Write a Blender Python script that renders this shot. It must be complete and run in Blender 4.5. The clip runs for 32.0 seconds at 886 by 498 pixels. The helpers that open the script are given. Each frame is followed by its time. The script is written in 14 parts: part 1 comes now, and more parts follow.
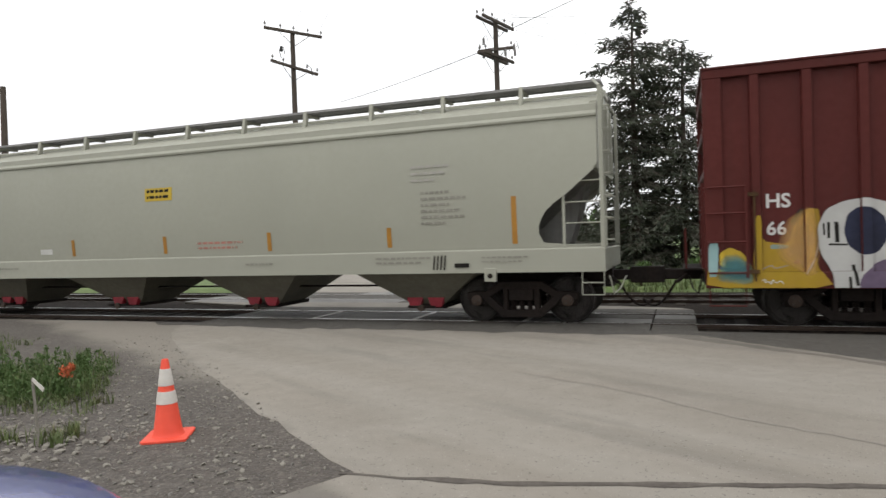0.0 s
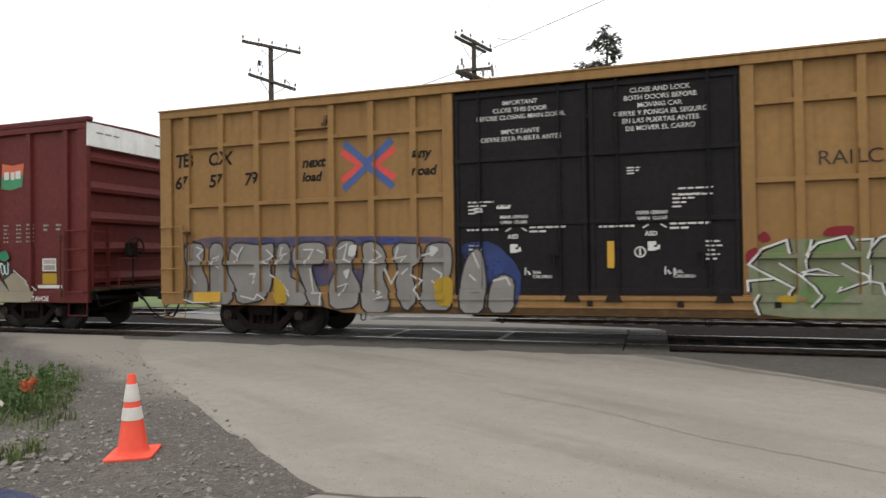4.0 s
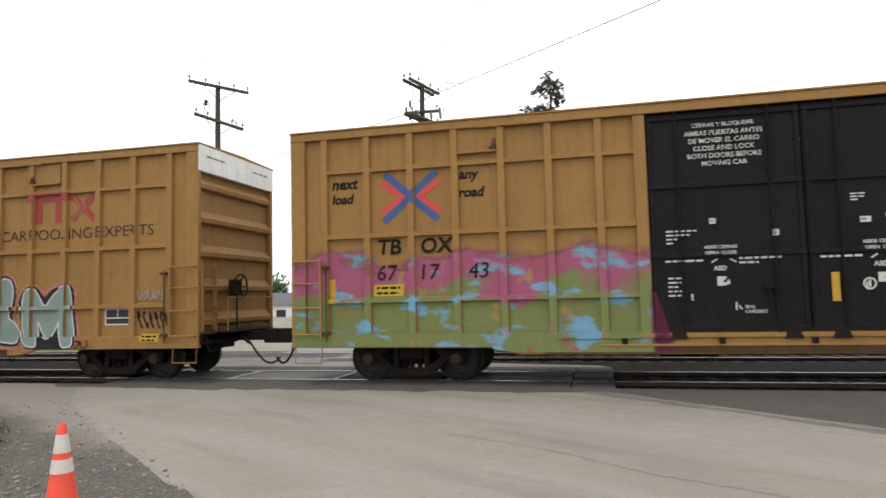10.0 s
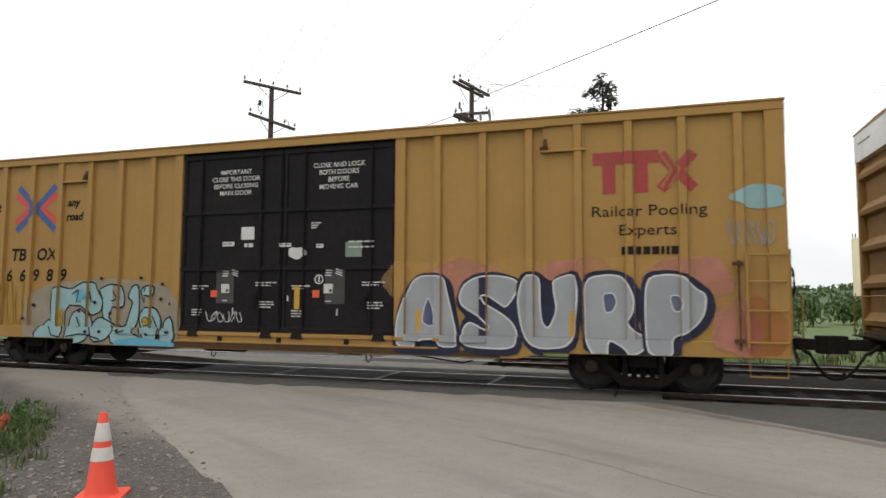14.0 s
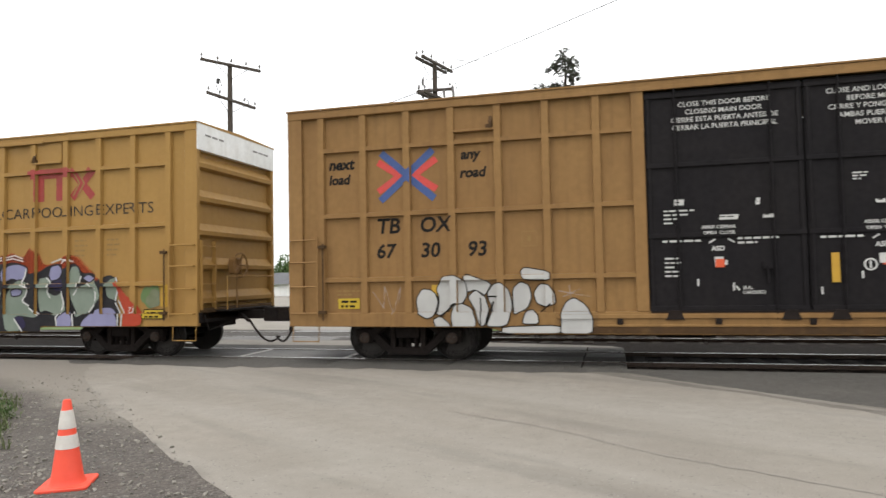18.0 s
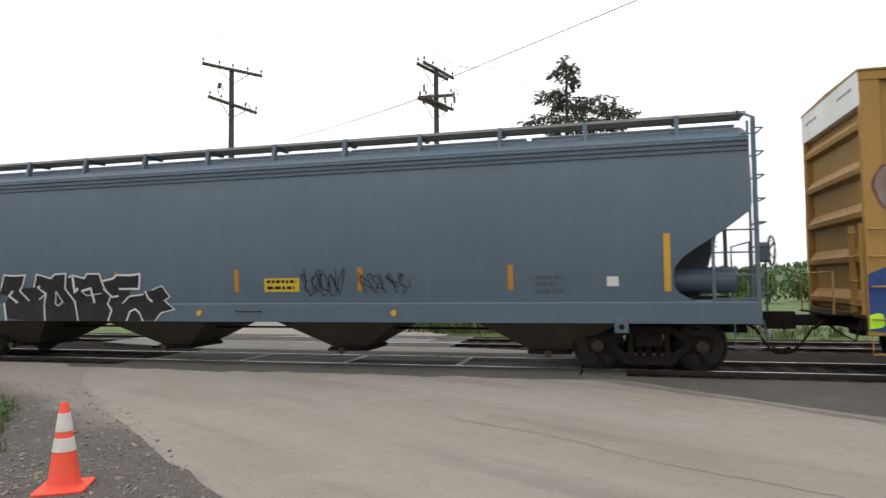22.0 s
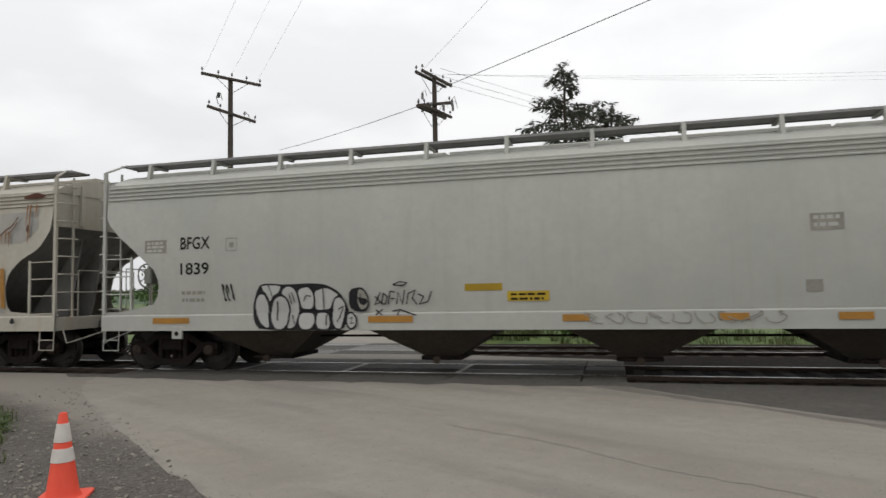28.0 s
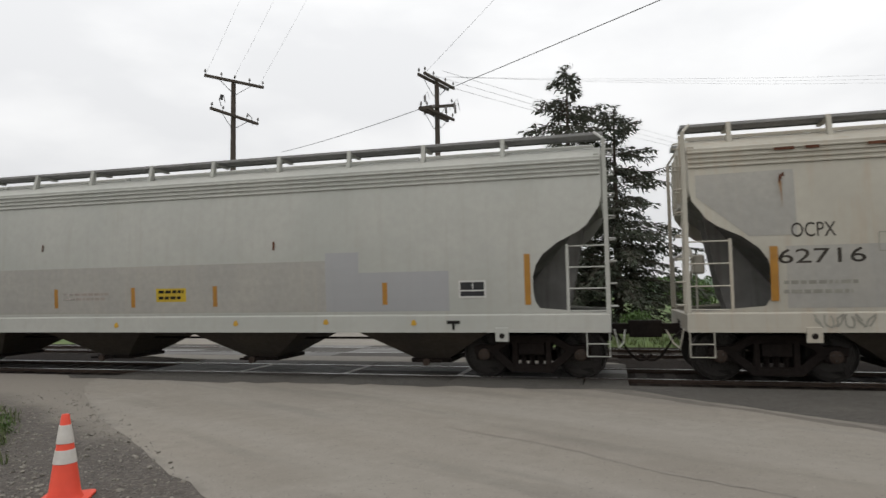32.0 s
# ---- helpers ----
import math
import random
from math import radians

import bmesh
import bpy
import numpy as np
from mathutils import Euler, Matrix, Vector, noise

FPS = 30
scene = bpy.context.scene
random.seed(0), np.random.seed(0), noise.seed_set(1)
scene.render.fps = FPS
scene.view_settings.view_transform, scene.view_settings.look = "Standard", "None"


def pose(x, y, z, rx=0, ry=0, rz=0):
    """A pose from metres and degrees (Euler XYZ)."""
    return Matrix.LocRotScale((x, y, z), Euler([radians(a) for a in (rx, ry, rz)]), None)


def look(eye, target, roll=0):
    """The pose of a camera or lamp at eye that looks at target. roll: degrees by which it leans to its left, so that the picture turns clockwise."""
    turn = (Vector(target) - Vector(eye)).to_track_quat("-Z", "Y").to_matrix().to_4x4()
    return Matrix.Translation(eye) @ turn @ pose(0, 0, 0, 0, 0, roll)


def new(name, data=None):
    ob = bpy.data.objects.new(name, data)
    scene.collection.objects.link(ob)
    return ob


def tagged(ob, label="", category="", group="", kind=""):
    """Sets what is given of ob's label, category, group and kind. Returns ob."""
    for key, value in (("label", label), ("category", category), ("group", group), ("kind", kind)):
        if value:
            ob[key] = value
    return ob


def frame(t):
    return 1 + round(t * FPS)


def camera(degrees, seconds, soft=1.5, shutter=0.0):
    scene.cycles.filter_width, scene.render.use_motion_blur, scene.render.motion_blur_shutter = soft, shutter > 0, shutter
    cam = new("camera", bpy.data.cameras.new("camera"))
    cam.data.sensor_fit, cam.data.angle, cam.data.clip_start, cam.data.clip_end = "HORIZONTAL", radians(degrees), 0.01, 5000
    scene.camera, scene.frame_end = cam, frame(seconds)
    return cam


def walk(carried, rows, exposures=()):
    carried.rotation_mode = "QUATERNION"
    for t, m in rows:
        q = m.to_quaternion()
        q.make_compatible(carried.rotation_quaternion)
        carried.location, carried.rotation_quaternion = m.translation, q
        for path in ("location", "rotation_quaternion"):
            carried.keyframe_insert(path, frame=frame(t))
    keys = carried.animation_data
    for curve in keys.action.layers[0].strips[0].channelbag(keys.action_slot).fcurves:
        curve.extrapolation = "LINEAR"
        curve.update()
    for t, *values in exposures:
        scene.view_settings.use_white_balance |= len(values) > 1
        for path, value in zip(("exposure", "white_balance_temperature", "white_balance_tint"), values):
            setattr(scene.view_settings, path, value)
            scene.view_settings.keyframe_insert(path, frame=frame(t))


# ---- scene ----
# One freight train passes a road crossing; the place is in metres, x along the track, y away from the eye.
cam = camera(69.1, 32.0, soft=1.5, shutter=0.12)
EYE_PATH = (
    (0, -0.000, -0.000, 1.693, 20.07, -0.85, 1.80), (0.5, 0.004, -0.001, 1.685, 19.82, -0.78, 1.57), (1, 0.002, 0.008, 1.685, 19.57, -0.70, 1.19),
    (1.5, 0.001, 0.003, 1.685, 19.29, -0.56, 0.99), (2, 0.002, 0.000, 1.694, 19.06, -0.45, -0.11), (2.5, 0.001, -0.001, 1.699, 18.81, -0.23, 0.26),
    (3, -0.007, 0.006, 1.693, 18.56, 0.02, 0.67), (3.5, -0.019, 0.009, 1.688, 18.24, 0.30, 0.84), (5.5, -0.001, 0.011, 1.679, 16.15, 2.11, 0.48),
    (6, 0.000, 0.001, 1.689, 15.53, 2.49, 0.49), (6.5, -0.000, -0.003, 1.694, 15.02, 2.82, 0.36), (7, 0.003, -0.009, 1.692, 14.49, 3.12, 0.42),
    (7.5, 0.010, -0.016, 1.698, 14.15, 3.41, 0.40), (8, 0.012, -0.020, 1.707, 13.98, 3.51, 0.15), (8.5, 0.020, -0.031, 1.699, 13.93, 3.63, 0.51),
    (9, 0.017, -0.027, 1.695, 13.83, 3.78, 0.79), (9.5, 0.021, -0.027, 1.696, 13.66, 3.95, 1.07), (10, 0.026, -0.024, 1.691, 13.41, 4.11, 1.38),
    (10.5, 0.029, -0.023, 1.689, 13.07, 4.19, 1.67), (11, 0.018, -0.028, 1.693, 12.64, 4.19, 1.77), (11.5, 0.011, -0.021, 1.705, 12.29, 4.11, 1.64),
    (12, 0.007, -0.017, 1.690, 12.00, 4.01, 1.66), (12.5, -0.015, -0.012, 1.696, 13.22, 3.74, 1.00), (13, 0.029, 0.068, 1.702, 16.95, 3.37, 0.30),
    (13.5, 0.062, 0.117, 1.696, 17.80, 4.20, -0.08), (14, 0.066, 0.116, 1.679, 17.56, 4.38, -0.28), (14.5, 0.073, 0.124, 1.673, 16.71, 3.57, -0.09),
    (16.5, 0.065, 0.109, 1.674, 15.17, 2.57, 0.79), (17, 0.074, 0.112, 1.661, 15.02, 2.54, 1.32), (17.5, 0.076, 0.108, 1.663, 14.88, 2.44, 1.30),
    (18, 0.064, 0.108, 1.665, 14.65, 2.40, 1.13), (18.5, 0.074, 0.105, 1.659, 14.58, 2.40, 0.93), (19, 0.079, 0.107, 1.658, 14.50, 2.46, 0.90),
    (19.5, 0.078, 0.109, 1.659, 14.47, 2.56, 0.86), (20, 0.072, 0.110, 1.658, 14.44, 2.65, 0.74), (20.5, 0.065, 0.111, 1.657, 14.40, 2.71, 0.52),
    (21, 0.069, 0.116, 1.655, 14.51, 2.78, 0.61), (21.5, 0.061, 0.116, 1.655, 14.58, 2.89, 0.67), (22, 0.058, 0.115, 1.657, 14.61, 2.94, 0.68),
    (22.5, 0.058, 0.116, 1.662, 14.62, 2.96, 0.67), (23, 0.063, 0.115, 1.661, 14.47, 2.95, 0.69), (23.5, 0.062, 0.115, 1.656, 14.35, 2.95, 0.69),
    (24, 0.070, 0.111, 1.661, 14.23, 2.87, 0.52), (24.5, 0.075, 0.106, 1.666, 14.13, 2.86, 0.77), (25, 0.078, 0.107, 1.664, 14.20, 3.00, 1.02),
    (25.5, 0.067, 0.114, 1.654, 14.26, 3.12, 0.86), (26, 0.064, 0.116, 1.655, 14.38, 3.27, 0.95), (26.5, 0.066, 0.118, 1.651, 14.49, 3.41, 1.19),
    (28.5, 0.073, 0.113, 1.657, 14.67, 3.66, 1.06), (29, 0.075, 0.110, 1.661, 14.64, 3.71, 0.91), (29.5, 0.076, 0.110, 1.656, 14.70, 3.72, 0.88),
    (30, 0.071, 0.111, 1.656, 14.71, 3.74, 0.99), (30.5, 0.065, 0.110, 1.666, 14.69, 3.75, 0.90), (31, 0.066, 0.115, 1.657, 14.77, 3.81, 0.90),
    (31.5, 0.068, 0.113, 1.656, 14.77, 3.75, 0.98), (32, 0.074, 0.108, 1.660, 14.79, 3.80, 0.94))
walk(cam, [(t, pose(x, y, z, 90 + pitch, roll, yaw)) for t, x, y, z, yaw, pitch, roll in EYE_PATH],
     exposures=((0, -0.12), (1.6, -0.2), (3, -0.12), (6, 0.24), (7, 0.33), (8, 0.0), (9, 0.0), (10, 0.08), (11, -0.17), (12, 0.0), (13, -0.02), (14, -0.22), (16.5, 0.03), (18, 0.25), (19, 0.13), (20, 0.17), (21, 0.06), (22, -0.1), (26, -0.35), (28.5, -0.6), (32, -0.6)))

# ---- sky and light: a bright overcast day ----
world = bpy.data.worlds.new("overcast_sky")
scene.world = world
world.use_nodes = True
wn, wl = world.node_tree.nodes, world.node_tree.links
wn.clear()
w_out = wn.new("ShaderNodeOutputWorld")
w_bg = wn.new("ShaderNodeBackground")
w_sky = wn.new("ShaderNodeTexSky")
w_sky.sky_type, w_sky.sun_disc = "NISHITA", False
w_sky.sun_elevation, w_sky.sun_rotation = radians(52), radians(205)
w_sky.air_density, w_sky.dust_density = 1.0, 3.0
w_hue = wn.new("ShaderNodeHueSaturation")
w_hue.inputs["Saturation"].default_value = 0.12
w_tc = wn.new("ShaderNodeTexCoord")
w_map = wn.new("ShaderNodeMapping")
w_map.inputs["Scale"].default_value = (1.0, 1.0, 2.6)
w_noise = wn.new("ShaderNodeTexNoise")
w_noise.inputs["Scale"].default_value, w_noise.inputs["Detail"].default_value = 2.2, 6
w_ramp = wn.new("ShaderNodeValToRGB")
w_ramp.color_ramp.elements[0].position, w_ramp.color_ramp.elements[1].position = 0.42, 0.58
w_ramp.color_ramp.elements[0].color, w_ramp.color_ramp.elements[1].color = (11.1, 11.2, 11.4, 1), (13.0, 13.05, 13.1, 1)
w_mix = wn.new("ShaderNodeMix")
w_mix.data_type = "RGBA"
w_mix.inputs[0].default_value = 0.82
wl.new(w_tc.outputs["Generated"], w_map.inputs["Vector"])
wl.new(w_map.outputs["Vector"], w_noise.inputs["Vector"])
wl.new(w_noise.outputs["Fac"], w_ramp.inputs["Fac"])
wl.new(w_sky.outputs["Color"], w_hue.inputs["Color"])
wl.new(w_hue.outputs["Color"], w_mix.inputs[6])
wl.new(w_ramp.outputs["Color"], w_mix.inputs[7])
wl.new(w_mix.outputs[2], w_bg.inputs["Color"])
w_sep = wn.new("ShaderNodeSeparateXYZ")
w_up = wn.new("ShaderNodeMapRange")      # an overcast sky is brightest overhead
w_up.inputs["To Min"].default_value, w_up.inputs["To Max"].default_value = 0.108, 0.188
wl.new(w_tc.outputs["Generated"], w_sep.inputs["Vector"])
wl.new(w_sep.outputs["Z"], w_up.inputs["Value"])
wl.new(w_up.outputs["Result"], w_bg.inputs["Strength"])
wl.new(w_bg.outputs["Background"], w_out.inputs["Surface"])
sun = new("sun", bpy.data.lights.new("sun", "SUN"))
sun.data.energy, sun.data.angle, sun.data.color = 0.6, radians(20), (1.0, 0.96, 0.9)
sun.matrix_world = look((0, 0, 30), (6, 14, 0))


# ---- materials ----
def mat_nodes(name):
    m = bpy.data.materials.new(name)
    m.use_nodes = True
    return m, m.node_tree.nodes, m.node_tree.links, m.node_tree.nodes["Principled BSDF"]


def noise_fac(nodes, links, coord, scale, detail=4.0, lo=0.35, hi=0.65, stretch=None, rough=0.55):
    src = coord
    if stretch:
        mp = nodes.new("ShaderNodeMapping")
        mp.inputs["Scale"].default_value = stretch
        links.new(coord, mp.inputs["Vector"])
        src = mp.outputs["Vector"]
    n = nodes.new("ShaderNodeTexNoise")
    n.inputs["Scale"].default_value, n.inputs["Detail"].default_value, n.inputs["Roughness"].default_value = scale, detail, rough
    links.new(src, n.inputs["Vector"])
    r = nodes.new("ShaderNodeMapRange")
    r.inputs["From Min"].default_value, r.inputs["From Max"].default_value = lo, hi
    links.new(n.outputs["Fac"], r.inputs["Value"])
    return r.outputs["Result"]


def mix_col(nodes, links, fac, a, b, mode="MIX", k=1.0):
    m = nodes.new("ShaderNodeMix")
    m.data_type, m.blend_type = "RGBA", mode
    if k != 1.0:
        mu = nodes.new("ShaderNodeMath")
        mu.operation = "MULTIPLY"
        mu.inputs[1].default_value = k
        links.new(fac, mu.inputs[0])
        fac = mu.outputs[0]
    links.new(fac, m.inputs[0])
    for i, v in ((6, a), (7, b)):
        if isinstance(v, tuple):
            m.inputs[i].default_value = (*v, 1)
        else:
            links.new(v, m.inputs[i])
    return m.outputs[2]


def surface(name, base, second, rough=0.6, metal=0.0, big=0.5, small=14.0, dark=0.25, streak=0.0, streak_col=(0.05, 0.035, 0.025),
            bump=0.15, spec=0.35, world_space=False, grain=0.0, third=None):
    """A weathered surface: two tones at a large scale, grain at a small one, optional vertical streaks of dirt."""
    m, nodes, links, bsdf = mat_nodes(name)
    tc = nodes.new("ShaderNodeTexCoord")
    co = tc.outputs["Object"]
    f1 = noise_fac(nodes, links, co, big, 5, 0.38, 0.66)
    col = mix_col(nodes, links, f1, base, second)
    if third:
        f3 = noise_fac(nodes, links, co, big * 3.1, 6, 0.52, 0.7)
        col = mix_col(nodes, links, f3, col, third)
    f2 = noise_fac(nodes, links, co, small, 5, 0.3, 0.8)
    shade = tuple(c * (1 - dark) for c in base)
    col = mix_col(nodes, links, f2, col, shade, k=0.6)
    if streak:
        f4 = noise_fac(nodes, links, co, 3.0, 5, 0.5, 0.75, stretch=(2.2, 2.2, 0.16))
        col = mix_col(nodes, links, f4, col, streak_col, k=streak)
    if grain:
        f5 = noise_fac(nodes, links, co, 160, 2, 0.45, 0.75)
        col = mix_col(nodes, links, f5, col, tuple(min(1, c * (1 + grain)) for c in second))
    links.new(col, bsdf.inputs["Base Color"])
    rr = nodes.new("ShaderNodeMapRange")
    rr.inputs["To Min"].default_value, rr.inputs["To Max"].default_value = max(0.05, rough - 0.12), min(1, rough + 0.12)
    links.new(f2, rr.inputs["Value"])
    links.new(rr.outputs["Result"], bsdf.inputs["Roughness"])
    bsdf.inputs["Metallic"].default_value = metal
    bsdf.inputs["Specular IOR Level"].default_value = spec
    if bump:
        b = nodes.new("ShaderNodeBump")
        b.inputs["Strength"].default_value, b.inputs["Distance"].default_value = bump, 0.01
        links.new(f2, b.inputs["Height"])
        links.new(b.outputs["Normal"], bsdf.inputs["Normal"])
    return m


M = {}
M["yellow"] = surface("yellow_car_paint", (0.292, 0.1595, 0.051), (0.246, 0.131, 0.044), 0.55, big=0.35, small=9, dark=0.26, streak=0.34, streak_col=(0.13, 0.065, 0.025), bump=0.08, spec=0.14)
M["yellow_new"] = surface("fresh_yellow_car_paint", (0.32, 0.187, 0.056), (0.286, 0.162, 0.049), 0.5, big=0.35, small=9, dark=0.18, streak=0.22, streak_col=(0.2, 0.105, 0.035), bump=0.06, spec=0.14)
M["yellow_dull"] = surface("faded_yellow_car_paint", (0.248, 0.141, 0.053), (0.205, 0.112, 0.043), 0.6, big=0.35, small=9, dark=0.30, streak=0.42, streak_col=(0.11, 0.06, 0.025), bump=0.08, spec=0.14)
M["rust_red"] = surface("oxide_red_car_paint", (0.078, 0.0165, 0.0138), (0.06, 0.0132, 0.0114), 0.6, big=0.4, small=8, dark=0.30, streak=0.3, streak_col=(0.05, 0.02, 0.017), bump=0.1, spec=0.14)
M["bright_red"] = surface("brighter_oxide_red_car_paint", (0.108, 0.021, 0.0185), (0.084, 0.017, 0.0155), 0.6, big=0.4, small=8, dark=0.30, streak=0.3, streak_col=(0.065, 0.022, 0.02), bump=0.1, spec=0.14)
M["black"] = surface("black_door_paint", (0.0098, 0.0086, 0.0096), (0.0135, 0.0115, 0.0118), 0.7, big=0.7, small=10, dark=0.30, streak=0.3, streak_col=(0.014, 0.012, 0.011), bump=0.08, spec=0.12)
M["white_end"] = surface("white_end_panel_paint", (0.76, 0.76, 0.74), (0.64, 0.64, 0.615), 0.6, big=0.8, small=10, streak=0.25, streak_col=(0.3, 0.25, 0.18))
M["hop_green"] = surface("pale_grey_green_paint", (0.290, 0.289, 0.238), (0.262, 0.262, 0.216), 0.55, big=0.3, small=8, dark=0.08, streak=0.12, streak_col=(0.28, 0.28, 0.22), bump=0.05)
M["hop_blue"] = surface("slate_blue_paint", (0.0695, 0.0969, 0.1250), (0.0555, 0.0806, 0.1058), 0.5, big=0.35, small=8, dark=0.12, streak=0.12, streak_col=(0.13, 0.16, 0.185), bump=0.05)
M["hop_grey"] = surface("light_grey_paint", (0.313, 0.312, 0.313), (0.274, 0.274, 0.276), 0.5, big=0.3, small=8, dark=0.1, streak=0.22, streak_col=(0.24, 0.24, 0.24), bump=0.05)
M["hop_pale"] = surface("pale_weathered_paint", (0.38, 0.375, 0.34), (0.325, 0.33, 0.3), 0.55, big=0.45, small=7, dark=0.16, streak=0.32, streak_col=(0.29, 0.28, 0.235), bump=0.05)
M["hop_cream"] = surface("rust_stained_cream_paint", (0.395, 0.37, 0.312), (0.335, 0.312, 0.262), 0.6, big=0.45, small=7, dark=0.18, streak=0.4, streak_col=(0.33, 0.24, 0.15), bump=0.06)
M["hop_patch"] = surface("grey_paint_over_patch", (0.3, 0.289, 0.264), (0.338, 0.322, 0.288), 0.6, big=0.8, small=8, dark=0.2, streak=0.35, streak_col=(0.36, 0.33, 0.28), spec=0.15)
M["slope"] = surface("dirty_slope_sheet_steel", (0.23, 0.225, 0.212), (0.15, 0.142, 0.13), 0.7, big=1.2, small=9, streak=0.4)
M["slope_blue"] = surface("dirty_blue_slope_sheet", (0.06, 0.075, 0.09), (0.04, 0.048, 0.058), 0.7, big=1.2, small=9, streak=0.4)
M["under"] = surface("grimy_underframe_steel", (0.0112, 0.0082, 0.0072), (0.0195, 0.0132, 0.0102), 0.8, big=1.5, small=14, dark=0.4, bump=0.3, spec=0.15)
M["bay"] = surface("dusty_brown_hopper_steel", (0.0910, 0.0754, 0.0572), (0.0650, 0.0546, 0.0455), 0.75, big=1.2, small=12, dark=0.3, bump=0.2)
M["bay_olive"] = surface("dusty_olive_hopper_steel", (0.1710, 0.1620, 0.1224), (0.1260, 0.1170, 0.0900), 0.75, big=1.2, small=12, dark=0.3, bump=0.2)
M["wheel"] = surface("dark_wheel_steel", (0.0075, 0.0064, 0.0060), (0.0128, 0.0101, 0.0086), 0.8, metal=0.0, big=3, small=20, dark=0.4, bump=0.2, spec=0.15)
M["tread"] = surface("polished_wheel_tread", (0.05, 0.045, 0.04), (0.035, 0.03, 0.028), 0.5, metal=0.5, big=3, small=30)
M["gate_red"] = surface("red_gate_paint", (0.3, 0.022, 0.035), (0.2, 0.02, 0.028), 0.6, big=4, small=20)
M["white"] = surface("white_lettering_paint", (0.52, 0.51, 0.485), (0.42, 0.41, 0.39), 0.6, big=2, small=16, dark=0.12, bump=0)
M["ink"] = surface("black_lettering_paint", (0.012, 0.011, 0.01), (0.022, 0.019, 0.016), 0.7, big=2, small=16, bump=0, spec=0.08)
M["faint_ink"] = surface("worn_lettering_paint", (0.2, 0.19, 0.16), (0.27, 0.26, 0.22), 0.65, big=2, small=16, bump=0)
M["logo_red"] = surface("faded_red_sign_paint", (0.30, 0.035, 0.03), (0.24, 0.04, 0.03), 0.6, big=2, small=14, bump=0)
M["logo_red_faded"] = surface("sun_bleached_red_paint", (0.40, 0.13, 0.07), (0.36, 0.15, 0.07), 0.6, big=2, small=14, bump=0)
M["sign_red"] = surface("bright_red_sign_paint", (0.52, 0.05, 0.04), (0.45, 0.06, 0.05), 0.55, big=2, small=14, bump=0)
M["sign_blue"] = surface("blue_sign_paint", (0.04, 0.075, 0.22), (0.045, 0.08, 0.19), 0.55, big=2, small=14, bump=0)
M["sign_yellow"] = surface("yellow_placard", (0.46, 0.32, 0.02), (0.4, 0.27, 0.02), 0.45, big=2, small=14, bump=0)
M["reflect"] = surface("amber_reflector_tape", (0.36, 0.17, 0.025), (0.28, 0.135, 0.025), 0.4, big=3, small=20, dark=0.3, bump=0)
M["reflect_y"] = surface("yellow_reflector_tape", (0.46, 0.27, 0.025), (0.4, 0.22, 0.03), 0.4, big=3, small=20, dark=0.2, bump=0)
M["board"] = surface("galvanised_grating", (0.25, 0.245, 0.24), (0.18, 0.178, 0.175), 0.6, metal=0.1, big=2, small=20)
M["rail"] = surface("rail_steel", (0.045, 0.03, 0.022), (0.065, 0.045, 0.033), 0.6, metal=0.4, big=2, small=20)
M["railhead"] = surface("worn_rail_head", (0.42, 0.41, 0.4), (0.3, 0.29, 0.28), 0.3, metal=0.95, big=2, small=20)
M["tie"] = surface("creosoted_tie_wood", (0.024, 0.019, 0.015), (0.04, 0.032, 0.025), 0.85, big=3, small=24, dark=0.4, bump=0.4, spec=0.1)
M["panel"] = surface("crossing_panel_concrete", (0.182, 0.178, 0.168), (0.126, 0.122, 0.115), 0.85, big=1.4, small=18, dark=0.3, bump=0.3, grain=0.3)
M["joint_steel"] = surface("worn_joint_plate", (0.5, 0.48, 0.45), (0.36, 0.34, 0.31), 0.6, big=2, small=20)
M["fringe"] = surface("dusty_verge_edge", (0.135, 0.121, 0.102), (0.095, 0.086, 0.074), 0.92, big=0.8, small=7, dark=0.25, bump=0.4, grain=0.5, third=(0.16, 0.145, 0.123))
M["sill_grime"] = surface("rusty_sill_grime", (0.082, 0.045, 0.02), (0.05, 0.03, 0.015), 0.8, big=1.4, small=12, dark=0.4, streak=0.4, spec=0.12, third=(0.12, 0.07, 0.03))
M["pole"] = surface("weathered_pole_wood", (0.085, 0.068, 0.055), (0.06, 0.048, 0.04), 0.9, big=1, small=14, dark=0.3, streak=0.5, bump=0.3)
M["iron"] = surface("dark_iron_fitting", (0.05, 0.05, 0.052), (0.07, 0.068, 0.066), 0.6, metal=0.5, big=3, small=20)
M["glass_ins"] = surface("grey_porcelain", (0.2, 0.19, 0.18), (0.15, 0.14, 0.14), 0.3, big=4, small=20)
M["cone"] = surface("fluorescent_orange_rubber", (0.76, 0.085, 0.045), (0.66, 0.065, 0.036), 0.55, big=3, small=16, dark=0.12, bump=0.1)
M["collar"] = surface("reflective_white_collar", (0.62, 0.59, 0.54), (0.46, 0.43, 0.39), 0.4, big=5, small=22, dark=0.2, bump=0.05)
M["asphalt"] = surface("pale_dusty_asphalt", (0.205, 0.184, 0.155), (0.155, 0.139, 0.117), 0.92, big=0.22, small=5, dark=0.2, bump=0.4, grain=0.5, third=(0.225, 0.208, 0.18))
# Tone of dark verge and panels; also painted as shade before the rails.
M["asphalt_dark_and_shade"] = surface("dark_asphalt_with_shade", (0.07, 0.063, 0.055), (0.046, 0.042, 0.037), 0.9, big=0.6, small=8, dark=0.25, bump=0.4, grain=0.5, third=(0.09, 0.082, 0.07))
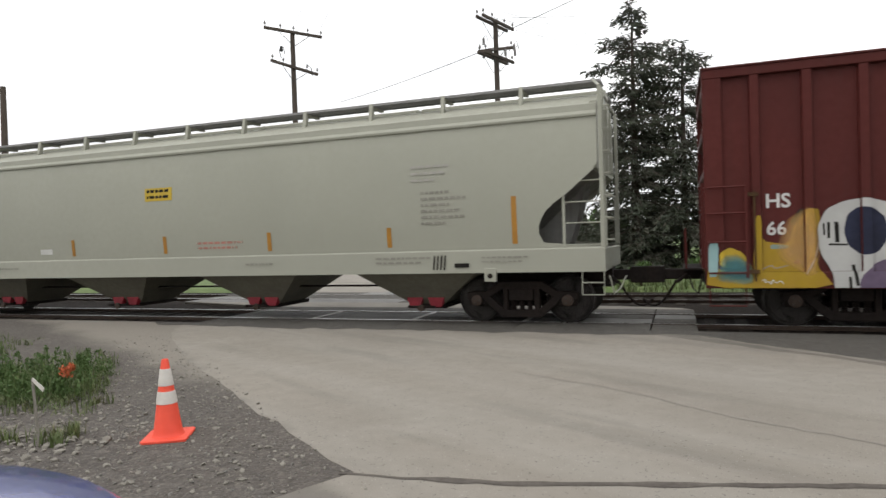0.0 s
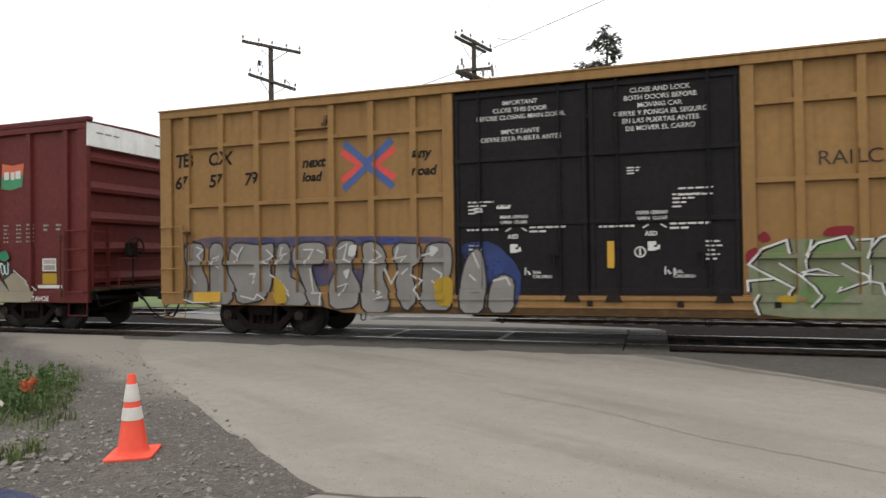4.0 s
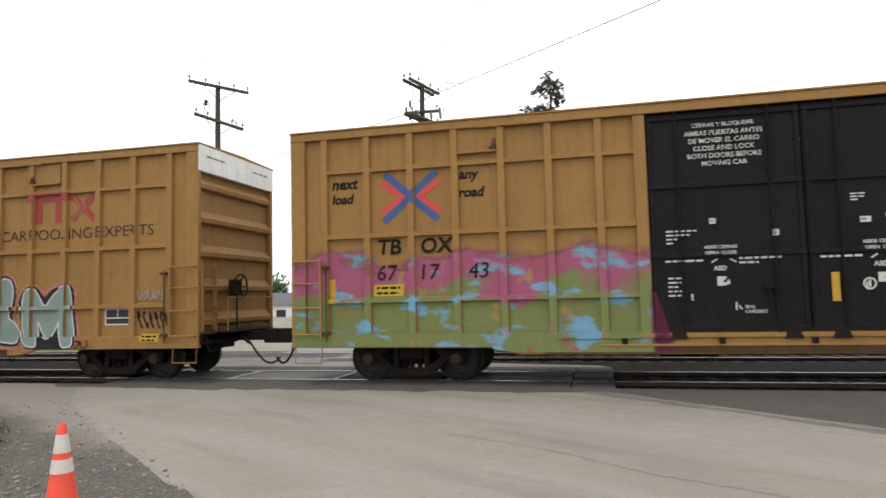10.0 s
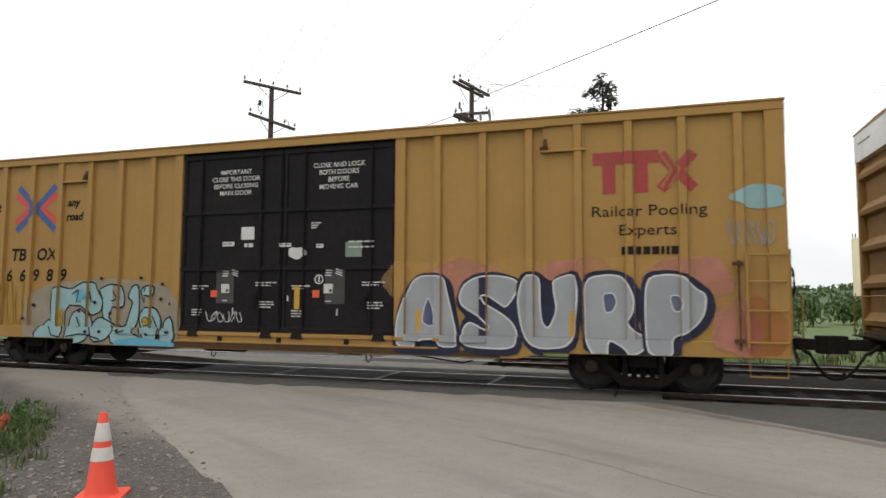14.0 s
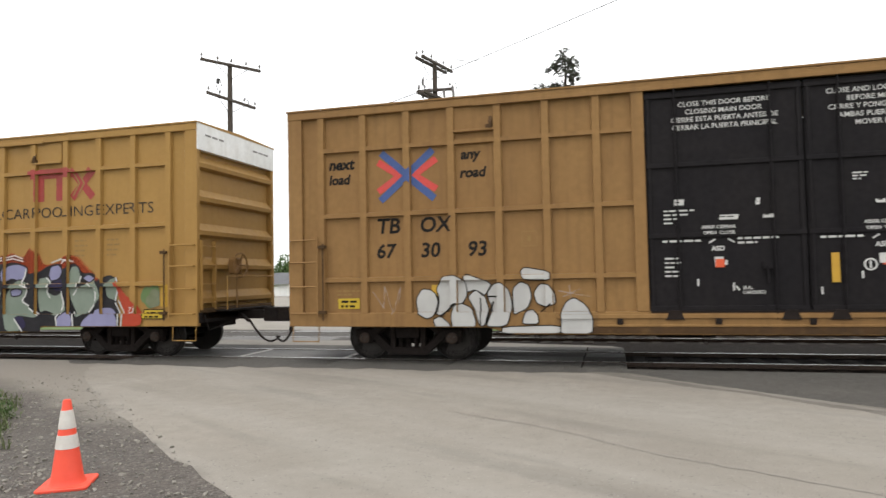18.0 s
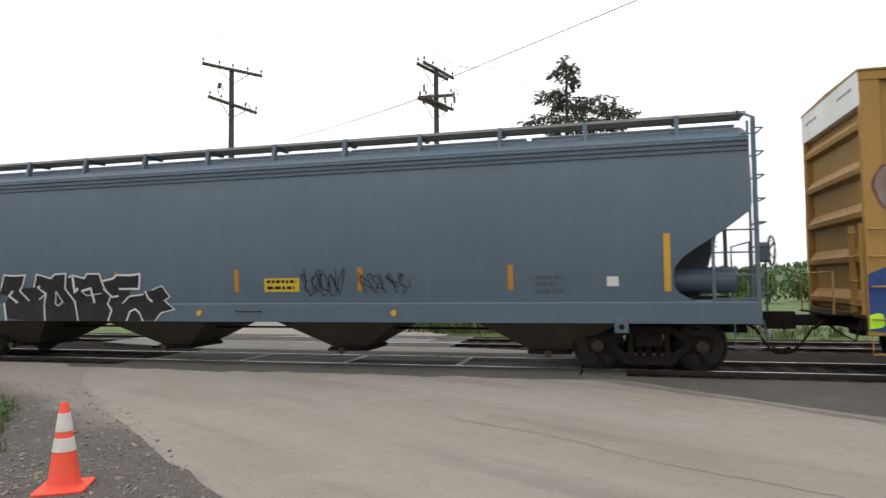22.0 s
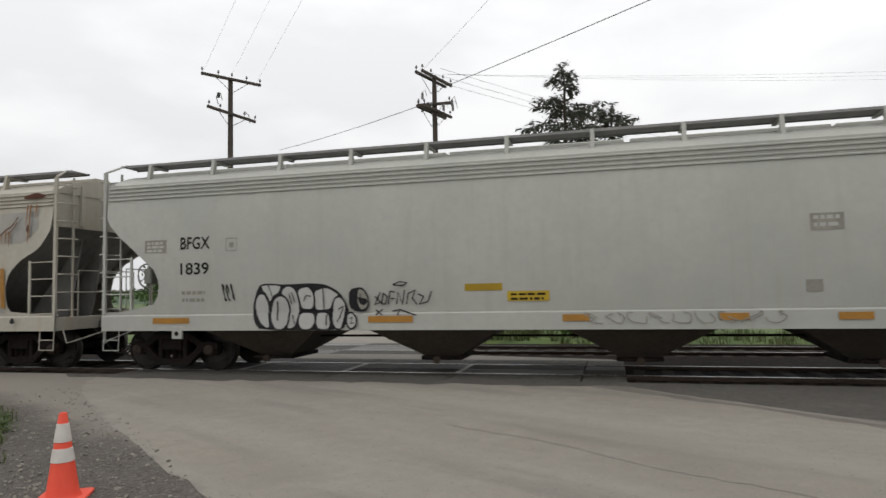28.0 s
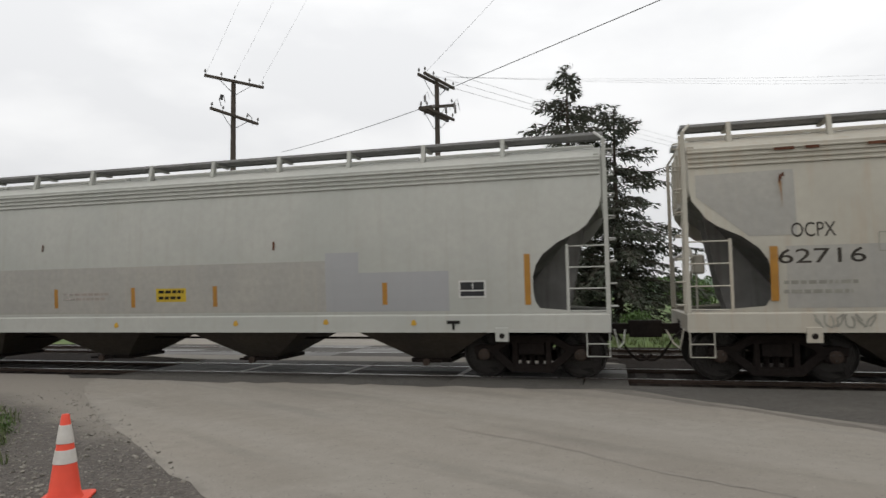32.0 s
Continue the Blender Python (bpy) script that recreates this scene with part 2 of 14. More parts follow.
M["dust"] = surface("dusty_wheel_track", (0.185, 0.168, 0.143), (0.14, 0.127, 0.108), 0.92, big=0.8, small=5, dark=0.15, bump=0.3, grain=0.35)
M["tar"] = surface("tar_filled_joint", (0.06, 0.05, 0.042), (0.1, 0.086, 0.072), 0.85, big=2, small=20)
M["hairline"] = surface("dust_filled_crack", (0.2, 0.182, 0.157), (0.232, 0.212, 0.183), 0.9, big=1.2, small=20)
M["gravel"] = surface("packed_gravel", (0.077, 0.066, 0.056), (0.05, 0.043, 0.038), 0.95, big=0.9, small=10, dark=0.38, bump=0.9, grain=1.1, third=(0.1, 0.091, 0.08))
# Grimy stone, darkened further so its colour holds the shade below the train.
M["ballast"] = surface("grimy_shaded_ballast", (0.019, 0.015, 0.0125), (0.012, 0.0098, 0.0085), 0.95, big=1.2, small=16, dark=0.45, bump=0.9, spec=0.04, grain=1.0)
M["grass"] = surface("mown_grass", (0.09, 0.132, 0.038), (0.066, 0.1, 0.03), 0.95, big=0.25, small=4, dark=0.35, bump=0.5, third=(0.135, 0.175, 0.05))
M["blade"] = surface("weed_leaf", (0.1, 0.13, 0.042), (0.07, 0.1, 0.032), 0.7, big=1.3, small=14, dark=0.35, bump=0, third=(0.15, 0.13, 0.065))
M["leaf"] = surface("shrub_leaf", (0.065, 0.115, 0.028), (0.045, 0.08, 0.02), 0.7, big=1, small=12, dark=0.35, bump=0)
M["needle"] = surface("spruce_needles", (0.044, 0.054, 0.036), (0.064, 0.06, 0.044), 0.75, big=0.8, small=8, dark=0.4, bump=0, third=(0.06, 0.05, 0.036))
M["needle_tip"] = surface("young_spruce_needles", (0.05, 0.062, 0.036), (0.045, 0.055, 0.034), 0.75, big=0.8, small=8, dark=0.3, bump=0)
M["bark"] = surface("rough_bark", (0.06, 0.045, 0.034), (0.04, 0.03, 0.024), 0.9, big=2, small=20, bump=0.5)
M["flower"] = surface("orange_flower_petal", (0.45, 0.1, 0.03), (0.3, 0.07, 0.03), 0.6, big=8, small=30, bump=0)
M["stone"] = surface("grey_crushed_stone", (0.188, 0.176, 0.158), (0.112, 0.105, 0.098), 0.9, big=9, small=40, dark=0.3, bump=0.2)
M["stone_pale"] = surface("pale_crushed_stone", (0.235, 0.218, 0.185), (0.155, 0.143, 0.12), 0.9, big=9, small=40, dark=0.3, bump=0.2)
M["cream_wall"] = surface("cream_render_wall", (0.60, 0.55, 0.40), (0.55, 0.5, 0.37), 0.85, big=0.6, small=6, streak=0.15, streak_col=(0.4, 0.36, 0.28))
M["silo"] = surface("cream_silo_concrete", (0.66, 0.58, 0.40), (0.6, 0.53, 0.37), 0.85, big=0.15, small=2, dark=0.1, streak=0.15, streak_col=(0.45, 0.4, 0.3))
M["shingle"] = surface("grey_roof_shingle", (0.10, 0.10, 0.105), (0.075, 0.075, 0.08), 0.9, big=0.8, small=8)
M["pane"] = surface("dark_window_glass", (0.03, 0.035, 0.04), (0.04, 0.045, 0.05), 0.08, big=2, small=8, spec=0.6, bump=0)
M["barrel"] = surface("orange_plastic", (0.7, 0.1, 0.03), (0.6, 0.09, 0.03), 0.5, big=3, small=12)
M["bin_green"] = surface("green_bin_paint", (0.03, 0.12, 0.05), (0.03, 0.1, 0.045), 0.5, big=2, small=12)
M["car_blue"] = surface("blue_car_lacquer", (0.075, 0.085, 0.20), (0.07, 0.08, 0.185), 0.18, big=2, small=30, dark=0.05, bump=0, spec=0.8)
M["car_trim"] = surface("black_plastic_trim", (0.02, 0.02, 0.022), (0.03, 0.03, 0.03), 0.6, big=4, small=30)
M["tyre"] = surface("tyre_rubber", (0.018, 0.018, 0.018), (0.03, 0.029, 0.028), 0.85, big=4, small=30)
M["alloy"] = surface("alloy_wheel", (0.5, 0.5, 0.5), (0.4, 0.4, 0.4), 0.3, metal=0.8, big=4, small=30)
M["far_green"] = surface("distant_wooded_hill", (0.055, 0.09, 0.042), (0.04, 0.07, 0.035), 0.95, big=0.06, small=0.5, dark=0.4, bump=0)
M["cable"] = surface("black_cable", (0.04, 0.04, 0.042), (0.05, 0.05, 0.05), 0.6, big=2, small=10, bump=0)



def lay_road_dirt(m):
    """Gravel carried over the road's edge, pale wheel streaks and dark crumbs on the asphalt."""
    nodes, links = m.node_tree.nodes, m.node_tree.links
    bsdf = nodes["Principled BSDF"]
    col = bsdf.inputs["Base Color"].links[0].from_socket
    co = nodes.new("ShaderNodeTexCoord").outputs["Object"]
    turn = nodes.new("ShaderNodeMapping")
    turn.inputs["Rotation"].default_value = (0, 0, radians(27))
    links.new(co, turn.inputs["Vector"])
    streaks = noise_fac(nodes, links, turn.outputs["Vector"], 1.0, 4, 0.42, 0.68, stretch=(0.1, 0.9, 1.0))
    col = mix_col(nodes, links, streaks, col, (0.235, 0.218, 0.19), k=0.7)
    dark_streaks = noise_fac(nodes, links, turn.outputs["Vector"], 1.3, 5, 0.55, 0.75, stretch=(0.14, 1.1, 1.0))
    col = mix_col(nodes, links, dark_streaks, col, (0.11, 0.101, 0.088), k=0.55)
    crumbs = noise_fac(nodes, links, co, 34, 2, 0.66, 0.7)
    col = mix_col(nodes, links, crumbs, col, (0.075, 0.069, 0.06), k=0.7)
    chips = noise_fac(nodes, links, co, 47, 2, 0.69, 0.72)
    col = mix_col(nodes, links, chips, col, (0.3, 0.285, 0.255), k=0.8)
    edge = nodes.new("ShaderNodeVectorMath")
    edge.operation = "DOT_PRODUCT"
    edge.inputs[1].default_value = (0.633, 0.773, 0.0)
    links.new(co, edge.inputs[0])
    wob = nodes.new("ShaderNodeTexNoise")
    wob.inputs["Scale"].default_value, wob.inputs["Detail"].default_value = 1.6, 7
    links.new(co, wob.inputs["Vector"])
    add = nodes.new("ShaderNodeMath")
    add.operation = "MULTIPLY_ADD"
    add.inputs[1].default_value = 0.9
    links.new(wob.outputs["Fac"], add.inputs[0])
    links.new(edge.outputs["Value"], add.inputs[2])
    near = nodes.new("ShaderNodeMapRange")
    near.interpolation_type = "SMOOTHSTEP"
    near.inputs["From Min"].default_value, near.inputs["From Max"].default_value = 1.86, 2.18
    near.inputs["To Min"].default_value, near.inputs["To Max"].default_value = 1.0, 0.0
    links.new(add.outputs[0], near.inputs["Value"])
    col = mix_col(nodes, links, near.outputs["Result"], col, (0.1, 0.09, 0.078), k=0.7)
    links.new(col, bsdf.inputs["Base Color"])


lay_road_dirt(M["asphalt"])


def lay_pebbles(m, scale, strength, pale, dark):
    """Packed pebbles: every cell of its own tone, with dark gaps between."""
    nodes, links = m.node_tree.nodes, m.node_tree.links
    bsdf = nodes["Principled BSDF"]
    col = bsdf.inputs["Base Color"].links[0].from_socket
    co = nodes.new("ShaderNodeTexCoord").outputs["Object"]
    for k, sc in enumerate((scale, scale * 2.3)):
        vor = nodes.new("ShaderNodeTexVoronoi")
        vor.inputs["Scale"].default_value = sc
        links.new(co, vor.inputs["Vector"])
        tone = nodes.new("ShaderNodeSeparateColor")
        links.new(vor.outputs["Color"], tone.inputs["Color"])
        for chan, lo, hi, c in (("Red", 0.72, 0.95, pale), ("Green", 0.6, 0.95, dark)):
            mr = nodes.new("ShaderNodeMapRange")
            mr.inputs["From Min"].default_value, mr.inputs["From Max"].default_value = lo, hi
            links.new(tone.outputs[chan], mr.inputs["Value"])
            col = mix_col(nodes, links, mr.outputs["Result"], col, c, k=strength)
        if k == 0:
            bump = nodes.new("ShaderNodeBump")
            bump.inputs["Strength"].default_value, bump.inputs["Distance"].default_value, bump.invert = 0.8, 0.012, True
            links.new(vor.outputs["Distance"], bump.inputs["Height"])
            links.new(bump.outputs["Normal"], bsdf.inputs["Normal"])
    links.new(col, bsdf.inputs["Base Color"])


lay_pebbles(M["gravel"], 26, 0.42, (0.155, 0.138, 0.116), (0.03, 0.026, 0.022))


def lay_dust(m, across, start, stop, colour, k):
    """Pale road dust drifted over the gravel towards the rails."""
    nodes, links = m.node_tree.nodes, m.node_tree.links
    bsdf = nodes["Principled BSDF"]
    col = bsdf.inputs["Base Color"].links[0].from_socket
    co = nodes.new("ShaderNodeTexCoord").outputs["Object"]
    way = nodes.new("ShaderNodeVectorMath")
    way.operation = "DOT_PRODUCT"
    way.inputs[1].default_value = across
    links.new(co, way.inputs[0])
    wob = nodes.new("ShaderNodeTexNoise")
    wob.inputs["Scale"].default_value, wob.inputs["Detail"].default_value = 0.9, 6
    links.new(co, wob.inputs["Vector"])
    add = nodes.new("ShaderNodeMath")
    add.operation = "MULTIPLY_ADD"
    add.inputs[1].default_value = 1.4
    links.new(wob.outputs["Fac"], add.inputs[0])
    links.new(way.outputs["Value"], add.inputs[2])
    fade = nodes.new("ShaderNodeMapRange")
    fade.interpolation_type = "SMOOTHSTEP"
    fade.inputs["From Min"].default_value, fade.inputs["From Max"].default_value = start, stop
    links.new(add.outputs[0], fade.inputs["Value"])
    links.new(mix_col(nodes, links, fade.outputs["Result"], col, colour, k=k), bsdf.inputs["Base Color"])


lay_dust(M["gravel"], (0.454, 0.891, 0.0), 3.7, 4.5, (0.185, 0.166, 0.14), 0.92)
lay_pebbles(M["asphalt_dark_and_shade"], 60, 0.35, (0.16, 0.15, 0.13), (0.04, 0.037, 0.033))
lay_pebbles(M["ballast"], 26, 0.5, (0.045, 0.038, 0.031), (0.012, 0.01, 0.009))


# ---- mesh tools ----
class Shape:
    """Gathers faces of one part."""

    def __init__(self):
        self.v, self.f, self.k, self.mats = [], [], [], []

    def slot(self, mat):
        if mat not in self.mats:
            self.mats.append(mat)
        return self.mats.index(mat)

    def add(self, verts, faces, mat=None):
        n = len(self.v)
        self.v.extend(tuple(p) for p in verts)
        s = self.slot(mat) if mat else 0
        for f in faces:
            self.f.append(tuple(i + n for i in f))
            self.k.append(s)
        return self

    def box(self, x0, x1, y0, y1, z0, z1, mat=None, m=None):
        vs = [Vector((x, y, z)) for x in (x0, x1) for y in (y0, y1) for z in (z0, z1)]
        if m:
            vs = [m @ p for p in vs]
        return self.add(vs, ((0, 1, 3, 2), (4, 6, 7, 5), (0, 4, 5, 1), (2, 3, 7, 6), (0, 2, 6, 4), (1, 5, 7, 3)), mat)

    def bar(self, a, b, r, n=6, mat=None, r2=None):
        a, b = Vector(a), Vector(b)
        q = (b - a).to_track_quat("Z", "Y")
        vs = []
        for p, rad in ((a, r), (b, r if r2 is None else r2)):
            for i in range(n):
                w = 2 * math.pi * i / n
                vs.append(p + q @ Vector((rad * math.cos(w), rad * math.sin(w), 0)))
        fs = [(i, (i + 1) % n, n + (i + 1) % n, n + i) for i in range(n)] + [tuple(range(n))[::-1], tuple(range(n, 2 * n))]
        return self.add(vs, fs, mat)

    def path(self, pts, r, n=6, mat=None):
        """One bent tube through the points."""
        ps = [Vector(p) for p in pts]
        vs, fs = [], []
        for i, p in enumerate(ps):
            d = (ps[min(i + 1, len(ps) - 1)] - ps[max(i - 1, 0)]).normalized()
            q = d.to_track_quat("Z", "Y")
            vs += [p + q @ Vector((r * math.cos(2 * math.pi * k / n), r * math.sin(2 * math.pi * k / n), 0)) for k in range(n)]
        for i in range(len(ps) - 1):
            fs += [(i * n + k, i * n + (k + 1) % n, (i + 1) * n + (k + 1) % n, (i + 1) * n + k) for k in range(n)]
        fs += [tuple(range(n))[::-1], tuple(range((len(ps) - 1) * n, len(ps) * n))]
        return self.add(vs, fs, mat)

    def prism(self, outline, axis, lo, hi, mat=None):
        """An outline in the plane across an axis, drawn out from lo to hi. For axis y the outline is (x, z)."""
        n = len(outline)
        put = {"x": lambda p, t: (t, p[0], p[1]), "y": lambda p, t: (p[0], t, p[1]), "z": lambda p, t: (p[0], p[1], t)}[axis]
        vs = [put(p, lo) for p in outline] + [put(p, hi) for p in outline]
        fs = [(i, (i + 1) % n, n + (i + 1) % n, n + i) for i in range(n)] + [tuple(range(n))[::-1], tuple(range(n, 2 * n))]
        return self.add(vs, fs, mat)

    def ring(self, c, axis, profile, n=24, mat=None):
        """Turns a profile of (radius, height along the axis) round the axis through c."""
        c = Vector(c)
        vs, fs = [], []
        for r, hgt in profile:
            for i in range(n):
                w = 2 * math.pi * i / n
                p = {"z": (r * math.cos(w), r * math.sin(w), hgt), "y": (r * math.cos(w), hgt, r * math.sin(w)), "x": (hgt, r * math.cos(w), r * math.sin(w))}[axis]
                vs.append(c + Vector(p))
        for j in range(len(profile) - 1):
            for i in range(n):
                fs.append((j * n + i, j * n + (i + 1) % n, (j + 1) * n + (i + 1) % n, (j + 1) * n + i))
        fs.append(tuple(range(n)))
        fs.append(tuple(range((len(profile) - 1) * n, len(profile) * n)))
        return self.add(vs, fs, mat)

    def mesh(self, name, mat=None, bevel=0.0, smooth=False):
        me = bpy.data.meshes.new(name)
        me.from_pydata(self.v, [], self.f)
        for one in (self.mats or [mat]):
            me.materials.append(M[one])
        if len(self.mats) > 1:
            me.polygons.foreach_set("material_index", self.k)
        bm = bmesh.new()
        bm.from_mesh(me)
        bmesh.ops.recalc_face_normals(bm, faces=bm.faces)
        if bevel:
            bmesh.ops.bevel(bm, geom=[e for e in bm.edges if e.calc_face_angle(0) > 0.5], offset=bevel, segments=1, affect="EDGES", clamp_overlap=True)
        if smooth:
            for f in bm.faces:
                f.smooth = True
            for e in bm.edges:
                e.smooth = e.calc_face_angle(0) < 0.6
        bm.to_mesh(me)
        bm.free()
        return me


def part(name, mesh, parent, label="", at=None):
    ob = new(name, mesh)
    ob.parent = parent
    if at is not None:
        ob.matrix_basis = at if isinstance(at, Matrix) else Matrix.Translation(at)
    if label:
        tagged(ob, label)
    return ob


def thing(name, label, category, group="", kind="", data=None, at=None):
    ob = tagged(new(name, data), label, category, group, kind)
    if at is not None:
        ob.matrix_basis = at if isinstance(at, Matrix) else Matrix.Translation(at)
    return ob


# ---- ground, road and tracks ----
TRACK_Y, TRACK2_Y, GAUGE = 13.37, 17.85, 1.51


def fall(x, y):
    """Height of the open ground: level by the tracks, lower beyond them."""
    if 11 < y < 21:
        return -0.35
    k = min(1.0, max(0.0, (y - 22.0) / 28.0))
    return -0.07 - 1.2 * k * k * (3 - 2 * k)


def build_ground():
    xs = sorted({-1400, -700, -350, -180, -110, *range(-80, 81, 8), 110, 180, 350, 700, 1400})
    ys = sorted({-400, -100, -30, -12, -4, 4, 12, 20, *range(22, 54, 3), 60, 80, 120, 200, 350, 700, 1500})
    sh = Shape()
    vs = [(x, y, fall(x, y)) for y in ys for x in xs]
    n = len(xs)
    sh.add(vs, [(j * n + i, j * n + i + 1, (j + 1) * n + i + 1, (j + 1) * n + i) for j in range(len(ys) - 1) for i in range(n - 1)])
    thing("ground", "open ground of mown green grass", "ground", kind="structure", data=sh.mesh("ground", "grass"))


def ragged(points, step=0.35, amount=0.05, seed=1):
    """A closed outline with small wobbles along its edges."""
    rnd = random.Random(seed)
    out = []
    for (ax, ay, wob), (bx, by, _) in zip(points, points[1:] + points[:1]):
        n = max(1, int(math.hypot(bx - ax, by - ay) / step)) if wob else 1
        for i in range(n):
            t = i / n
            j = amount if wob and i else 0
            out.append((ax + (bx - ax) * t + rnd.uniform(-j, j), ay + (by - ay) * t + rnd.uniform(-j, j)))
    return out


def sheet(name, label, category, mat, points, z, thick=0.05, amount=0.05, seed=1, step=0.35):
    sh = Shape().prism(ragged(points, step, amount, seed), "z", z - thick, z)
    me = sh.mesh(name, mat)
    bm = bmesh.new()
    bm.from_mesh(me)
    bmesh.ops.triangulate(bm, faces=[f for f in bm.faces if len(f.verts) > 4])
    bm.to_mesh(me)
    bm.free()
    return thing(name, label, category, kind="structure", data=me)


def strip(name, label, category, mat, line, z, seed, wob=0.012, thick=0.004):
    """A thin layer along a bent line; each point of the line is x, y and the half width there."""
    rnd = random.Random(seed)
    pts = []
    for (ax, ay, aw), (bx, by, bw) in zip(line, line[1:]):
        n = max(1, int(math.hypot(bx - ax, by - ay) / 0.14))
        pts += [(ax + (bx - ax) * i / n + rnd.uniform(-wob, wob), ay + (by - ay) * i / n + rnd.uniform(-wob, wob), (aw + (bw - aw) * i / n) * rnd.uniform(0.6, 1.4)) for i in range(n)]
    sh = Shape()
    for (ax, ay, aw), (bx, by, bw) in zip(pts, pts[1:]):
        d = math.hypot(bx - ax, by - ay) or 1e-6
        nx, ny = -(by - ay) / d, (bx - ax) / d
        sh.v += [(ax + nx * aw, ay + ny * aw, z), (ax - nx * aw, ay - ny * aw, z)]
    for i in range(len(pts) - 2):
        sh.f.append((2 * i, 2 * i + 1, 2 * i + 3, 2 * i + 2))
    sh.k = [0] * len(sh.f)
    thing(name, label, category, kind="structure", data=sh.mesh(name, mat))


build_ground()
sheet("gravel_shoulder", "packed grey gravel beside the road with loose stones", "gravel", "gravel",
      [(-2.0, -9, 0), (-2.0, 4.6, 0), (-10.5, 11.75, 0), (-60, 11.75, 0), (-60, -9, 0)], -0.0138)
sheet("road", "pale dusty asphalt road running over the crossing", "road", "asphalt",
      [(-2.75, -9, 1), (-2.62, 3.6, 1), (-2.3, 4.22, 1), (-3.35, 4.95, 1), (-4.95, 6.2, 1), (-6.9, 7.65, 1), (-8.2, 8.85, 1), (-9.6, 10.2, 1), (-10.6, 11.72, 0),
       (1.2, 11.72, 0), (2.2, 11.2, 1), (4.5, 10.3, 1), (8.5, 9.2, 1), (16, 7.6, 1), (45, 3.5, 0), (45, -9, 0)], -0.012, seed=3)
sheet("verge", "dark gravel verge between road and track", "verge", "asphalt_dark_and_shade",
      [(-0.1, 11.72, 0), (0.8, 10.85, 1), (1.6, 10.2, 1), (2.5, 9.35, 1), (3.6, 8.35, 1), (6, 6.6, 1), (12, 4.0, 0), (60, 4.0, 0), (60, 11.72, 0)], -0.007, amount=0.16, seed=4)
sheet("verge_fringe", "dusty fringe between the verge and the road", "verge", "fringe",
      [(-0.9, 11.72, 0), (0.45, 10.6, 1), (1.3, 9.95, 1), (2.25, 9.2, 1), (3.4, 8.15, 1), (6, 6.3, 1), (12, 3.7, 0), (12, 4.4, 0), (6, 6.8, 0), (2.6, 9.6, 0), (0.6, 11.72, 0)], -0.0095, thick=0.02, amount=0.14, seed=41)
strip("dusty_kerb_line", "pale line of dust along the edge of the road", "road mark", "dust",
      [(0.3, 11.15, 0.02), (0.9, 10.6, 0.04), (1.6, 10.0, 0.06), (2.5, 9.3, 0.06), (3.6, 8.28, 0.06), (6, 6.5, 0.05)], -0.0055, 6, 0.035)
# Dark sheet painted where the passing train shades the road.
sheet("train_shade_strip", "dark strip before the rails standing in for the train's shade", "road", "asphalt_dark_and_shade",
      [(-11.5, 11.74, 0), (-11.0, 11.3, 1), (-8, 11.15, 1), (-5, 11.3, 1), (-2, 11.2, 1), (1.0, 11.35, 1), (1.4, 11.74, 0)], -0.0072, thick=0.02, amount=0.13, seed=12)


strip("pavement_crack", "thin faint crack running across the asphalt", "road crack", "hairline",
      [(-1.9, 7.9, 0.008), (-0.6, 7.2, 0.016), (0.6, 6.3, 0.02), (1.9, 5.6, 0.016), (3.4, 5.0, 0.012), (5, 4.4, 0.01)], -0.0085, 13, 0.03)
strip("pavement_joint", "dark tar joint across the asphalt road", "road joint", "tar",
      [(-2.4, 4.17, 0.015), (-1.9, 4.2, 0.03), (-1.2, 4.29, 0.042), (0.2, 4.64, 0.036), (1.6, 4.99, 0.032), (6, 6.02, 0.028)], -0.0078, 7, 0.012)
sheet("road_beyond", "pale asphalt road beyond the tracks", "road", "asphalt",
      [(-14.5, 19.5, 0), (-5.2, 19.5, 1), (-6.2, 22.0, 1), (-9, 30, 1), (-20, 60, 0), (-34, 60, 0), (-20, 24, 1)], -0.03, seed=8)
sheet("ballast", "dark grimy ballast with the train's shade in its colour", "ballast", "ballast",
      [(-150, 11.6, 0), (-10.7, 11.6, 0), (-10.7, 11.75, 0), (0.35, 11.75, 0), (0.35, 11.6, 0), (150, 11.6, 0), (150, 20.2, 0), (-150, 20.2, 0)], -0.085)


def build_track(y, name, lo, hi, gap):
    tr = thing(name, "railway track with worn steel rails on dark ties", "track", kind="structure", at=(0, y, 0))
    for s in (-1, 1):
        sh = Shape()
        yc = s * GAUGE / 2
        sh.prism([(yc - 0.075, -0.17), (yc + 0.075, -0.17), (yc + 0.07, -0.155), (yc + 0.012, -0.135), (yc + 0.012, -0.045), (yc + 0.036, -0.035),
                  (yc + 0.036, -0.004), (yc - 0.036, -0.004), (yc - 0.036, -0.035), (yc - 0.012, -0.045), (yc - 0.012, -0.135), (yc - 0.07, -0.155)], "x", -150, 150, "rail")
        sh.box(-150, 150, yc - 0.033, yc + 0.033, -0.004, 0.0, "railhead")
        part("rail", sh.mesh("rail"), tr)
    tie = Shape().box(-0.115, 0.115, -1.3, 1.3, -0.22, -0.068).mesh("tie", "tie", bevel=0.012)
    x = lo
    rnd = random.Random(int(y))
    while x < hi:
        if x < gap[0] or x > gap[1]:
            part("tie", tie, tr, at=pose(x, rnd.uniform(-0.04, 0.04), rnd.uniform(-0.012, 0), 0, 0, rnd.uniform(-1, 1)))
        x += 0.54


build_track(TRACK_Y, "track_main", -34, 22, (-11.2, 0.5))
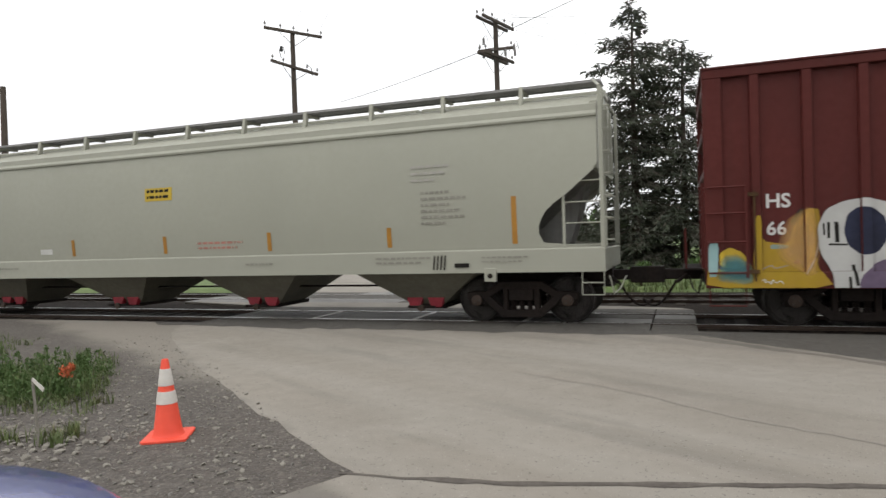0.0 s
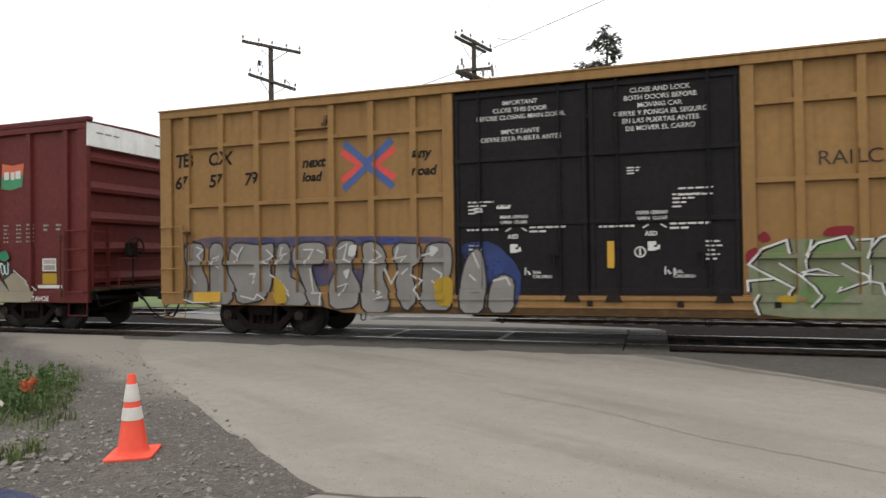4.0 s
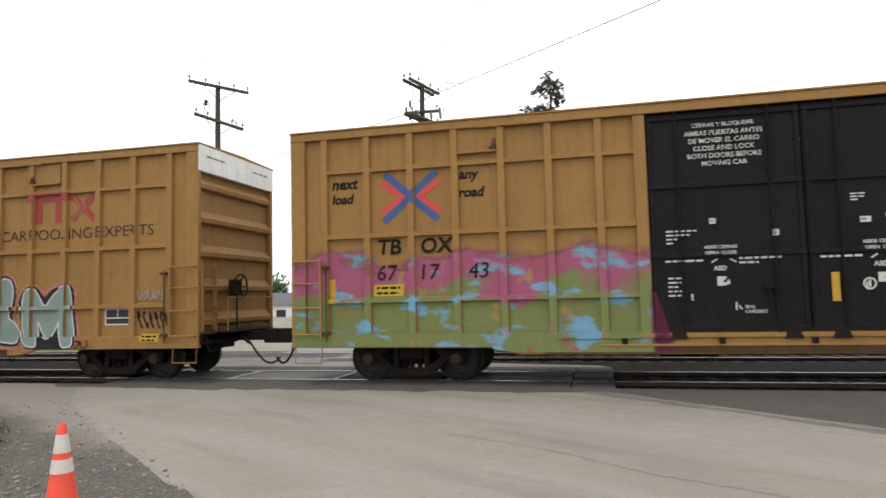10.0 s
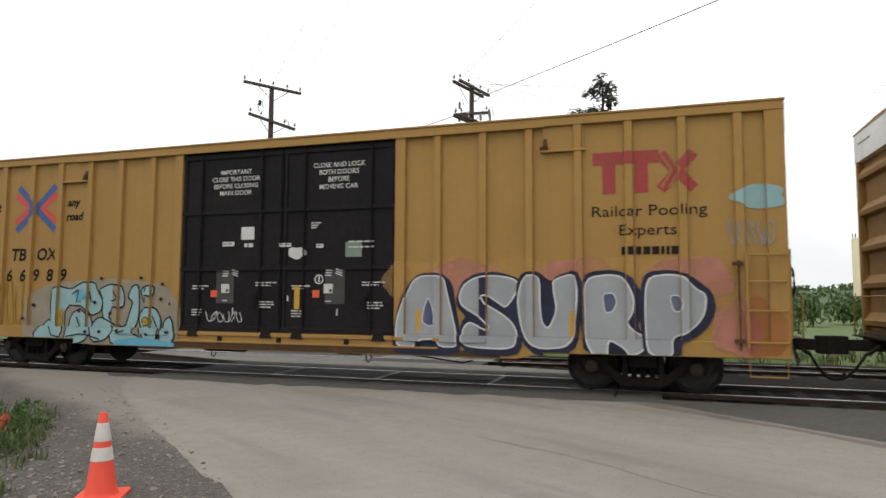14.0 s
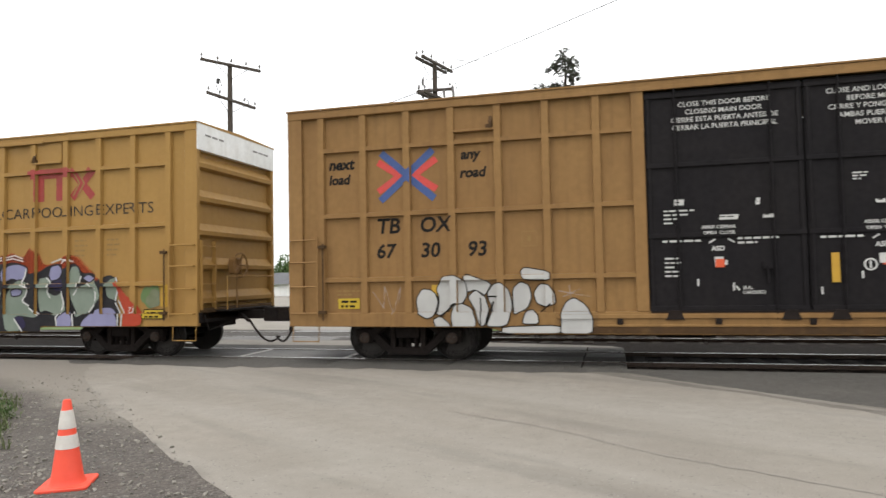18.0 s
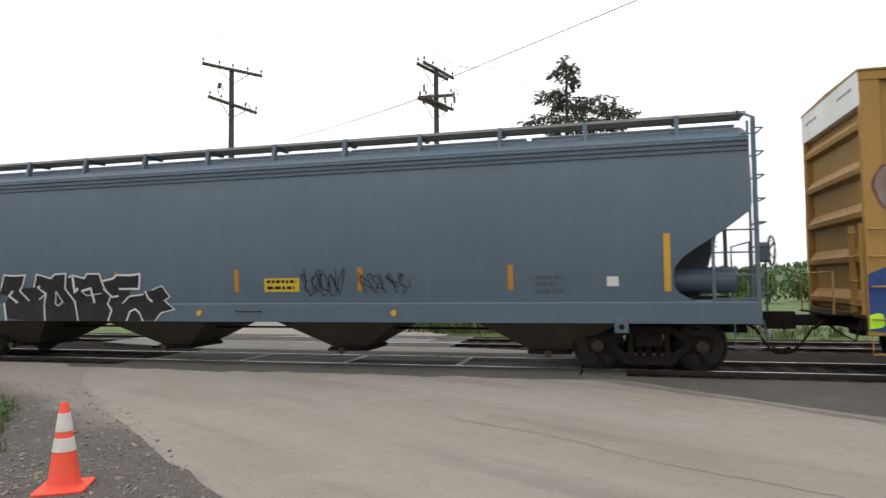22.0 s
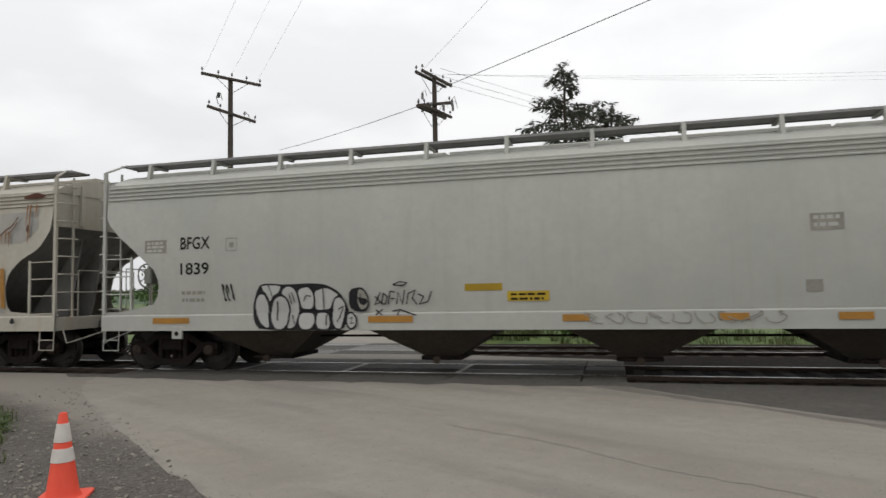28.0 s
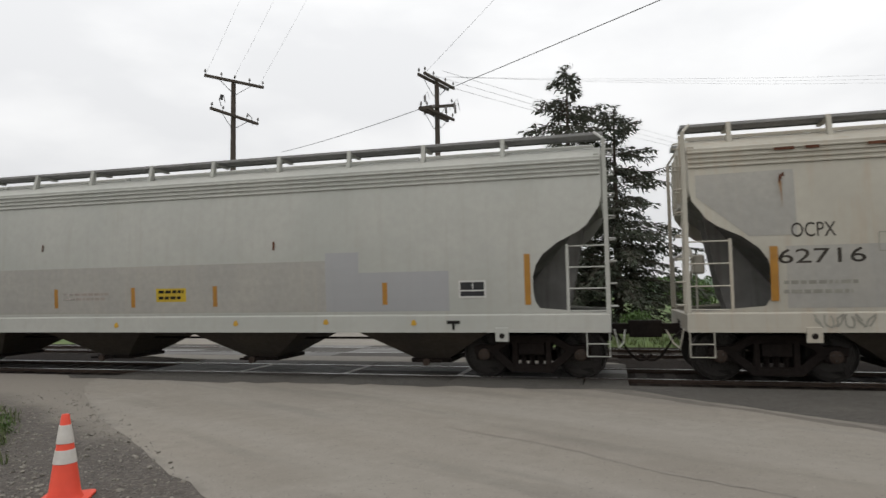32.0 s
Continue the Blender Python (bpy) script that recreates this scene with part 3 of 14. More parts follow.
build_track(TRACK2_Y, "track_second", -34, 22, (-15.0, -3.8))


def build_crossing():
    """Concrete panels that carry the road over both tracks, set between and beside the rails."""
    cr = thing("crossing_panels", "worn concrete crossing panels between the rails", "crossing", kind="structure")
    rnd = random.Random(5)
    for yc in (TRACK_Y, TRACK2_Y):
        for y0, y1 in ((-1.62, -0.81), (-0.64, -0.02), (0.02, 0.64), (0.81, 1.7)):
            x, right = (-10.3, 0.3) if yc == TRACK_Y else (-14.7, -4.0)
            while x < right - 0.2:
                w = min(2.45, right - x)
                me = Shape().box(x + 0.012, x + w - 0.012, yc + y0, yc + y1, -0.2, -0.006 - rnd.uniform(0, 0.008)).mesh("panel", "panel" if rnd.random() < 0.4 else "asphalt_dark_and_shade", bevel=0.012)
                part("panel", me, cr)
                x += 2.45
    for x in (-7.85, -5.4, -2.95):
        part("joint_plate", Shape().box(x - 0.05, x + 0.06, TRACK_Y - 0.6, TRACK_Y + 0.62, -0.02, -0.001).mesh("joint_plate", "joint_steel"), cr, "worn pale joint plate")
    part("infill", Shape().prism([(-10.6, TRACK_Y + 1.71), (0.25, TRACK_Y + 1.71), (0.0, TRACK_Y + 2.0), (-4.0, TRACK2_Y - 1.63), (-14.6, TRACK2_Y - 1.63)], "z", -0.2, -0.012).mesh("infill", "asphalt"), cr)
    part("infill", Shape().box(-14.5, -5.0, TRACK2_Y + 1.71, 20.3, -0.2, -0.014).mesh("infill", "asphalt"), cr)


build_crossing()


# ---- the near corner: cone, stones, weeds, stake, parked car ----
def build_cone(at):
    c = thing("traffic_cone", "orange rubber traffic cone with two white reflective collars on gravel", "traffic cone", at=at)
    base = Shape()
    pts = []
    for cx, cy, a0 in ((1, 1, 0), (-1, 1, 90), (-1, -1, 180), (1, -1, 270)):
        for a in (0, 30, 60, 90):
            pts.append((cx * 0.165 + 0.03 * math.cos(radians(a0 + a)), cy * 0.165 + 0.03 * math.sin(radians(a0 + a))))
    base.prism(pts, "z", 0.0, 0.028)
    part("base", base.mesh("base", "cone", bevel=0.006), c)
    wide = lambda z: 0.128 - 0.098 * (z - 0.028) / 0.682
    body = Shape().ring((0, 0, 0), "z", [(0.142, 0.028), (0.133, 0.04), (wide(0.07), 0.07), (wide(0.4), 0.4), (wide(0.7), 0.7), (wide(0.71) - 0.004, 0.71), (wide(0.71) - 0.012, 0.705), (0.016, 0.5)], 28)
    part("body", body.mesh("body", "cone", smooth=True), c)
    for z0, z1 in ((0.315, 0.425), (0.475, 0.625)):
        col = Shape().ring((0, 0, 0), "z", [(wide(z0) + 0.001, z0), (wide(z0) + 0.004, z0 + 0.003), (wide(z1) + 0.004, z1 - 0.003), (wide(z1) + 0.001, z1)], 28)
        part("collar", col.mesh("collar", "collar", smooth=True), c, "scuffed white reflective collar")


build_cone(pose(-4.37, 4.57, -0.016, 0.5, -0.5, 28))


def rock(rnd, r):
    sh = bmesh.new()
    bmesh.ops.create_icosphere(sh, subdivisions=1, radius=r)
    for v in sh.verts:
        v.co *= rnd.uniform(0.55, 1.25)
        v.co.z *= 0.6
    vs = [v.co.copy() for v in sh.verts]
    fs = [tuple(v.index for v in f.verts) for f in sh.faces]
    sh.free()
    return vs, fs


def in_shoulder(x, y):
    edge = -2.5 if y < 4.2 else -2.3 - (y - 4.2) * 1.2
    return x < edge - 0.05


def build_stones():
    rnd = random.Random(11)
    kinds = [rock(rnd, 1.0) for _ in range(8)]
    for name, mat, count, rmin, rmax in (("loose_stones", "stone", 5200, 0.005, 0.02), ("pale_stones", "stone_pale", 3600, 0.006, 0.034)):
        sh = Shape()
        n = 0
        while n < count:
            x, y = rnd.uniform(-10, -1.6), rnd.uniform(1.5, 10)
            far = math.hypot(x + 5.2, y - 4.4)
            if not in_shoulder(x, y):
                if rnd.random() > 0.06:
                    continue
            elif rnd.random() < min(0.85, far * 0.16):
                continue
            vs, fs = rnd.choice(kinds)
            r = rmin + (rmax - rmin) * rnd.random() ** (3.2 if x > -4.6 or y > 5.2 else 1.7)
            if not in_shoulder(x, y):
                r *= 0.5
            m = Matrix.LocRotScale((x, y, -0.014 + r * 0.25), Euler((rnd.uniform(-0.4, 0.4), rnd.uniform(-0.4, 0.4), rnd.uniform(0, 6.3))), Vector((r, r * rnd.uniform(0.6, 1), r)))
            sh.add([m @ p for p in vs], fs)
            n += 1
        thing(name, "loose crushed stones scattered on the gravel", "stones", kind="stuff", data=sh.mesh(name, mat))
    big = [Shape().add(*rock(rnd, 1.0)).mesh("rock", "stone_pale") for _ in range(4)]
    for i in range(90):
        x, y, r = rnd.gauss(-5.5, 0.55), rnd.gauss(4.15, 0.3), rnd.uniform(0.022, 0.05)
        if not in_shoulder(x, y) or math.hypot(x + 4.37, y - 4.57) < 0.35:
            continue
        ob = thing("rock", "pale angular rock lying on the gravel", "rock", "rocks by the cone", data=rnd.choice(big))
        ob.matrix_basis = Matrix.LocRotScale((x, y, -0.016 + r * 0.3), Euler((0, 0, rnd.uniform(0, 6))), Vector((r, r * 0.8, r)))


build_stones()


def blade_tuft(sh, rnd, x, y, z, height, spread, count, wide=0.006):
    for _ in range(count):
        a = rnd.uniform(0, 6.283)
        h = height * rnd.uniform(0.5, 1.1)
        lean = spread * rnd.uniform(0.2, 1)
        bx, by = x + rnd.gauss(0, spread * 0.35), y + rnd.gauss(0, spread * 0.35)
        dx, dy, w = math.cos(a), math.sin(a), wide * rnd.uniform(0.6, 1.5)
        px, py = -dy * w, dx * w
        m1 = (bx + dx * lean * 0.35, by + dy * lean * 0.35, z + h * 0.62)
        tip = (bx + dx * lean, by + dy * lean, z + h)
        sh.add([(bx - px, by - py, z), (bx + px, by + py, z), (m1[0] + px * 0.8, m1[1] + py * 0.8, m1[2]), (m1[0] - px * 0.8, m1[1] - py * 0.8, m1[2]), tip], ((0, 1, 2, 3), (3, 2, 4)))


def leaf_cloud(sh, rnd, c, radius, count, size, squash=1.0):
    for _ in range(count):
        d = Vector((rnd.gauss(0, 1), rnd.gauss(0, 1), rnd.gauss(0, 1))).normalized() * radius * rnd.random() ** 0.4
        p = Vector(c) + Vector((d.x, d.y, d.z * squash))
        r = Euler((rnd.uniform(0, 6), rnd.uniform(0, 6), rnd.uniform(0, 6))).to_matrix()
        s = size * rnd.uniform(0.6, 1.3)
        sh.add([p + r @ Vector(q) for q in ((-s, 0, 0), (0, -s * 0.45, 0.1 * s), (s, 0, 0), (0, s * 0.45, 0.1 * s))], ((0, 1, 2, 3),))


def build_weeds():
    rnd = random.Random(21)
    sh = Shape()
    for _ in range(900):
        x, y = rnd.gauss(-7.75, 1.1), rnd.gauss(5.9, 0.85)
        if x < -5.75 - (y - 5.0) * 0.95 and y > 4.75:
            blade_tuft(sh, rnd, x, y, -0.03, rnd.uniform(0.05, 0.17) + (0.16 if rnd.random() < 0.12 else 0), 0.15, 12, 0.005)
    for _ in range(150):
        x, y = rnd.gauss(-11.5, 1.2), rnd.gauss(7.6, 0.9)
        if x < -9.6 - (y - 6.5) * 0.8:
            blade_tuft(sh, rnd, x, y, -0.03, rnd.uniform(0.06, 0.22), 0.12, 8)
    for x, y in ((-5.25, 4.25), (-5.1, 4.1), (-5.5, 4.2), (-6.0, 5.3), (-5.8, 4.05), (-5.35, 4.4)):
        for _ in range(4):
            blade_tuft(sh, rnd, x + rnd.gauss(0, 0.08), y + rnd.gauss(0, 0.06), -0.03, 0.17, 0.09, 12)
    thing("tall_weeds", "tall green weeds and grass growing on the gravel", "weeds", kind="stuff", data=sh.mesh("tall_weeds", "blade"))
    for i in range(80):
        x, y = rnd.gauss(-7.45, 0.85), rnd.gauss(5.75, 0.65)
        if x > -5.75 - (y - 5.0) * 0.95 or y < 4.8:
            continue
        w = thing("weed_plant", "leafy green weed standing in the grass", "weed", "weeds by the road", at=(x, y, -0.03))
        h = rnd.uniform(0.14, 0.3) if rnd.random() < 0.72 else rnd.uniform(0.3, 0.46)
        st = Shape().bar((0, 0, 0), (rnd.uniform(-0.05, 0.05), 0, h), 0.005, 5)
        part("stem", st.mesh("stem", "blade"), w)
        lf = Shape()
        for k in range(5):
            leaf_cloud(lf, rnd, (0, 0, h * (0.2 + 0.18 * k)), 0.12 * (1.2 - 0.2 * k), 24, 0.021)
        part("leaves", lf.mesh("leaves", "leaf"), w)
    fl = thing("flowering_plant", "rust-orange flowering plant in the weeds", "flower", at=(-6.62, 5.42, -0.03))
    part("stem", Shape().path([(0, 0, 0), (0.03, 0, 0.2), (0, 0.02, 0.36)], 0.006, 5).mesh("stem", "blade"), fl)
    pet = Shape()
    for cx, cz, r in ((0, 0.34, 0.075), (0.07, 0.4, 0.05), (-0.07, 0.36, 0.05)):
        leaf_cloud(pet, rnd, (cx, 0, cz), r, 55, 0.022)
    part("petals", pet.mesh("petals", "flower"), fl, "rust-orange petals")
    lv = Shape()
    leaf_cloud(lv, rnd, (0, 0, 0.18), 0.17, 110, 0.03)
    part("leaves", lv.mesh("leaves", "leaf"), fl)


build_weeds()


def build_stake(at):
    s = thing("survey_stake", "thin wooden survey stake with a white ribbon", "stake", at=at)
    part("lath", Shape().box(-0.012, 0.012, -0.006, 0.006, -0.05, 0.62).mesh("lath", "stone_pale", bevel=0.002), s)
    part("ribbon", Shape().add([(0, -0.008, 0.6), (0.012, -0.008, 0.63), (0.11, -0.02, 0.53), (0.095, -0.022, 0.5), (0, -0.012, 0.6), (0.012, -0.012, 0.63), (0.11, -0.024, 0.53), (0.095, -0.026, 0.5)],
         ((0, 1, 2, 3), (7, 6, 5, 4), (0, 4, 5, 1), (1, 5, 6, 2), (2, 6, 7, 3), (3, 7, 4, 0))).mesh("ribbon", "collar"), s, "white ribbon")


def build_rough_grass():
    rnd = random.Random(31)
    sh = Shape()
    for _ in range(900):
        x, y = rnd.uniform(-5.5, 22), rnd.uniform(20.6, 23.5)
        if noise.noise((x * 0.35, y * 0.5, 0)) > -0.15:
            blade_tuft(sh, rnd, x, y, -0.2 if y < 21 else -0.1, rnd.uniform(0.12, 0.45), 0.22, 9, 0.012)
    thing("rough_grass", "uncut rough grass along the far side of the tracks", "grass", kind="stuff", data=sh.mesh("rough_grass", "blade"))


build_rough_grass()
build_stake(pose(-5.33, 4.06, -0.03, 2, -2, 20))


def build_parked_car(m):
    """A blue saloon beside the eye; its nose shows. Local x to its right, y ahead."""
    c = thing("parked_car", "parked blue saloon car with a rounded bonnet", "car", at=m)
    half = 0.86

    def loft(sections, mat, name, label="", parent=c):
        sh = Shape()
        n = len(sections[0])
        for s in sections:
            sh.v.extend(s)
        for j in range(len(sections) - 1):
            for i in range(n - 1):
                sh.f.append((j * n + i, j * n + i + 1, (j + 1) * n + i + 1, (j + 1) * n + i))
        sh.k = [0] * len(sh.f)
        return part(name, sh.mesh(name, mat, smooth=True), parent, label)

    def bow(y, z, w, drop, lo=-1.0, hi=1.0, n=14):
        return [(w * (lo + (hi - lo) * i / n), y - 0.16 * abs(lo + (hi - lo) * i / n) ** 3 * (1 if y > 1.7 else 0.3), z - drop * abs(lo + (hi - lo) * i / n) ** 2.6) for i in range(n + 1)]
    loft([bow(0.95, 0.98, 0.72, 0.05), bow(1.3, 0.945, 0.71, 0.06), bow(1.7, 0.89, 0.69, 0.07), bow(1.98, 0.81, 0.66, 0.08), bow(2.08, 0.735, 0.63, 0.09)], "car_blue", "bonnet")
    for s in (-1, 1):
        prof = []
        for y, z in ((0.95, 0.93), (1.3, 0.885), (1.7, 0.82), (1.98, 0.72), (2.08, 0.64)):
            w0 = 0.725 - 0.08 * max(0, y - 1.0)
            cut = 0.16 if y > 1.7 else 0.05
            prof.append([(s * (w0 + 0.004), y - cut, z + 0.0), (s * (w0 + 0.07), y - cut * 1.2, z - 0.012), (s * (w0 + 0.125), y - cut * 1.5, z - 0.06), (s * (w0 + 0.15), y - cut * 1.8, z - 0.2), (s * (w0 + 0.155), y - cut * 1.9, z - 0.42)])
        loft(prof, "car_blue", "wing")
    body = Shape()
    body.prism([(-2.35, 0.3), (1.75, 0.3), (1.95, 0.4), (1.9, 0.62), (0.95, 0.86), (-2.2, 0.92), (-2.42, 0.6)], "x", -0.84, 0.84)
    part("body", body.mesh("body", "car_blue", bevel=0.05, smooth=True), c)
    part("bumper", Shape().prism([(-0.8, 1.72), (-0.62, 1.98), (0, 2.1), (0.62, 1.98), (0.8, 1.72)], "z", 0.25, 0.6).mesh("bumper", "car_blue", bevel=0.04, smooth=True), c)
    cab = Shape()
    lowr, top = [(-0.76, 0.95), (0.76, 0.95), (0.76, -1.9), (-0.76, -1.9)], [(-0.58, 0.15), (0.58, 0.15), (0.58, -1.2), (-0.58, -1.2)]
    cab.add([(x, y, 0.9) for x, y in lowr] + [(x, y, 1.42) for x, y in top], ((0, 1, 5, 4), (1, 2, 6, 5), (2, 3, 7, 6), (3, 0, 4, 7)))
    part("windows", cab.mesh("windows", "pane"), c, "dark tinted windows")
    part("roof", Shape().prism([(-0.6, 0.18), (0.6, 0.18), (0.6, -1.25), (-0.6, -1.25)], "z", 1.42, 1.47).mesh("roof", "car_blue", bevel=0.02), c)
    tyre = Shape().ring((0, 0, 0), "x", [(0.19, -0.1), (0.3, -0.1), (0.32, -0.07), (0.32, 0.07), (0.3, 0.1), (0.19, 0.1)], 24).mesh("tyre", "tyre", smooth=True)
    rim = Shape().ring((0, 0, 0), "x", [(0.05, 0.09), (0.19, 0.1), (0.19, -0.1), (0.05, -0.09)], 24).mesh("rim", "alloy")
    for x in (-0.78, 0.78):
        for y in (1.3, -1.35):
            w = part("wheel", tyre, c, at=(x, y, 0.32))
            part("rim", rim, w)


build_parked_car(pose(-2.62, -0.06, -0.02, 0, 0, -4))


# ---- behind the tracks: poles, wires, trees, buildings ----
def build_pole(name_label, at, height, arms, lean=0.0, extras=True):
    """A timber pole; arms are (height, half length, turn in degrees, side shift, pins)."""
    p = thing("utility_pole", name_label, "utility pole", "utility poles", at=at)
    part("pole", Shape().bar((0, 0, -0.3), (lean * height, 0, height), 0.16, 10, r2=0.1).mesh("pole", "pole", smooth=True), p)
    pin = Shape().bar((0, 0, 0), (0, 0, 0.1), 0.013, 5, "iron").ring((0, 0, 0.1), "z", [(0.03, 0), (0.055, 0.015), (0.05, 0.06), (0.03, 0.075), (0.035, 0.11), (0.012, 0.13)], 8, "glass_ins").mesh("insulator")
    for z, half, turn, tilt, pins in arms:
        m = pose(lean * z, 0, z, 0, tilt, turn)
        a = part("crossarm", Shape().box(-half, half, -0.2, -0.1, -0.06, 0.06).mesh("crossarm", "pole", bevel=0.01), p, at=m)
        for k in pins:
            part("insulator", pin, a, at=(half * k, -0.15, 0.06))
        for s in (-1, 1):
            part("brace", Shape().bar((s * half * 0.55, -0.21, -0.06), (0, -0.17, -0.62), 0.014, 5).mesh("brace", "iron"), a)
    return p


POLE1 = (-15.95, 24.9)
p1 = build_pole("weathered timber utility pole with two crossarms", (POLE1[0], POLE1[1], -0.1), 11.25,
                ((11.2, 1.36, 56, 0, (-0.97, -0.45, 0.0, 0.5, 0.97)), (9.64, 1.12, 56, 9, (-0.95, -0.5, 0.5, 0.95))), lean=0.0)
sw = Shape().path([(-0.55, -0.1, 10.15), (-0.62, -0.15, 10.5), (-0.4, -0.15, 10.62), (-0.35, -0.1, 10.3)], 0.02, 5).path([(0.75, -0.1, 9.7), (1.0, -0.15, 9.5), (1.05, -0.15, 9.15)], 0.018, 5)
sw.ring((-0.5, -0.15, 10.42), "z", [(0.05, 0), (0.07, 0.03), (0.07, 0.2), (0.04, 0.24)], 8)
part("switch_gear", sw.mesh("switch_gear", "iron"), p1)
POLE2 = (-7.05, 26.6)
p2 = build_pole("weathered timber utility pole with doubled crossarms and cut-outs", (POLE2[0], POLE2[1], -0.12), 11.05,
                ((10.9, 1.25, 74, 0, (-0.95, -0.4, 0.4, 0.95)), (10.9, 1.25, 254, 0, (-0.95, 0.95)), (9.45, 1.2, 74, 0, (-0.9, -0.45, 0.45, 0.9)), (9.45, 1.2, 254, 0, (-0.9, 0.9)), (9.75, 0.75, 4, 0, (-0.9, 0.9))))
for dx, dy, z in ((-0.62, 0.2, 9.55), (0.5, -0.4, 9.35), (0.8, -0.1, 9.6), (0.95, -0.6, 9.25), (-0.4, -0.5, 9.9)):
    g = Shape().ring((dx, dy, z), "z", [(0.04, 0), (0.065, 0.03), (0.045, 0.08), (0.065, 0.12), (0.045, 0.18), (0.065, 0.22), (0.03, 0.3)], 8, "glass_ins").path([(dx, dy, z + 0.3), (dx + 0.12, dy, z + 0.42), (dx + 0.2, dy, z + 0.1)], 0.012, 5, "iron")
    part("cut_out", g.mesh("cut_out"), p2)
build_pole("tall timber pole beside the road", (-24.35, 17.6, -0.1), 8.2, (), 0.01)


def cable(label, a, b, sag, r=0.012):
    pts = []
    for i in range(17):
        t = i / 16
        p = Vector(a).lerp(Vector(b), t)
        p.z -= sag * 4 * t * (1 - t)
        pts.append(p)
    thing("cable", label, "cable", "overhead cables", data=Shape().path(pts, r, 5).mesh("cable", "cable"))


TOP2 = (POLE2[0], POLE2[1])
cable("thick black overhead cable running to a pole", (TOP2[0] + 0.3, TOP2[1] - 0.1, 10.3), (9.8, 13.6, 10.35), 0.06, 0.015)
cable("black overhead cable running to a pole", (TOP2[0] - 0.2, TOP2[1] - 0.1, 9.75), (-21.6, 39.5, 11.4), 0.12, 0.016)
for k in range(3):
    cable("thin overhead cable between poles", (TOP2[0] - 0.6 + 0.5 * k, TOP2[1] + 0.5 - 0.5 * k, 11.05), (POLE1[0] + 40 + k, POLE1[1] + 60, 15.0), 0.6, 0.007)
    cable("thin overhead cable between poles", (POLE1[0] - 0.7 + 0.7 * k, POLE1[1] - 1.0 + 1.0 * k, 11.25), (6.0 + 1.5 * k, 2.0, 17.5 + k), 0.5, 0.0035)
    cable("thin overhead cable crossing the sky", (POLE2[0] + 0.4, POLE2[1], 10.95), (40, 38 + 4 * k, 12.0 + 0.8 * k), 0.8, 0.0035)
cable("thin overhead cable above a pole", (TOP2[0] - 0.5, TOP2[1] - 0.4, 11.0), (12.5, 3.0, 15.5), 0.2, 0.005)


def build_spruce(label, at, height, spread, wide, seed, tiers, bare=0.0, power=0.65, bough=None):
    """Trunk, drooping limbs and many small needle clumps."""
    rnd = random.Random(seed)
    t = thing("spruce_tree", label, "tree", "spruces behind the track", at=at)
    part("trunk", Shape().bar((0, 0, -0.3), (0.05, 0, height * 0.97), 0.24, 9, r2=0.03).mesh("trunk", "bark", smooth=True), t)
    limbs, dark, light = Shape(), Shape(), Shape()
    for i in range(tiers):
        k = i / (tiers - 1)
        z = height * (0.05 + 0.93 * k)
        reach = min(wide, spread * (1 - k) ** power) + 0.16
        for j in range(max(4, int(11 * (1 - k * 0.55)))):
            a = rnd.uniform(0, 6.283)
            L = reach * rnd.uniform(0.45, 1.2)
            if bough and abs(k - bough) < 0.04 and math.cos(a) < -0.5:
                L = 2.5 * rnd.uniform(0.6, 1.05)
            if rnd.random() < bare:
                L *= 0.4
            zz = z + rnd.uniform(-0.2, 0.2)
            droop = rnd.uniform(-0.15, 0.34) if k > 0.6 else rnd.uniform(0.1, 0.4)
            d = Vector((math.cos(a), math.sin(a), 0))
            pts = [Vector((0, 0, zz)) + d * L * s + Vector((0, 0, L * (0.12 * s - droop * s * s))) for s in (0, 0.35, 0.7, 1.0)]
            for a1, b1 in zip(pts, pts[1:]):
                limbs.bar(a1, b1, 0.02, 4, r2=0.014)
            n = int(14 + 40 * L)
            for _ in range(n):
                s = rnd.uniform(0.18, 1.05)
                seg = min(2, int(s * 2.99))
                base = Vector((0, 0, zz)) + d * L * s + Vector((0, 0, L * (0.12 * s - droop * s * s)))
                side = Vector((-d.y, d.x, 0)) * rnd.gauss(0, 0.17 + 0.1 * (1 - s))
                p = base + side + Vector((0, 0, -abs(rnd.gauss(0, 0.12))))
                sz = rnd.uniform(0.07, 0.16)
                q = (d * rnd.uniform(0.3, 1) + side.normalized() * rnd.uniform(-1, 1) + Vector((0, 0, rnd.uniform(-0.9, 0.15)))).normalized()
                u = q.cross(Vector((rnd.uniform(-1, 1), rnd.uniform(-1, 1), rnd.uniform(-1, 1)))).normalized()
                tgt = light if (s > 0.82 and rnd.random() < 0.35) else dark
                tgt.add([p - u * sz * 0.22, p + q * sz * 0.9 - u * sz * 0.24, p + q * sz * 1.9, p + q * sz * 0.9 + u * sz * 0.24, p + u * sz * 0.22], ((0, 1, 2, 3, 4),))
    part("branching", limbs.mesh("branching", "bark"), t)
    part("crown", dark.mesh("crown", "needle"), t)
    part("young_growth", light.mesh("young_growth", "needle_tip"), t)


build_spruce("tall dark spruce with a ragged crown", (-1.75, 29.8, -0.4), 12.5, 5.2, 1.75, 3, 36, 0.2, 0.72, 0.77)
build_spruce("broad dark spruce with drooping branches", (0.3, 31.2, -0.5), 10.9, 4.6, 3.5, 8, 34, 0.12, 0.6)


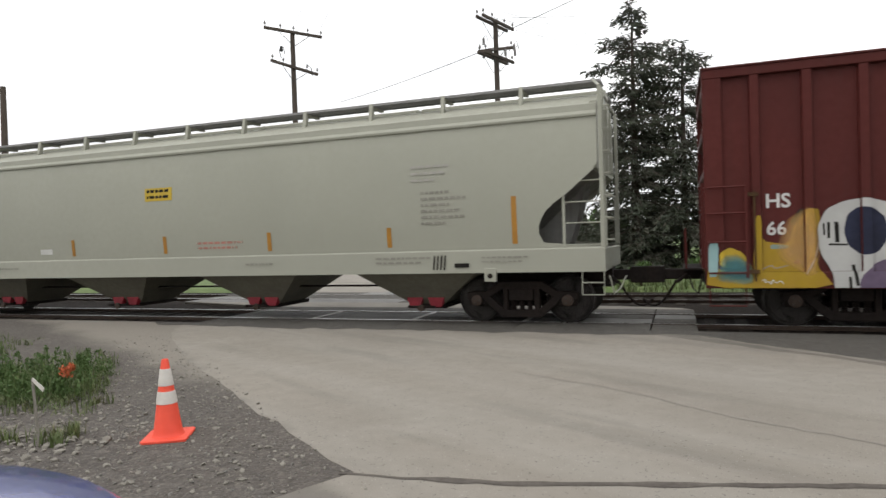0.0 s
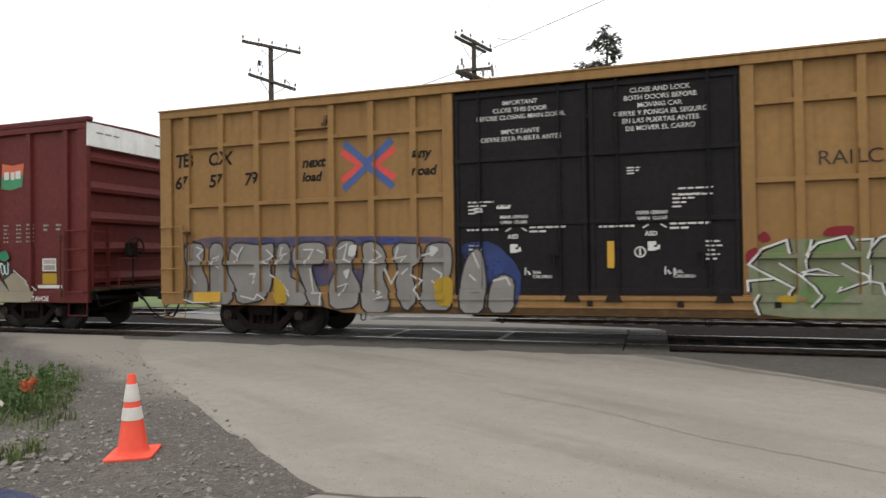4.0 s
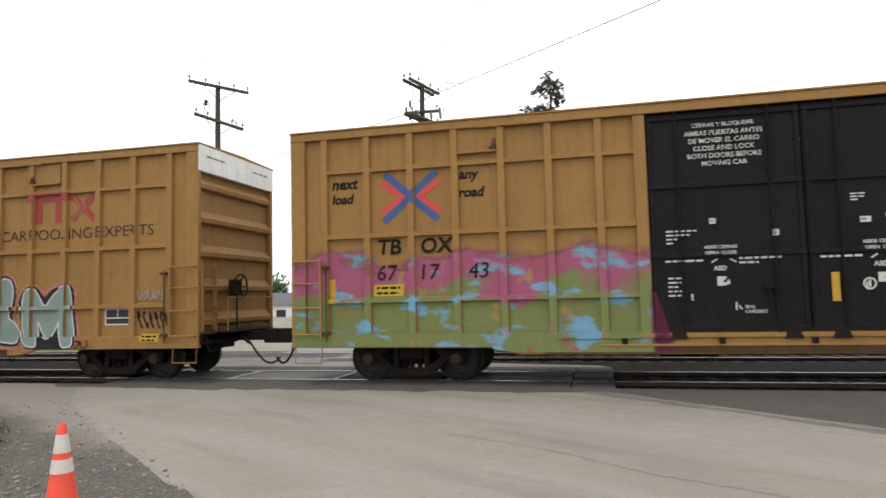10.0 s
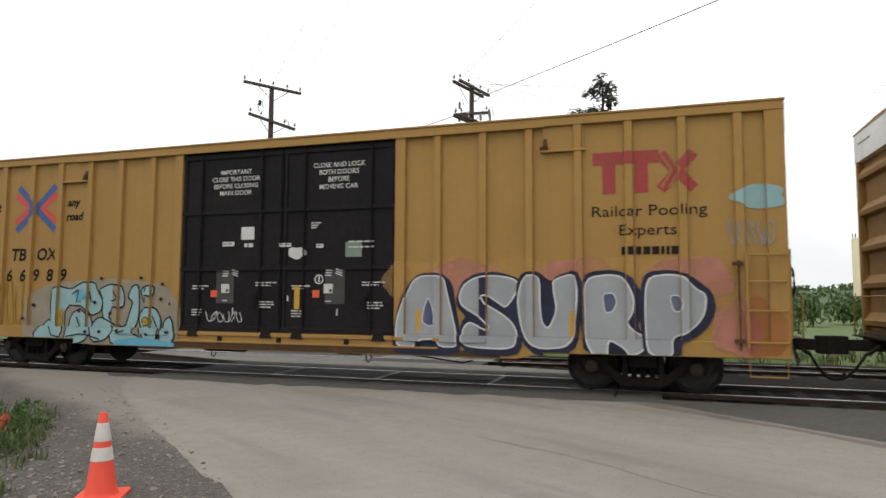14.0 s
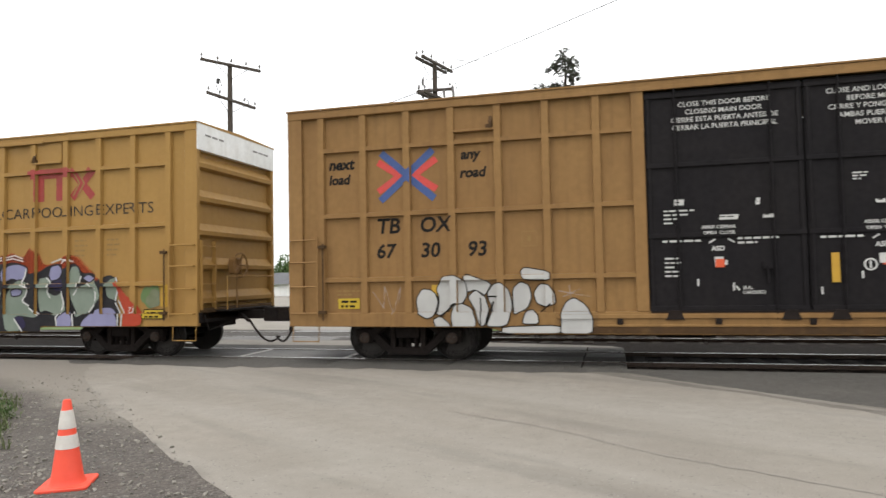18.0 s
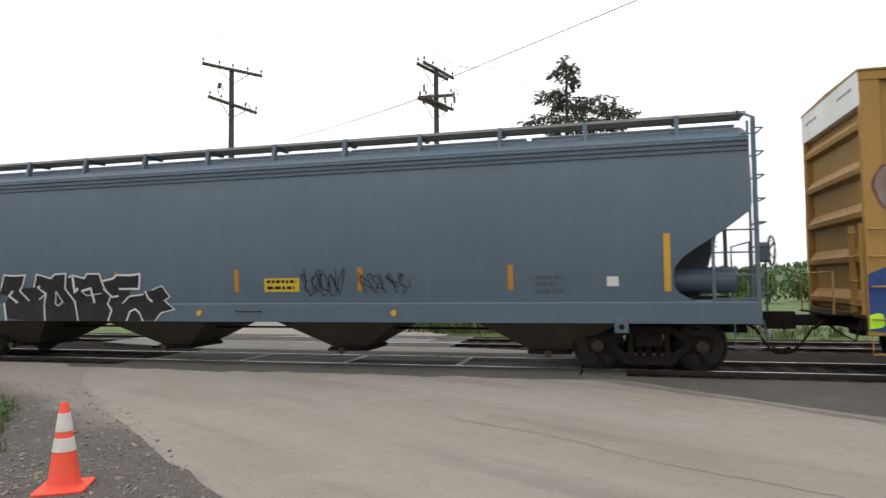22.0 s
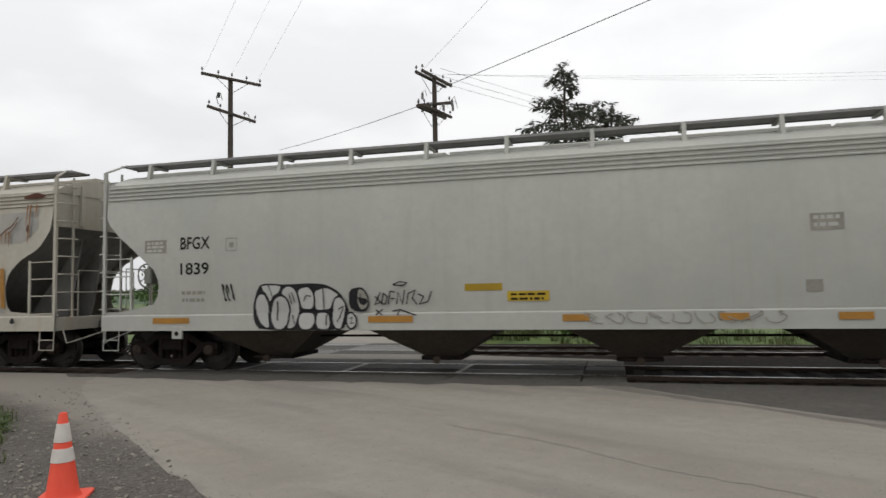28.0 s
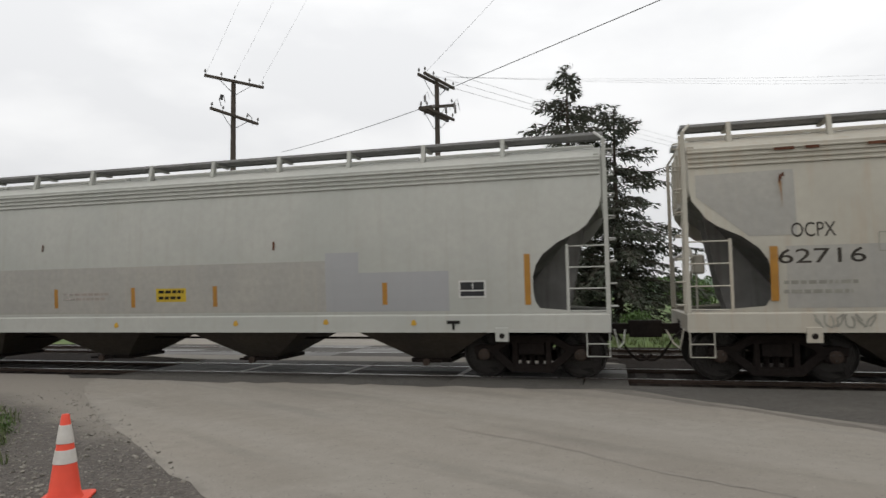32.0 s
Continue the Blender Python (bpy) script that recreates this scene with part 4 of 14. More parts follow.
def build_leafy(label, name, at, r, hgt, seed, count, size, group):
    rnd = random.Random(seed)
    t = thing(name, label, "tree" if hgt > 2.5 else "shrub", group, at=at)
    tr = Shape().bar((0, 0, -0.3), (0, 0, hgt * 0.45), 0.05 + hgt * 0.018, 7, r2=0.04)
    for _ in range(5):
        a = rnd.uniform(0, 6.28)
        tr.bar((0, 0, hgt * rnd.uniform(0.2, 0.42)), (r * 0.55 * math.cos(a), r * 0.55 * math.sin(a), hgt * rnd.uniform(0.55, 0.8)), 0.03 + hgt * 0.006, 5, r2=0.02)
    part("trunk", tr.mesh("trunk", "bark"), t)
    cr = Shape()
    for _ in range(9):
        a, q = rnd.uniform(0, 6.28), rnd.random() ** 0.5
        leaf_cloud(cr, rnd, (r * 0.62 * q * math.cos(a), r * 0.62 * q * math.sin(a), hgt * rnd.uniform(0.38, 0.85)), r * rnd.uniform(0.32, 0.52), count // 9, size, 0.8)
    part("crown", cr.mesh("crown", "leaf"), t)


rb = random.Random(4)
for x, y, r, hgt in ((-3.0, 23.0, 0.9, 1.0), (-1.2, 22.6, 0.7, 0.8), (3.4, 24.0, 1.0, 1.1), (4.6, 26, 1.2, 1.4), (0.8, 24.5, 0.8, 0.9), (7.4, 25, 0.9, 1.0), (10, 28, 1.3, 1.4), (-4.6, 24.6, 0.7, 0.8), (13, 27, 1.1, 1.2)):
    build_leafy("low green shrub on the grass behind the track", "shrub", (x, y, fall(x, y) + 0.0), r, hgt, rb.randint(0, 999), 900, 0.07, "shrubs behind the track")
for x, y, r, hgt in ((-8.5, 64, 3.2, 5.0), (-14, 70, 3.8, 5.6), (-20, 66, 3.2, 5.6), (-30, 75, 4, 6.5), (-38, 70, 4, 6.0), (-2, 72, 3.6, 6.2), (-4.6, 56, 2.4, 4.4), (8, 74, 4, 3.4), (16, 82, 4, 3.2), (-48, 72, 4.5, 6.5), (24, 90, 4, 3.2), (-58, 76, 5, 7)):
    build_leafy("leafy green tree in the distance", "tree", (x, y, fall(x, y)), r, hgt, rb.randint(0, 999), 1500, 0.28, "distant trees")


def build_thicket_tree(at, r, hgt, seed):
    """A narrow dark tree, leafy down to the ground."""
    rnd = random.Random(seed)
    t = thing("tree", "dark narrow tree in a dense thicket", "tree", "thicket behind the track", at=at)
    part("trunk", Shape().bar((0, 0, -0.3), (0, 0, hgt * 0.9), 0.09, 6, r2=0.02).mesh("trunk", "bark"), t)
    cr = Shape()
    for k in range(14):
        f = 0.06 + 0.9 * k / 13
        a, wide = rnd.uniform(0, 6.28), r * (1.0 - 0.85 * f ** 2.4)
        leaf_cloud(cr, rnd, (0.45 * wide * math.cos(a), 0.45 * wide * math.sin(a), hgt * f), wide * 0.75, 190 - 6 * k, 0.1, 1.1)
    part("crown", cr.mesh("crown", "needle"), t)


rt = random.Random(77)
for i in range(15):
    x = -12.2 + 0.56 * i
    y = rt.uniform(41, 47)
    build_thicket_tree((x, y, fall(x, y)), rt.uniform(1.0, 1.45), rt.uniform(4.0, 5.0) - 0.5 * (i > 9), 900 + i)


def build_far_weeds():
    """Tall pale-green weeds with small white flower heads on the open ground behind the second track."""
    rnd = random.Random(61)
    sh, heads = Shape(), Shape()
    for _ in range(420):
        x, y = rnd.uniform(-7.2, -2.6), 20.9 + 4.6 * rnd.random() ** 0.8
        h = rnd.uniform(0.4, 1.25) * min(1.0, 0.35 + (y - 20.9) * 0.35)
        blade_tuft(sh, rnd, x, y, fall(x, y), h, 0.16, 7, 0.02)
        if rnd.random() < 0.16:
            leaf_cloud(heads, rnd, (x, y, fall(x, y) + h * 0.95), 0.03, 8, 0.02)
    thing("far_weeds", "tall pale-green weeds behind the second track", "weeds", kind="stuff", data=sh.mesh("far_weeds", "blade"))
    thing("flower_heads", "small white flower heads among the weeds", "flowers", kind="stuff", data=heads.mesh("flower_heads", "collar"))


build_far_weeds()


def build_house(label, at, w, d, wall_h, roof_h, mat, turn, windows, group="houses"):
    h = thing("house", label, "house", group, at=pose(*at, 0, 0, turn))
    part("wall", Shape().box(-w / 2, w / 2, -d / 2, d / 2, -0.6, wall_h).mesh("wall", mat), h)
    e = 0.35
    part("roof", Shape().add([(-w / 2 - e, -d / 2 - e, wall_h), (w / 2 + e, -d / 2 - e, wall_h), (w / 2 + e, d / 2 + e, wall_h), (-w / 2 - e, d / 2 + e, wall_h), (-w / 2 + d * 0.4, 0, wall_h + roof_h), (w / 2 - d * 0.4, 0, wall_h + roof_h)],
         ((0, 1, 5, 4), (1, 2, 5), (2, 3, 4, 5), (3, 0, 4), (3, 2, 1, 0))).mesh("roof", "shingle"), h)
    for x, z, ww, hh in windows:
        fr = Shape()
        for a, b, c2, d2 in ((x - ww / 2 - 0.06, x + ww / 2 + 0.06, z + hh, z + hh + 0.06), (x - ww / 2 - 0.06, x + ww / 2 + 0.06, z - 0.06, z), (x - ww / 2 - 0.06, x - ww / 2, z, z + hh), (x + ww / 2, x + ww / 2 + 0.06, z, z + hh)):
            fr.box(a, b, -d / 2 - 0.05, -d / 2, c2, d2)
        win = part("window", fr.mesh("window", "white_end"), h)
        part("pane", Shape().box(x - ww / 2, x + ww / 2, -d / 2 - 0.03, -d / 2 - 0.004, z, z + hh).mesh("pane", "pane"), win)


build_house("single-storey cream house with a grey hipped roof", (-17.5, 50, -1.25), 9, 7, 2.65, 1.5, "cream_wall", -8, ((-2.5, 0.9, 1.2, 1.1), (0.5, 0.9, 1.0, 1.1), (2.6, 0.9, 1.6, 1.2)))
build_house("small pale house with a grey roof far off", (26.5, 76, -1.25), 8, 6, 2.5, 1.4, "cream_wall", 5, ((-2, 0.8, 1.1, 1.1), (1.5, 0.8, 1.1, 1.1)))
build_house("low pale shed with a grey roof far off", (-33, 62, -1.25), 16, 7, 2.4, 1.2, "white_end", -14, ((-5, 0.8, 1.2, 1.1), (0, 0.8, 1.2, 1.1), (4, 0.8, 1.2, 1.1)))


def build_silo(x, y, r, hgt):
    s = thing("silo", "tall cream concrete storage silo", "silo", "storage silos", at=(x, y, -1.3))
    part("shell", Shape().ring((0, 0, 0), "z", [(r, -0.5), (r, hgt), (r - 0.1, hgt + 0.15), (0.4, hgt + 0.5)], 28).mesh("shell", "silo", smooth=True), s)
    rl = Shape()
    for i in range(14):
        a = 2 * math.pi * i / 14
        rl.bar((r * 0.92 * math.cos(a), r * 0.92 * math.sin(a), hgt + 0.1), (r * 0.92 * math.cos(a), r * 0.92 * math.sin(a), hgt + 1.2), 0.06, 4)
    part("railing", rl.mesh("railing", "iron"), s)
    part("vent", Shape().ring((0, 0, hgt + 0.3), "z", [(0.5, 0), (0.5, 0.9), (0.9, 1.0), (0.2, 1.4)], 10).mesh("vent", "iron"), s)


for i, (x, y) in enumerate(((45.4, 159), (51.8, 158), (57.4, 155), (63.6, 154))):
    build_silo(x, y, 2.9, 16.2)


def build_hill():
    rnd = random.Random(9)
    sh = Shape()
    n, rows = 90, 6
    for j in range(rows):
        for i in range(n + 1):
            a = radians(-62 + 124 * i / n)
            dist = 230 + 45 * j
            top = 5.5 + 4.5 * noise.noise((i * 0.11, 0.3, 0)) + 1.6 * noise.noise((i * 0.6, 2, 0)) + (4.5 if 52 < i < 70 else 0) * math.sin(math.pi * (i - 52) / 18 if 52 < i < 70 else 0)
            z = -1.3 + max(0.5, top) * math.sin(math.pi * 0.5 * j / (rows - 1)) + rnd.uniform(-0.5, 0.5) * (j > 0)
            sh.v.append((dist * math.sin(a), dist * math.cos(a), z))
    for j in range(rows - 1):
        for i in range(n):
            sh.f.append((j * (n + 1) + i, j * (n + 1) + i + 1, (j + 1) * (n + 1) + i + 1, (j + 1) * (n + 1) + i))
            sh.k.append(0)
    thing("wooded_hill", "low wooded green hills on the horizon", "hill", kind="structure", data=sh.mesh("wooded_hill", "far_green", smooth=True))
    lf = Shape()
    for i in range(700):
        a = radians(rnd.uniform(-60, 60))
        k = (math.degrees(a) + 62) / 124 * n
        top = 5.5 + 4.5 * noise.noise((k * 0.11, 0.3, 0)) + (4.5 * math.sin(math.pi * (k - 52) / 18) if 52 < k < 70 else 0)
        dist = rnd.uniform(235, 440)
        z = -1.3 + max(0.5, top) * math.sin(math.pi * 0.5 * min(1, (dist - 230) / 225))
        leaf_cloud(lf, rnd, (dist * math.sin(a), dist * math.cos(a), z + 0.6), 3.2, 22, 1.3, 0.6)
    thing("far_woods", "dense green woods covering the far hills", "woods", kind="stuff", data=lf.mesh("far_woods", "leaf"))


build_hill()
for x, y in ((-15.7, 22.9), (-16.6, 24.4)):
    bl = thing("traffic_barrel", "orange plastic traffic barrel beside the road", "barrel", "traffic barrels", at=(x, y, fall(x, y)))
    part("drum", Shape().ring((0, 0, 0), "z", [(0.29, 0), (0.29, 0.05), (0.26, 0.1), (0.25, 0.5), (0.23, 0.55), (0.22, 0.95), (0.1, 1.0)], 18).mesh("drum", "barrel", smooth=True), bl)
    for z in (0.3, 0.62):
        part("band", Shape().ring((0, 0, 0), "z", [(0.25, z), (0.263, z + 0.01), (0.258, z + 0.13), (0.24, z + 0.14)], 18).mesh("band", "collar", smooth=True), bl)
gb = thing("green_bin", "green steel waste bin behind the tracks", "bin", at=pose(-8.9, 27.5, fall(0, 27.5), 0, 0, -12))
part("box", Shape().prism([(-0.75, 0.15), (0.75, 0.15), (0.9, 1.45), (-0.9, 1.45)], "y", -0.6, 0.6).mesh("box", "bin_green", bevel=0.03), gb)
part("lid", Shape().prism([(-0.93, 1.45), (0.93, 1.45), (0.9, 1.55), (-0.9, 1.55)], "y", -0.64, 0.64).mesh("lid", "car_trim", bevel=0.02), gb)


# ---- the freight train: shared running gear ----
HALF = 1.585      # half the width of a car over its side posts
WHEEL_R = 0.457
TRAIN = []        # (car, place of its middle at the start)
WHEELS = []


def wheel_mesh():
    sh = Shape()
    for s in (-1, 1):
        y = s * GAUGE / 2
        sh.ring((0, y, 0), "y", [(0.06, s * 0.08), (0.13, s * 0.075), (0.16, s * 0.02), (0.36, s * 0.0), (0.385, s * 0.055), (0.445, s * 0.055)], 28, "wheel")
        sh.ring((0, y, 0), "y", [(0.445, s * 0.055), (WHEEL_R, s * 0.035), (WHEEL_R + 0.002, s * -0.05), (0.482, s * -0.065), (0.482, s * -0.085), (0.39, s * -0.085)], 28, "tread")
        sh.ring((0, s * 1.06, 0), "y", [(0.075, 0), (0.11, s * 0.02), (0.11, s * 0.07), (0.05, s * 0.085)], 12, "rail")
        for k in range(3):
            w = 2 * math.pi * k / 3
            sh.box(0.06 * math.cos(w) - 0.015, 0.06 * math.cos(w) + 0.015, s * 1.14 - 0.02, s * 1.14 + 0.02, 0.06 * math.sin(w) - 0.015, 0.06 * math.sin(w) + 0.015, "tread")
    sh.bar((0, -1.08, 0), (0, 1.08, 0), 0.075, 10, "wheel")
    return sh.mesh("wheelset", smooth=True)


WHEELSET = wheel_mesh()


def side_frame_mesh():
    sh = Shape()
    # the frame as a chain of bars leaves the real openings between them
    for a, b, t in (((-1.1, 0.54), (-0.66, 0.56), 0.075), ((-0.7, 0.56), (-0.4, 0.75), 0.07), ((-0.44, 0.75), (0.44, 0.75), 0.075), ((0.4, 0.75), (0.7, 0.56), 0.07), ((0.66, 0.56), (1.1, 0.54), 0.075),
                    ((-0.72, 0.52), (-0.36, 0.20), 0.075), ((-0.4, 0.20), (0.4, 0.20), 0.075), ((0.36, 0.20), (0.72, 0.52), 0.075), ((-0.31, 0.2), (-0.31, 0.75), 0.05), ((0.31, 0.2), (0.31, 0.75), 0.05)):
        a, b = Vector((a[0], a[1])), Vector((b[0], b[1]))
        d = (b - a).normalized()
        n = Vector((-d.y, d.x)) * t
        sh.prism([tuple(a - n), tuple(b - n), tuple(b + n), tuple(a + n)], "y", -0.085, 0.085)
    for x in (-0.9, 0.9):
        sh.prism([(x - 0.17, 0.36), (x + 0.17, 0.36), (x + 0.17, 0.58), (x + 0.1, 0.64), (x - 0.1, 0.64), (x - 0.17, 0.58)], "y", -0.06, 0.075)
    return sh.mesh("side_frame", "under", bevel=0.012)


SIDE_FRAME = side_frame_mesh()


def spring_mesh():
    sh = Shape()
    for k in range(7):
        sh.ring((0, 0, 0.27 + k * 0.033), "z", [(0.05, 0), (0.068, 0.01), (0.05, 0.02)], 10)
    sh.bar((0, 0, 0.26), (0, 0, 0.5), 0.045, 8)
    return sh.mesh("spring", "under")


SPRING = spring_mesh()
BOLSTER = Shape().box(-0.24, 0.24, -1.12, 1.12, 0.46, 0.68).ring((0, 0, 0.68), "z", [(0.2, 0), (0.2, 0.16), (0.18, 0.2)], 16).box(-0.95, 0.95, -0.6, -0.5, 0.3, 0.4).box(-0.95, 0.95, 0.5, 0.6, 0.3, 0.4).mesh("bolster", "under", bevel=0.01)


def add_truck(car, x):
    t = part("bogie", BOLSTER, car, "grimy cast-steel bogie", at=(x, 0, 0))
    for y in (-1.02, 1.02):
        part("side_frame", SIDE_FRAME, t, at=pose(0, y, 0, 0, 0, 0 if y < 0 else 180))
        for k in (-0.16, 0, 0.16):
            part("spring", SPRING, t, at=(k, y, 0))
    for k in (-0.9, 0.9):
        w = part("wheelset", WHEELSET, t, at=(k, 0, WHEEL_R))
        WHEELS.append((w, k))
    part("brake_beam", Shape().bar((-0.42, -0.7, 0.36), (-0.42, 0.7, 0.36), 0.04, 6).bar((0.42, -0.7, 0.36), (0.42, 0.7, 0.36), 0.04, 6).mesh("brake_beam", "under"), t)


def add_coupler(car, s, x_end, reach, lever_mat="under"):
    sh = Shape()
    sh.box(min(s * (x_end - 0.6), s * (reach - 0.28)), max(s * (x_end - 0.6), s * (reach - 0.28)), -0.1, 0.1, 0.78, 0.98)
    sh.prism([(s * (reach - 0.34), -0.13), (s * (reach - 0.02), -0.17), (s * (reach + 0.09), -0.1), (s * (reach + 0.02), 0.0), (s * (reach - 0.08), 0.1), (s * (reach - 0.34), 0.13)], "z", 0.72, 1.04)
    part("coupler", sh.mesh("coupler", "under", bevel=0.015), car, "knuckle coupler in dark steel")
    hose = []
    for i in range(9):
        t = i / 8
        hose.append((s * (reach - 0.55 + 0.62 * t), -0.38 + 0.25 * t, 0.78 - 0.5 * math.sin(math.pi * 0.72 * t) + (0.0 if t < 1 else 0)))
    part("brake_hose", Shape().path(hose, 0.024, 6).bar((s * (reach - 0.55), -0.38, 0.74), (s * (reach - 0.75), -0.38, 0.9), 0.035, 6).mesh("brake_hose", "under"), car, "black rubber brake hose")
    lev = Shape().path([(s * (x_end + 0.05), -1.4, 0.95), (s * (x_end + 0.12), -1.35, 0.62), (s * (x_end + 0.2), -1.1, 0.68), (s * (x_end + 0.25), -0.2, 0.86)], 0.016, 5)
    part("uncoupling_lever", lev.mesh("uncoupling_lever", lever_mat), car)


def add_ladder(car, x0, x1, y, zs, mat, name="rung", r=0.014, out=0.0):
    """Single rungs or grab irons, one above another."""
    sh = Shape().bar((x0, y - out, 0), (x1, y - out, 0), r, 5)
    if out:
        sh.bar((x0, y, 0), (x0, y - out, 0), r, 5).bar((x1, y, 0), (x1, y - out, 0), r, 5)
    me = sh.mesh(name, mat)
    for z in zs:
        part(name, me, car, at=(0, 0, z))


def brake_wheel(car, x, s, z, y=-0.35, mat="under"):
    brake = part("hand_brake", Shape().box(min(x - s * 0.04, x - s * 0.24), max(x - s * 0.04, x - s * 0.24), y - 0.14, y + 0.14, z - 0.2, z + 0.16).mesh("hand_brake", mat, bevel=0.03), car, "hand brake housing with its wheel and rod")
    sh = Shape()
    n = 20
    sh.path([(x, y + 0.27 * math.cos(2 * math.pi * i / n), z + 0.27 * math.sin(2 * math.pi * i / n)) for i in range(n + 1)], 0.02, 5)
    for i in range(5):
        w = 2 * math.pi * i / 5
        sh.bar((x - s * 0.05, y, z), (x, y + 0.26 * math.cos(w), z + 0.26 * math.sin(w)), 0.015, 4)
    part("wheel", sh.mesh("brake_wheel", mat), brake)
    part("rod", Shape().bar((x - s * 0.1, y, z - 0.19), (x - s * 0.1, y, 1.05), 0.02, 5).mesh("brake_rod", mat), brake)


# ---- boxcars ----
POSTS = [3.37, 4.27, 5.15, 6.04, 6.92, 7.81, 8.70]
BEAMS = [1.62, 2.88, 4.18]


class Relief:
    """The depth of a car's near side: post and rail faces stand proud of the panels."""

    def __init__(self, xcuts, zcuts, curve=None):
        self.xcuts, self.zcuts, self.curve = xcuts, zcuts, curve
        self.boxes, self.low, self.reach = [], ((0.0, 99, 0.0),), 99

    def depth(self, x, z):
        if self.curve:
            return self.curve(z)
        for a, b, c, e, d in self.boxes:
            if a <= x <= b and c <= z <= e:
                return d
        for a, b in self.xcuts:
            if a <= x <= b:
                return 0.0
        for a, b, d, x0, x1 in self.zcuts:
            if a <= z <= b and x0 <= x <= x1:
                return d
        return 0.075


def make_boxcar(label, body_mat, door_mat, style, door_x=(-2.55, 2.5), top=5.0, half_len=9.41, end_white=True, posts_x=None, brake_mat="under"):
    car = thing("boxcar", label, "boxcar", "cars of the freight train")
    L, H = half_len, HALF
    deep = 0.075
    d0, d1 = door_x
    # panels, set back from the posts
    for s in (-1, 1):
        y0, y1 = (-H + deep, -H + deep + 0.05) if s < 0 else (H - deep - 0.05, H - deep)
        for a, b in ((-L + 0.02, d0), (d1, L - 0.02)):
            part("side_panel", Shape().box(a, b, y0, y1, 0.8, top - 0.12).mesh("side_panel", body_mat), car)
    part("floor", Shape().box(-L + 0.02, L - 0.02, -H + 0.2, H - 0.2, 1.0, 1.08).mesh("floor", "under"), car)
    # top rail and sill
    for s in (-1, 1):
        ya, yb = (-H, -H + 0.13) if s < 0 else (H - 0.13, H)
        part("top_rail", Shape().box(-L, L, ya - (0.012 if s < 0 else 0), yb + (0.012 if s > 0 else 0), top - 0.16, top).mesh("top_rail", body_mat, bevel=0.012), car)
        sill = [(-L, 0.98), (-L, 0.72), (-5.4, 0.70), (-4.9, 0.58), (4.9, 0.58), (5.4, 0.70), (L, 0.72), (L, 0.98)]
        part("side_sill", Shape().prism(sill, "y", ya + 0.004, yb - 0.004).mesh("side_sill", body_mat, bevel=0.01), car)
    # roof with shallow ribs
    rf = Shape().prism([(-H - 0.03, top), (-H - 0.03, top + 0.03), (-0.05, top + 0.07), (0.05, top + 0.07), (H + 0.03, top + 0.03), (H + 0.03, top)], "x", -L - 0.02, L + 0.02)
    for i in range(18):
        x = -L + 0.6 + i * (2 * L - 1.2) / 17
        rf.prism([(-H - 0.02, top + 0.02), (0, top + 0.095), (H + 0.02, top + 0.02)], "x", x - 0.05, x + 0.05)
    part("roof", rf.mesh("roof", body_mat), car, "ribbed steel roof")
    # posts
    w = 0.065
    posts = [p for p in POSTS] if style != "red" else [3.6, 5.35, 7.1, 8.75]
    xs = [-p for p in posts if -p < d0 - 0.3] + [p for p in posts if p > d1 + 0.3]
    if style == "red":
        xs = posts_x or [-7.44, -6.15, -5.03, -3.8, 3.93, 5.15, 6.45, 7.59, 8.75]
    post_me = Shape().prism([(-w - 0.02, 0.09), (-w, 0), (w, 0), (w + 0.02, 0.09)], "z", 0.98, top - 0.15).mesh("side_post", body_mat)
    for x in xs:
        part("side_post", post_me, car, at=(x, -H, 0))
        part("side_post", post_me, car, at=pose(-x, H, 0, 0, 0, 180))
    xcuts = [(x - w, x + w) for x in xs]
    for a, b in ((d0 - 0.21, d0 + 0.0), (d1, d1 + 0.21), (-L, -L + 0.3), (L - 0.3, L)):
        xcuts.append((a, b))
        part("door_post" if abs(a) < 5 else "corner_post", Shape().box(a, b, -H, -H + 0.1, 0.98, top - 0.15).mesh("corner_post", body_mat, bevel=0.008), car)
        part("door_post" if abs(a) < 5 else "corner_post", Shape().box(-b, -a, H - 0.1, H, 0.98, top - 0.15).mesh("corner_post", body_mat, bevel=0.008), car)
    zcuts = [(0.0, 0.99, 0.0, -L, L), (top - 0.17, top + 0.1, -0.012, -L, L)]
    if style == "grid":
        beam_xs = [(-8.70, d0 - 0.2), (d1 + 0.2, 8.70)]
        for z in BEAMS:
            for a, b in beam_xs:
                part("side_beam", Shape().prism([(-H + 0.004, z - 0.04), (-H + 0.004, z + 0.04), (-H + 0.1, z + 0.055), (-H + 0.1, z - 0.055)], "x", a, b).mesh("side_beam", body_mat), car)
                zcuts.append((z - 0.04, z + 0.04, 0.004, a, b))
    # plug doors
    mid = (d0 + d1) / 2
    for a, b in ((d0 + 0.01, mid - 0.012), (mid + 0.012, d1 - 0.01)):
        lo, hi = 1.0, top - 0.2
        dr = part("plug_door", Shape().box(a, b, -H + 0.06, -H + 0.12, lo, hi).mesh("plug_door", door_mat), car, "closed steel plug door")
        fr = Shape()
        for z in (lo + 0.03, 2.28, 3.5, hi - 0.08):
            fr.box(a, b, -H + 0.025, -H + 0.06, z - 0.04, z + 0.04)
        for x in (a + 0.06, a + 0.5, b - 0.5, b - 0.06):
            fr.box(x - 0.03, x + 0.03, -H + 0.03, -H + 0.058, lo, hi)
        part("door_rib", fr.mesh("door_rib", door_mat, bevel=0.006), dr)
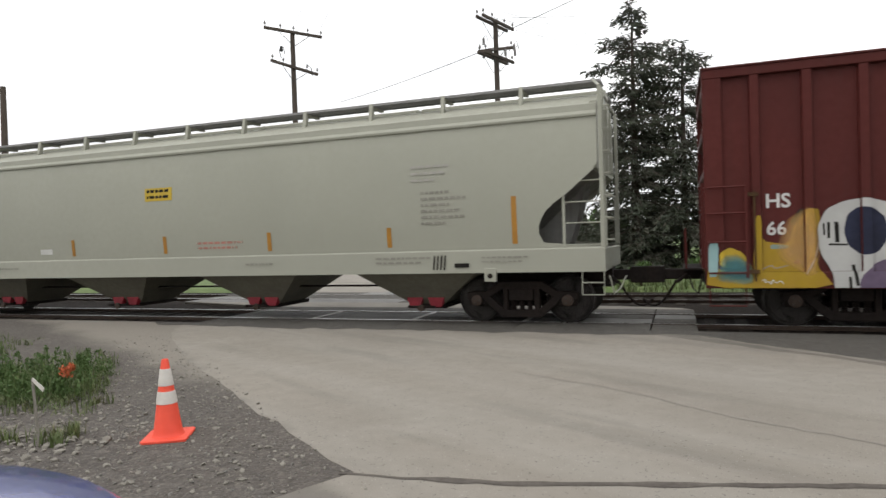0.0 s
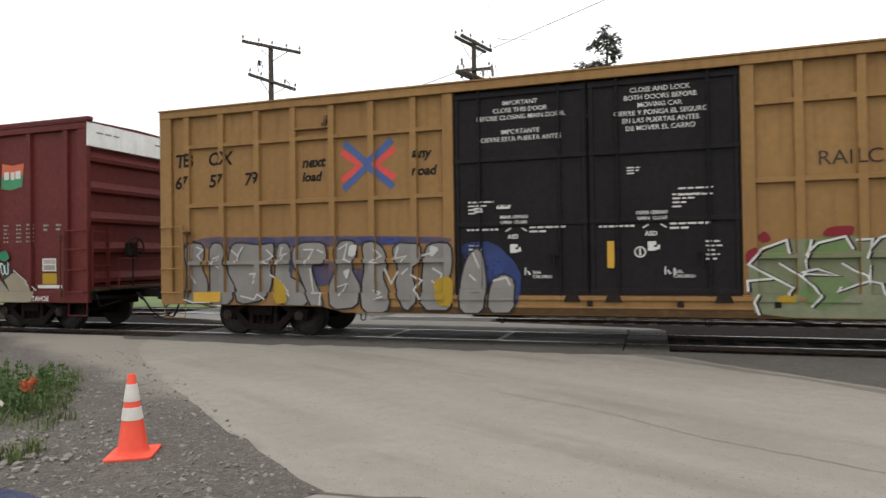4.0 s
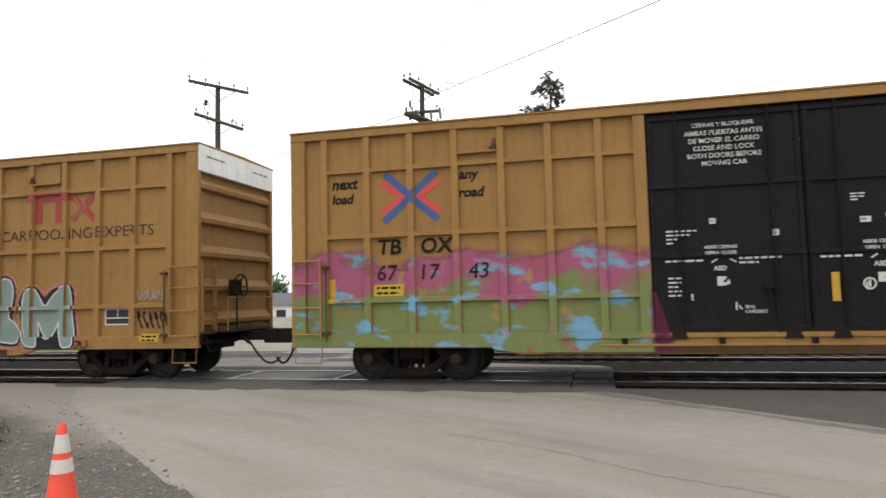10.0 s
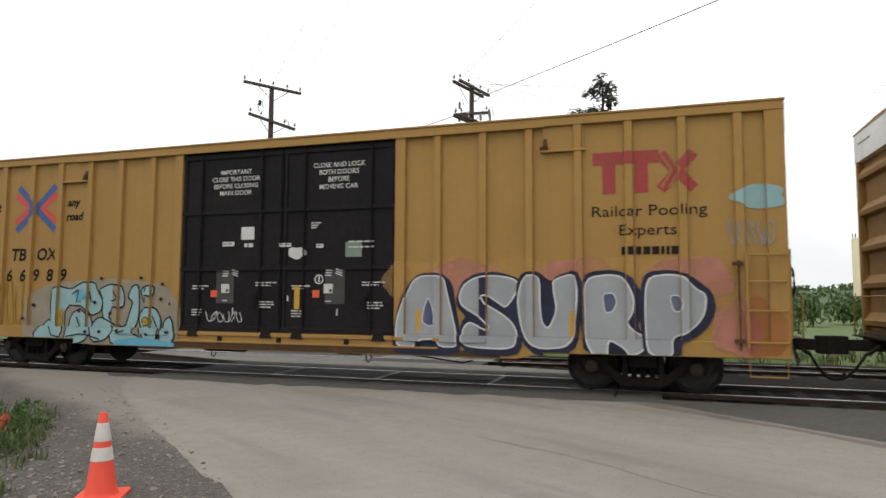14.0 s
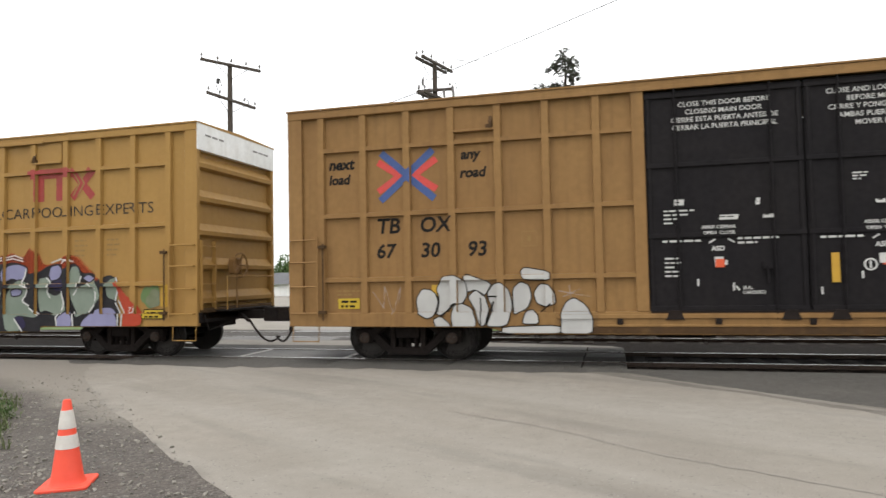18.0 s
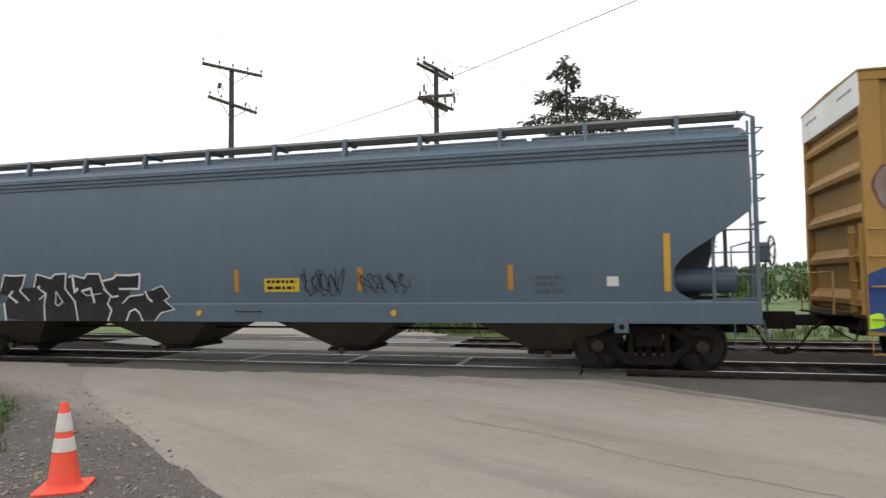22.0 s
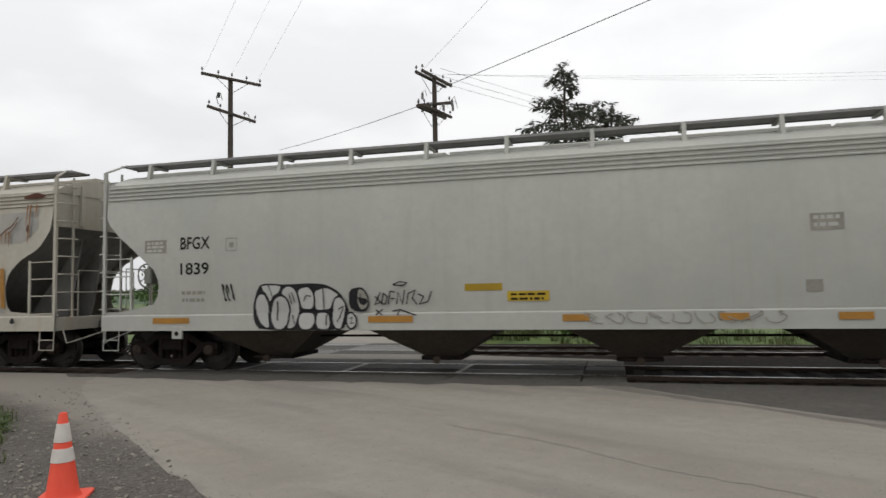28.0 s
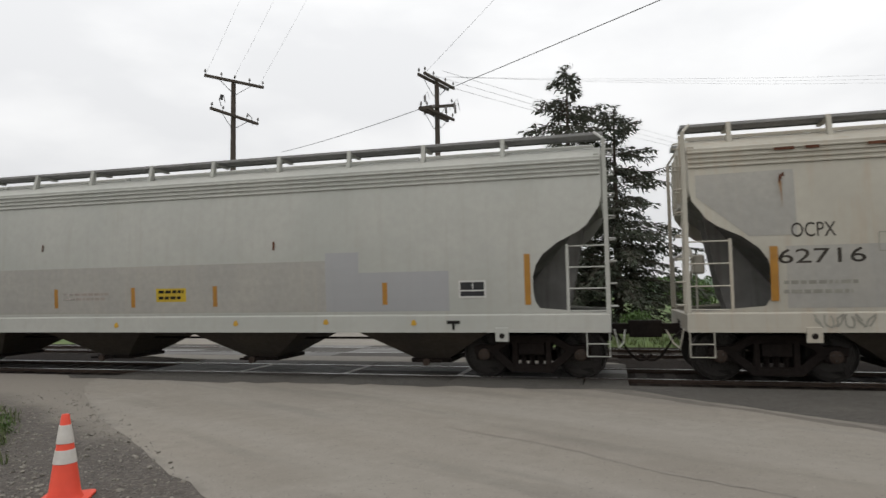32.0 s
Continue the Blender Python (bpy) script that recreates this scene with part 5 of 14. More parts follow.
        for x in (a + 0.5, b - 0.5):
            part("lock_rod", Shape().bar((x, -H + 0.012, lo - 0.15), (x, -H + 0.012, hi + 0.02), 0.018, 6).mesh("lock_rod", door_mat), dr)
        for x in (a + 0.25, b - 0.45):
            part("door_roller", Shape().prism([(x, 0.84), (x + 0.3, 0.84), (x + 0.24, 1.0), (x + 0.06, 1.0)], "y", -H - 0.03, -H + 0.02).mesh("door_roller", "under" if door_mat == "black" else door_mat), dr)
        part("lock_handle", Shape().bar((b - 0.62, -H, 1.45), (b - 0.62, -H, 1.72), 0.02, 6).box(b - 0.7, b - 0.54, -H + 0.0, -H + 0.03, 1.68, 1.8).mesh("lock_handle", door_mat), dr)
    part("plug_door", Shape().box(-d1, -d0, H - 0.12, H - 0.06, 1.0, top - 0.2).mesh("plug_door", door_mat), car)
    for z in (0.9, top - 0.14):
        part("door_track", Shape().box(-5.6 if z > 3 else d0 - 1.6, 5.45 if z > 3 else d1 + 1.6, -H - 0.028, -H - 0.002, z - 0.035, z + 0.035).mesh("door_track", body_mat, bevel=0.006), car)
    if top > 4.9:     # stowing ledges for the open doors, near the top of each half
        for x, s in ((-5.6, 1), (5.52, -1)) if style == "grid" else ((-5.62, 1), (5.78, -1)):
            part("ledge_plate", Shape().box(x - 0.38, x + 0.38, -H + 0.045, -H + 0.08, 4.4, top - 0.16).mesh("ledge_plate", body_mat, bevel=0.006), car)
            part("door_ledge", Shape().box(x - 0.4, x + 0.4, -H - 0.012, -H + 0.07, 4.355, 4.4).mesh("door_ledge", body_mat, bevel=0.008), car)
            hook = Shape().prism([(-H - 0.03, 4.4), (-H - 0.03, 4.5), (-H + 0.03, 4.62), (-H + 0.05, 4.62), (-H + 0.05, 4.4)], "x", x + s * 0.33 - 0.03, x + s * 0.33 + 0.03)
            part("door_hook", hook.box(x + s * 0.33 - 0.09, x + s * 0.33 + 0.05, -H + 0.0, -H + 0.05, 4.4, 4.47).mesh("door_hook", "sill_grime"), car, "rusty door hook")
    part("sill_ledge", Shape().box(d0 - 0.9, d1 + 0.9, -H - 0.02, -H - 0.002, 0.72, 0.76).mesh("sill_ledge", body_mat, bevel=0.005), car)
    if style != "red":
        part("sill_plate", Shape().box(d0 - 1.9, d1 + 2.1, -H - 0.007, -H + 0.02, 0.6, 0.715).mesh("sill_plate", "sill_grime"), car, "rusty grimy sill plate")
    # Solid dark bar drawn for the shaded gap along the doors' foot.
    part("door_gap_shade", Shape().box(d0 + 0.02, d1 - 0.02, -H - 0.004, -H + 0.03, 0.955, 0.99).mesh("door_gap_shade", "under"), car)
    for x in (d0 - 0.5, d0 + 1.1, mid, d1 - 1.0, d1 + 0.5):
        part("door_stop", Shape().box(x - 0.05, x + 0.05, -H - 0.036, -H + 0.0, 0.76, 0.86).mesh("door_stop", "under", bevel=0.008), car)
    for x in (-4.55, -1.7, 1.9, 4.6):
        part("hook", Shape().path([(x, -H + 0.08, 0.6), (x, -H + 0.07, 0.46), (x + 0.05, -H + 0.07, 0.42), (x + 0.1, -H + 0.07, 0.46), (x + 0.1, -H + 0.08, 0.6)], 0.013, 5).mesh("hook", "under"), car)
    zcuts.insert(0, (0.86, 0.94, -0.03, d0 - 1.6, d1 + 1.6))
    # ends: corrugated sheet with rounded ridges
    for s in (-1, 1):
        e = Shape()
        xe = s * (L - 0.12)
        prof = [(xe, 0.85)]
        for k in range(5):
            z = 1.15 + k * 0.72
            prof += [(xe, z), (xe + s * 0.11, z + 0.05), (xe + s * 0.12, z + 0.14), (xe, z + 0.3)]
        prof += [(xe, top - 0.02), (xe - s * 0.06, top - 0.02), (xe - s * 0.06, 0.85)]
        e.prism(prof, "y", -H + 0.1, H - 0.1)
        part("car_end", e.mesh("car_end", body_mat), car, "corrugated end wall")
        if end_white:
            part("end_panel", Shape().box(min(xe, s * (L + 0.014)), max(xe, s * (L + 0.014)), -H + 0.004, H - 0.004, top - 0.56, top - 0.004).mesh("end_panel", "white_end"), car, "white upper end panel")
            for y in (-0.95, 0.95):
                for k in range(3):
                    part("print_bar", Shape().box(min(s * (L + 0.014), s * (L + 0.018)), max(s * (L + 0.014), s * (L + 0.018)), y - 0.36 + 0.25 * k, y - 0.16 + 0.25 * k, top - 0.24, top - 0.2).mesh("print_bar", "slope"), car)
        part("end_sill", Shape().box(min(s * (L - 0.3), s * (L + 0.02)), max(s * (L - 0.3), s * (L + 0.02)), -H + 0.05, H - 0.05, 0.78, 1.0).mesh("end_sill", "under", bevel=0.01), car)
        part("crossover_platform", Shape().box(min(s * L, s * (L + 0.35)), max(s * L, s * (L + 0.35)), -0.95, 0.95, 1.0, 1.03).mesh("crossover_platform", "under"), car)
        x0, x1 = s * (L - 0.62), s * (L - 0.06)
        add_ladder(car, x0, x1, -H, [0.98, 1.5, 1.98, 2.42], body_mat, "grab_iron", out=0.07, r=0.017)
        part("ladder_stile", Shape().box(min(x0, x0 - s * 0.04), max(x0, x0 - s * 0.04), -H - 0.075, -H - 0.055, 0.9, 2.48).mesh("ladder_stile", body_mat), car)
        xr = s * (L - 0.76)
        rod = Shape().bar((xr, -H - 0.06, 0.84), (xr, -H - 0.06, 2.34), 0.016, 6)
        for z in (1.0, 2.28):
            rod.box(xr - 0.09, xr + 0.06, -H - 0.085, -H - 0.001, z - 0.03, z + 0.03)
        part("operating_rod", rod.mesh("operating_rod", "sill_grime"), car, "rusty upright operating rod")
        part("end_base", Shape().box(min(xe + s * 0.004, xe + s * 0.14), max(xe + s * 0.004, xe + s * 0.14), -H + 0.12, H - 0.12, 0.84, 1.08).mesh("end_base", "sill_grime", bevel=0.02), car, "rusty grimy foot of the end wall")
        hand = Shape().path([(s * (L + 0.3), -0.95, 1.03), (s * (L + 0.3), -0.95, 1.75), (s * (L + 0.3), 0.95, 1.75), (s * (L + 0.3), 0.95, 1.03)], 0.016, 5)
        part("end_rail", hand.mesh("end_rail", body_mat), car)
        ex = s * (L + 0.05)
        g = Shape()
        for z in (1.2, 1.6, 2.0, 2.4):
            g.bar((ex, -H + 0.12, z), (ex, -H + 0.6, z), 0.012, 5)
        for y in (-H + 0.12, -H + 0.6):
            g.box(min(ex - s * 0.1, ex), max(ex - s * 0.1, ex), y - 0.015, y + 0.015, 1.05, 2.52)
        part("end_ladder", g.mesh("end_ladder", body_mat), car)
        st = Shape().path([(x0, -H + 0.05, 0.74), (x0, -H + 0.03, 0.42), (x1, -H + 0.03, 0.42), (x1, -H + 0.05, 0.74)], 0.014, 5)
        part("step", st.mesh("step", body_mat), car, "steel foot step")
        add_coupler(car, s, L, 10.44)
        add_truck(car, s * 7.1)
    brake_wheel(car, L + 0.25, 1, 2.0, mat=brake_mat)
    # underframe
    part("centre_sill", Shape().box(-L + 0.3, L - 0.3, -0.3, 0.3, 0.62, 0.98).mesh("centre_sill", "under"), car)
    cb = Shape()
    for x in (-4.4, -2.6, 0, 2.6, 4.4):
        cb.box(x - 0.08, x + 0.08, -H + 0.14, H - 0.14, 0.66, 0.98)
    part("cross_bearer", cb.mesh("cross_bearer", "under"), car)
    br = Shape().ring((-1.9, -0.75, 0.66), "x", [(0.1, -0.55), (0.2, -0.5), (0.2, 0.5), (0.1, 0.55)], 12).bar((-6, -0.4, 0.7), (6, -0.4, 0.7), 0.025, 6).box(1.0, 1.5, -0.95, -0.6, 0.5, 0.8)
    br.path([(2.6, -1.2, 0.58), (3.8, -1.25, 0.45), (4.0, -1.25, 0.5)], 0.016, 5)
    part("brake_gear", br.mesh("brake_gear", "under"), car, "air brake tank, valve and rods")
    relief = Relief(xcuts, zcuts)
    relief.reach = L - 0.01
    relief.low = ((-L, -5.4, 0.725), (-5.4, 5.4, 0.605), (5.4, L, 0.725))
    for a, b in ((d0 + 0.01, mid - 0.012), (mid + 0.012, d1 - 0.01)):
        for z in (1.03, 2.28, 3.5, top - 0.28):
            relief.boxes.append((a, b, z - 0.04, z + 0.04, 0.024))
        for x in (a + 0.06, a + 0.5, b - 0.5, b - 0.06):
            relief.boxes.append((x - 0.03, x + 0.03, 1.0, top - 0.2, 0.028))
    relief.boxes.append((d0, d1, 1.0, top - 0.2, 0.058))
    return car, relief


# ---- covered hoppers ----
def make_hopper(label, mat, slope_mat, bay_mat, L, sill, eave, cut, bays, truck, ribs, board_top, red_gates=False, bracket=1.6, gear=-1):
    car = thing("covered_hopper", label, "hopper car", "cars of the freight train")
    H = HALF
    s_lo, s_hi = sill
    roof_z = eave + 0.38

    def curve(z):
        k = (z - s_hi) / (eave - s_hi)
        return 0.05 + 0.17 * max(0.0, 1 - 4 * (k - 0.42) ** 2) * -0.5 + 0.06 * max(0, k - 0.8) * 5 * 0.3
    x_top = L - 0.1

    def edge(z):
        for (xa, za), (xb, zb) in zip(cut, cut[1:]):
            if za <= z <= zb:
                return xa + (xb - xa) * (z - za) / (zb - za)
        return x_top
    zs = [s_hi - 0.02] + sorted({z for _, z in cut[1:-1]} | {s_hi + (eave - s_hi) * i / 12 for i in range(1, 13)})
    for s in (-1, 1):
        sh = Shape()
        cols = 14
        n = cols + 1
        for z in zs:
            e = edge(z)
            y = s * (H - curve(max(z, s_hi)))
            sh.v.extend((-e + 2 * e * i / cols, y, z) for i in range(n))
        for j in range(len(zs) - 1):
            for i in range(cols):
                sh.f.append((j * n + i, j * n + i + 1, (j + 1) * n + i + 1, (j + 1) * n + i))
                sh.k.append(0)
        me = sh.mesh("side_sheet", mat, smooth=True)
        part("side_sheet", me, car, "smooth curved side sheet")
        ye = H - curve(eave)
        # side sill
        prof = [(-H, s_lo), (-H, s_hi - 0.05), (-H + 0.05, s_hi), (-H + 0.12, s_hi), (-H + 0.06, s_hi - 0.06), (-H + 0.06, s_lo + 0.03), (-H + 0.18, s_lo + 0.03), (-H + 0.18, s_lo)]
        part("side_sill", Shape().prism([(p[0] * -s, p[1]) for p in prof], "x", -L, L).mesh("side_sill", mat), car)
        if not ribs:     # a pressed lip where the side sheet meets the roof
            z = eave - 0.21
            part("eave_lip", Shape().prism([(s * (H - curve(z) - 0.01), z - 0.02), (s * (H - curve(z) + 0.04), z - 0.012), (s * (H - curve(z) + 0.045), z + 0.03), (s * (H - curve(z) - 0.01), z + 0.1)], "x", -x_top, x_top).mesh("eave_lip", mat), car)
        # eave ribs
        for k in range(ribs):
            z = eave - 0.07 - 0.085 * k
            part("eave_rib", Shape().prism([(s * (H - curve(z) - 0.01), z - 0.028), (s * (H - curve(z) + 0.028), z - 0.01), (s * (H - curve(z) + 0.028), z + 0.01), (s * (H - curve(z) - 0.01), z + 0.028)], "x", -x_top + 0.02, x_top - 0.02).mesh("eave_rib", mat), car)
    yq = H - curve(eave)
    roof = []
    for i in range(13):
        k = i / 12
        roof.append((-yq + 2 * yq * k, eave + 0.4 * (1 - abs(2 * k - 1) ** 2.2)))
    part("roof", Shape().prism(roof + [(yq, eave - 0.03), (-yq, eave - 0.03)], "x", -x_top, x_top).mesh("roof", mat, smooth=True), car, "rounded roof sheet")
    # running boards on brackets, hatches between them
    for s in (-1, 1):
        y0, y1 = (-1.12, -0.58) if s < 0 else (0.58, 1.12)
        board = part("running_board", Shape().box(-L + 0.05, L - 0.05, y0, y0 + 0.03, board_top - 0.05, board_top).mesh("board_edge", "board"), car, "grey steel grating walkway on the roof")
        part("edge", Shape().box(-L + 0.05, L - 0.05, y1 - 0.03, y1, board_top - 0.05, board_top).mesh("board_edge", "board"), board)
        slat_me = Shape().box(-L + 0.05, L - 0.05, -0.021, 0.021, board_top - 0.03, board_top - 0.005).mesh("board_slat", "board")
        for i in range(9):
            part("slat", slat_me, board, at=(0, y0 + (y1 - y0) * (i + 0.5) / 9, 0))
        x = -L + 0.85
        while x < L - 0.5:
            if s < 0:
                b = Shape().prism([(y0 - 0.12, eave + 0.09), (y0 - 0.02, board_top - 0.0), (y0 + 0.06, board_top - 0.05), (y1, board_top - 0.05), (y1, board_top - 0.09), (y0 + 0.06, board_top - 0.1), (y0, eave + 0.12)], "x", x - 0.038, x + 0.038)
                part("bracket", b.mesh("bracket", mat), car)
            x += bracket
    ht = Shape()
    for i in range(5):
        x = -L + 2.0 + i * (2 * L - 4) / 4
        ht.prism([(-0.33, eave + 0.36), (-0.33, eave + 0.46), (-0.2, eave + 0.5), (0.2, eave + 0.5), (0.33, eave + 0.46), (0.33, eave + 0.36)], "x", x - (L - 2) / 4 + 0.06, x + (L - 2) / 4 - 0.06)
    part("roof_hatch", ht.mesh("roof_hatch", mat), car, "long roof hatch covers")
    # ends: upright sheet above, slope sheet below, platform, ladders
    ze = cut[-1][1]
    xi = min(q[0] for q in cut) - 1.27
    for s in (-1, 1):
        X = lambda x: s * x
        en = Shape()
        en.prism([(X(x_top - 0.12), ze - 0.05), (X(x_top - 0.02), ze - 0.05), (X(x_top - 0.02), eave + 0.05), (X(x_top - 0.12), eave + 0.05)], "y", -yq + 0.03, yq - 0.03)
        roofy = [(p[0] * 0.985, p[1] - 0.012) for p in roof]
        en.prism(roofy + [(yq - 0.03, eave - 0.02), (-yq + 0.03, eave - 0.02)], "x", X(x_top - 0.1), X(x_top + 0.004))
        for y in (-0.75, 0.0, 0.75):
            en.box(min(X(x_top - 0.03), X(x_top + 0.05)), max(X(x_top - 0.03), X(x_top + 0.05)), y - 0.05, y + 0.05, ze, eave + 0.2)
        part("end_sheet", en.mesh("end_sheet", mat), car, "upright end sheet")
        sl = Shape().add([(X(x_top - 0.04), -yq + 0.03, ze), (X(x_top - 0.04), yq - 0.03, ze), (X(xi), yq - 0.05, s_hi - 0.1), (X(xi), -yq + 0.05, s_hi - 0.1),
                          (X(x_top - 0.1), -yq + 0.03, ze + 0.05), (X(x_top - 0.1), yq - 0.03, ze + 0.05), (X(xi - 0.06), yq - 0.05, s_hi - 0.05), (X(xi - 0.06), -yq + 0.05, s_hi - 0.05)],
                         ((0, 1, 2, 3), (7, 6, 5, 4), (0, 4, 5, 1), (1, 5, 6, 2), (2, 6, 7, 3), (3, 7, 4, 0)))
        part("slope_sheet", sl.mesh("slope_sheet", slope_mat), car, "dirty sloped end sheet")
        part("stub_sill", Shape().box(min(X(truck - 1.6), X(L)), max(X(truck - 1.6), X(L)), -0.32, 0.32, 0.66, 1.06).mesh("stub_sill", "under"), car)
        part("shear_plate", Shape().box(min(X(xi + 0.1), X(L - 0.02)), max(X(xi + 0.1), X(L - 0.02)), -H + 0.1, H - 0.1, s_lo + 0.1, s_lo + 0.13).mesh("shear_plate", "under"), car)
        gus = Shape()
        for y in (-0.35, 0.35):
            gus.prism([(X(xi + 0.5), s_hi - 0.2), (X(L - 0.9), s_hi - 0.2), (X(L - 0.75), s_hi + 0.2), (X(x_top - 0.35), ze - 0.25)], "y", y - 0.02, y + 0.02)
        part("gusset", gus.mesh("gusset", slope_mat), car)
        part("end_sill", Shape().box(min(X(L - 0.14), X(L)), max(X(L - 0.14), X(L)), -H + 0.02, H - 0.02, s_lo, s_hi - 0.06).mesh("end_sill", mat, bevel=0.01), car)
        # corner post up to the roof
        part("corner_post", Shape().box(min(X(L - 0.07), X(L)), max(X(L - 0.07), X(L)), -H + 0.01, -H + 0.07, s_hi - 0.1, eave + 0.3).bar((X(L - 0.035), -H + 0.04, eave + 0.3), (X(L - 0.2), -1.1, board_top), 0.025, 6).mesh("corner_post", mat), car)
        part("corner_post", Shape().box(min(X(L - 0.07), X(L)), max(X(L - 0.07), X(L)), H - 0.07, H - 0.01, s_hi - 0.1, eave + 0.3).bar((X(L - 0.035), H - 0.04, eave + 0.3), (X(L - 0.2), 1.1, board_top), 0.025, 6).mesh("corner_post", mat), car)
        add_ladder(car, X(L - 0.72), X(L - 0.06), -H + 0.03, [s_hi + 0.02, s_hi + 0.42, s_hi + 0.8, s_hi + 1.18], mat, "rung")
        part("ladder_rail", Shape().box(min(X(L - 0.75), X(L - 0.7)), max(X(L - 0.75), X(L - 0.7)), -H + 0.015, -H + 0.05, s_hi - 0.1, s_hi + 1.22).mesh("ladder_rail", mat), car)
        ex = X(L - 0.03)
        el = Shape()
        z = s_hi + 0.1
        while z < eave + 0.3:
            el.path([(ex, -H + 0.05, z), (ex + s * 0.15, -H + 0.07, z), (ex + s * 0.15, -H + 0.5, z), (ex, -H + 0.52, z)], 0.015, 5)
            z += 0.4
        el.box(min(ex - 0.02, ex + 0.02), max(ex - 0.02, ex + 0.02), -H + 0.5, -H + 0.54, s_hi - 0.1, eave + 0.35)
        part("end_ladder", el.mesh("end_ladder", mat), car)
        hr = Shape().path([(ex, -0.9, s_hi - 0.05), (ex, -0.9, s_hi + 1.0), (ex, 0.9, s_hi + 1.0), (ex, 0.9, s_hi - 0.05)], 0.016, 5).bar((ex, -0.9, s_hi + 0.5), (ex, 0.9, s_hi + 0.5), 0.014, 5)
        part("hand_rail", hr.mesh("hand_rail", mat), car)
        part("end_platform", Shape().box(min(X(L - 0.8), X(L - 0.02)), max(X(L - 0.8), X(L - 0.02)), -H + 0.15, H - 0.15, s_hi - 0.12, s_hi - 0.09).mesh("end_platform", "board"), car)
        stp = Shape()
        x0, x1 = X(L - 0.42), X(L - 0.03)
        stp.path([(x0, -H + 0.04, s_lo), (x0, -H + 0.02, s_lo - 0.42), (x1, -H + 0.02, s_lo - 0.42), (x1, -H + 0.04, s_lo)], 0.014, 5).bar((x0, -H + 0.03, s_lo - 0.2), (x1, -H + 0.03, s_lo - 0.2), 0.012, 5)
        part("step", stp.mesh("step", mat), car, "steel foot step")
        add_coupler(car, s, L, L + 0.66, mat)
        add_truck(car, s * truck)
    for x in (-truck + 0.47, truck - 0.47):
        part("jacking_pad", Shape().box(x - 0.12, x + 0.12, -H - 0.012, -H + 0.05, s_lo - 0.17, s_lo + 0.09).mesh("jacking_pad", mat, bevel=0.01), car)
        # Flat dark disc on the pad, painted for the dark inside of its hole.
        part("pad_hole_shade", Shape().ring((x, -H - 0.012, s_lo - 0.06), "y", [(0.05, 0.0), (0.05, -0.006), (0.035, -0.006)], 12).mesh("pad_hole_shade", "under"), car)
    brake_wheel(car, gear * (L + (0.42 if gear > 0 else -0.2)), gear, s_hi + 0.85, -0.45, mat)
    if gear > 0:
        tank = Shape().ring((L - 0.85, -1.0, s_hi + 0.33), "x", [(0.1, -0.62), (0.23, -0.54), (0.23, 0.54), (0.1, 0.62)], 16)
        part("air_tank", tank.mesh("air_tank", mat, smooth=True), car, "air reservoir on the end platform")
    # hopper bays below the sills
    for x in bays:
        hw, lo = 1.38, 0.26
        b = Shape().add([(x - hw, -1.36, s_lo + 0.04), (x + hw, -1.36, s_lo + 0.04), (x + hw, 1.36, s_lo + 0.04), (x - hw, 1.36, s_lo + 0.04),
                         (x - 0.36, -0.55, lo + 0.06), (x + 0.36, -0.55, lo + 0.06), (x + 0.36, 0.55, lo + 0.06), (x - 0.36, 0.55, lo + 0.06)],
                        ((0, 1, 5, 4), (1, 2, 6, 5), (2, 3, 7, 6), (3, 0, 4, 7), (4, 5, 6, 7), (3, 2, 1, 0)))
        bay = part("hopper_bay", b.mesh("hopper_bay", bay_mat), car, "sloped discharge hopper")
        gt = Shape().box(x - 0.42, x + 0.42, -0.62, 0.62, lo - 0.02, lo + 0.06, "under").bar((x - 0.3, -0.95, lo + 0.04), (x + 0.3, -0.95, lo + 0.04), 0.03, 6, "under")
        gt.bar((x, -0.62, lo + 0.02), (x, -0.98, lo + 0.02), 0.035, 6, "under").ring((x, -1.0, lo + 0.02), "y", [(0.03, 0), (0.075, 0.0), (0.075, 0.06), (0.03, 0.06)], 8, "rail")
        if red_gates:
            for k in (-0.24, 0.24):
                gt.prism([(x + k - 0.2, lo + 0.24), (x + k + 0.2, lo + 0.24), (x + k + 0.11, lo + 0.02), (x + k - 0.11, lo + 0.02)], "y", -0.72, -0.6, "gate_red")
        part("outlet_gate", gt.mesh("outlet_gate"), bay)
    part("train_line", Shape().bar((-L + 1, -0.5, 0.72), (L - 1, -0.5, 0.72), 0.025, 6).mesh("train_line", "under"), car)
    relief = Relief([], [], curve)
    relief.low, relief.reach = ((-L, L, s_lo + 0.005),), L - 0.01
    return car, relief


def place(made, x0):
    car, relief = made
    TRAIN.append((car, x0))
    return car, relief


RED1 = place(make_boxcar("oxide-red boxcar with painted graffiti and white lettering", "rust_red", "rust_red", "red", top=4.41, end_white=False, posts_x=[-8.61, -7.84, -7.05, -6.25, -5.45, -4.65, -3.85, 3.85, 4.65, 5.45, 6.25, 7.05, 7.84, 8.61]), 9.84)
HOP1 = place(make_hopper("pale grey-green covered hopper with red outlet gates", "hop_green", "slope", "bay_olive", 10.0, (1.03, 1.5), 4.06,
                         [(9.0, 1.5), (8.9, 1.58), (8.82, 1.74), (8.82, 1.88), (8.87, 2.02), (8.96, 2.16), (9.1, 2.29), (9.35, 2.46), (9.82, 2.86), (9.88, 2.95)], (-6.17, -2.1, 2.07, 6.17), 8.33, 0, 4.58, True), -11.23)
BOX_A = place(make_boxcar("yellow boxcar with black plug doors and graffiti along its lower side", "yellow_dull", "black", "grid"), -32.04)
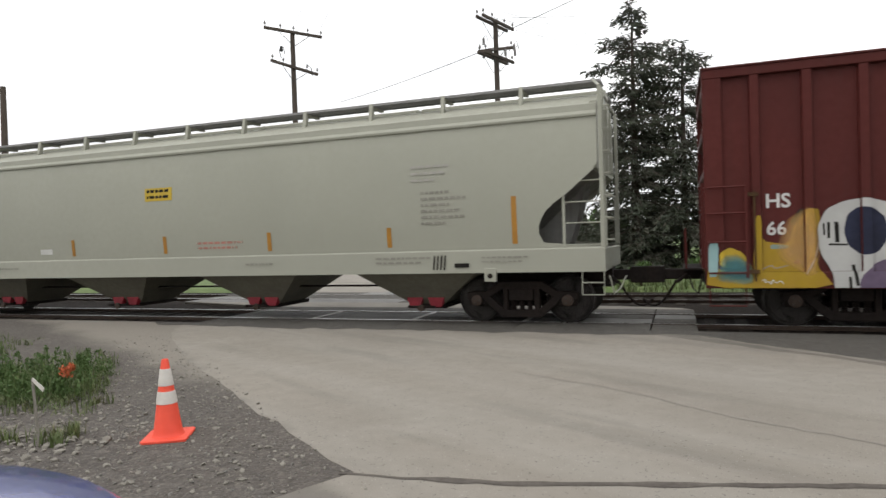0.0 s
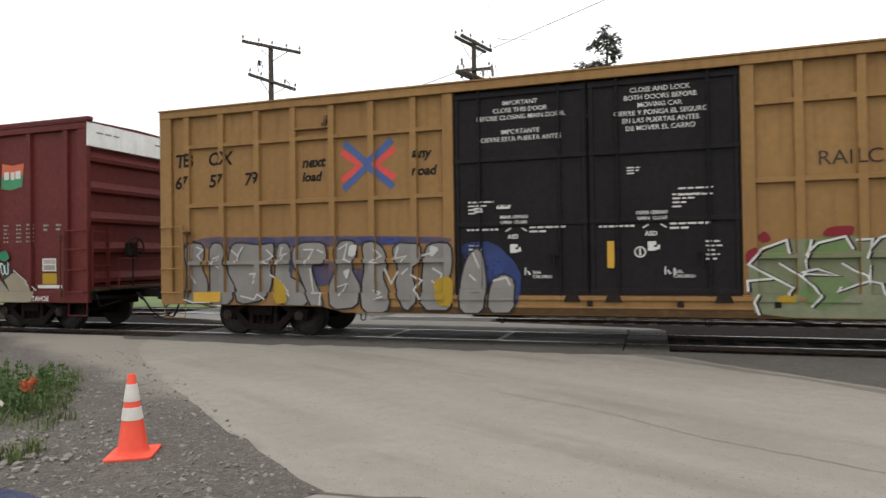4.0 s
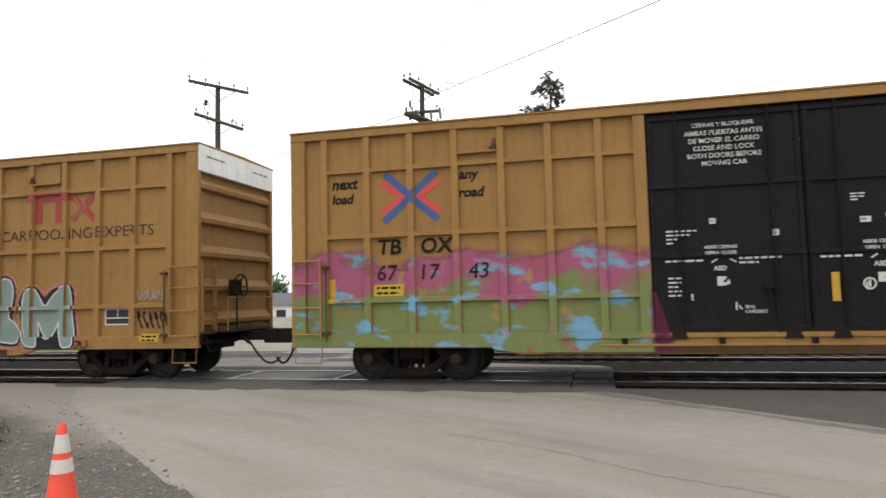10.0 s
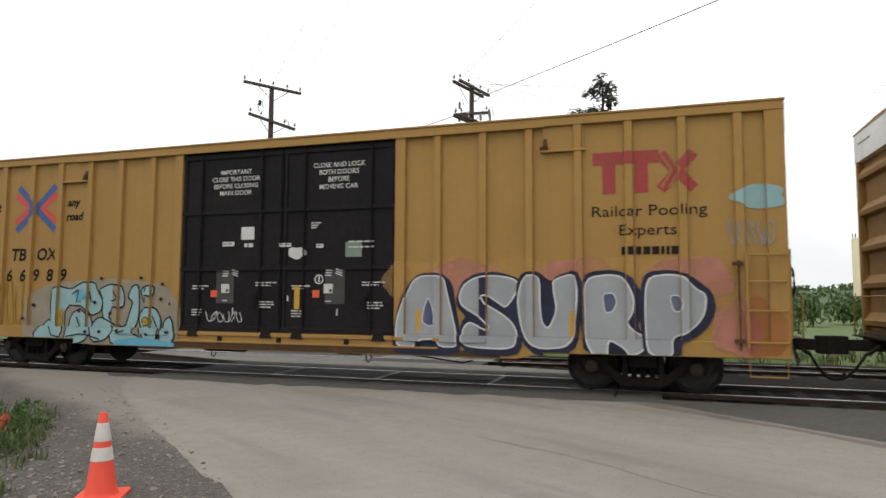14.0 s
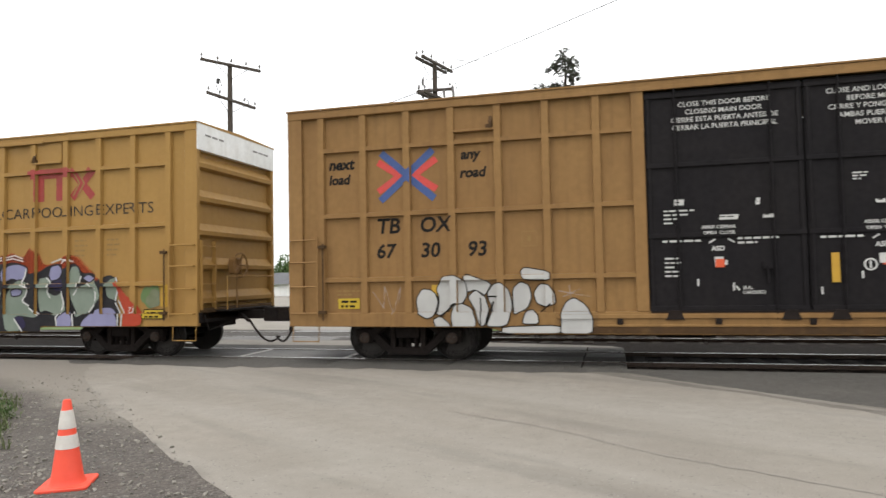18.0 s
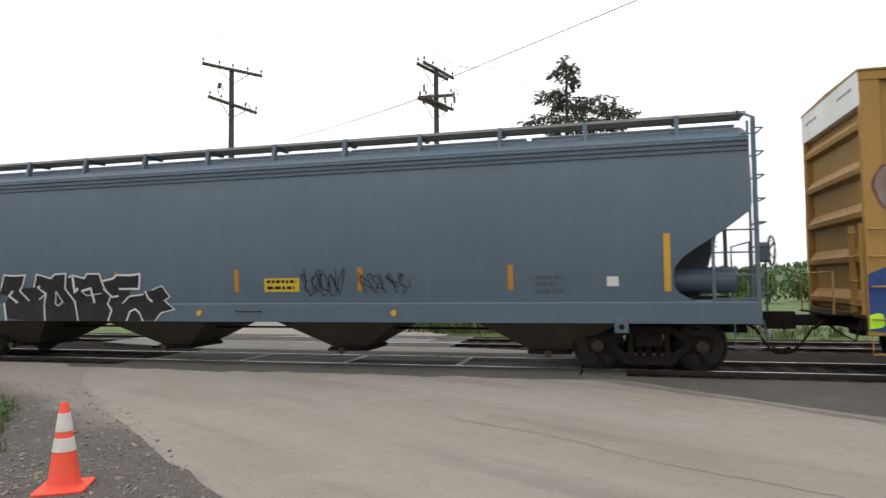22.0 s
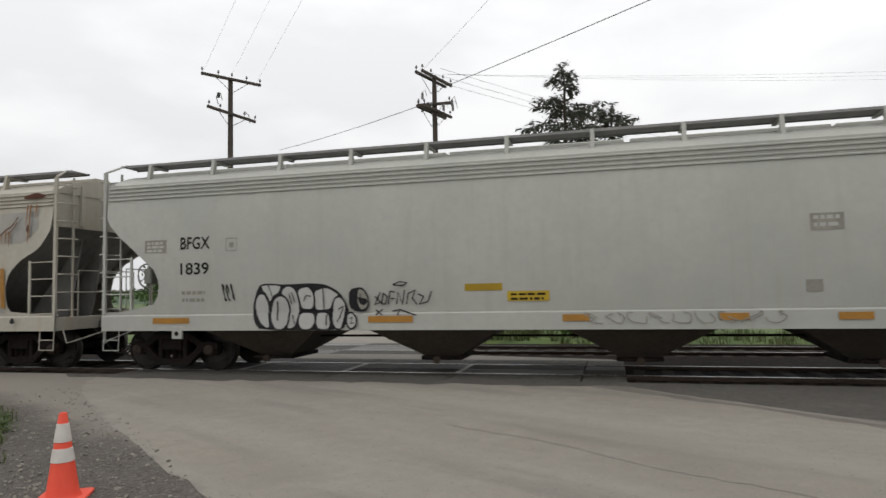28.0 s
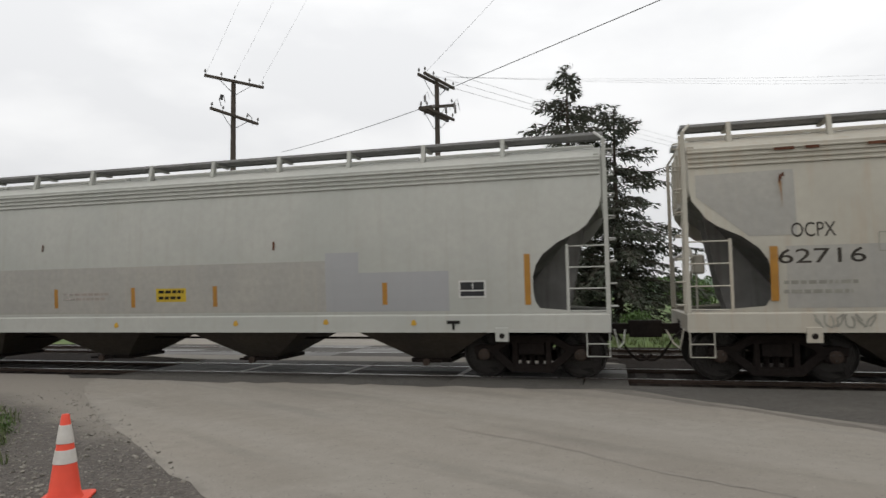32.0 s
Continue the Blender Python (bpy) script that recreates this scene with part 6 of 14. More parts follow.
RED2 = place(make_boxcar("oxide-red boxcar with plug doors, a small flag emblem and graffiti", "bright_red", "bright_red", "red", top=4.98, door_x=(-2.75, 2.75)), -52.96)
for edge_y in (-HALF - 0.035, HALF - 0.12):
    part("roof_edge", Shape().box(-4.87, 9.5, edge_y, edge_y + 0.155, 5.008, 5.1).mesh("roof_edge", "bright_red", bevel=0.01), RED2[0], "raised edge of the roof sheet")
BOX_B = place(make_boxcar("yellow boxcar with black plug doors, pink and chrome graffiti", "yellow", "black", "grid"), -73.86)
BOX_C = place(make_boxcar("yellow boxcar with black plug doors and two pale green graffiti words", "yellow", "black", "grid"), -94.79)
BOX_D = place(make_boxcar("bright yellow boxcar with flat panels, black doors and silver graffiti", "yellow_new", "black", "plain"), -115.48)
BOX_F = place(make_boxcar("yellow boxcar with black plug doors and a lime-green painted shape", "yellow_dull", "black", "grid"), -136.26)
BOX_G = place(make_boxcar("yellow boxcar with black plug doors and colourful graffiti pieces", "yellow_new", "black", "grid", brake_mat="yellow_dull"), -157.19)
CUT_V = [(8.86, 1.26), (8.72, 1.33), (8.55, 1.42), (8.47, 1.54), (8.45, 1.7), (8.48, 1.86), (8.6, 2.02), (8.85, 2.2), (9.25, 2.45), (9.68, 2.78), (9.72, 2.85)]
CUT_Y = [(8.2, 1.26), (8.08, 1.34), (8.0, 1.46), (7.97, 1.64), (7.97, 1.9), (8.03, 2.12), (8.15, 2.3), (8.4, 2.5), (8.8, 2.7), (8.95, 2.82), (9.17, 3.14), (9.21, 3.3)]
HOP_U = place(make_hopper("slate-blue covered hopper with black graffiti", "hop_blue", "slope_blue", "bay", 9.83, (0.9, 1.3), 4.08, CUT_V, (-6.38, -2.17, 2.06, 6.24), 8.05, 3, 4.6, gear=1), -177.98)
HOP_V = place(make_hopper("light grey covered hopper with green and purple graffiti", "hop_grey", "slope", "bay", 9.72, (0.9, 1.28), 4.08, CUT_V, (-6.38, -2.17, 2.06, 6.24), 8.05, 3, 4.6), -198.83)
CUT_X = [(8.19, 1.26), (7.97, 1.45), (7.85, 1.63), (7.82, 1.8), (7.83, 1.97), (7.93, 2.18), (8.17, 2.38), (8.56, 2.71), (8.83, 2.93), (9.07, 3.18), (9.16, 3.24)]
HOP_X = place(make_hopper("pale grey covered hopper with black and white graffiti", "hop_pale", "slope", "bay", 9.27, (0.9, 1.26), 4.05, CUT_X, (-5.65, -1.93, 1.9, 5.76), 7.85, 4, 4.58), -219.13)
HOP_Y = place(make_hopper("rust-stained cream covered hopper with a large blue graffiti word", "hop_cream", "slope", "bay", 9.31, (0.9, 1.26), 4.05, CUT_Y, (-5.65, -1.93, 1.9, 5.76), 7.85, 4, 4.58, bracket=1.585), -238.97)
HOP_Z = place(make_hopper("pale weathered covered hopper with grey paint patches", "hop_pale", "slope", "bay", 9.31, (0.9, 1.26), 4.05, CUT_Y, (-5.65, -1.93, 1.9, 5.76), 7.85, 4, 4.58, bracket=1.585), -258.85)


# ---- paint on the cars: lettering, placards and graffiti that follow the relief of the sides ----
TONES = {
    "silver": ((0.285, 0.295, 0.3), (0.225, 0.235, 0.245)), "chrome": ((0.38, 0.4, 0.4), (0.29, 0.31, 0.315)), "mint": ((0.2, 0.255, 0.225), (0.155, 0.205, 0.185)), 
    "pitch": ((0.012, 0.011, 0.013), (0.022, 0.02, 0.022)), "plum": ((0.017, 0.011, 0.017), (0.024, 0.015, 0.021)), "tan": ((0.294, 0.217, 0.119), (0.252, 0.182, 0.098)), "blush": ((0.5, 0.2, 0.16), (0.42, 0.19, 0.14)),
    "olive": ((0.17, 0.204, 0.051), (0.145, 0.17, 0.051)), 
    "deepgreen": ((0.012, 0.05, 0.025), (0.015, 0.06, 0.028)), "midgreen": ((0.055, 0.14, 0.068), (0.042, 0.115, 0.056)), "claybrick": ((0.21, 0.105, 0.08), (0.165, 0.085, 0.068)), "brickred": ((0.27, 0.0825, 0.0638), (0.225, 0.0675, 0.0525)), "glow": ((0.66, 0.38, 0.1), (0.6, 0.36, 0.15)),
    "violet": ((0.085, 0.058, 0.098), (0.12, 0.09, 0.132)), "indigo": ((0.018, 0.015, 0.042), (0.024, 0.018, 0.049)), "lilac": ((0.224, 0.216, 0.336), (0.192, 0.192, 0.296)), "sage": ((0.187, 0.223, 0.18), (0.151, 0.187, 0.144)), "flame": ((0.44, 0.072, 0.024), (0.384, 0.056, 0.024)),
    "royal": ((0.028, 0.056, 0.175), (0.024, 0.046, 0.14)), "teal": ((0.032, 0.224, 0.2), (0.032, 0.192, 0.176)), "jade": ((0.024, 0.176, 0.088), (0.024, 0.152, 0.08)), "maroon": ((0.045, 0.016, 0.014), (0.06, 0.019, 0.016)), "lime": ((0.36, 0.46, 0.02), (0.32, 0.42, 0.02)),
    "neon": ((0.42, 0.75, 0.04), (0.38, 0.7, 0.04)), "denim": ((0.03, 0.05, 0.17), (0.04, 0.06, 0.15)), "iceblue": ((0.21, 0.32, 0.39), (0.14, 0.245, 0.335)), "aqua": ((0.1, 0.3, 0.4), (0.09, 0.27, 0.36)), "mortar": ((0.42, 0.36, 0.31), (0.36, 0.31, 0.27)),
    "sand": ((0.245, 0.211, 0.15), (0.204, 0.177, 0.129)), "palecyan": ((0.238, 0.363, 0.363), (0.198, 0.317, 0.317)), "crimson": ((0.3, 0.02, 0.03), (0.24, 0.02, 0.03)), "rustscar": ((0.1, 0.035, 0.015), (0.06, 0.02, 0.01)), "ruststain": ((0.2, 0.1, 0.045), (0.27, 0.17, 0.09)),
    "greysilver": ((0.2, 0.19, 0.175), (0.15, 0.14, 0.13)), "fieldgreen": ((0.1, 0.16, 0.06), (0.13, 0.17, 0.08)), "inkviolet": ((0.02, 0.014, 0.022), (0.035, 0.024, 0.038)), "lilacgrey": ((0.2, 0.17, 0.22), (0.16, 0.14, 0.18)), "cherry": ((0.17, 0.014, 0.02), (0.13, 0.013, 0.018)), "mustard": ((0.315, 0.21, 0.015), (0.27, 0.165, 0.0225)), "navyring": ((0.012, 0.013, 0.026), (0.022, 0.026, 0.055)), "ghost": ((0.4, 0.336, 0.304), (0.352, 0.288, 0.256)), "placard": ((0.02, 0.02, 0.024), (0.03, 0.03, 0.03)), "orange_sq": ((0.6, 0.1, 0.04), (0.5, 0.09, 0.04)),
    "olivegrey": ((0.13, 0.145, 0.08), (0.18, 0.185, 0.125)), "aqua_mist": ((0.1, 0.28, 0.28), (0.12, 0.25, 0.26)),
    "red_mist": ((0.34, 0.022, 0.03), (0.28, 0.02, 0.028)), "redlead": ((0.36, 0.05, 0.022), (0.3, 0.042, 0.02)), "worn_ink": ((0.02, 0.016, 0.013), (0.042, 0.034, 0.026)), "chalk": ((0.42, 0.415, 0.395), (0.35, 0.345, 0.33)), "magenta_mist": ((0.2, 0.035, 0.09), (0.16, 0.03, 0.08)), "door_dust": ((0.06, 0.058, 0.055), (0.035, 0.033, 0.032)), "wine_tag": ((0.13, 0.05, 0.05), (0.18, 0.08, 0.07)), "blue_tag": ((0.04, 0.06, 0.2), (0.05, 0.08, 0.22)), "flag_red": ((0.5, 0.12, 0.06), (0.42, 0.1, 0.05)), "flag_green": ((0.05, 0.22, 0.1), (0.04, 0.18, 0.09)), "mute": ((0.23, 0.14, 0.05), (0.26, 0.16, 0.055)),
}
for key, (tone_a, tone_b) in TONES.items():
    M[key] = surface(key + "_spray_paint", tone_a, tone_b, 0.6, big=1.6, small=9, dark=0.14, bump=0, streak=0.1, streak_col=tuple(c * 0.6 for c in tone_b), spec=0.2)

for key in ("glow", "red_mist", "crimson", "ghost", "teal", "aqua_mist", "magenta_mist", "denim", "flame", "blush"):     # thin overspray lets the car's paint show
    mist_nodes, mist_links = M[key].node_tree.nodes, M[key].node_tree.links
    thin = noise_fac(mist_nodes, mist_links, mist_nodes.new("ShaderNodeTexCoord").outputs["Object"], 1.1, 3, 0.3, 0.7)
    span = mist_nodes.new("ShaderNodeMapRange")
    span.inputs["To Min"].default_value, span.inputs["To Max"].default_value = (0.14, 0.3) if key in ("glow", "red_mist", "aqua_mist", "magenta_mist", "flame") else (0.3, 0.8)
    mist_links.new(thin, span.inputs["Value"])
    mist_links.new(span.outputs["Result"], mist_nodes["Principled BSDF"].inputs["Alpha"])


def airbrush():
    """A faded field of pink over green with pale blue and red patches, thinning out at its upper edge."""
    m, nodes, links, bsdf = mat_nodes("airbrushed_field_paint")
    co = nodes.new("ShaderNodeTexCoord").outputs["Object"]
    sep = nodes.new("ShaderNodeSeparateXYZ")
    links.new(co, sep.inputs["Vector"])

    def band(lo, hi, scale, k, seed):
        mp = nodes.new("ShaderNodeMapping")
        mp.inputs["Location"].default_value = (seed, seed * 0.7, 0)
        mp.inputs["Scale"].default_value = (0.7, 0.7, 1.2)
        links.new(co, mp.inputs["Vector"])
        n = nodes.new("ShaderNodeTexNoise")
        n.inputs["Scale"].default_value, n.inputs["Detail"].default_value = scale, 3
        links.new(mp.outputs["Vector"], n.inputs["Vector"])
        mad = nodes.new("ShaderNodeMath")
        mad.operation = "MULTIPLY_ADD"
        mad.inputs[1].default_value = k
        links.new(n.outputs["Fac"], mad.inputs[0])
        links.new(sep.outputs["Z"], mad.inputs[2])
        mr = nodes.new("ShaderNodeMapRange")
        mr.interpolation_type = "SMOOTHSTEP"
        mr.inputs["From Min"].default_value, mr.inputs["From Max"].default_value = lo, hi
        links.new(mad.outputs[0], mr.inputs["Value"])
        return mr.outputs["Result"]
    col = mix_col(nodes, links, band(2.7, 3.0, 1.1, 2.2, 3.0), (0.145, 0.175, 0.06), (0.29, 0.075, 0.14))
    col = mix_col(nodes, links, noise_fac(nodes, links, co, 1.5, 3, 0.55, 0.63, stretch=(0.8, 0.8, 1.7)), col, (0.14, 0.3, 0.42))
    col = mix_col(nodes, links, noise_fac(nodes, links, co, 2.3, 3, 0.6, 0.68), col, (0.3, 0.06, 0.08), k=0.7)
    col = mix_col(nodes, links, noise_fac(nodes, links, co, 1.9, 2, 0.64, 0.7, stretch=(1.3, 1, 1)), col, (0.3, 0.2, 0.06), k=0.7)
    col = mix_col(nodes, links, noise_fac(nodes, links, co, 11, 5, 0.4, 0.8), col, (0.12, 0.1, 0.07), k=0.3)
    links.new(col, bsdf.inputs["Base Color"])
    fade = nodes.new("ShaderNodeMath")
    fade.operation = "SUBTRACT"
    fade.inputs[0].default_value = 1.0
    links.new(band(3.0, 3.35, 1.6, 1.5, 9.0), fade.inputs[1])
    links.new(fade.outputs[0], bsdf.inputs["Alpha"])
    bsdf.inputs["Roughness"].default_value, bsdf.inputs["Specular IOR Level"].default_value = 0.65, 0.14
    return m


M["airbrush"] = airbrush()
GLYPHS = {}


def glyph(body, bold=0.0):
    """The flat outline of a word in the built-in font: points and faces, from (0, 0) to (wide, high)."""
    if (body, bold) not in GLYPHS:
        cu = bpy.data.curves.new("word", "FONT")
        cu.body, cu.size, cu.offset, cu.resolution_u, cu.fill_mode = body, 1.0, bold, 3, "FRONT"
        ob = bpy.data.objects.new("word", cu)
        me = bpy.data.meshes.new_from_object(ob)
        pts = [(v.co.x, v.co.y) for v in me.vertices]
        fcs = [tuple(p.vertices) for p in me.polygons if p.normal.z > 0 or True]
        bpy.data.objects.remove(ob)
        bpy.data.curves.remove(cu)
        bpy.data.meshes.remove(me)
        if not pts:
            GLYPHS[(body, bold)] = ([], [], 0.3, 0.7)
        else:
            x0, z0 = min(p[0] for p in pts), min(p[1] for p in pts)
            pts = [(p[0] - x0, p[1] - z0) for p in pts]
            GLYPHS[(body, bold)] = (pts, fcs, max(p[0] for p in pts), max(p[1] for p in pts))
    return GLYPHS[(body, bold)]


class Paint:
    """Flat painted shapes on the near side of one car, in the order in which they are laid on."""

    def __init__(self, made, sill_top=None):
        self.car, self.relief = made
        self.sill_top = sill_top
        self.coats = 0
        self.clear()

    def clear(self):
        self.shapes = []
        return self

    def add(self, pts, faces, mat):
        self.shapes.append((pts, faces, mat))
        return self

    def rect(self, x0, x1, z0, z1, mat, lean=0.0):
        return self.add([(x0, z0), (x1, z0), (x1 + lean, z1), (x0 + lean, z1)], ((0, 1, 2, 3),), mat)

    def poly(self, pts, mat):
        return self.add(pts, (tuple(range(len(pts))),), mat)

    def blob(self, x, z, rx, rz, mat, seed=0, n=22, rough=0.18):
        rnd = random.Random(seed)
        ph = [rnd.uniform(0, 6.28) for _ in range(4)]
        pts = []
        for i in range(n):
            a = 2 * math.pi * i / n
            k = 1 + rough * (math.sin(2 * a + ph[0]) * 0.4 + math.sin(3 * a + ph[1]) * 0.5 + math.sin(5 * a + ph[2]) * 0.4)
            pts.append((x + rx * k * math.cos(a), z + rz * k * math.sin(a)))
        return self.poly(pts, mat)

    def stroke(self, pts, w, mat, caps=True, ends=False):
        if ends:
            for b in (pts[0], pts[-1]):
                self.add([(b[0] + w / 2 * math.cos(i * 0.628), b[1] + w / 2 * math.sin(i * 0.628)) for i in range(10)], (tuple(range(10)),), mat)
        for k, (a, b) in enumerate(zip(pts, pts[1:])):
            d = math.hypot(b[0] - a[0], b[1] - a[1]) or 1e-6
            nx, nz = -(b[1] - a[1]) / d * w / 2, (b[0] - a[0]) / d * w / 2
            self.add([(a[0] + nx, a[1] + nz), (b[0] + nx, b[1] + nz), (b[0] - nx, b[1] - nz), (a[0] - nx, a[1] - nz)], ((0, 1, 2, 3),), mat)
            if caps and k < len(pts) - 2:
                self.add([(b[0] + w / 2 * math.cos(i * 0.785), b[1] + w / 2 * math.sin(i * 0.785)) for i in range(8)], (tuple(range(8)),), mat)
        return self

    def ribbon(self, pts, w, mat, closed=False):
        """One stroke of even width along bent points, with its corners mitred."""
        n, vs = len(pts), []
        for i, (x, z) in enumerate(pts):
            a = pts[i - 1] if i or closed else pts[i]
            b = pts[(i + 1) % n] if i < n - 1 or closed else pts[i]
            d0, d1 = Vector((x - a[0], z - a[1])), Vector((b[0] - x, b[1] - z))
            d0, d1 = (d0 if d0.length > 1e-6 else d1).normalized(), (d1 if d1.length > 1e-6 else d0).normalized()
            t = d0 + d1 if (d0 + d1).length > 0.2 else d1
            t.normalize()
            k = w / 2 / max(0.55, abs(t.dot(d1)))
            vs += [(x - t.y * k, z + t.x * k), (x + t.y * k, z - t.x * k)]
        quads = [(2 * i, 2 * i + 1, (2 * i + 3) % (2 * n), (2 * i + 2) % (2 * n)) for i in range(n if closed else n - 1)]
        return self.add(vs, quads, mat)

    def word(self, body, x0, z0, mat, high=None, wide=None, bold=0.0, slant=0.0, turn=0.0, grow=0.0):
        """A word whose lower left corner is at (x0, z0), as high and as wide as given; grow widens its outline on all sides."""
        pts, fcs, gw, gh = glyph(body, bold + grow)
        if not pts:
            return self
        bw, bh = glyph(body, bold)[2:]
        sx = wide / bw if wide else high / bh
        sz = high / bh if high else sx
        c, s = math.cos(turn), math.sin(turn)
        cx, cz = (wide or bw * sx) / 2, (high or bh * sz) / 2
        out = []
        for px, pz in pts:
            x, z = (px - (gw - bw) / 2) * sx, (pz - (gh - bh) / 2) * sz
            x += slant * z
            out.append((x0 + cx + (x - cx) * c - (z - cz) * s, z0 + cz + (x - cx) * s + (z - cz) * c))
        return self.add(out, fcs, mat)

    def lines(self, xc, z_top, high, pitch, rows, mat, slant=0.0, left=False, bold=0.012, squeeze=1.0):
        for i, row in enumerate(rows):
            bw, bh = glyph(row, bold)[2:]
            w = high / bh * bw * squeeze
            self.word(row, xc if left else xc - w / 2, z_top - high - i * pitch, mat, high=high, wide=w, bold=bold, slant=slant)
        return self

    def bars(self, x0, z_top, rows, high, pitch, mat, seed=0):
        """Writing too small to read: rows of plain bars, one a word."""
        rnd = random.Random(seed)
        for i, total in enumerate(rows):
            x = x0
            while x < x0 + total:
                w = min(rnd.uniform(0.05, 0.16), x0 + total - x)
                if w > 0.015:
                    self.rect(x, x + w, z_top - i * pitch - high, z_top - i * pitch, mat)
                x += w + 0.03
        return self

    def scrawl(self, x0, x1, z0, z1, w, mat, seed, loops=5):
        """A quick hand-style tag in looping strokes."""
        rnd = random.Random(seed)
        for k in range(loops):
            a = x0 + (x1 - x0) * (k + 0.1) / loops
            b = x0 + (x1 - x0) * (k + 1.0) / loops
            ph = rnd.uniform(0, 6)
            pts = []
            for i in range(9):
                t = i / 8
                pts.append((a + (b - a) * (0.5 + 0.5 * math.sin(ph + t * rnd.uniform(4, 6))), z0 + (z1 - z0) * (0.5 + 0.5 * math.cos(ph * 1.7 + t * 5.2))))
            self.stroke(pts, w, mat, caps=False)
        return self

    def done(self, name, label, lift=0.004, step=0.0002, parent=None):
        """Cuts the shapes along the edges of posts and rails and lays each piece on its face of the side."""
        if not self.shapes:
            return None
        self.coats += 1
        lift += 0.0006 * self.coats
        bm = bmesh.new()
        lay = bm.faces.layers.int.new("lay")
        mats = []
        for k, (pts, faces, mat) in enumerate(self.shapes):
            if mat not in mats:
                mats.append(mat)
            vs = [bm.verts.new((x, 0, z)) for x, z in pts]
            for f in faces:
                try:
                    fc = bm.faces.new([vs[i] for i in f])
                except ValueError:
                    continue
                fc.material_index = mats.index(mat)
                fc[lay] = k
        xs, zs = [v.co.x for v in bm.verts], [v.co.z for v in bm.verts]
        r = self.relief
        cuts = []
        if r.curve:
            cuts = [((0, 0, self.sill_top), (0, 0, 1))] + [((0, 0, self.sill_top + 0.3 * i), (0, 0, 1)) for i in range(1, 10)]
        else:
            for a, b in r.xcuts:
                cuts += [((a, 0, 0), (1, 0, 0)), ((b, 0, 0), (1, 0, 0))]
            for a, b, _, x0, x1 in r.zcuts:
                if max(xs) > x0 and min(xs) < x1:
                    cuts += [((0, 0, a), (0, 0, 1)), ((0, 0, b), (0, 0, 1))]
        for a, b, c, e, _ in r.boxes:
            if max(xs) > a and min(xs) < b and max(zs) > c and min(zs) < e:
                cuts += [((a, 0, 0), (1, 0, 0)), ((b, 0, 0), (1, 0, 0)), ((0, 0, c), (0, 0, 1)), ((0, 0, e), (0, 0, 1))]
        for a, b, z in r.low:
            if min(zs) < z:
                cuts += [((a, 0, 0), (1, 0, 0)), ((b, 0, 0), (1, 0, 0)), ((0, 0, z), (0, 0, 1))]
        cuts += [((-r.reach, 0, 0), (1, 0, 0)), ((r.reach, 0, 0), (1, 0, 0))]
        cuts = list(dict.fromkeys(cuts))
        for co, no in cuts:
            v = co[0] if no[0] else co[2]
            lo, hi = (min(xs), max(xs)) if no[0] else (min(zs), max(zs))
            if lo < v < hi:
                bmesh.ops.bisect_plane(bm, geom=bm.verts[:] + bm.edges[:] + bm.faces[:], plane_co=co, plane_no=no, dist=1e-5)
        verts, faces, slots = [], [], []
        for f in bm.faces:
            c = f.calc_center_median()
            if abs(c.x) > r.reach or any(a <= c.x <= b and c.z < z for a, b, z in r.low):
                continue
            up = lift + step * f[lay]
            n = len(verts)
            low = r.curve and c.z < self.sill_top
            d = 0.0 if low else r.depth(c.x, c.z)
            for v in f.verts:
                dv = r.curve(max(v.co.z, self.sill_top)) if r.curve and not low else d
                verts.append((v.co.x, -HALF + dv - up, v.co.z))
            order = list(range(n, len(verts)))
            f.normal_update()
            faces.append(order if f.normal.y < 0 else order[::-1])
            slots.append(f.material_index)
        bm.free()
        me = bpy.data.meshes.new(name)
        me.from_pydata(verts, [], faces)
        for m in mats:
            me.materials.append(M[m])
        me.polygons.foreach_set("material_index", slots)
        self.clear()
        return part(name, me, parent or self.car, label)


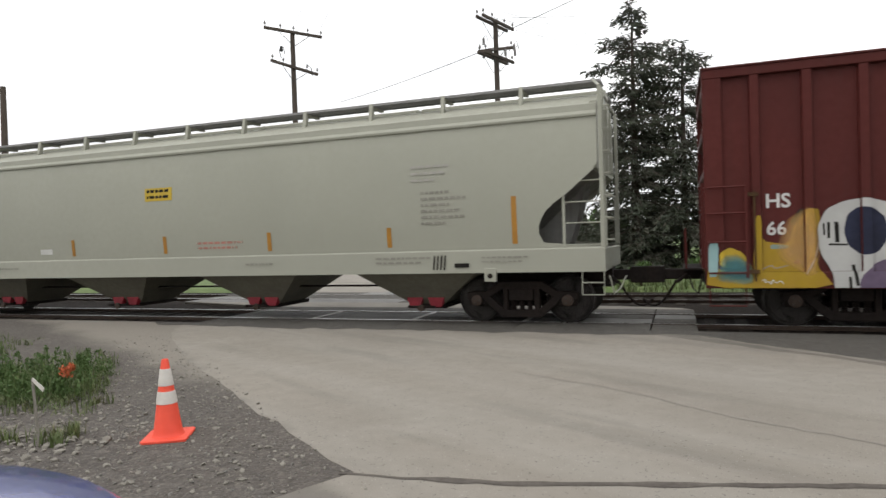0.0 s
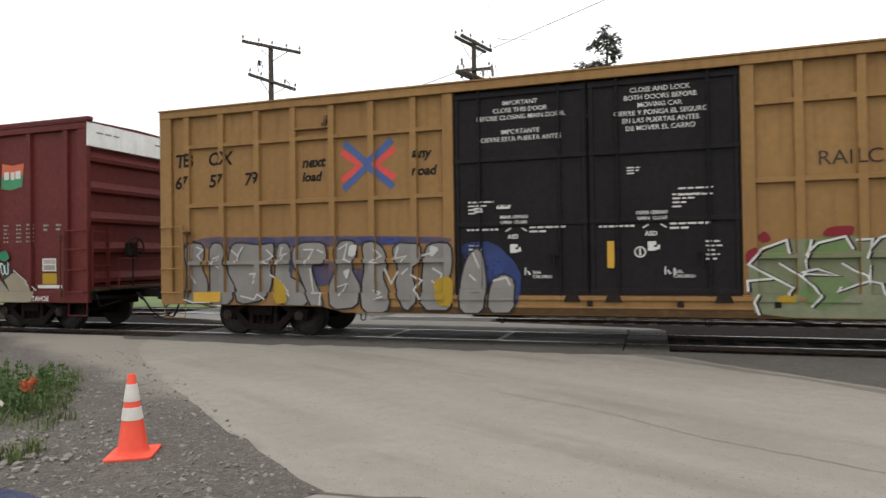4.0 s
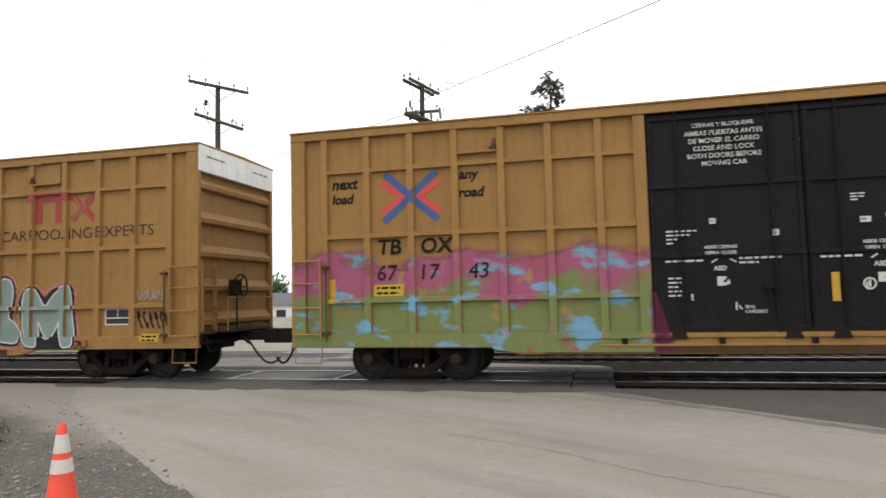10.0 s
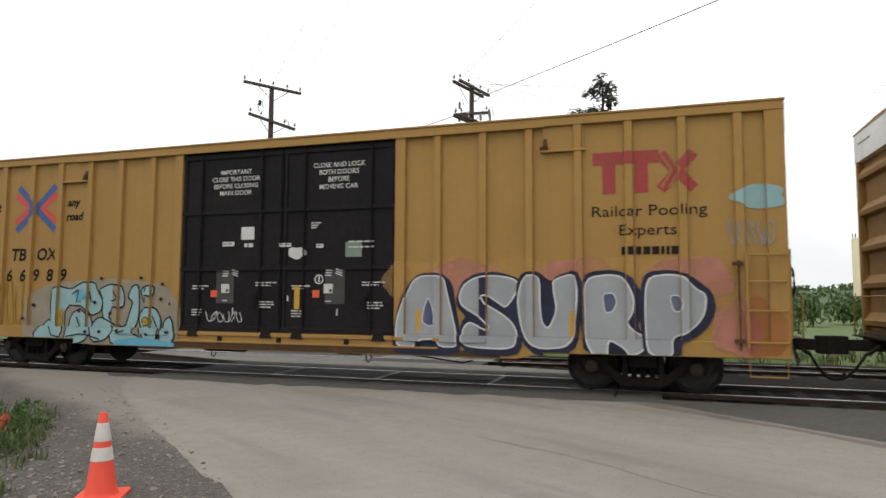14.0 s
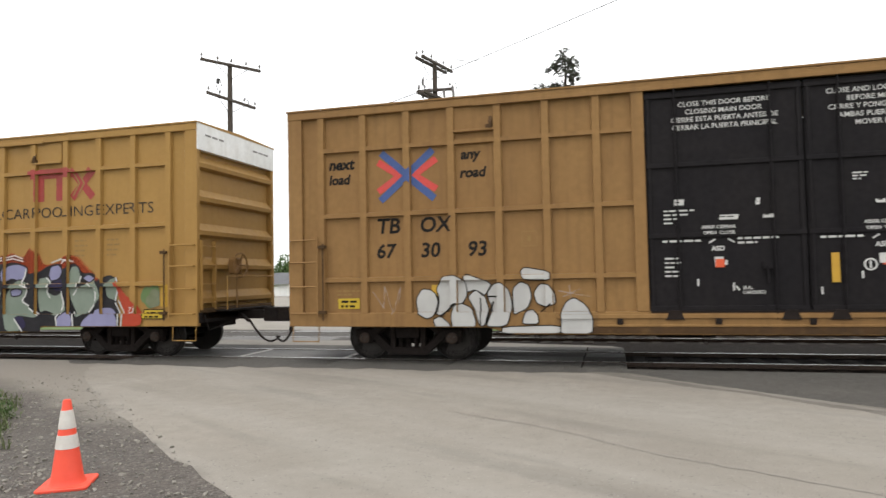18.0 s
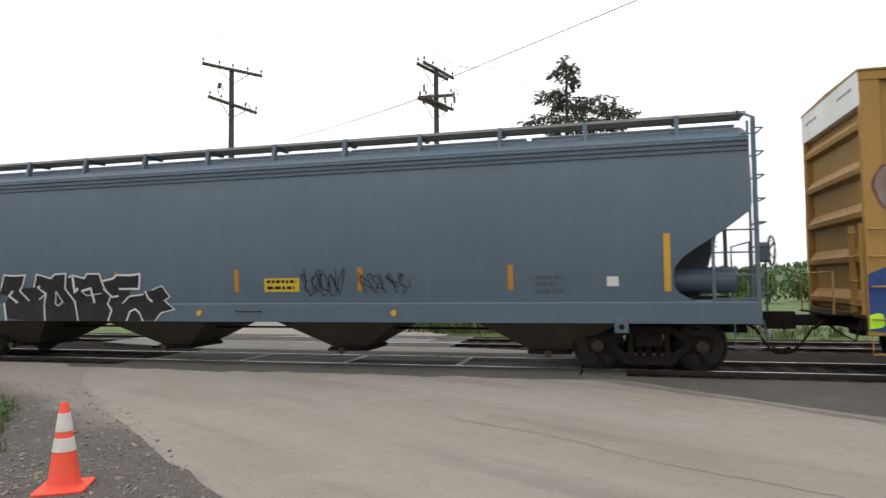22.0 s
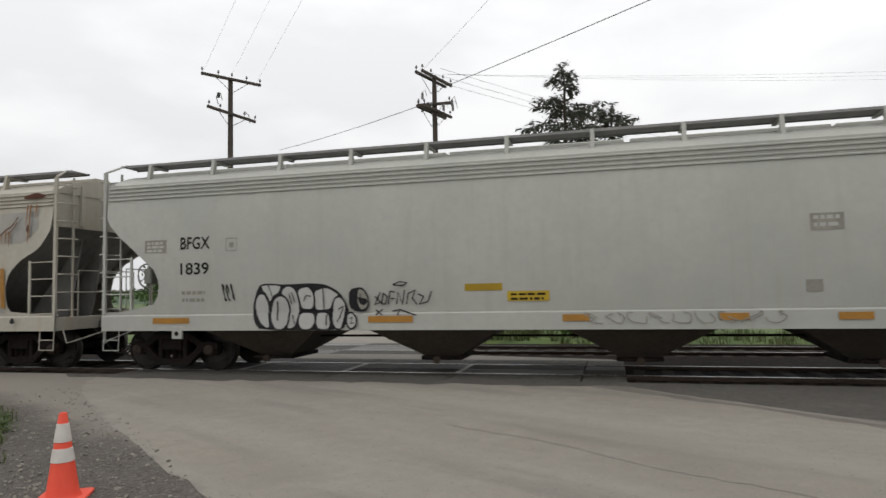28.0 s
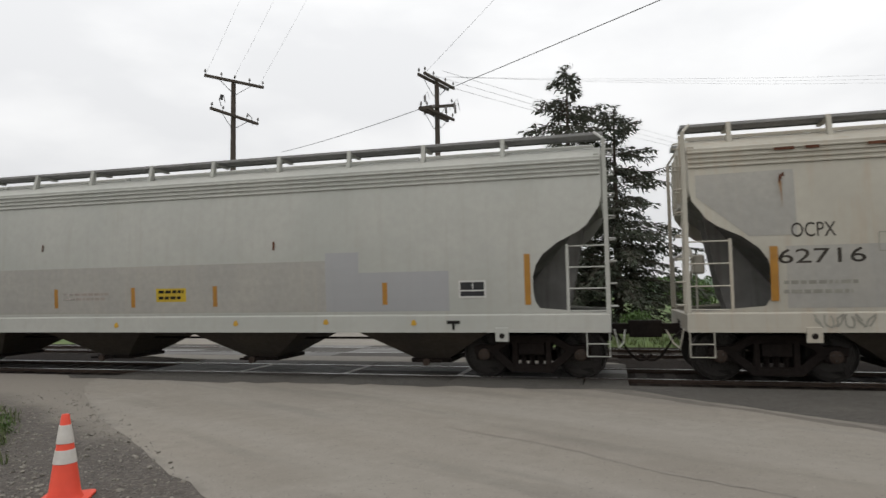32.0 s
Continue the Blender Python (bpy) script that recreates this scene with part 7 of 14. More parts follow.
FORMS = {
    "A": [[(0, 0), (0.5, 1), (1, 0)], [(0.2, 0.36), (0.8, 0.36)]], "S": [[(0.98, 0.8), (0.65, 1), (0.2, 0.95), (0.05, 0.72), (0.45, 0.54), (0.9, 0.36), (0.88, 0.08), (0.45, 0), (0.0, 0.14)]],
    "U": [[(0, 1), (0.0, 0.25), (0.25, 0), (0.75, 0), (1, 0.25), (1, 1)]], "R": [[(0, 0), (0, 1), (0.65, 1), (1, 0.8), (0.75, 0.54), (0, 0.48)], [(0.4, 0.5), (1, 0)]], "P": [[(0, 0), (0, 1), (0.65, 1), (1, 0.76), (0.7, 0.46), (0, 0.44)]],
    "H": [[(0, 0), (0, 1)], [(1, 0), (1, 1)], [(0, 0.5), (1, 0.5)]], "E": [[(1, 1), (0, 1), (0, 0), (1, 0)], [(0, 0.5), (0.8, 0.5)]], "O": [[(0.5, 1), (0.12, 0.85), (0, 0.5), (0.12, 0.15), (0.5, 0), (0.88, 0.15), (1, 0.5), (0.88, 0.85), (0.5, 1)]],
    "L": [[(0.15, 1), (0, 0), (1, 0.03)]], "N": [[(0, 0), (0, 1), (1, 0), (1, 1)]], "M": [[(0, 0), (0.06, 1), (0.5, 0.3), (0.94, 1), (1, 0)]], "C": [[(1, 0.86), (0.6, 1), (0.18, 0.9), (0, 0.5), (0.18, 0.1), (0.6, 0), (1, 0.16)]],
    "h": [[(0, 0), (0, 1)], [(0, 0.45), (0.5, 0.62), (0.95, 0.5), (1, 0)]], "i": [[(0.5, 0), (0.5, 0.6)], [(0.5, 0.93), (0.5, 0.97)]], "T": [[(0, 1), (1, 1)], [(0.5, 1), (0.5, 0)]], "D": [[(0, 0), (0, 1), (0.6, 1), (1, 0.7), (1, 0.3), (0.6, 0), (0, 0)]],
}


def letter_strokes(ch, cell, w, seed=0):
    """The centre lines of a hand-drawn capital that fills its cell with strokes w wide."""
    x0, x1, z0, z1 = cell[:4]
    slant = cell[4] if len(cell) > 4 else 0.0
    rnd = random.Random(seed)
    out = []
    for line in FORMS[ch]:
        pts = [(x0 + w / 2 + u * (x1 - x0 - w) + rnd.uniform(-0.02, 0.02), z0 + w / 2 + v * (z1 - z0 - w) + rnd.uniform(-0.02, 0.02)) for u, v in line]
        if ch in "SOCUDPRh" and len(pts) > 3:
            new_pts = [pts[0]]
            for a, b in zip(pts, pts[1:]):
                new_pts += [(a[0] * 0.75 + b[0] * 0.25, a[1] * 0.75 + b[1] * 0.25), (a[0] * 0.25 + b[0] * 0.75, a[1] * 0.25 + b[1] * 0.75)]
            pts = new_pts + [pts[-1]]
        out.append([(x + slant * (z - z0), z) for x, z in pts])
    return out


def wild(p, x0, x1, z0, z1, count, fills, line, label, seed, edge="white", width=0.16, name="graffiti_letter", lift=0.006):
    """Interlocking letterforms that cannot be read: thick bent strokes with an outline and a bright rim."""
    rnd = random.Random(seed)
    forms = []
    for k in range(count):
        a = x0 + (x1 - x0) * k / count
        b = a + (x1 - x0) / count * 1.12
        m = (a + b) / 2
        hgt = z1 - z0
        jig = lambda: rnd.uniform(-0.06, 0.06)
        for pts in rnd.choice((
                [[(a, z0), (a + jig(), z1)], [(a, z1 - 0.1), (b, z1 - 0.3 * hgt), (a + 0.1, z0 + 0.45 * hgt)], [(m, z0 + 0.5 * hgt), (b, z0)]],
                [[(b, z1), (a, z1 - 0.2 * hgt), (b, z0 + 0.4 * hgt), (a, z0)]],
                [[(a, z1), (m, z0), (b, z1)], [(a, z0 + 0.35 * hgt), (b, z0 + 0.5 * hgt)]],
                [[(a, z0), (m, z1), (b, z0)], [(a + 0.1, z0 + 0.35 * hgt), (b, z0 + 0.3 * hgt)]],
                [[(a, z1), (a, z0), (b, z0 + 0.1)], [(a, z0 + 0.55 * hgt), (b, z0 + 0.62 * hgt)], [(a, z1), (b, z1 - 0.06)]])):
            forms.append((k, [(x + jig(), z + jig()) for x, z in pts]))
    for k in range(count):
        mine = [pts for c, pts in forms if c == k]
        for pts in mine:
            p.stroke(pts, width + 0.11, line, ends=True)
        for pts in mine:
            p.stroke(pts, width + 0.045, edge, ends=True)
        for pts in mine:
            p.stroke(pts, width, fills[k % len(fills)], ends=True)
        p.done(name, label, lift=lift + 0.006 * (k % 2), step=0.0001)


def smooth(pts):
    """Rounds the corners of an outline a little."""
    out = []
    for a, b in zip(pts, pts[1:] + pts[:1]):
        out += [(a[0] * 0.84 + b[0] * 0.16, a[1] * 0.84 + b[1] * 0.16), (a[0] * 0.16 + b[0] * 0.84, a[1] * 0.16 + b[1] * 0.84)]
    return out


def curved(pts, closed=False, turns=1):
    """Bends a line of points by cutting its corners."""
    for _ in range(turns):
        pairs = list(zip(pts, pts[1:] + pts[:1])) if closed else list(zip(pts, pts[1:]))
        out = [] if closed else [pts[0]]
        for a, b in pairs:
            out += [(a[0] * 0.8 + b[0] * 0.2, a[1] * 0.8 + b[1] * 0.2), (a[0] * 0.2 + b[0] * 0.8, a[1] * 0.2 + b[1] * 0.8)]
        pts = out if closed else out + [pts[-1]]
    return pts


def form(p, mat, pts, edge=None, w=0.05, turns=1):
    """A sprayed shape with rounded corners and, where it has one, a drawn edge."""
    pts = curved(pts, True, turns)
    p.poly(pts, mat)
    if edge:
        p.ribbon(pts, w, edge, True)


def soft(p, pts, mat, label, lift=0.004, rings=6, spread=0.16):
    """A sprayed patch that thins out towards its edge, in overlapping thin coats."""
    cx, cz = sum(q[0] for q in pts) / len(pts), sum(q[1] for q in pts) / len(pts)
    wide, high = max(abs(q[0] - cx) for q in pts), max(abs(q[1] - cz) for q in pts)
    for k in range(rings):
        g = spread * (0.5 - k / (rings - 1))
        p.poly(smooth([(cx + (x - cx) * (1 + g / wide), cz + (z - cz) * (1 + g / high)) for x, z in pts]), mat)
    return p.done("graffiti", label, lift=lift, step=0.00035)


def letter(p, pts, fill, line, label, lift=0.006, shine=None, out=0.05, rim=None):
    """One sprayed letter: a fill, its drawn edge and now and then a bright stroke inside."""
    pts = smooth(pts)
    body = p.poly(pts, fill).done("graffiti_letter", label, lift=lift)
    p.stroke(pts + pts[:2], out, line).done("outline", "", lift=lift + 0.0014, step=0.00003, parent=body)
    if rim:
        cx, cz = sum(q[0] for q in pts) / len(pts), sum(q[1] for q in pts) / len(pts)
        inner = [(cx + (x - cx) * 0.9, cz + (z - cz) * 0.92) for x, z in pts]
        p.stroke(inner + inner[:2], 0.024, rim).done("rim", "", lift=lift + 0.0016, step=0.00003, parent=body)
    if shine:
        cx, cz, n = sum(q[0] for q in pts) / len(pts), sum(q[1] for q in pts) / len(pts), len(pts)
        p.stroke([(cx + (x - cx) * 0.72, cz + (z - cz) * 0.8) for x, z in pts[n // 8:n // 8 + n // 3]], 0.06, shine).done("highlight", "", lift=lift + 0.0014, step=0.00003, parent=body)


def crossed_emblem(p, x0, x1, z0, z1, red, blue):
    """Two pairs of nested arrowheads that meet point to point."""
    cx, cz = (x0 + x1) / 2, (z0 + z1) / 2
    w, hx, hz = (z1 - z0) * 0.14, (x1 - x0) / 2, (z1 - z0) / 2
    for s in (-1, 1):
        p.stroke([(cx + s * hx * 0.97, cz + hz * 0.56), (cx + s * hx * 0.24, cz), (cx + s * hx * 0.97, cz - hz * 0.56)], w * 0.88, red)
    for s in (-1, 1):
        p.stroke([(cx + s * hx * 0.86, cz + hz * 0.9), (cx - s * hx * 0.02, cz), (cx + s * hx * 0.9, cz - hz * 0.9)], w * 0.95, blue)
    p.done("emblem", "crossed red and blue arrow emblem")


def bar_emblem(p, x0, x1, z0, z1, red, dark):
    """A long bar over two stems beside a pair of crossed bars."""
    h, w = z1 - z0, x1 - x0
    t = h * 0.3
    p.rect(x0, x0 + w * 0.66, z1 - t, z1, red)
    for k in (0.1, 0.42):
        p.rect(x0 + w * k, x0 + w * (k + 0.13), z0, z1 - t, red)
    p.stroke([(x0 + w * 0.67, z0 + 0.04), (x1 - 0.02, z1 - 0.08)], t * 0.8, red)
    p.stroke([(x0 + w * 0.67, z1 - 0.08), (x1 - 0.02, z0 + 0.04)], t * 0.8, red)
    for k in (0.0, 0.13):
        p.stroke([(x0 + w * 0.68 + k, z1 - 0.1), (x0 + w * 0.78 + k, (z0 + z1) / 2), (x0 + w * 0.68 + k, z0 + 0.08)], 0.035, dark, caps=False)
    p.done("emblem", "red bar emblem")


def data_placard(p, x0, x1, z0, z1):
    p.rect(x0, x1, z0, z1, "white")
    b = 0.03
    p.rect(x0 + b, x1 - b, z0 + b, z1 - b, "placard")
    p.rect(x0 + b, x1 - b, (z0 + z1) / 2 - 0.04, (z0 + z1) / 2 - 0.015, "white").rect((x0 + x1) / 2, (x0 + x1) / 2 + 0.02, (z0 + z1) / 2, z1 - b, "white")
    p.done("placard", "black data placard with white border")


def yellow_placard(p, x0, x1, z0, z1, seed=1):
    p.rect(x0, x1, z0, z1, "sign_yellow")
    w = x1 - x0
    p.bars(x0 + 0.06, z1 - 0.04, [w - 0.12, w - 0.16], (z1 - z0) * 0.22, (z1 - z0) * 0.45, "ink", seed)
    p.done("placard", "yellow placard with black print")


def door_marks(p, left_rows, right_rows, lx, rx, seed, stickers, high=0.085, pitch=0.135, top_z=4.62, ring_x=0.85, asd=False):
    p.lines(lx, top_z - 0.03, high, pitch, left_rows, "white", bold=0.008)
    p.lines(rx, top_z, high, pitch, right_rows, "white", bold=0.008)
    p.done("lettering", "white instructions on the doors")
    rnd = random.Random(seed)
    for s in (-1.25, 1.2):
        if asd:
            p.lines(s - 0.14, 2.44, 0.06, 0.1, ["ABRIR CERRAR", "OPEN  CLOSE"], "white", bold=0.02).word("ASD", s - 0.27, 2.0, "white", high=0.085, bold=0.03)
            p.stroke([(s - 0.3, 2.14), (s - 0.2, 2.2)], 0.025, "white").stroke([(s - 0.0, 2.2), (s + 0.1, 2.14)], 0.025, "white")
            p.bars(s - 1.05, 2.2, [0.62], 0.035, 0.06, "white", seed).bars(s + 0.15, 2.22, [0.66, 0.3], 0.035, 0.075, "white", seed + 2)
            p.rect(s - 0.22, s - 0.08, 1.74, 1.9, "white").rect(s - 0.12, s - 0.02, 1.76, 1.84, "white").rect(s - 0.12, s - 0.06, 1.8, 1.84, "ink")
            p.bars(s - 1.02 if s < 0 else s + 0.72, 1.9, [0.22, 0.26, 0.18, 0.22, 0.2], 0.03, 0.075, "white", seed + 3)
            p.bars(s - 1.02 if s < 0 else s + 0.2, 2.72, [0.5, 0.4, 0.22, 0.14], 0.028, 0.07, "white", seed + 1)
            p.lines(s + 0.2, 1.4, 0.055, 0.08, ["SEAL", "CARDBRD"], "white", left=True, bold=0.01).stroke([(s + 0.1, 1.4), (s + 0.15, 1.33)], 0.03, "white")
        else:
            p.bars(s - 0.98, 1.93, [0.42, 0.3], 0.025, 0.055, "white", seed)
            p.bars(s - 0.98, 1.42, [0.28, 0.24, 0.22], 0.025, 0.055, "white", seed + 1)
            p.bars(s + 0.6, 2.0, [0.5, 0.36], 0.025, 0.055, "white", seed + 2)
            p.bars(s + 0.72, 1.6, [0.32, 0.34, 0.26], 0.025, 0.055, "white", seed + 3)
            for k in range(3):
                p.rect(s - 0.22 + 0.012 * k, s - 0.08 + 0.012 * k, 2.12 + 0.05 * k, 2.145 + 0.05 * k, "white", -0.0).stroke([(s + 0.02 + 0.012 * k, 2.2 + 0.04 * k - 0.02), (s + 0.17, 2.12 + 0.05 * k)], 0.024, "white", caps=False)
            p.rect(s - 0.5, s - 0.34, 1.68, 1.83, "orange_sq")
            p.rect(s - 0.24, s - 0.04, 1.77, 1.96, "white").rect(s - 0.12, s - 0.06, 1.79, 1.85, "ink")
            p.bars(s - 0.2, 1.62, [0.12], 0.02, 0.05, "white", seed + 8)
        p.rect(s + 0.05, s + 0.075, 1.32, 1.46, "white")
    p.bars(0.65, 3.22, [0.22, 0.2, 0.12], 0.025, 0.05, "white", seed + 6)
    p.bars(1.5, 2.82, [0.55, 0.55], 0.03, 0.11, "white", seed + 7)
    p.rect(0.29, 0.41, 1.44, 1.92, "reflect_y")
    n = 18
    ring_z = 1.72 if asd else 2.05
    p.poly([(ring_x + 0.1 * math.cos(2 * math.pi * i / n), ring_z + 0.1 * math.sin(2 * math.pi * i / n)) for i in range(n)], "white")
    p.poly([(ring_x + 0.075 * math.cos(2 * math.pi * i / n), ring_z + 0.075 * math.sin(2 * math.pi * i / n)) for i in range(n)], "black").rect(ring_x - 0.015, ring_x + 0.015, ring_z - 0.06, ring_z + 0.06, "white")
    for _ in range(stickers):
        x, z, w = rnd.uniform(-2.2, 2.1), rnd.uniform(2.45, 2.95), rnd.uniform(0.06, 0.32)
        p.rect(x, x + w, z, z + rnd.uniform(0.06, 0.11), "white", rnd.uniform(-0.02, 0.02)).bars(x + 0.02, z + 0.06, [max(0.02, w - 0.06)], 0.02, 0.05, "ink", 3)
    for _ in range(stickers // 2):
        x, z = rnd.choice((-1.6, 0.5, 1.75)) + rnd.uniform(-0.4, 0.4), rnd.uniform(1.2, 1.7)
        p.rect(x, x + 0.03, z, z + 0.12, "white")
    if stickers > 8:
        for x in (-1.05, 1.75):
            p.scrawl(x, x + 0.28, 1.4, 1.75, 0.01, "faint_ink", seed + int(x * 9), 4)
    p.done("decal", "small white labels and stickers on the doors")


def yellow_markings(made, digits, left_rows, right_rows, seed, faded=False, mark_x=-8.55, mark_z=2.47, num_x=None, words_z=3.45, emblem=(-7.53, -6.32, 3.09, 4.13), any_x=-5.88, logo=(4.85, 6.75, 3.48, 4.18), stickers=6, plates=True, marks_box=True, asd=False, slogan=(3.56, 8.29), box_at=(-6.55, 2.55), strip_x=-8.5):
    p = Paint(made)
    p.lines(-8.55 if marks_box else -5.85, words_z + 0.47, 0.2, 0.29, ["next", "load"], "ink", slant=0.18, left=True, bold=0.04)
    p.lines(any_x, words_z + 0.47, 0.2, 0.29, ["any", "road"], "ink", slant=0.18, left=True, bold=0.04)
    p.done("lettering", "small black italic lettering")
    crossed_emblem(p, *emblem, "sign_red", "sign_blue")
    p.word("TB", mark_x, mark_z, "ink", high=0.3, slant=0.12, bold=0.025).word("OX", mark_x + 0.88, mark_z, "ink", high=0.3, slant=0.12, bold=0.025)
    nx = mark_x if num_x is None else num_x
    for k, d in enumerate(digits):
        p.word(d, nx + 0.9 * k, mark_z - 0.48, "ink", high=0.29, slant=0.12, bold=0.025)
    if marks_box:
        bx, bz = box_at
        p.stroke([(bx, bz), (bx + 0.27, bz), (bx + 0.27, bz + 0.27), (bx, bz + 0.27), (bx, bz)], 0.016, "mute", caps=False).bars(bx + 0.1, bz + 0.19, [0.08], 0.1, 0.1, "mute", 1)
    p.done("lettering", "black car marks in stencilled letters")
    door_marks(p, left_rows, right_rows, -1.25, 1.22, seed, stickers, asd=asd)
    bar_emblem(p, *logo, "logo_red_faded" if faded else "logo_red", "mute")
    p.word("RAILCAR POOLING EXPERTS", slogan[0], logo[2] - 0.37, "worn_ink", high=0.235, wide=slogan[1] - slogan[0], bold=-0.004)
    p.done("lettering", "wide black slogan lettering")
    for k, x in enumerate((6.35, 7.2)):
        p.bars(x - 0.1, 2.62, [0.3, 0.34, 0.3, 0.26], 0.035, 0.11, "mute", seed + k)
    p.bars(-8.4, 1.42, [0.5, 0.35], 0.03, 0.07, "mute", seed + 5)
    p.done("lettering", "faint small print")
    if plates:
        data_placard(p, 7.1, 7.72, 1.22, 1.58)
        yellow_placard(p, 8.02, 8.48, 0.86, 1.03)
        yellow_placard(p, -8.38, -7.93, 1.06, 1.26, 2)
        p.rect(strip_x, strip_x + 0.16, 1.1, 1.5, "reflect_y").done("reflector", "yellow reflector")
    return p


ES_LEFT = ["CLOSE THIS DOOR", "BEFORE CLOSING", "MAIN DOOR", "", "CIERRE ESTA PUERTA", "ANTES DE CERRAR", "LA PUERTA PRINCIPAL"]
ES_RIGHT = ["CLOSE AND LOCK", "BOTH DOORS BEFORE", "MOVING CAR", "CIERRE Y PONGA", "EL SEGURO EN AMBAS", "PUERTAS ANTES DE", "MOVER EL CARRO"]


p = yellow_markings(BOX_A, ["67", "57", "79"], ["IMPORTANT", "CLOSE THIS DOOR", "BEFORE CLOSING MAIN DOOR", "", "IMPORTANTE", "CIERRE ESTA PUERTA ANTES"], ["CLOSE AND LOCK", "BOTH DOORS BEFORE", "MOVING CAR", "CIERRE Y PONGA EL SEGURO", "EN LAS PUERTAS ANTES", "DE MOVER EL CARRO"], 31,
                    mark_x=-9.06, mark_z=3.74, words_z=3.3, emblem=(-4.96, -3.75, 3.03, 4.08), any_x=-3.4, logo=(4.87, 6.76, 3.46, 4.16), plates=False, marks_box=False, asd=True, stickers=2, slogan=(3.66, 8.13))
data_placard(p, 6.12, 6.74, 2.42, 2.8)
yellow_placard(p, -8.5, -7.95, 0.82, 1.02)
p.bars(5.36, 2.8, [0.5], 0.12, 0.1, "mute", 4).done("lettering", "faint small print")
form(p, "denim", [(-6.46, 1.88), (-6.11, 2.00), (-6.02, 1.36), (-6.31, 1.10), (-6.50, 1.36)])
form(p, "denim", [(-5.75, 1.49), (-5.05, 1.67), (-4.98, 1.29), (-5.37, 1.10), (-5.68, 1.17)])
form(p, "denim", [(-4.83, 1.48), (-4.45, 1.48), (-4.49, 1.11), (-4.76, 1.04)])
form(p, "denim", [(-2.46, 1.94), (-1.79, 1.98), (-1.28, 1.45), (-1.29, 0.88), (-1.48, 0.64), (-1.80, 1.11), (-2.33, 1.46)])
form(p, "denim", [(-8.84, 2.06), (-8.14, 2.20), (-6.95, 2.15), (-5.51, 2.15), (-4.00, 2.11), (-2.59, 2.06), (-2.59, 1.94), (-8.85, 1.92)])
p.done("graffiti", "dark blue spray behind the letters", lift=0.0040, step=0.00012)
form(p, "greysilver", [(-8.79, 1.92), (-8.63, 2.08), (-8.35, 2.05), (-8.28, 1.84), (-8.36, 1.51), (-8.20, 1.24), (-8.21, 0.74), (-8.79, 0.73), (-8.68, 1.37)], edge="pitch", w=0.035)
p.done("graffiti_letter", "grey graffiti letter with black outline and white marks", lift=0.0080, step=0.00012)
form(p, "greysilver", [(-8.18, 1.91), (-8.05, 2.07), (-7.79, 2.04), (-7.71, 1.83), (-7.80, 1.57), (-7.53, 1.37), (-7.51, 0.72), (-8.16, 0.71), (-8.15, 1.37)], edge="pitch", w=0.035)
p.done("graffiti_letter", "grey graffiti letter with black outline and white marks", lift=0.0100, step=0.00012)
form(p, "greysilver", [(-7.62, 1.97), (-7.45, 2.06), (-6.87, 1.99), (-6.54, 2.04), (-6.53, 1.82), (-6.63, 1.49), (-6.57, 1.23), (-6.72, 0.82), (-7.39, 0.71), (-7.50, 1.10), (-7.72, 1.44)], edge="pitch", w=0.035)
p.done("graffiti_letter", "grey graffiti letter with black outline and white marks", lift=0.0120, step=0.00012)
form(p, "greysilver", [(-6.46, 2.01), (-6.22, 2.03), (-6.09, 1.81), (-6.18, 1.36), (-5.88, 1.21), (-5.65, 0.70), (-6.40, 0.72), (-6.54, 1.23)], edge="pitch", w=0.035)
p.done("graffiti_letter", "grey graffiti letter with black outline and white marks", lift=0.0140, step=0.00012)
form(p, "greysilver", [(-6.06, 1.88), (-5.90, 2.03), (-5.35, 2.02), (-5.28, 1.74), (-5.36, 1.55), (-5.67, 1.55), (-5.52, 1.10), (-5.31, 0.73), (-5.59, 0.61), (-5.83, 1.10), (-6.06, 1.62)], edge="pitch", w=0.035)
p.done("graffiti_letter", "grey graffiti letter with black outline and white marks", lift=0.0160, step=0.00012)
form(p, "greysilver", [(-5.12, 1.86), (-4.97, 2.05), (-4.67, 2.04), (-4.60, 1.79), (-4.75, 1.48), (-4.52, 1.10), (-4.58, 0.69), (-5.19, 0.63), (-5.24, 1.10), (-5.05, 1.48)], edge="pitch", w=0.035)
p.done("graffiti_letter", "grey graffiti letter with black outline and white marks", lift=0.0180, step=0.00012)
form(p, "greysilver", [(-4.52, 1.98), (-4.22, 2.03), (-4.00, 1.84), (-3.94, 1.47), (-4.07, 1.35), (-3.86, 0.86), (-3.94, 0.59), (-4.48, 0.58), (-4.53, 1.10), (-4.45, 1.48)], edge="pitch", w=0.035)
p.done("graffiti_letter", "grey graffiti letter with black outline and white marks", lift=0.0200, step=0.00012)
form(p, "greysilver", [(-3.86, 1.84), (-3.71, 1.98), (-3.50, 1.96), (-3.26, 1.95), (-3.21, 1.59), (-3.42, 1.47), (-3.28, 0.86), (-3.56, 0.58), (-3.81, 1.11), (-3.72, 1.47)], edge="pitch", w=0.035)
p.done("graffiti_letter", "grey graffiti letter with black outline and white marks", lift=0.0220, step=0.00012)
form(p, "greysilver", [(-3.15, 1.89), (-2.94, 1.97), (-2.59, 1.94), (-2.57, 1.46), (-2.72, 1.11), (-2.57, 0.65), (-3.25, 0.65), (-3.23, 1.35)], edge="pitch", w=0.035)
p.done("graffiti_letter", "grey graffiti letter with black outline and white marks", lift=0.0240, step=0.00012)
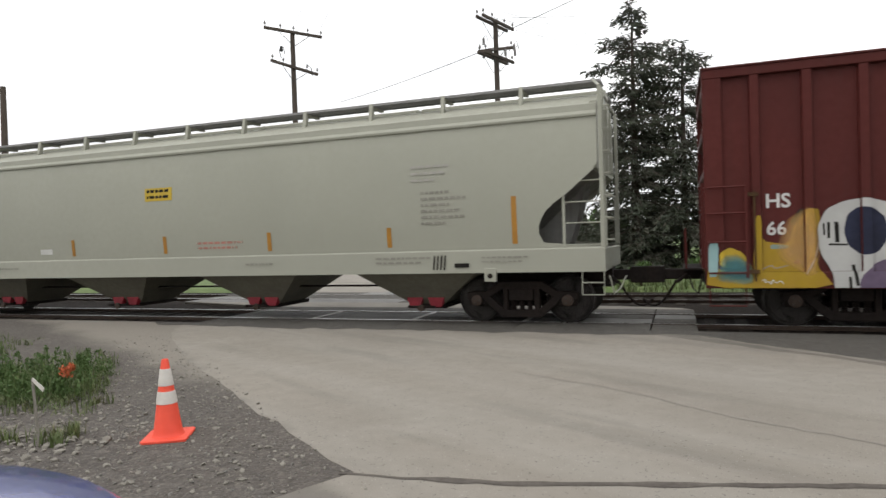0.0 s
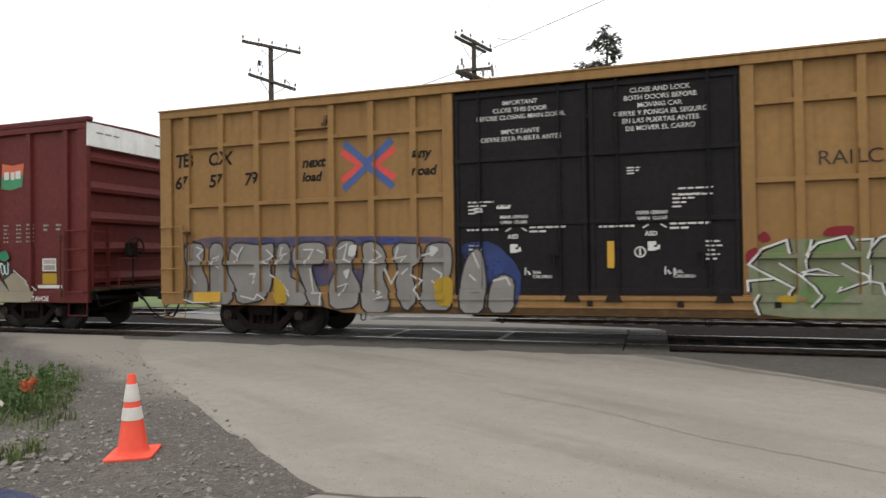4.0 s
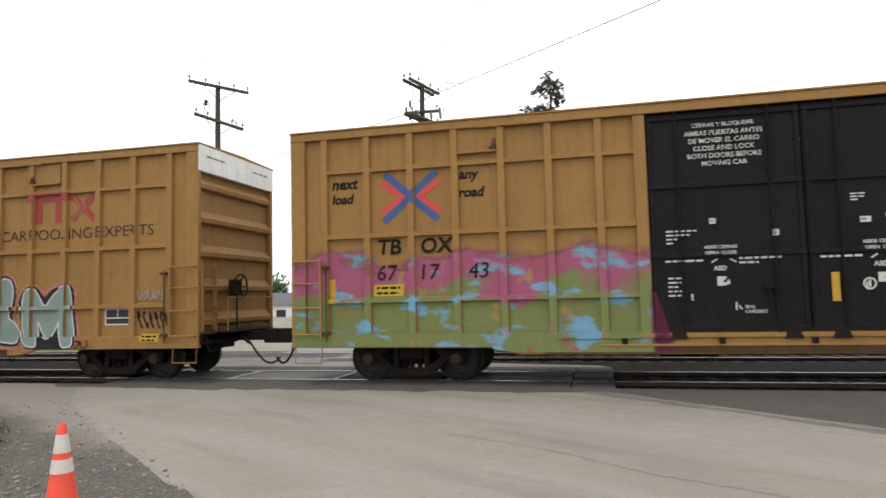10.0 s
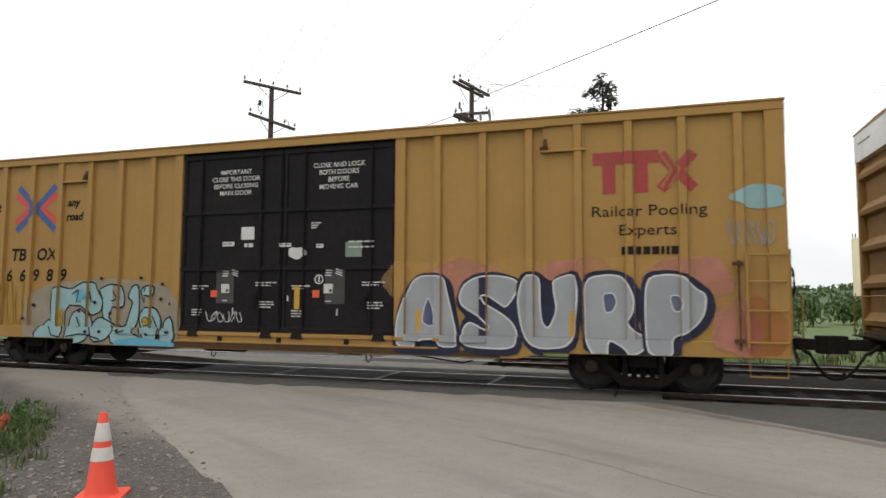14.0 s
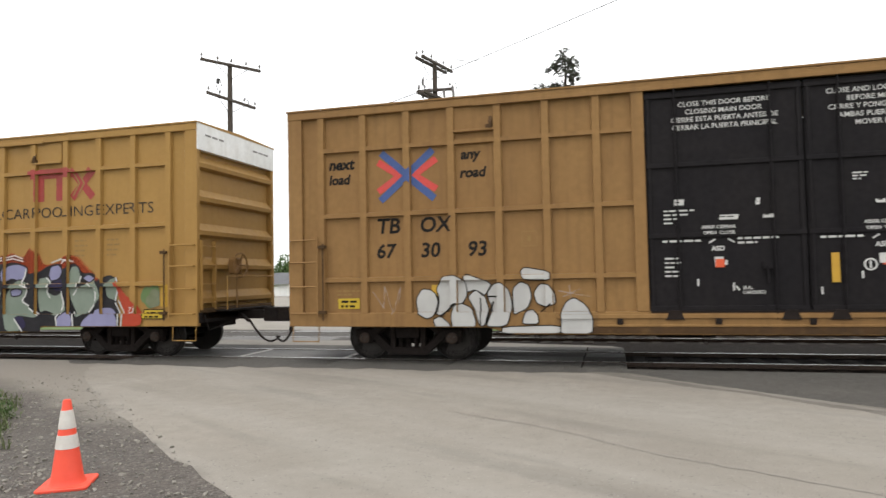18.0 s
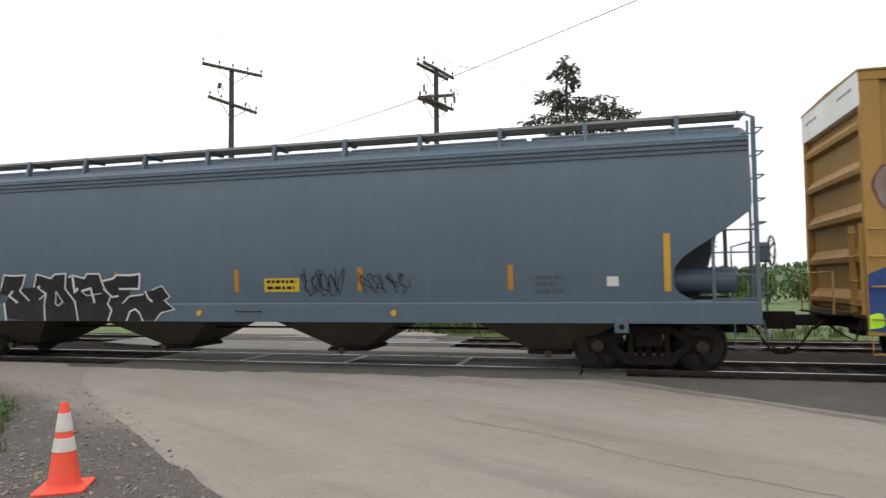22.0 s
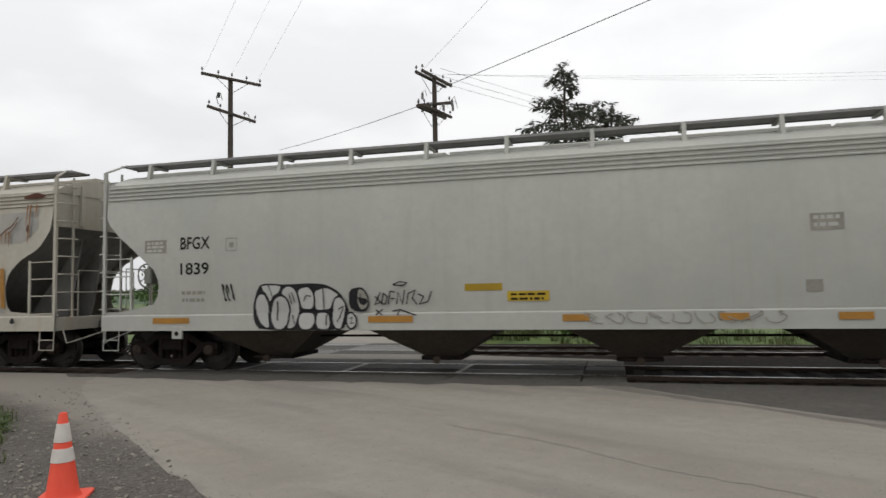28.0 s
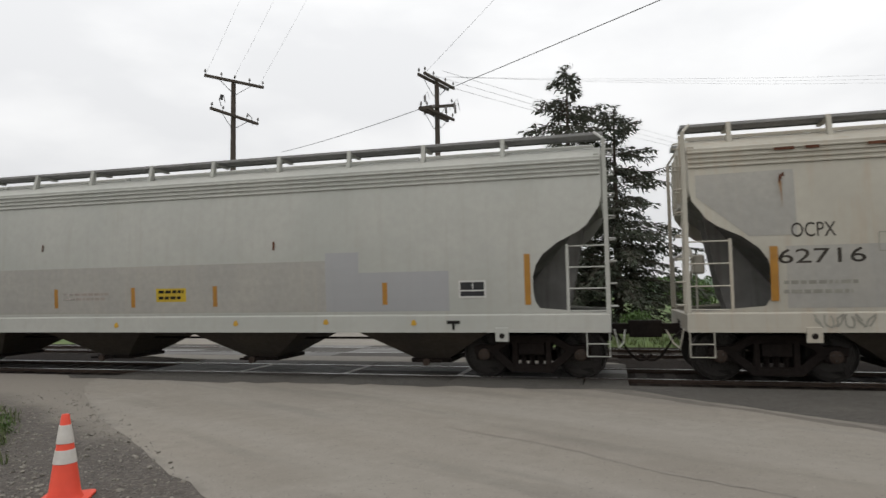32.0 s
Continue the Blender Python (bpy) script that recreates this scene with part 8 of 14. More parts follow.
form(p, "greysilver", [(-2.33, 1.64), (-2.12, 1.86), (-1.98, 1.75), (-1.91, 1.11), (-1.99, 0.60), (-2.45, 0.60), (-2.47, 1.11)], edge="pitch", w=0.035)
p.done("graffiti_letter", "grey graffiti letter with black outline and white marks", lift=0.0260, step=0.00012)
form(p, "greysilver", [(-1.85, 1.22), (-1.60, 1.36), (-1.38, 1.25), (-1.39, 0.62), (-1.91, 0.61)], edge="pitch", w=0.035)
p.done("graffiti_letter", "grey graffiti letter with black outline and white marks", lift=0.0280, step=0.00012)
p.ribbon(curved([(-8.63, 2.02), (-8.64, 1.37), (-8.50, 1.17)], False, 0), 0.035, "chalk")
p.ribbon(curved([(-8.49, 1.98), (-8.31, 1.91), (-8.46, 1.78), (-8.35, 1.67)], False, 0), 0.035, "chalk")
p.ribbon(curved([(-8.06, 1.71), (-7.83, 1.77), (-8.06, 1.61), (-7.89, 1.50)], False, 0), 0.035, "chalk")
p.ribbon(curved([(-7.59, 1.90), (-7.42, 1.76), (-7.29, 1.96)], False, 0), 0.035, "chalk")
p.ribbon(curved([(-7.41, 1.76), (-7.46, 1.61)], False, 0), 0.035, "chalk")
p.ribbon(curved([(-6.71, 1.89), (-6.55, 1.75), (-6.76, 1.63), (-6.60, 1.56)], False, 0), 0.035, "chalk")
p.ribbon(curved([(-6.33, 1.94), (-6.38, 1.75), (-6.21, 1.80)], False, 0), 0.035, "chalk")
p.ribbon(curved([(-6.30, 1.75), (-6.47, 1.56)], False, 0), 0.035, "chalk")
p.ribbon(curved([(-5.82, 1.87), (-5.59, 1.87), (-5.80, 1.55)], False, 0), 0.035, "chalk")
p.ribbon(curved([(-5.51, 1.87), (-5.36, 1.80)], False, 0), 0.035, "chalk")
p.ribbon(curved([(-5.67, 1.49), (-5.60, 0.98), (-5.40, 0.98), (-5.43, 0.72)], False, 0), 0.035, "chalk")
p.ribbon(curved([(-5.02, 1.86), (-4.82, 1.98), (-4.90, 1.67), (-4.72, 1.60)], False, 0), 0.035, "chalk")
p.ribbon(curved([(-4.22, 1.85), (-4.08, 1.72), (-4.30, 1.60), (-4.13, 1.57)], False, 0), 0.035, "chalk")
p.ribbon(curved([(-3.71, 1.90), (-3.79, 1.66), (-3.55, 1.71), (-3.65, 1.57)], False, 0), 0.035, "chalk")
p.ribbon(curved([(-3.22, 1.71), (-3.01, 1.77)], False, 0), 0.035, "chalk")
p.ribbon(curved([(-3.44, 1.35), (-3.23, 1.23), (-3.37, 1.05), (-3.23, 0.86)], False, 0), 0.035, "chalk")
p.ribbon(curved([(-3.01, 1.47), (-2.81, 1.35), (-2.91, 1.11), (-3.02, 1.23)], False, 0), 0.035, "chalk")
p.ribbon(curved([(-4.01, 1.47), (-3.87, 1.17), (-3.72, 1.41)], False, 0), 0.035, "chalk")
p.ribbon(curved([(-3.65, 1.35), (-3.51, 1.47)], False, 0), 0.035, "chalk")
p.ribbon(curved([(-7.13, 1.37), (-6.93, 1.39), (-7.05, 1.17)], False, 0), 0.035, "chalk")
p.ribbon(curved([(-7.30, 0.91), (-6.97, 0.84), (-6.89, 0.95), (-6.72, 0.84)], False, 0), 0.035, "chalk")
p.ribbon(curved([(-6.63, 1.36), (-6.39, 1.23), (-6.12, 0.91)], False, 0), 0.035, "chalk")
p.ribbon(curved([(-5.06, 1.10), (-4.83, 1.17), (-4.99, 0.92)], False, 0), 0.035, "chalk")
p.ribbon(curved([(-4.24, 1.04), (-4.09, 0.98), (-4.20, 0.86), (-4.02, 0.92)], False, 0), 0.035, "chalk")
p.ribbon(curved([(-8.77, 0.83), (-8.51, 0.76), (-8.07, 0.78)], False, 0), 0.035, "chalk")
p.ribbon(curved([(-2.19, 1.76), (-2.06, 1.46)], False, 0), 0.035, "chalk")
p.ribbon(curved([(-2.26, 1.34), (-2.13, 1.22)], False, 0), 0.035, "chalk")
p.ribbon(curved([(-1.80, 1.22), (-1.54, 1.28), (-1.47, 1.13)], False, 0), 0.035, "chalk")
form(p, "chalk", [(-4.77, 1.95), (-4.59, 1.95), (-4.66, 1.70), (-4.81, 1.73)])
form(p, "chalk", [(-4.93, 1.42), (-4.75, 1.48), (-4.83, 1.23)])
form(p, "chalk", [(-3.06, 1.92), (-2.84, 1.85), (-3.04, 1.65)])
form(p, "reflect_y", [(-8.50, 0.99), (-7.81, 1.00), (-7.81, 0.78), (-8.51, 0.78)], turns=0)
form(p, "mustard", [(-6.54, 1.36), (-6.31, 1.17), (-6.13, 0.78), (-6.48, 0.74)])
form(p, "mustard", [(-3.02, 1.23), (-2.57, 1.34), (-2.58, 0.73), (-2.89, 0.75)])
p.done("graffiti", "white squiggles and ochre marks on the letters", lift=0.0320, step=0.00012)
form(p, "cherry", [(2.72, 1.95), (2.84, 2.05), (2.95, 1.89), (2.79, 1.84)], turns=2)
form(p, "cherry", [(2.52, 1.69), (2.73, 1.79), (2.71, 1.53), (2.55, 1.42)], turns=2)
form(p, "cherry", [(3.66, 1.93), (3.76, 2.08), (4.16, 2.10), (4.10, 1.90)], turns=2)
form(p, "cherry", [(4.59, 1.96), (4.73, 2.02), (4.96, 2.04), (4.91, 1.90)], turns=2)
form(p, "cherry", [(6.08, 1.35), (6.21, 1.47), (6.38, 1.30), (6.36, 1.00), (6.16, 1.02)], turns=2)
form(p, "cherry", [(6.34, 1.40), (6.51, 1.30), (6.45, 1.21), (6.34, 1.25)], turns=2)
p.done("graffiti", "red spray blots", lift=0.0040, step=0.00012)
form(p, "olivegrey", [(2.55, 1.51), (2.79, 1.74), (3.15, 1.88), (3.71, 1.90), (4.06, 1.94), (4.39, 1.87), (4.68, 1.98), (5.15, 1.85), (5.91, 1.80), (5.93, 1.30), (6.22, 1.02), (6.23, 0.62), (2.66, 0.57), (2.59, 1.11)])
form(p, "fieldgreen", [(3.41, 1.88), (4.05, 1.92), (4.10, 1.66), (3.40, 1.62)], turns=2)
form(p, "fieldgreen", [(2.68, 1.42), (2.99, 1.32), (3.14, 1.11), (2.78, 1.21)], turns=2)
form(p, "fieldgreen", [(3.29, 1.11), (3.90, 1.31), (4.19, 1.11), (3.69, 0.70), (3.39, 0.80)], turns=2)
form(p, "fieldgreen", [(2.89, 1.73), (3.15, 1.83), (3.15, 1.63), (2.84, 1.55)], turns=2)
form(p, "mustard", [(2.98, 0.95), (3.29, 1.01), (3.24, 0.82), (3.00, 0.85)])
form(p, "mustard", [(6.38, 1.21), (6.51, 1.21), (6.52, 0.88), (6.39, 0.92)])
form(p, "mustard", [(5.36, 1.21), (5.59, 1.30), (5.54, 1.11)])
p.done("graffiti", "grey-green sprayed ground of the letters", lift=0.0070, step=0.00012)
p.ribbon(curved([(3.23, 1.64), (3.19, 1.87), (2.82, 1.72), (2.60, 1.47), (3.07, 1.20), (3.28, 1.08), (3.19, 0.96)], False, 0), 0.05, "pitch")
p.ribbon(curved([(2.60, 1.02), (2.58, 1.20), (2.97, 1.23)], False, 0), 0.05, "pitch")
p.ribbon(curved([(2.75, 0.97), (2.68, 0.84), (2.75, 0.63)], False, 0), 0.05, "pitch")
p.ribbon(curved([(3.56, 1.87), (3.52, 1.71), (3.45, 1.51), (3.48, 1.36), (3.38, 1.25)], False, 0), 0.05, "pitch")
p.ribbon(curved([(3.45, 1.61), (3.64, 1.81), (4.04, 1.91), (4.15, 1.70)], False, 0), 0.05, "pitch")
p.ribbon(curved([(3.07, 1.49), (3.33, 1.31), (3.58, 1.10), (3.67, 0.95), (3.52, 0.77)], False, 0), 0.05, "pitch")
p.ribbon(curved([(3.38, 1.33), (3.63, 1.39), (3.93, 1.28), (3.43, 1.30)], False, 0), 0.05, "pitch")
p.ribbon(curved([(4.18, 1.85), (4.42, 1.86), (4.32, 1.55)], False, 0), 0.05, "pitch")
p.ribbon(curved([(3.98, 1.48), (4.17, 1.35), (4.32, 1.28), (4.36, 1.15)], False, 0), 0.05, "pitch")
p.ribbon(curved([(4.37, 1.45), (4.34, 1.20), (3.92, 1.02), (3.97, 1.10)], False, 0), 0.05, "pitch")
p.ribbon(curved([(4.37, 1.70), (4.52, 1.88), (4.80, 1.97), (5.08, 1.90), (5.15, 1.74), (5.17, 1.30), (5.23, 0.91)], False, 0), 0.05, "pitch")
p.ribbon(curved([(4.32, 1.20), (4.53, 1.15), (4.58, 0.95), (4.69, 0.75)], False, 0), 0.05, "pitch")
p.ribbon(curved([(4.80, 1.50), (4.73, 1.32), (4.81, 1.18), (4.79, 1.35), (5.17, 1.32)], False, 0), 0.05, "pitch")
p.ribbon(curved([(4.81, 1.30), (5.21, 1.25)], False, 0), 0.05, "pitch")
p.ribbon(curved([(5.22, 1.69), (5.26, 1.78), (5.89, 1.77), (5.87, 1.49), (5.90, 1.27)], False, 0), 0.05, "pitch")
p.ribbon(curved([(5.21, 1.20), (5.30, 1.34), (5.69, 1.37), (5.67, 1.47)], False, 0), 0.05, "pitch")
p.ribbon(curved([(5.17, 1.54), (5.53, 1.41), (5.69, 1.37)], False, 0), 0.05, "pitch")
p.ribbon(curved([(5.71, 1.10), (5.52, 1.02), (5.61, 0.93)], False, 0), 0.05, "pitch")
p.ribbon(curved([(5.52, 1.02), (5.75, 1.14), (6.06, 1.10), (6.23, 0.99), (6.21, 0.74)], False, 0), 0.05, "pitch")
p.ribbon(curved([(4.69, 0.82), (4.93, 0.83)], False, 0), 0.05, "pitch")
p.ribbon(curved([(3.20, 1.65), (3.16, 1.88), (2.79, 1.74), (2.57, 1.48), (3.04, 1.21), (3.25, 1.09), (3.16, 0.97)], False, 0), 0.035, "white")
p.ribbon(curved([(2.56, 1.03), (2.55, 1.21), (2.94, 1.24)], False, 0), 0.035, "white")
p.ribbon(curved([(2.72, 0.98), (2.65, 0.85), (2.72, 0.64)], False, 0), 0.035, "white")
p.ribbon(curved([(3.53, 1.88), (3.49, 1.72), (3.42, 1.52), (3.45, 1.37), (3.35, 1.26)], False, 0), 0.035, "white")
p.ribbon(curved([(3.42, 1.62), (3.61, 1.82), (4.01, 1.92), (4.12, 1.71)], False, 0), 0.035, "white")
p.ribbon(curved([(3.04, 1.50), (3.30, 1.32), (3.55, 1.11), (3.64, 0.96), (3.49, 0.78)], False, 0), 0.035, "white")
p.ribbon(curved([(3.35, 1.34), (3.60, 1.40), (3.90, 1.29), (3.40, 1.32)], False, 0), 0.035, "white")
p.ribbon(curved([(4.15, 1.86), (4.39, 1.87), (4.29, 1.56)], False, 0), 0.035, "white")
p.ribbon(curved([(3.95, 1.49), (4.14, 1.36), (4.29, 1.29), (4.33, 1.16)], False, 0), 0.035, "white")
p.ribbon(curved([(4.34, 1.46), (4.32, 1.21), (3.89, 1.03), (3.94, 1.11)], False, 0), 0.035, "white")
p.ribbon(curved([(4.34, 1.71), (4.49, 1.89), (4.78, 1.98), (5.05, 1.91), (5.13, 1.75), (5.14, 1.31), (5.21, 0.92)], False, 0), 0.035, "white")
p.ribbon(curved([(4.29, 1.21), (4.50, 1.16), (4.55, 0.96), (4.66, 0.76)], False, 0), 0.035, "white")
p.ribbon(curved([(4.77, 1.51), (4.70, 1.33), (4.78, 1.19), (4.77, 1.36), (5.14, 1.33)], False, 0), 0.035, "white")
p.ribbon(curved([(4.78, 1.31), (5.18, 1.26)], False, 0), 0.035, "white")
p.ribbon(curved([(5.19, 1.70), (5.24, 1.79), (5.87, 1.78), (5.84, 1.50), (5.88, 1.28)], False, 0), 0.035, "white")
p.ribbon(curved([(5.18, 1.21), (5.28, 1.35), (5.67, 1.38), (5.64, 1.48)], False, 0), 0.035, "white")
p.ribbon(curved([(5.14, 1.55), (5.50, 1.42), (5.67, 1.38)], False, 0), 0.035, "white")
p.ribbon(curved([(5.68, 1.11), (5.50, 1.03), (5.59, 0.94)], False, 0), 0.035, "white")
p.ribbon(curved([(5.50, 1.03), (5.72, 1.15), (6.03, 1.11), (6.21, 1.00), (6.18, 0.75)], False, 0), 0.035, "white")
p.ribbon(curved([(4.66, 0.83), (4.90, 0.84)], False, 0), 0.035, "white")
p.done("graffiti_letter", "grey-green letters drawn in white lines with black shade", lift=0.0100, step=0.00012)
p.rect(6.62, 6.78, 1.05, 1.55, "reflect_y").done("reflector", "yellow reflector")

# yellow car B: pink, blue and green field; large chrome word
p = yellow_markings(BOX_B, ["67", "17", "43"], ["CERRAR Y BLOQUEAR", "AMBAS PUERTAS ANTES", "DE MOVER EL CARRO", "CLOSE AND LOCK", "BOTH DOORS BEFORE", "MOVING CAR"], [], 41, faded=True, mark_x=-7.63, mark_z=2.5, words_z=3.55, any_x=-5.98, plates=False, logo=(4.65, 6.55, 3.45, 4.12), slogan=(3.46, 7.7), asd=True, stickers=4, box_at=(-4.74, 2.2))
p.poly([(-9.35, 0.73), (-9.35, 3.1), (-2.56, 3.1), (-2.56, 0.62), (-5.0, 0.62), (-5.6, 0.73)], "airbrush")
p.done("graffiti", "faded pink, blue and green spray-painted field")
soft(p, [(-2.56, 0.64), (-2.56, 1.7), (-2.46, 1.6), (-2.36, 1.2), (-2.26, 0.85), (-2.2, 0.64)], "magenta_mist", "thin magenta overspray on the door", spread=0.1)
p.rect(-8.62, -8.5, 1.55, 2.05, "reflect_y")
p.done("graffiti", "faded pink, blue and green spray-painted field")
for k, d in enumerate(("67", "17", "43")):
    p.word(d, -7.63 + 0.9 * k, 2.0, "ink", high=0.29, slant=0.12)
p.word("TB", -7.63, 2.5, "ink", high=0.3, slant=0.12).word("OX", -6.75, 2.5, "ink", high=0.3, slant=0.12)
p.done("lettering", "black car marks repainted over the graffiti", lift=0.018)
yellow_placard(p, -7.7, -7.1, 1.7, 1.92)
for x, z, r in ((2.95, 2.45, 0.2), (4.55, 2.5, 0.22), (6.5, 2.75, 0.3), (6.9, 2.6, 0.2), (7.75, 2.3, 0.2), (8.1, 2.0, 0.18), (8.75, 1.2, 0.2)):
    p.blob(x, z, r, r * 0.7, "jade", int(x * 9))
p.done("graffiti", "mint green spray spots")
form(p, "pitch", [(2.49, 1.74), (2.55, 1.98), (2.80, 2.18), (3.08, 2.38), (3.51, 2.39), (3.64, 2.29), (3.59, 1.83), (3.53, 1.22), (3.43, 0.89), (3.16, 0.81), (2.84, 0.81), (2.60, 1.00), (2.50, 1.33)])
form(p, "chrome", [(2.67, 1.59), (2.71, 1.90), (2.86, 2.11), (3.15, 2.20), (3.28, 2.17), (3.30, 2.06), (3.27, 1.92), (3.09, 1.94), (2.98, 1.84), (2.93, 1.53), (2.97, 1.22), (3.05, 1.07), (3.12, 1.22), (3.18, 1.48), (3.23, 1.55), (3.46, 1.55), (3.43, 1.17), (3.32, 0.97), (3.11, 0.84), (2.91, 0.88), (2.74, 1.10)])
form(p, "chrome", [(3.32, 2.32), (3.42, 2.35), (3.57, 2.32), (3.56, 2.14), (3.45, 1.77), (3.27, 1.74), (3.29, 1.94)])
form(p, "lilac", [(2.84, 1.00), (2.96, 1.06), (3.12, 1.04), (3.22, 0.89), (3.06, 0.84), (2.90, 0.88)])
form(p, "lilac", [(3.44, 2.28), (3.55, 2.29), (3.52, 2.06), (3.44, 2.02)])
form(p, "lilac", [(3.15, 1.20), (3.25, 1.22), (3.25, 1.07), (3.16, 1.06)])
p.done("graffiti_letter", "chrome graffiti letter on a black cast shadow", lift=0.0060, step=0.00012)
form(p, "pitch", [(3.84, 1.52), (4.24, 1.74), (4.48, 1.74), (4.59, 1.57), (4.56, 1.12), (4.80, 1.13), (4.99, 0.97), (5.01, 0.79), (3.62, 0.77), (3.78, 1.22)])
form(p, "chrome", [(3.63, 2.29), (3.89, 2.31), (3.96, 2.25), (3.84, 1.57), (4.19, 1.70), (4.43, 1.69), (4.56, 1.56), (4.54, 1.31), (4.50, 1.06), (4.75, 1.09), (4.94, 0.96), (4.96, 0.80), (3.96, 0.80), (4.12, 1.07), (4.20, 1.45), (4.03, 1.46), (3.85, 1.36), (3.79, 0.92), (3.67, 0.78), (3.42, 0.78), (3.46, 1.22), (3.57, 1.83)], edge="pitch", w=0.045)
form(p, "lilac", [(4.41, 1.00), (4.61, 1.08), (4.86, 1.02), (4.94, 0.90), (4.70, 0.94), (4.47, 0.91)])
p.done("graffiti_letter", "chrome graffiti letter on a black cast shadow", lift=0.0100, step=0.00012)
form(p, "pitch", [(4.41, 2.14), (4.50, 2.30), (4.71, 2.35), (4.90, 2.29), (4.97, 2.01), (4.90, 1.75), (4.62, 1.73), (4.46, 1.85)])
form(p, "chrome", [(4.67, 2.26), (4.81, 2.29), (4.92, 2.16), (4.90, 1.96), (4.79, 1.83), (4.68, 1.86), (4.62, 2.01), (4.63, 2.16)])
form(p, "chrome", [(4.62, 1.78), (4.89, 1.78), (4.90, 1.51), (4.96, 1.21), (5.03, 0.97), (4.99, 0.81), (4.93, 0.94), (4.75, 1.07), (4.56, 1.10), (4.58, 1.36)], edge="pitch", w=0.045)
p.done("graffiti_letter", "chrome graffiti letter on a black cast shadow", lift=0.0140, step=0.00012)
form(p, "pitch", [(4.90, 2.21), (5.07, 2.30), (5.44, 2.25), (5.38, 1.80), (5.31, 1.36), (5.51, 1.40), (5.77, 1.37), (5.72, 1.65), (5.68, 1.99), (5.77, 2.24), (6.02, 2.31), (5.95, 1.40), (6.33, 0.90), (6.27, 0.73), (6.10, 0.61), (5.83, 0.67), (5.55, 0.88), (5.33, 0.90), (5.12, 0.79), (5.00, 1.11), (4.92, 1.61)])
form(p, "chrome", [(5.02, 2.00), (5.07, 2.25), (5.37, 2.25), (5.41, 2.17), (5.31, 1.56), (5.29, 1.31), (5.46, 1.36), (5.74, 1.35), (5.85, 1.19), (5.89, 1.40), (5.98, 1.39), (6.14, 1.16), (6.30, 0.92), (6.26, 0.78), (6.12, 0.65), (5.86, 0.82), (5.64, 0.96), (5.41, 1.01), (5.12, 0.87), (5.03, 1.02), (4.98, 1.36)], edge="pitch", w=0.04)
form(p, "lilac", [(5.47, 1.33), (5.65, 1.36), (5.73, 1.31), (5.55, 1.25)])
form(p, "lilac", [(5.56, 1.09), (5.65, 1.15), (5.74, 1.09), (5.75, 0.96), (5.61, 0.98)])
form(p, "lilac", [(5.34, 1.13), (5.43, 1.15), (5.43, 1.02), (5.34, 1.00)])
p.done("graffiti_letter", "chrome graffiti letter on a black cast shadow", lift=0.0180, step=0.00012)
form(p, "chrome", [(5.98, 2.26), (6.32, 2.25), (6.28, 1.98), (6.17, 1.50), (6.15, 1.33), (6.42, 1.40), (6.60, 1.35), (6.81, 1.28), (6.96, 1.20), (7.02, 0.92), (6.84, 0.92), (6.58, 1.02), (6.41, 1.06), (6.27, 0.95), (6.07, 1.24), (5.93, 1.40), (5.92, 1.79)], edge="pitch", w=0.045)
form(p, "pitch", [(6.26, 0.92), (6.41, 1.05), (6.67, 1.01), (6.93, 0.89), (7.17, 0.83), (7.30, 0.71), (7.01, 0.68), (6.75, 0.70), (6.49, 0.87)])
p.done("graffiti_letter", "chrome graffiti letter on a black cast shadow", lift=0.0220, step=0.00012)
form(p, "pitch", [(6.53, 1.95), (6.59, 2.16), (6.77, 2.30), (7.08, 2.34), (7.19, 2.47), (7.39, 2.53), (7.69, 2.52), (7.60, 1.76), (7.59, 1.39), (7.05, 1.35), (6.68, 1.30), (6.53, 1.44), (6.70, 1.63), (6.70, 1.78), (6.58, 1.86)])
form(p, "chrome", [(6.76, 2.02), (6.83, 2.21), (6.97, 2.30), (7.15, 2.32), (7.29, 2.26), (7.37, 2.18), (7.38, 2.41), (7.48, 2.52), (7.64, 2.48), (7.57, 1.84), (7.42, 1.86), (7.27, 2.01), (7.17, 2.00), (7.23, 1.86), (7.42, 1.78), (7.50, 1.76), (7.53, 1.61), (7.18, 1.60), (7.00, 1.56), (6.87, 1.58), (6.86, 1.78), (6.78, 1.85)], edge="pitch", w=0.035)
form(p, "chrome", [(6.87, 1.58), (7.05, 1.58), (7.05, 1.30), (7.68, 1.36), (7.80, 1.28), (7.92, 1.28), (7.96, 1.43), (8.12, 1.45), (8.26, 1.29), (8.41, 1.02), (8.56, 0.83), (8.51, 0.73), (8.27, 0.69), (8.11, 0.79), (7.91, 0.95), (7.75, 1.04), (7.45, 1.06), (7.50, 0.92), (7.44, 0.78), (7.27, 0.74), (7.01, 0.83), (6.86, 0.95), (6.87, 1.25)], edge="pitch", w=0.04)
form(p, "pitch", [(7.28, 1.03), (7.62, 1.11), (7.83, 0.97), (8.11, 0.78), (8.23, 0.68), (7.85, 0.67), (7.65, 0.86), (7.49, 0.94)])
form(p, "lilac", [(7.15, 1.60), (7.52, 1.63), (7.55, 1.53), (7.13, 1.52)])
p.ribbon(curved([(7.96, 1.15), (8.12, 1.14)], False, 0), 0.016, "ink")
p.ribbon(curved([(8.05, 1.14), (8.02, 0.96)], False, 0), 0.016, "ink")
p.ribbon(curved([(8.10, 0.92), (8.14, 1.11), (8.18, 0.98), (8.25, 1.09), (8.24, 0.89)], False, 0), 0.016, "ink")
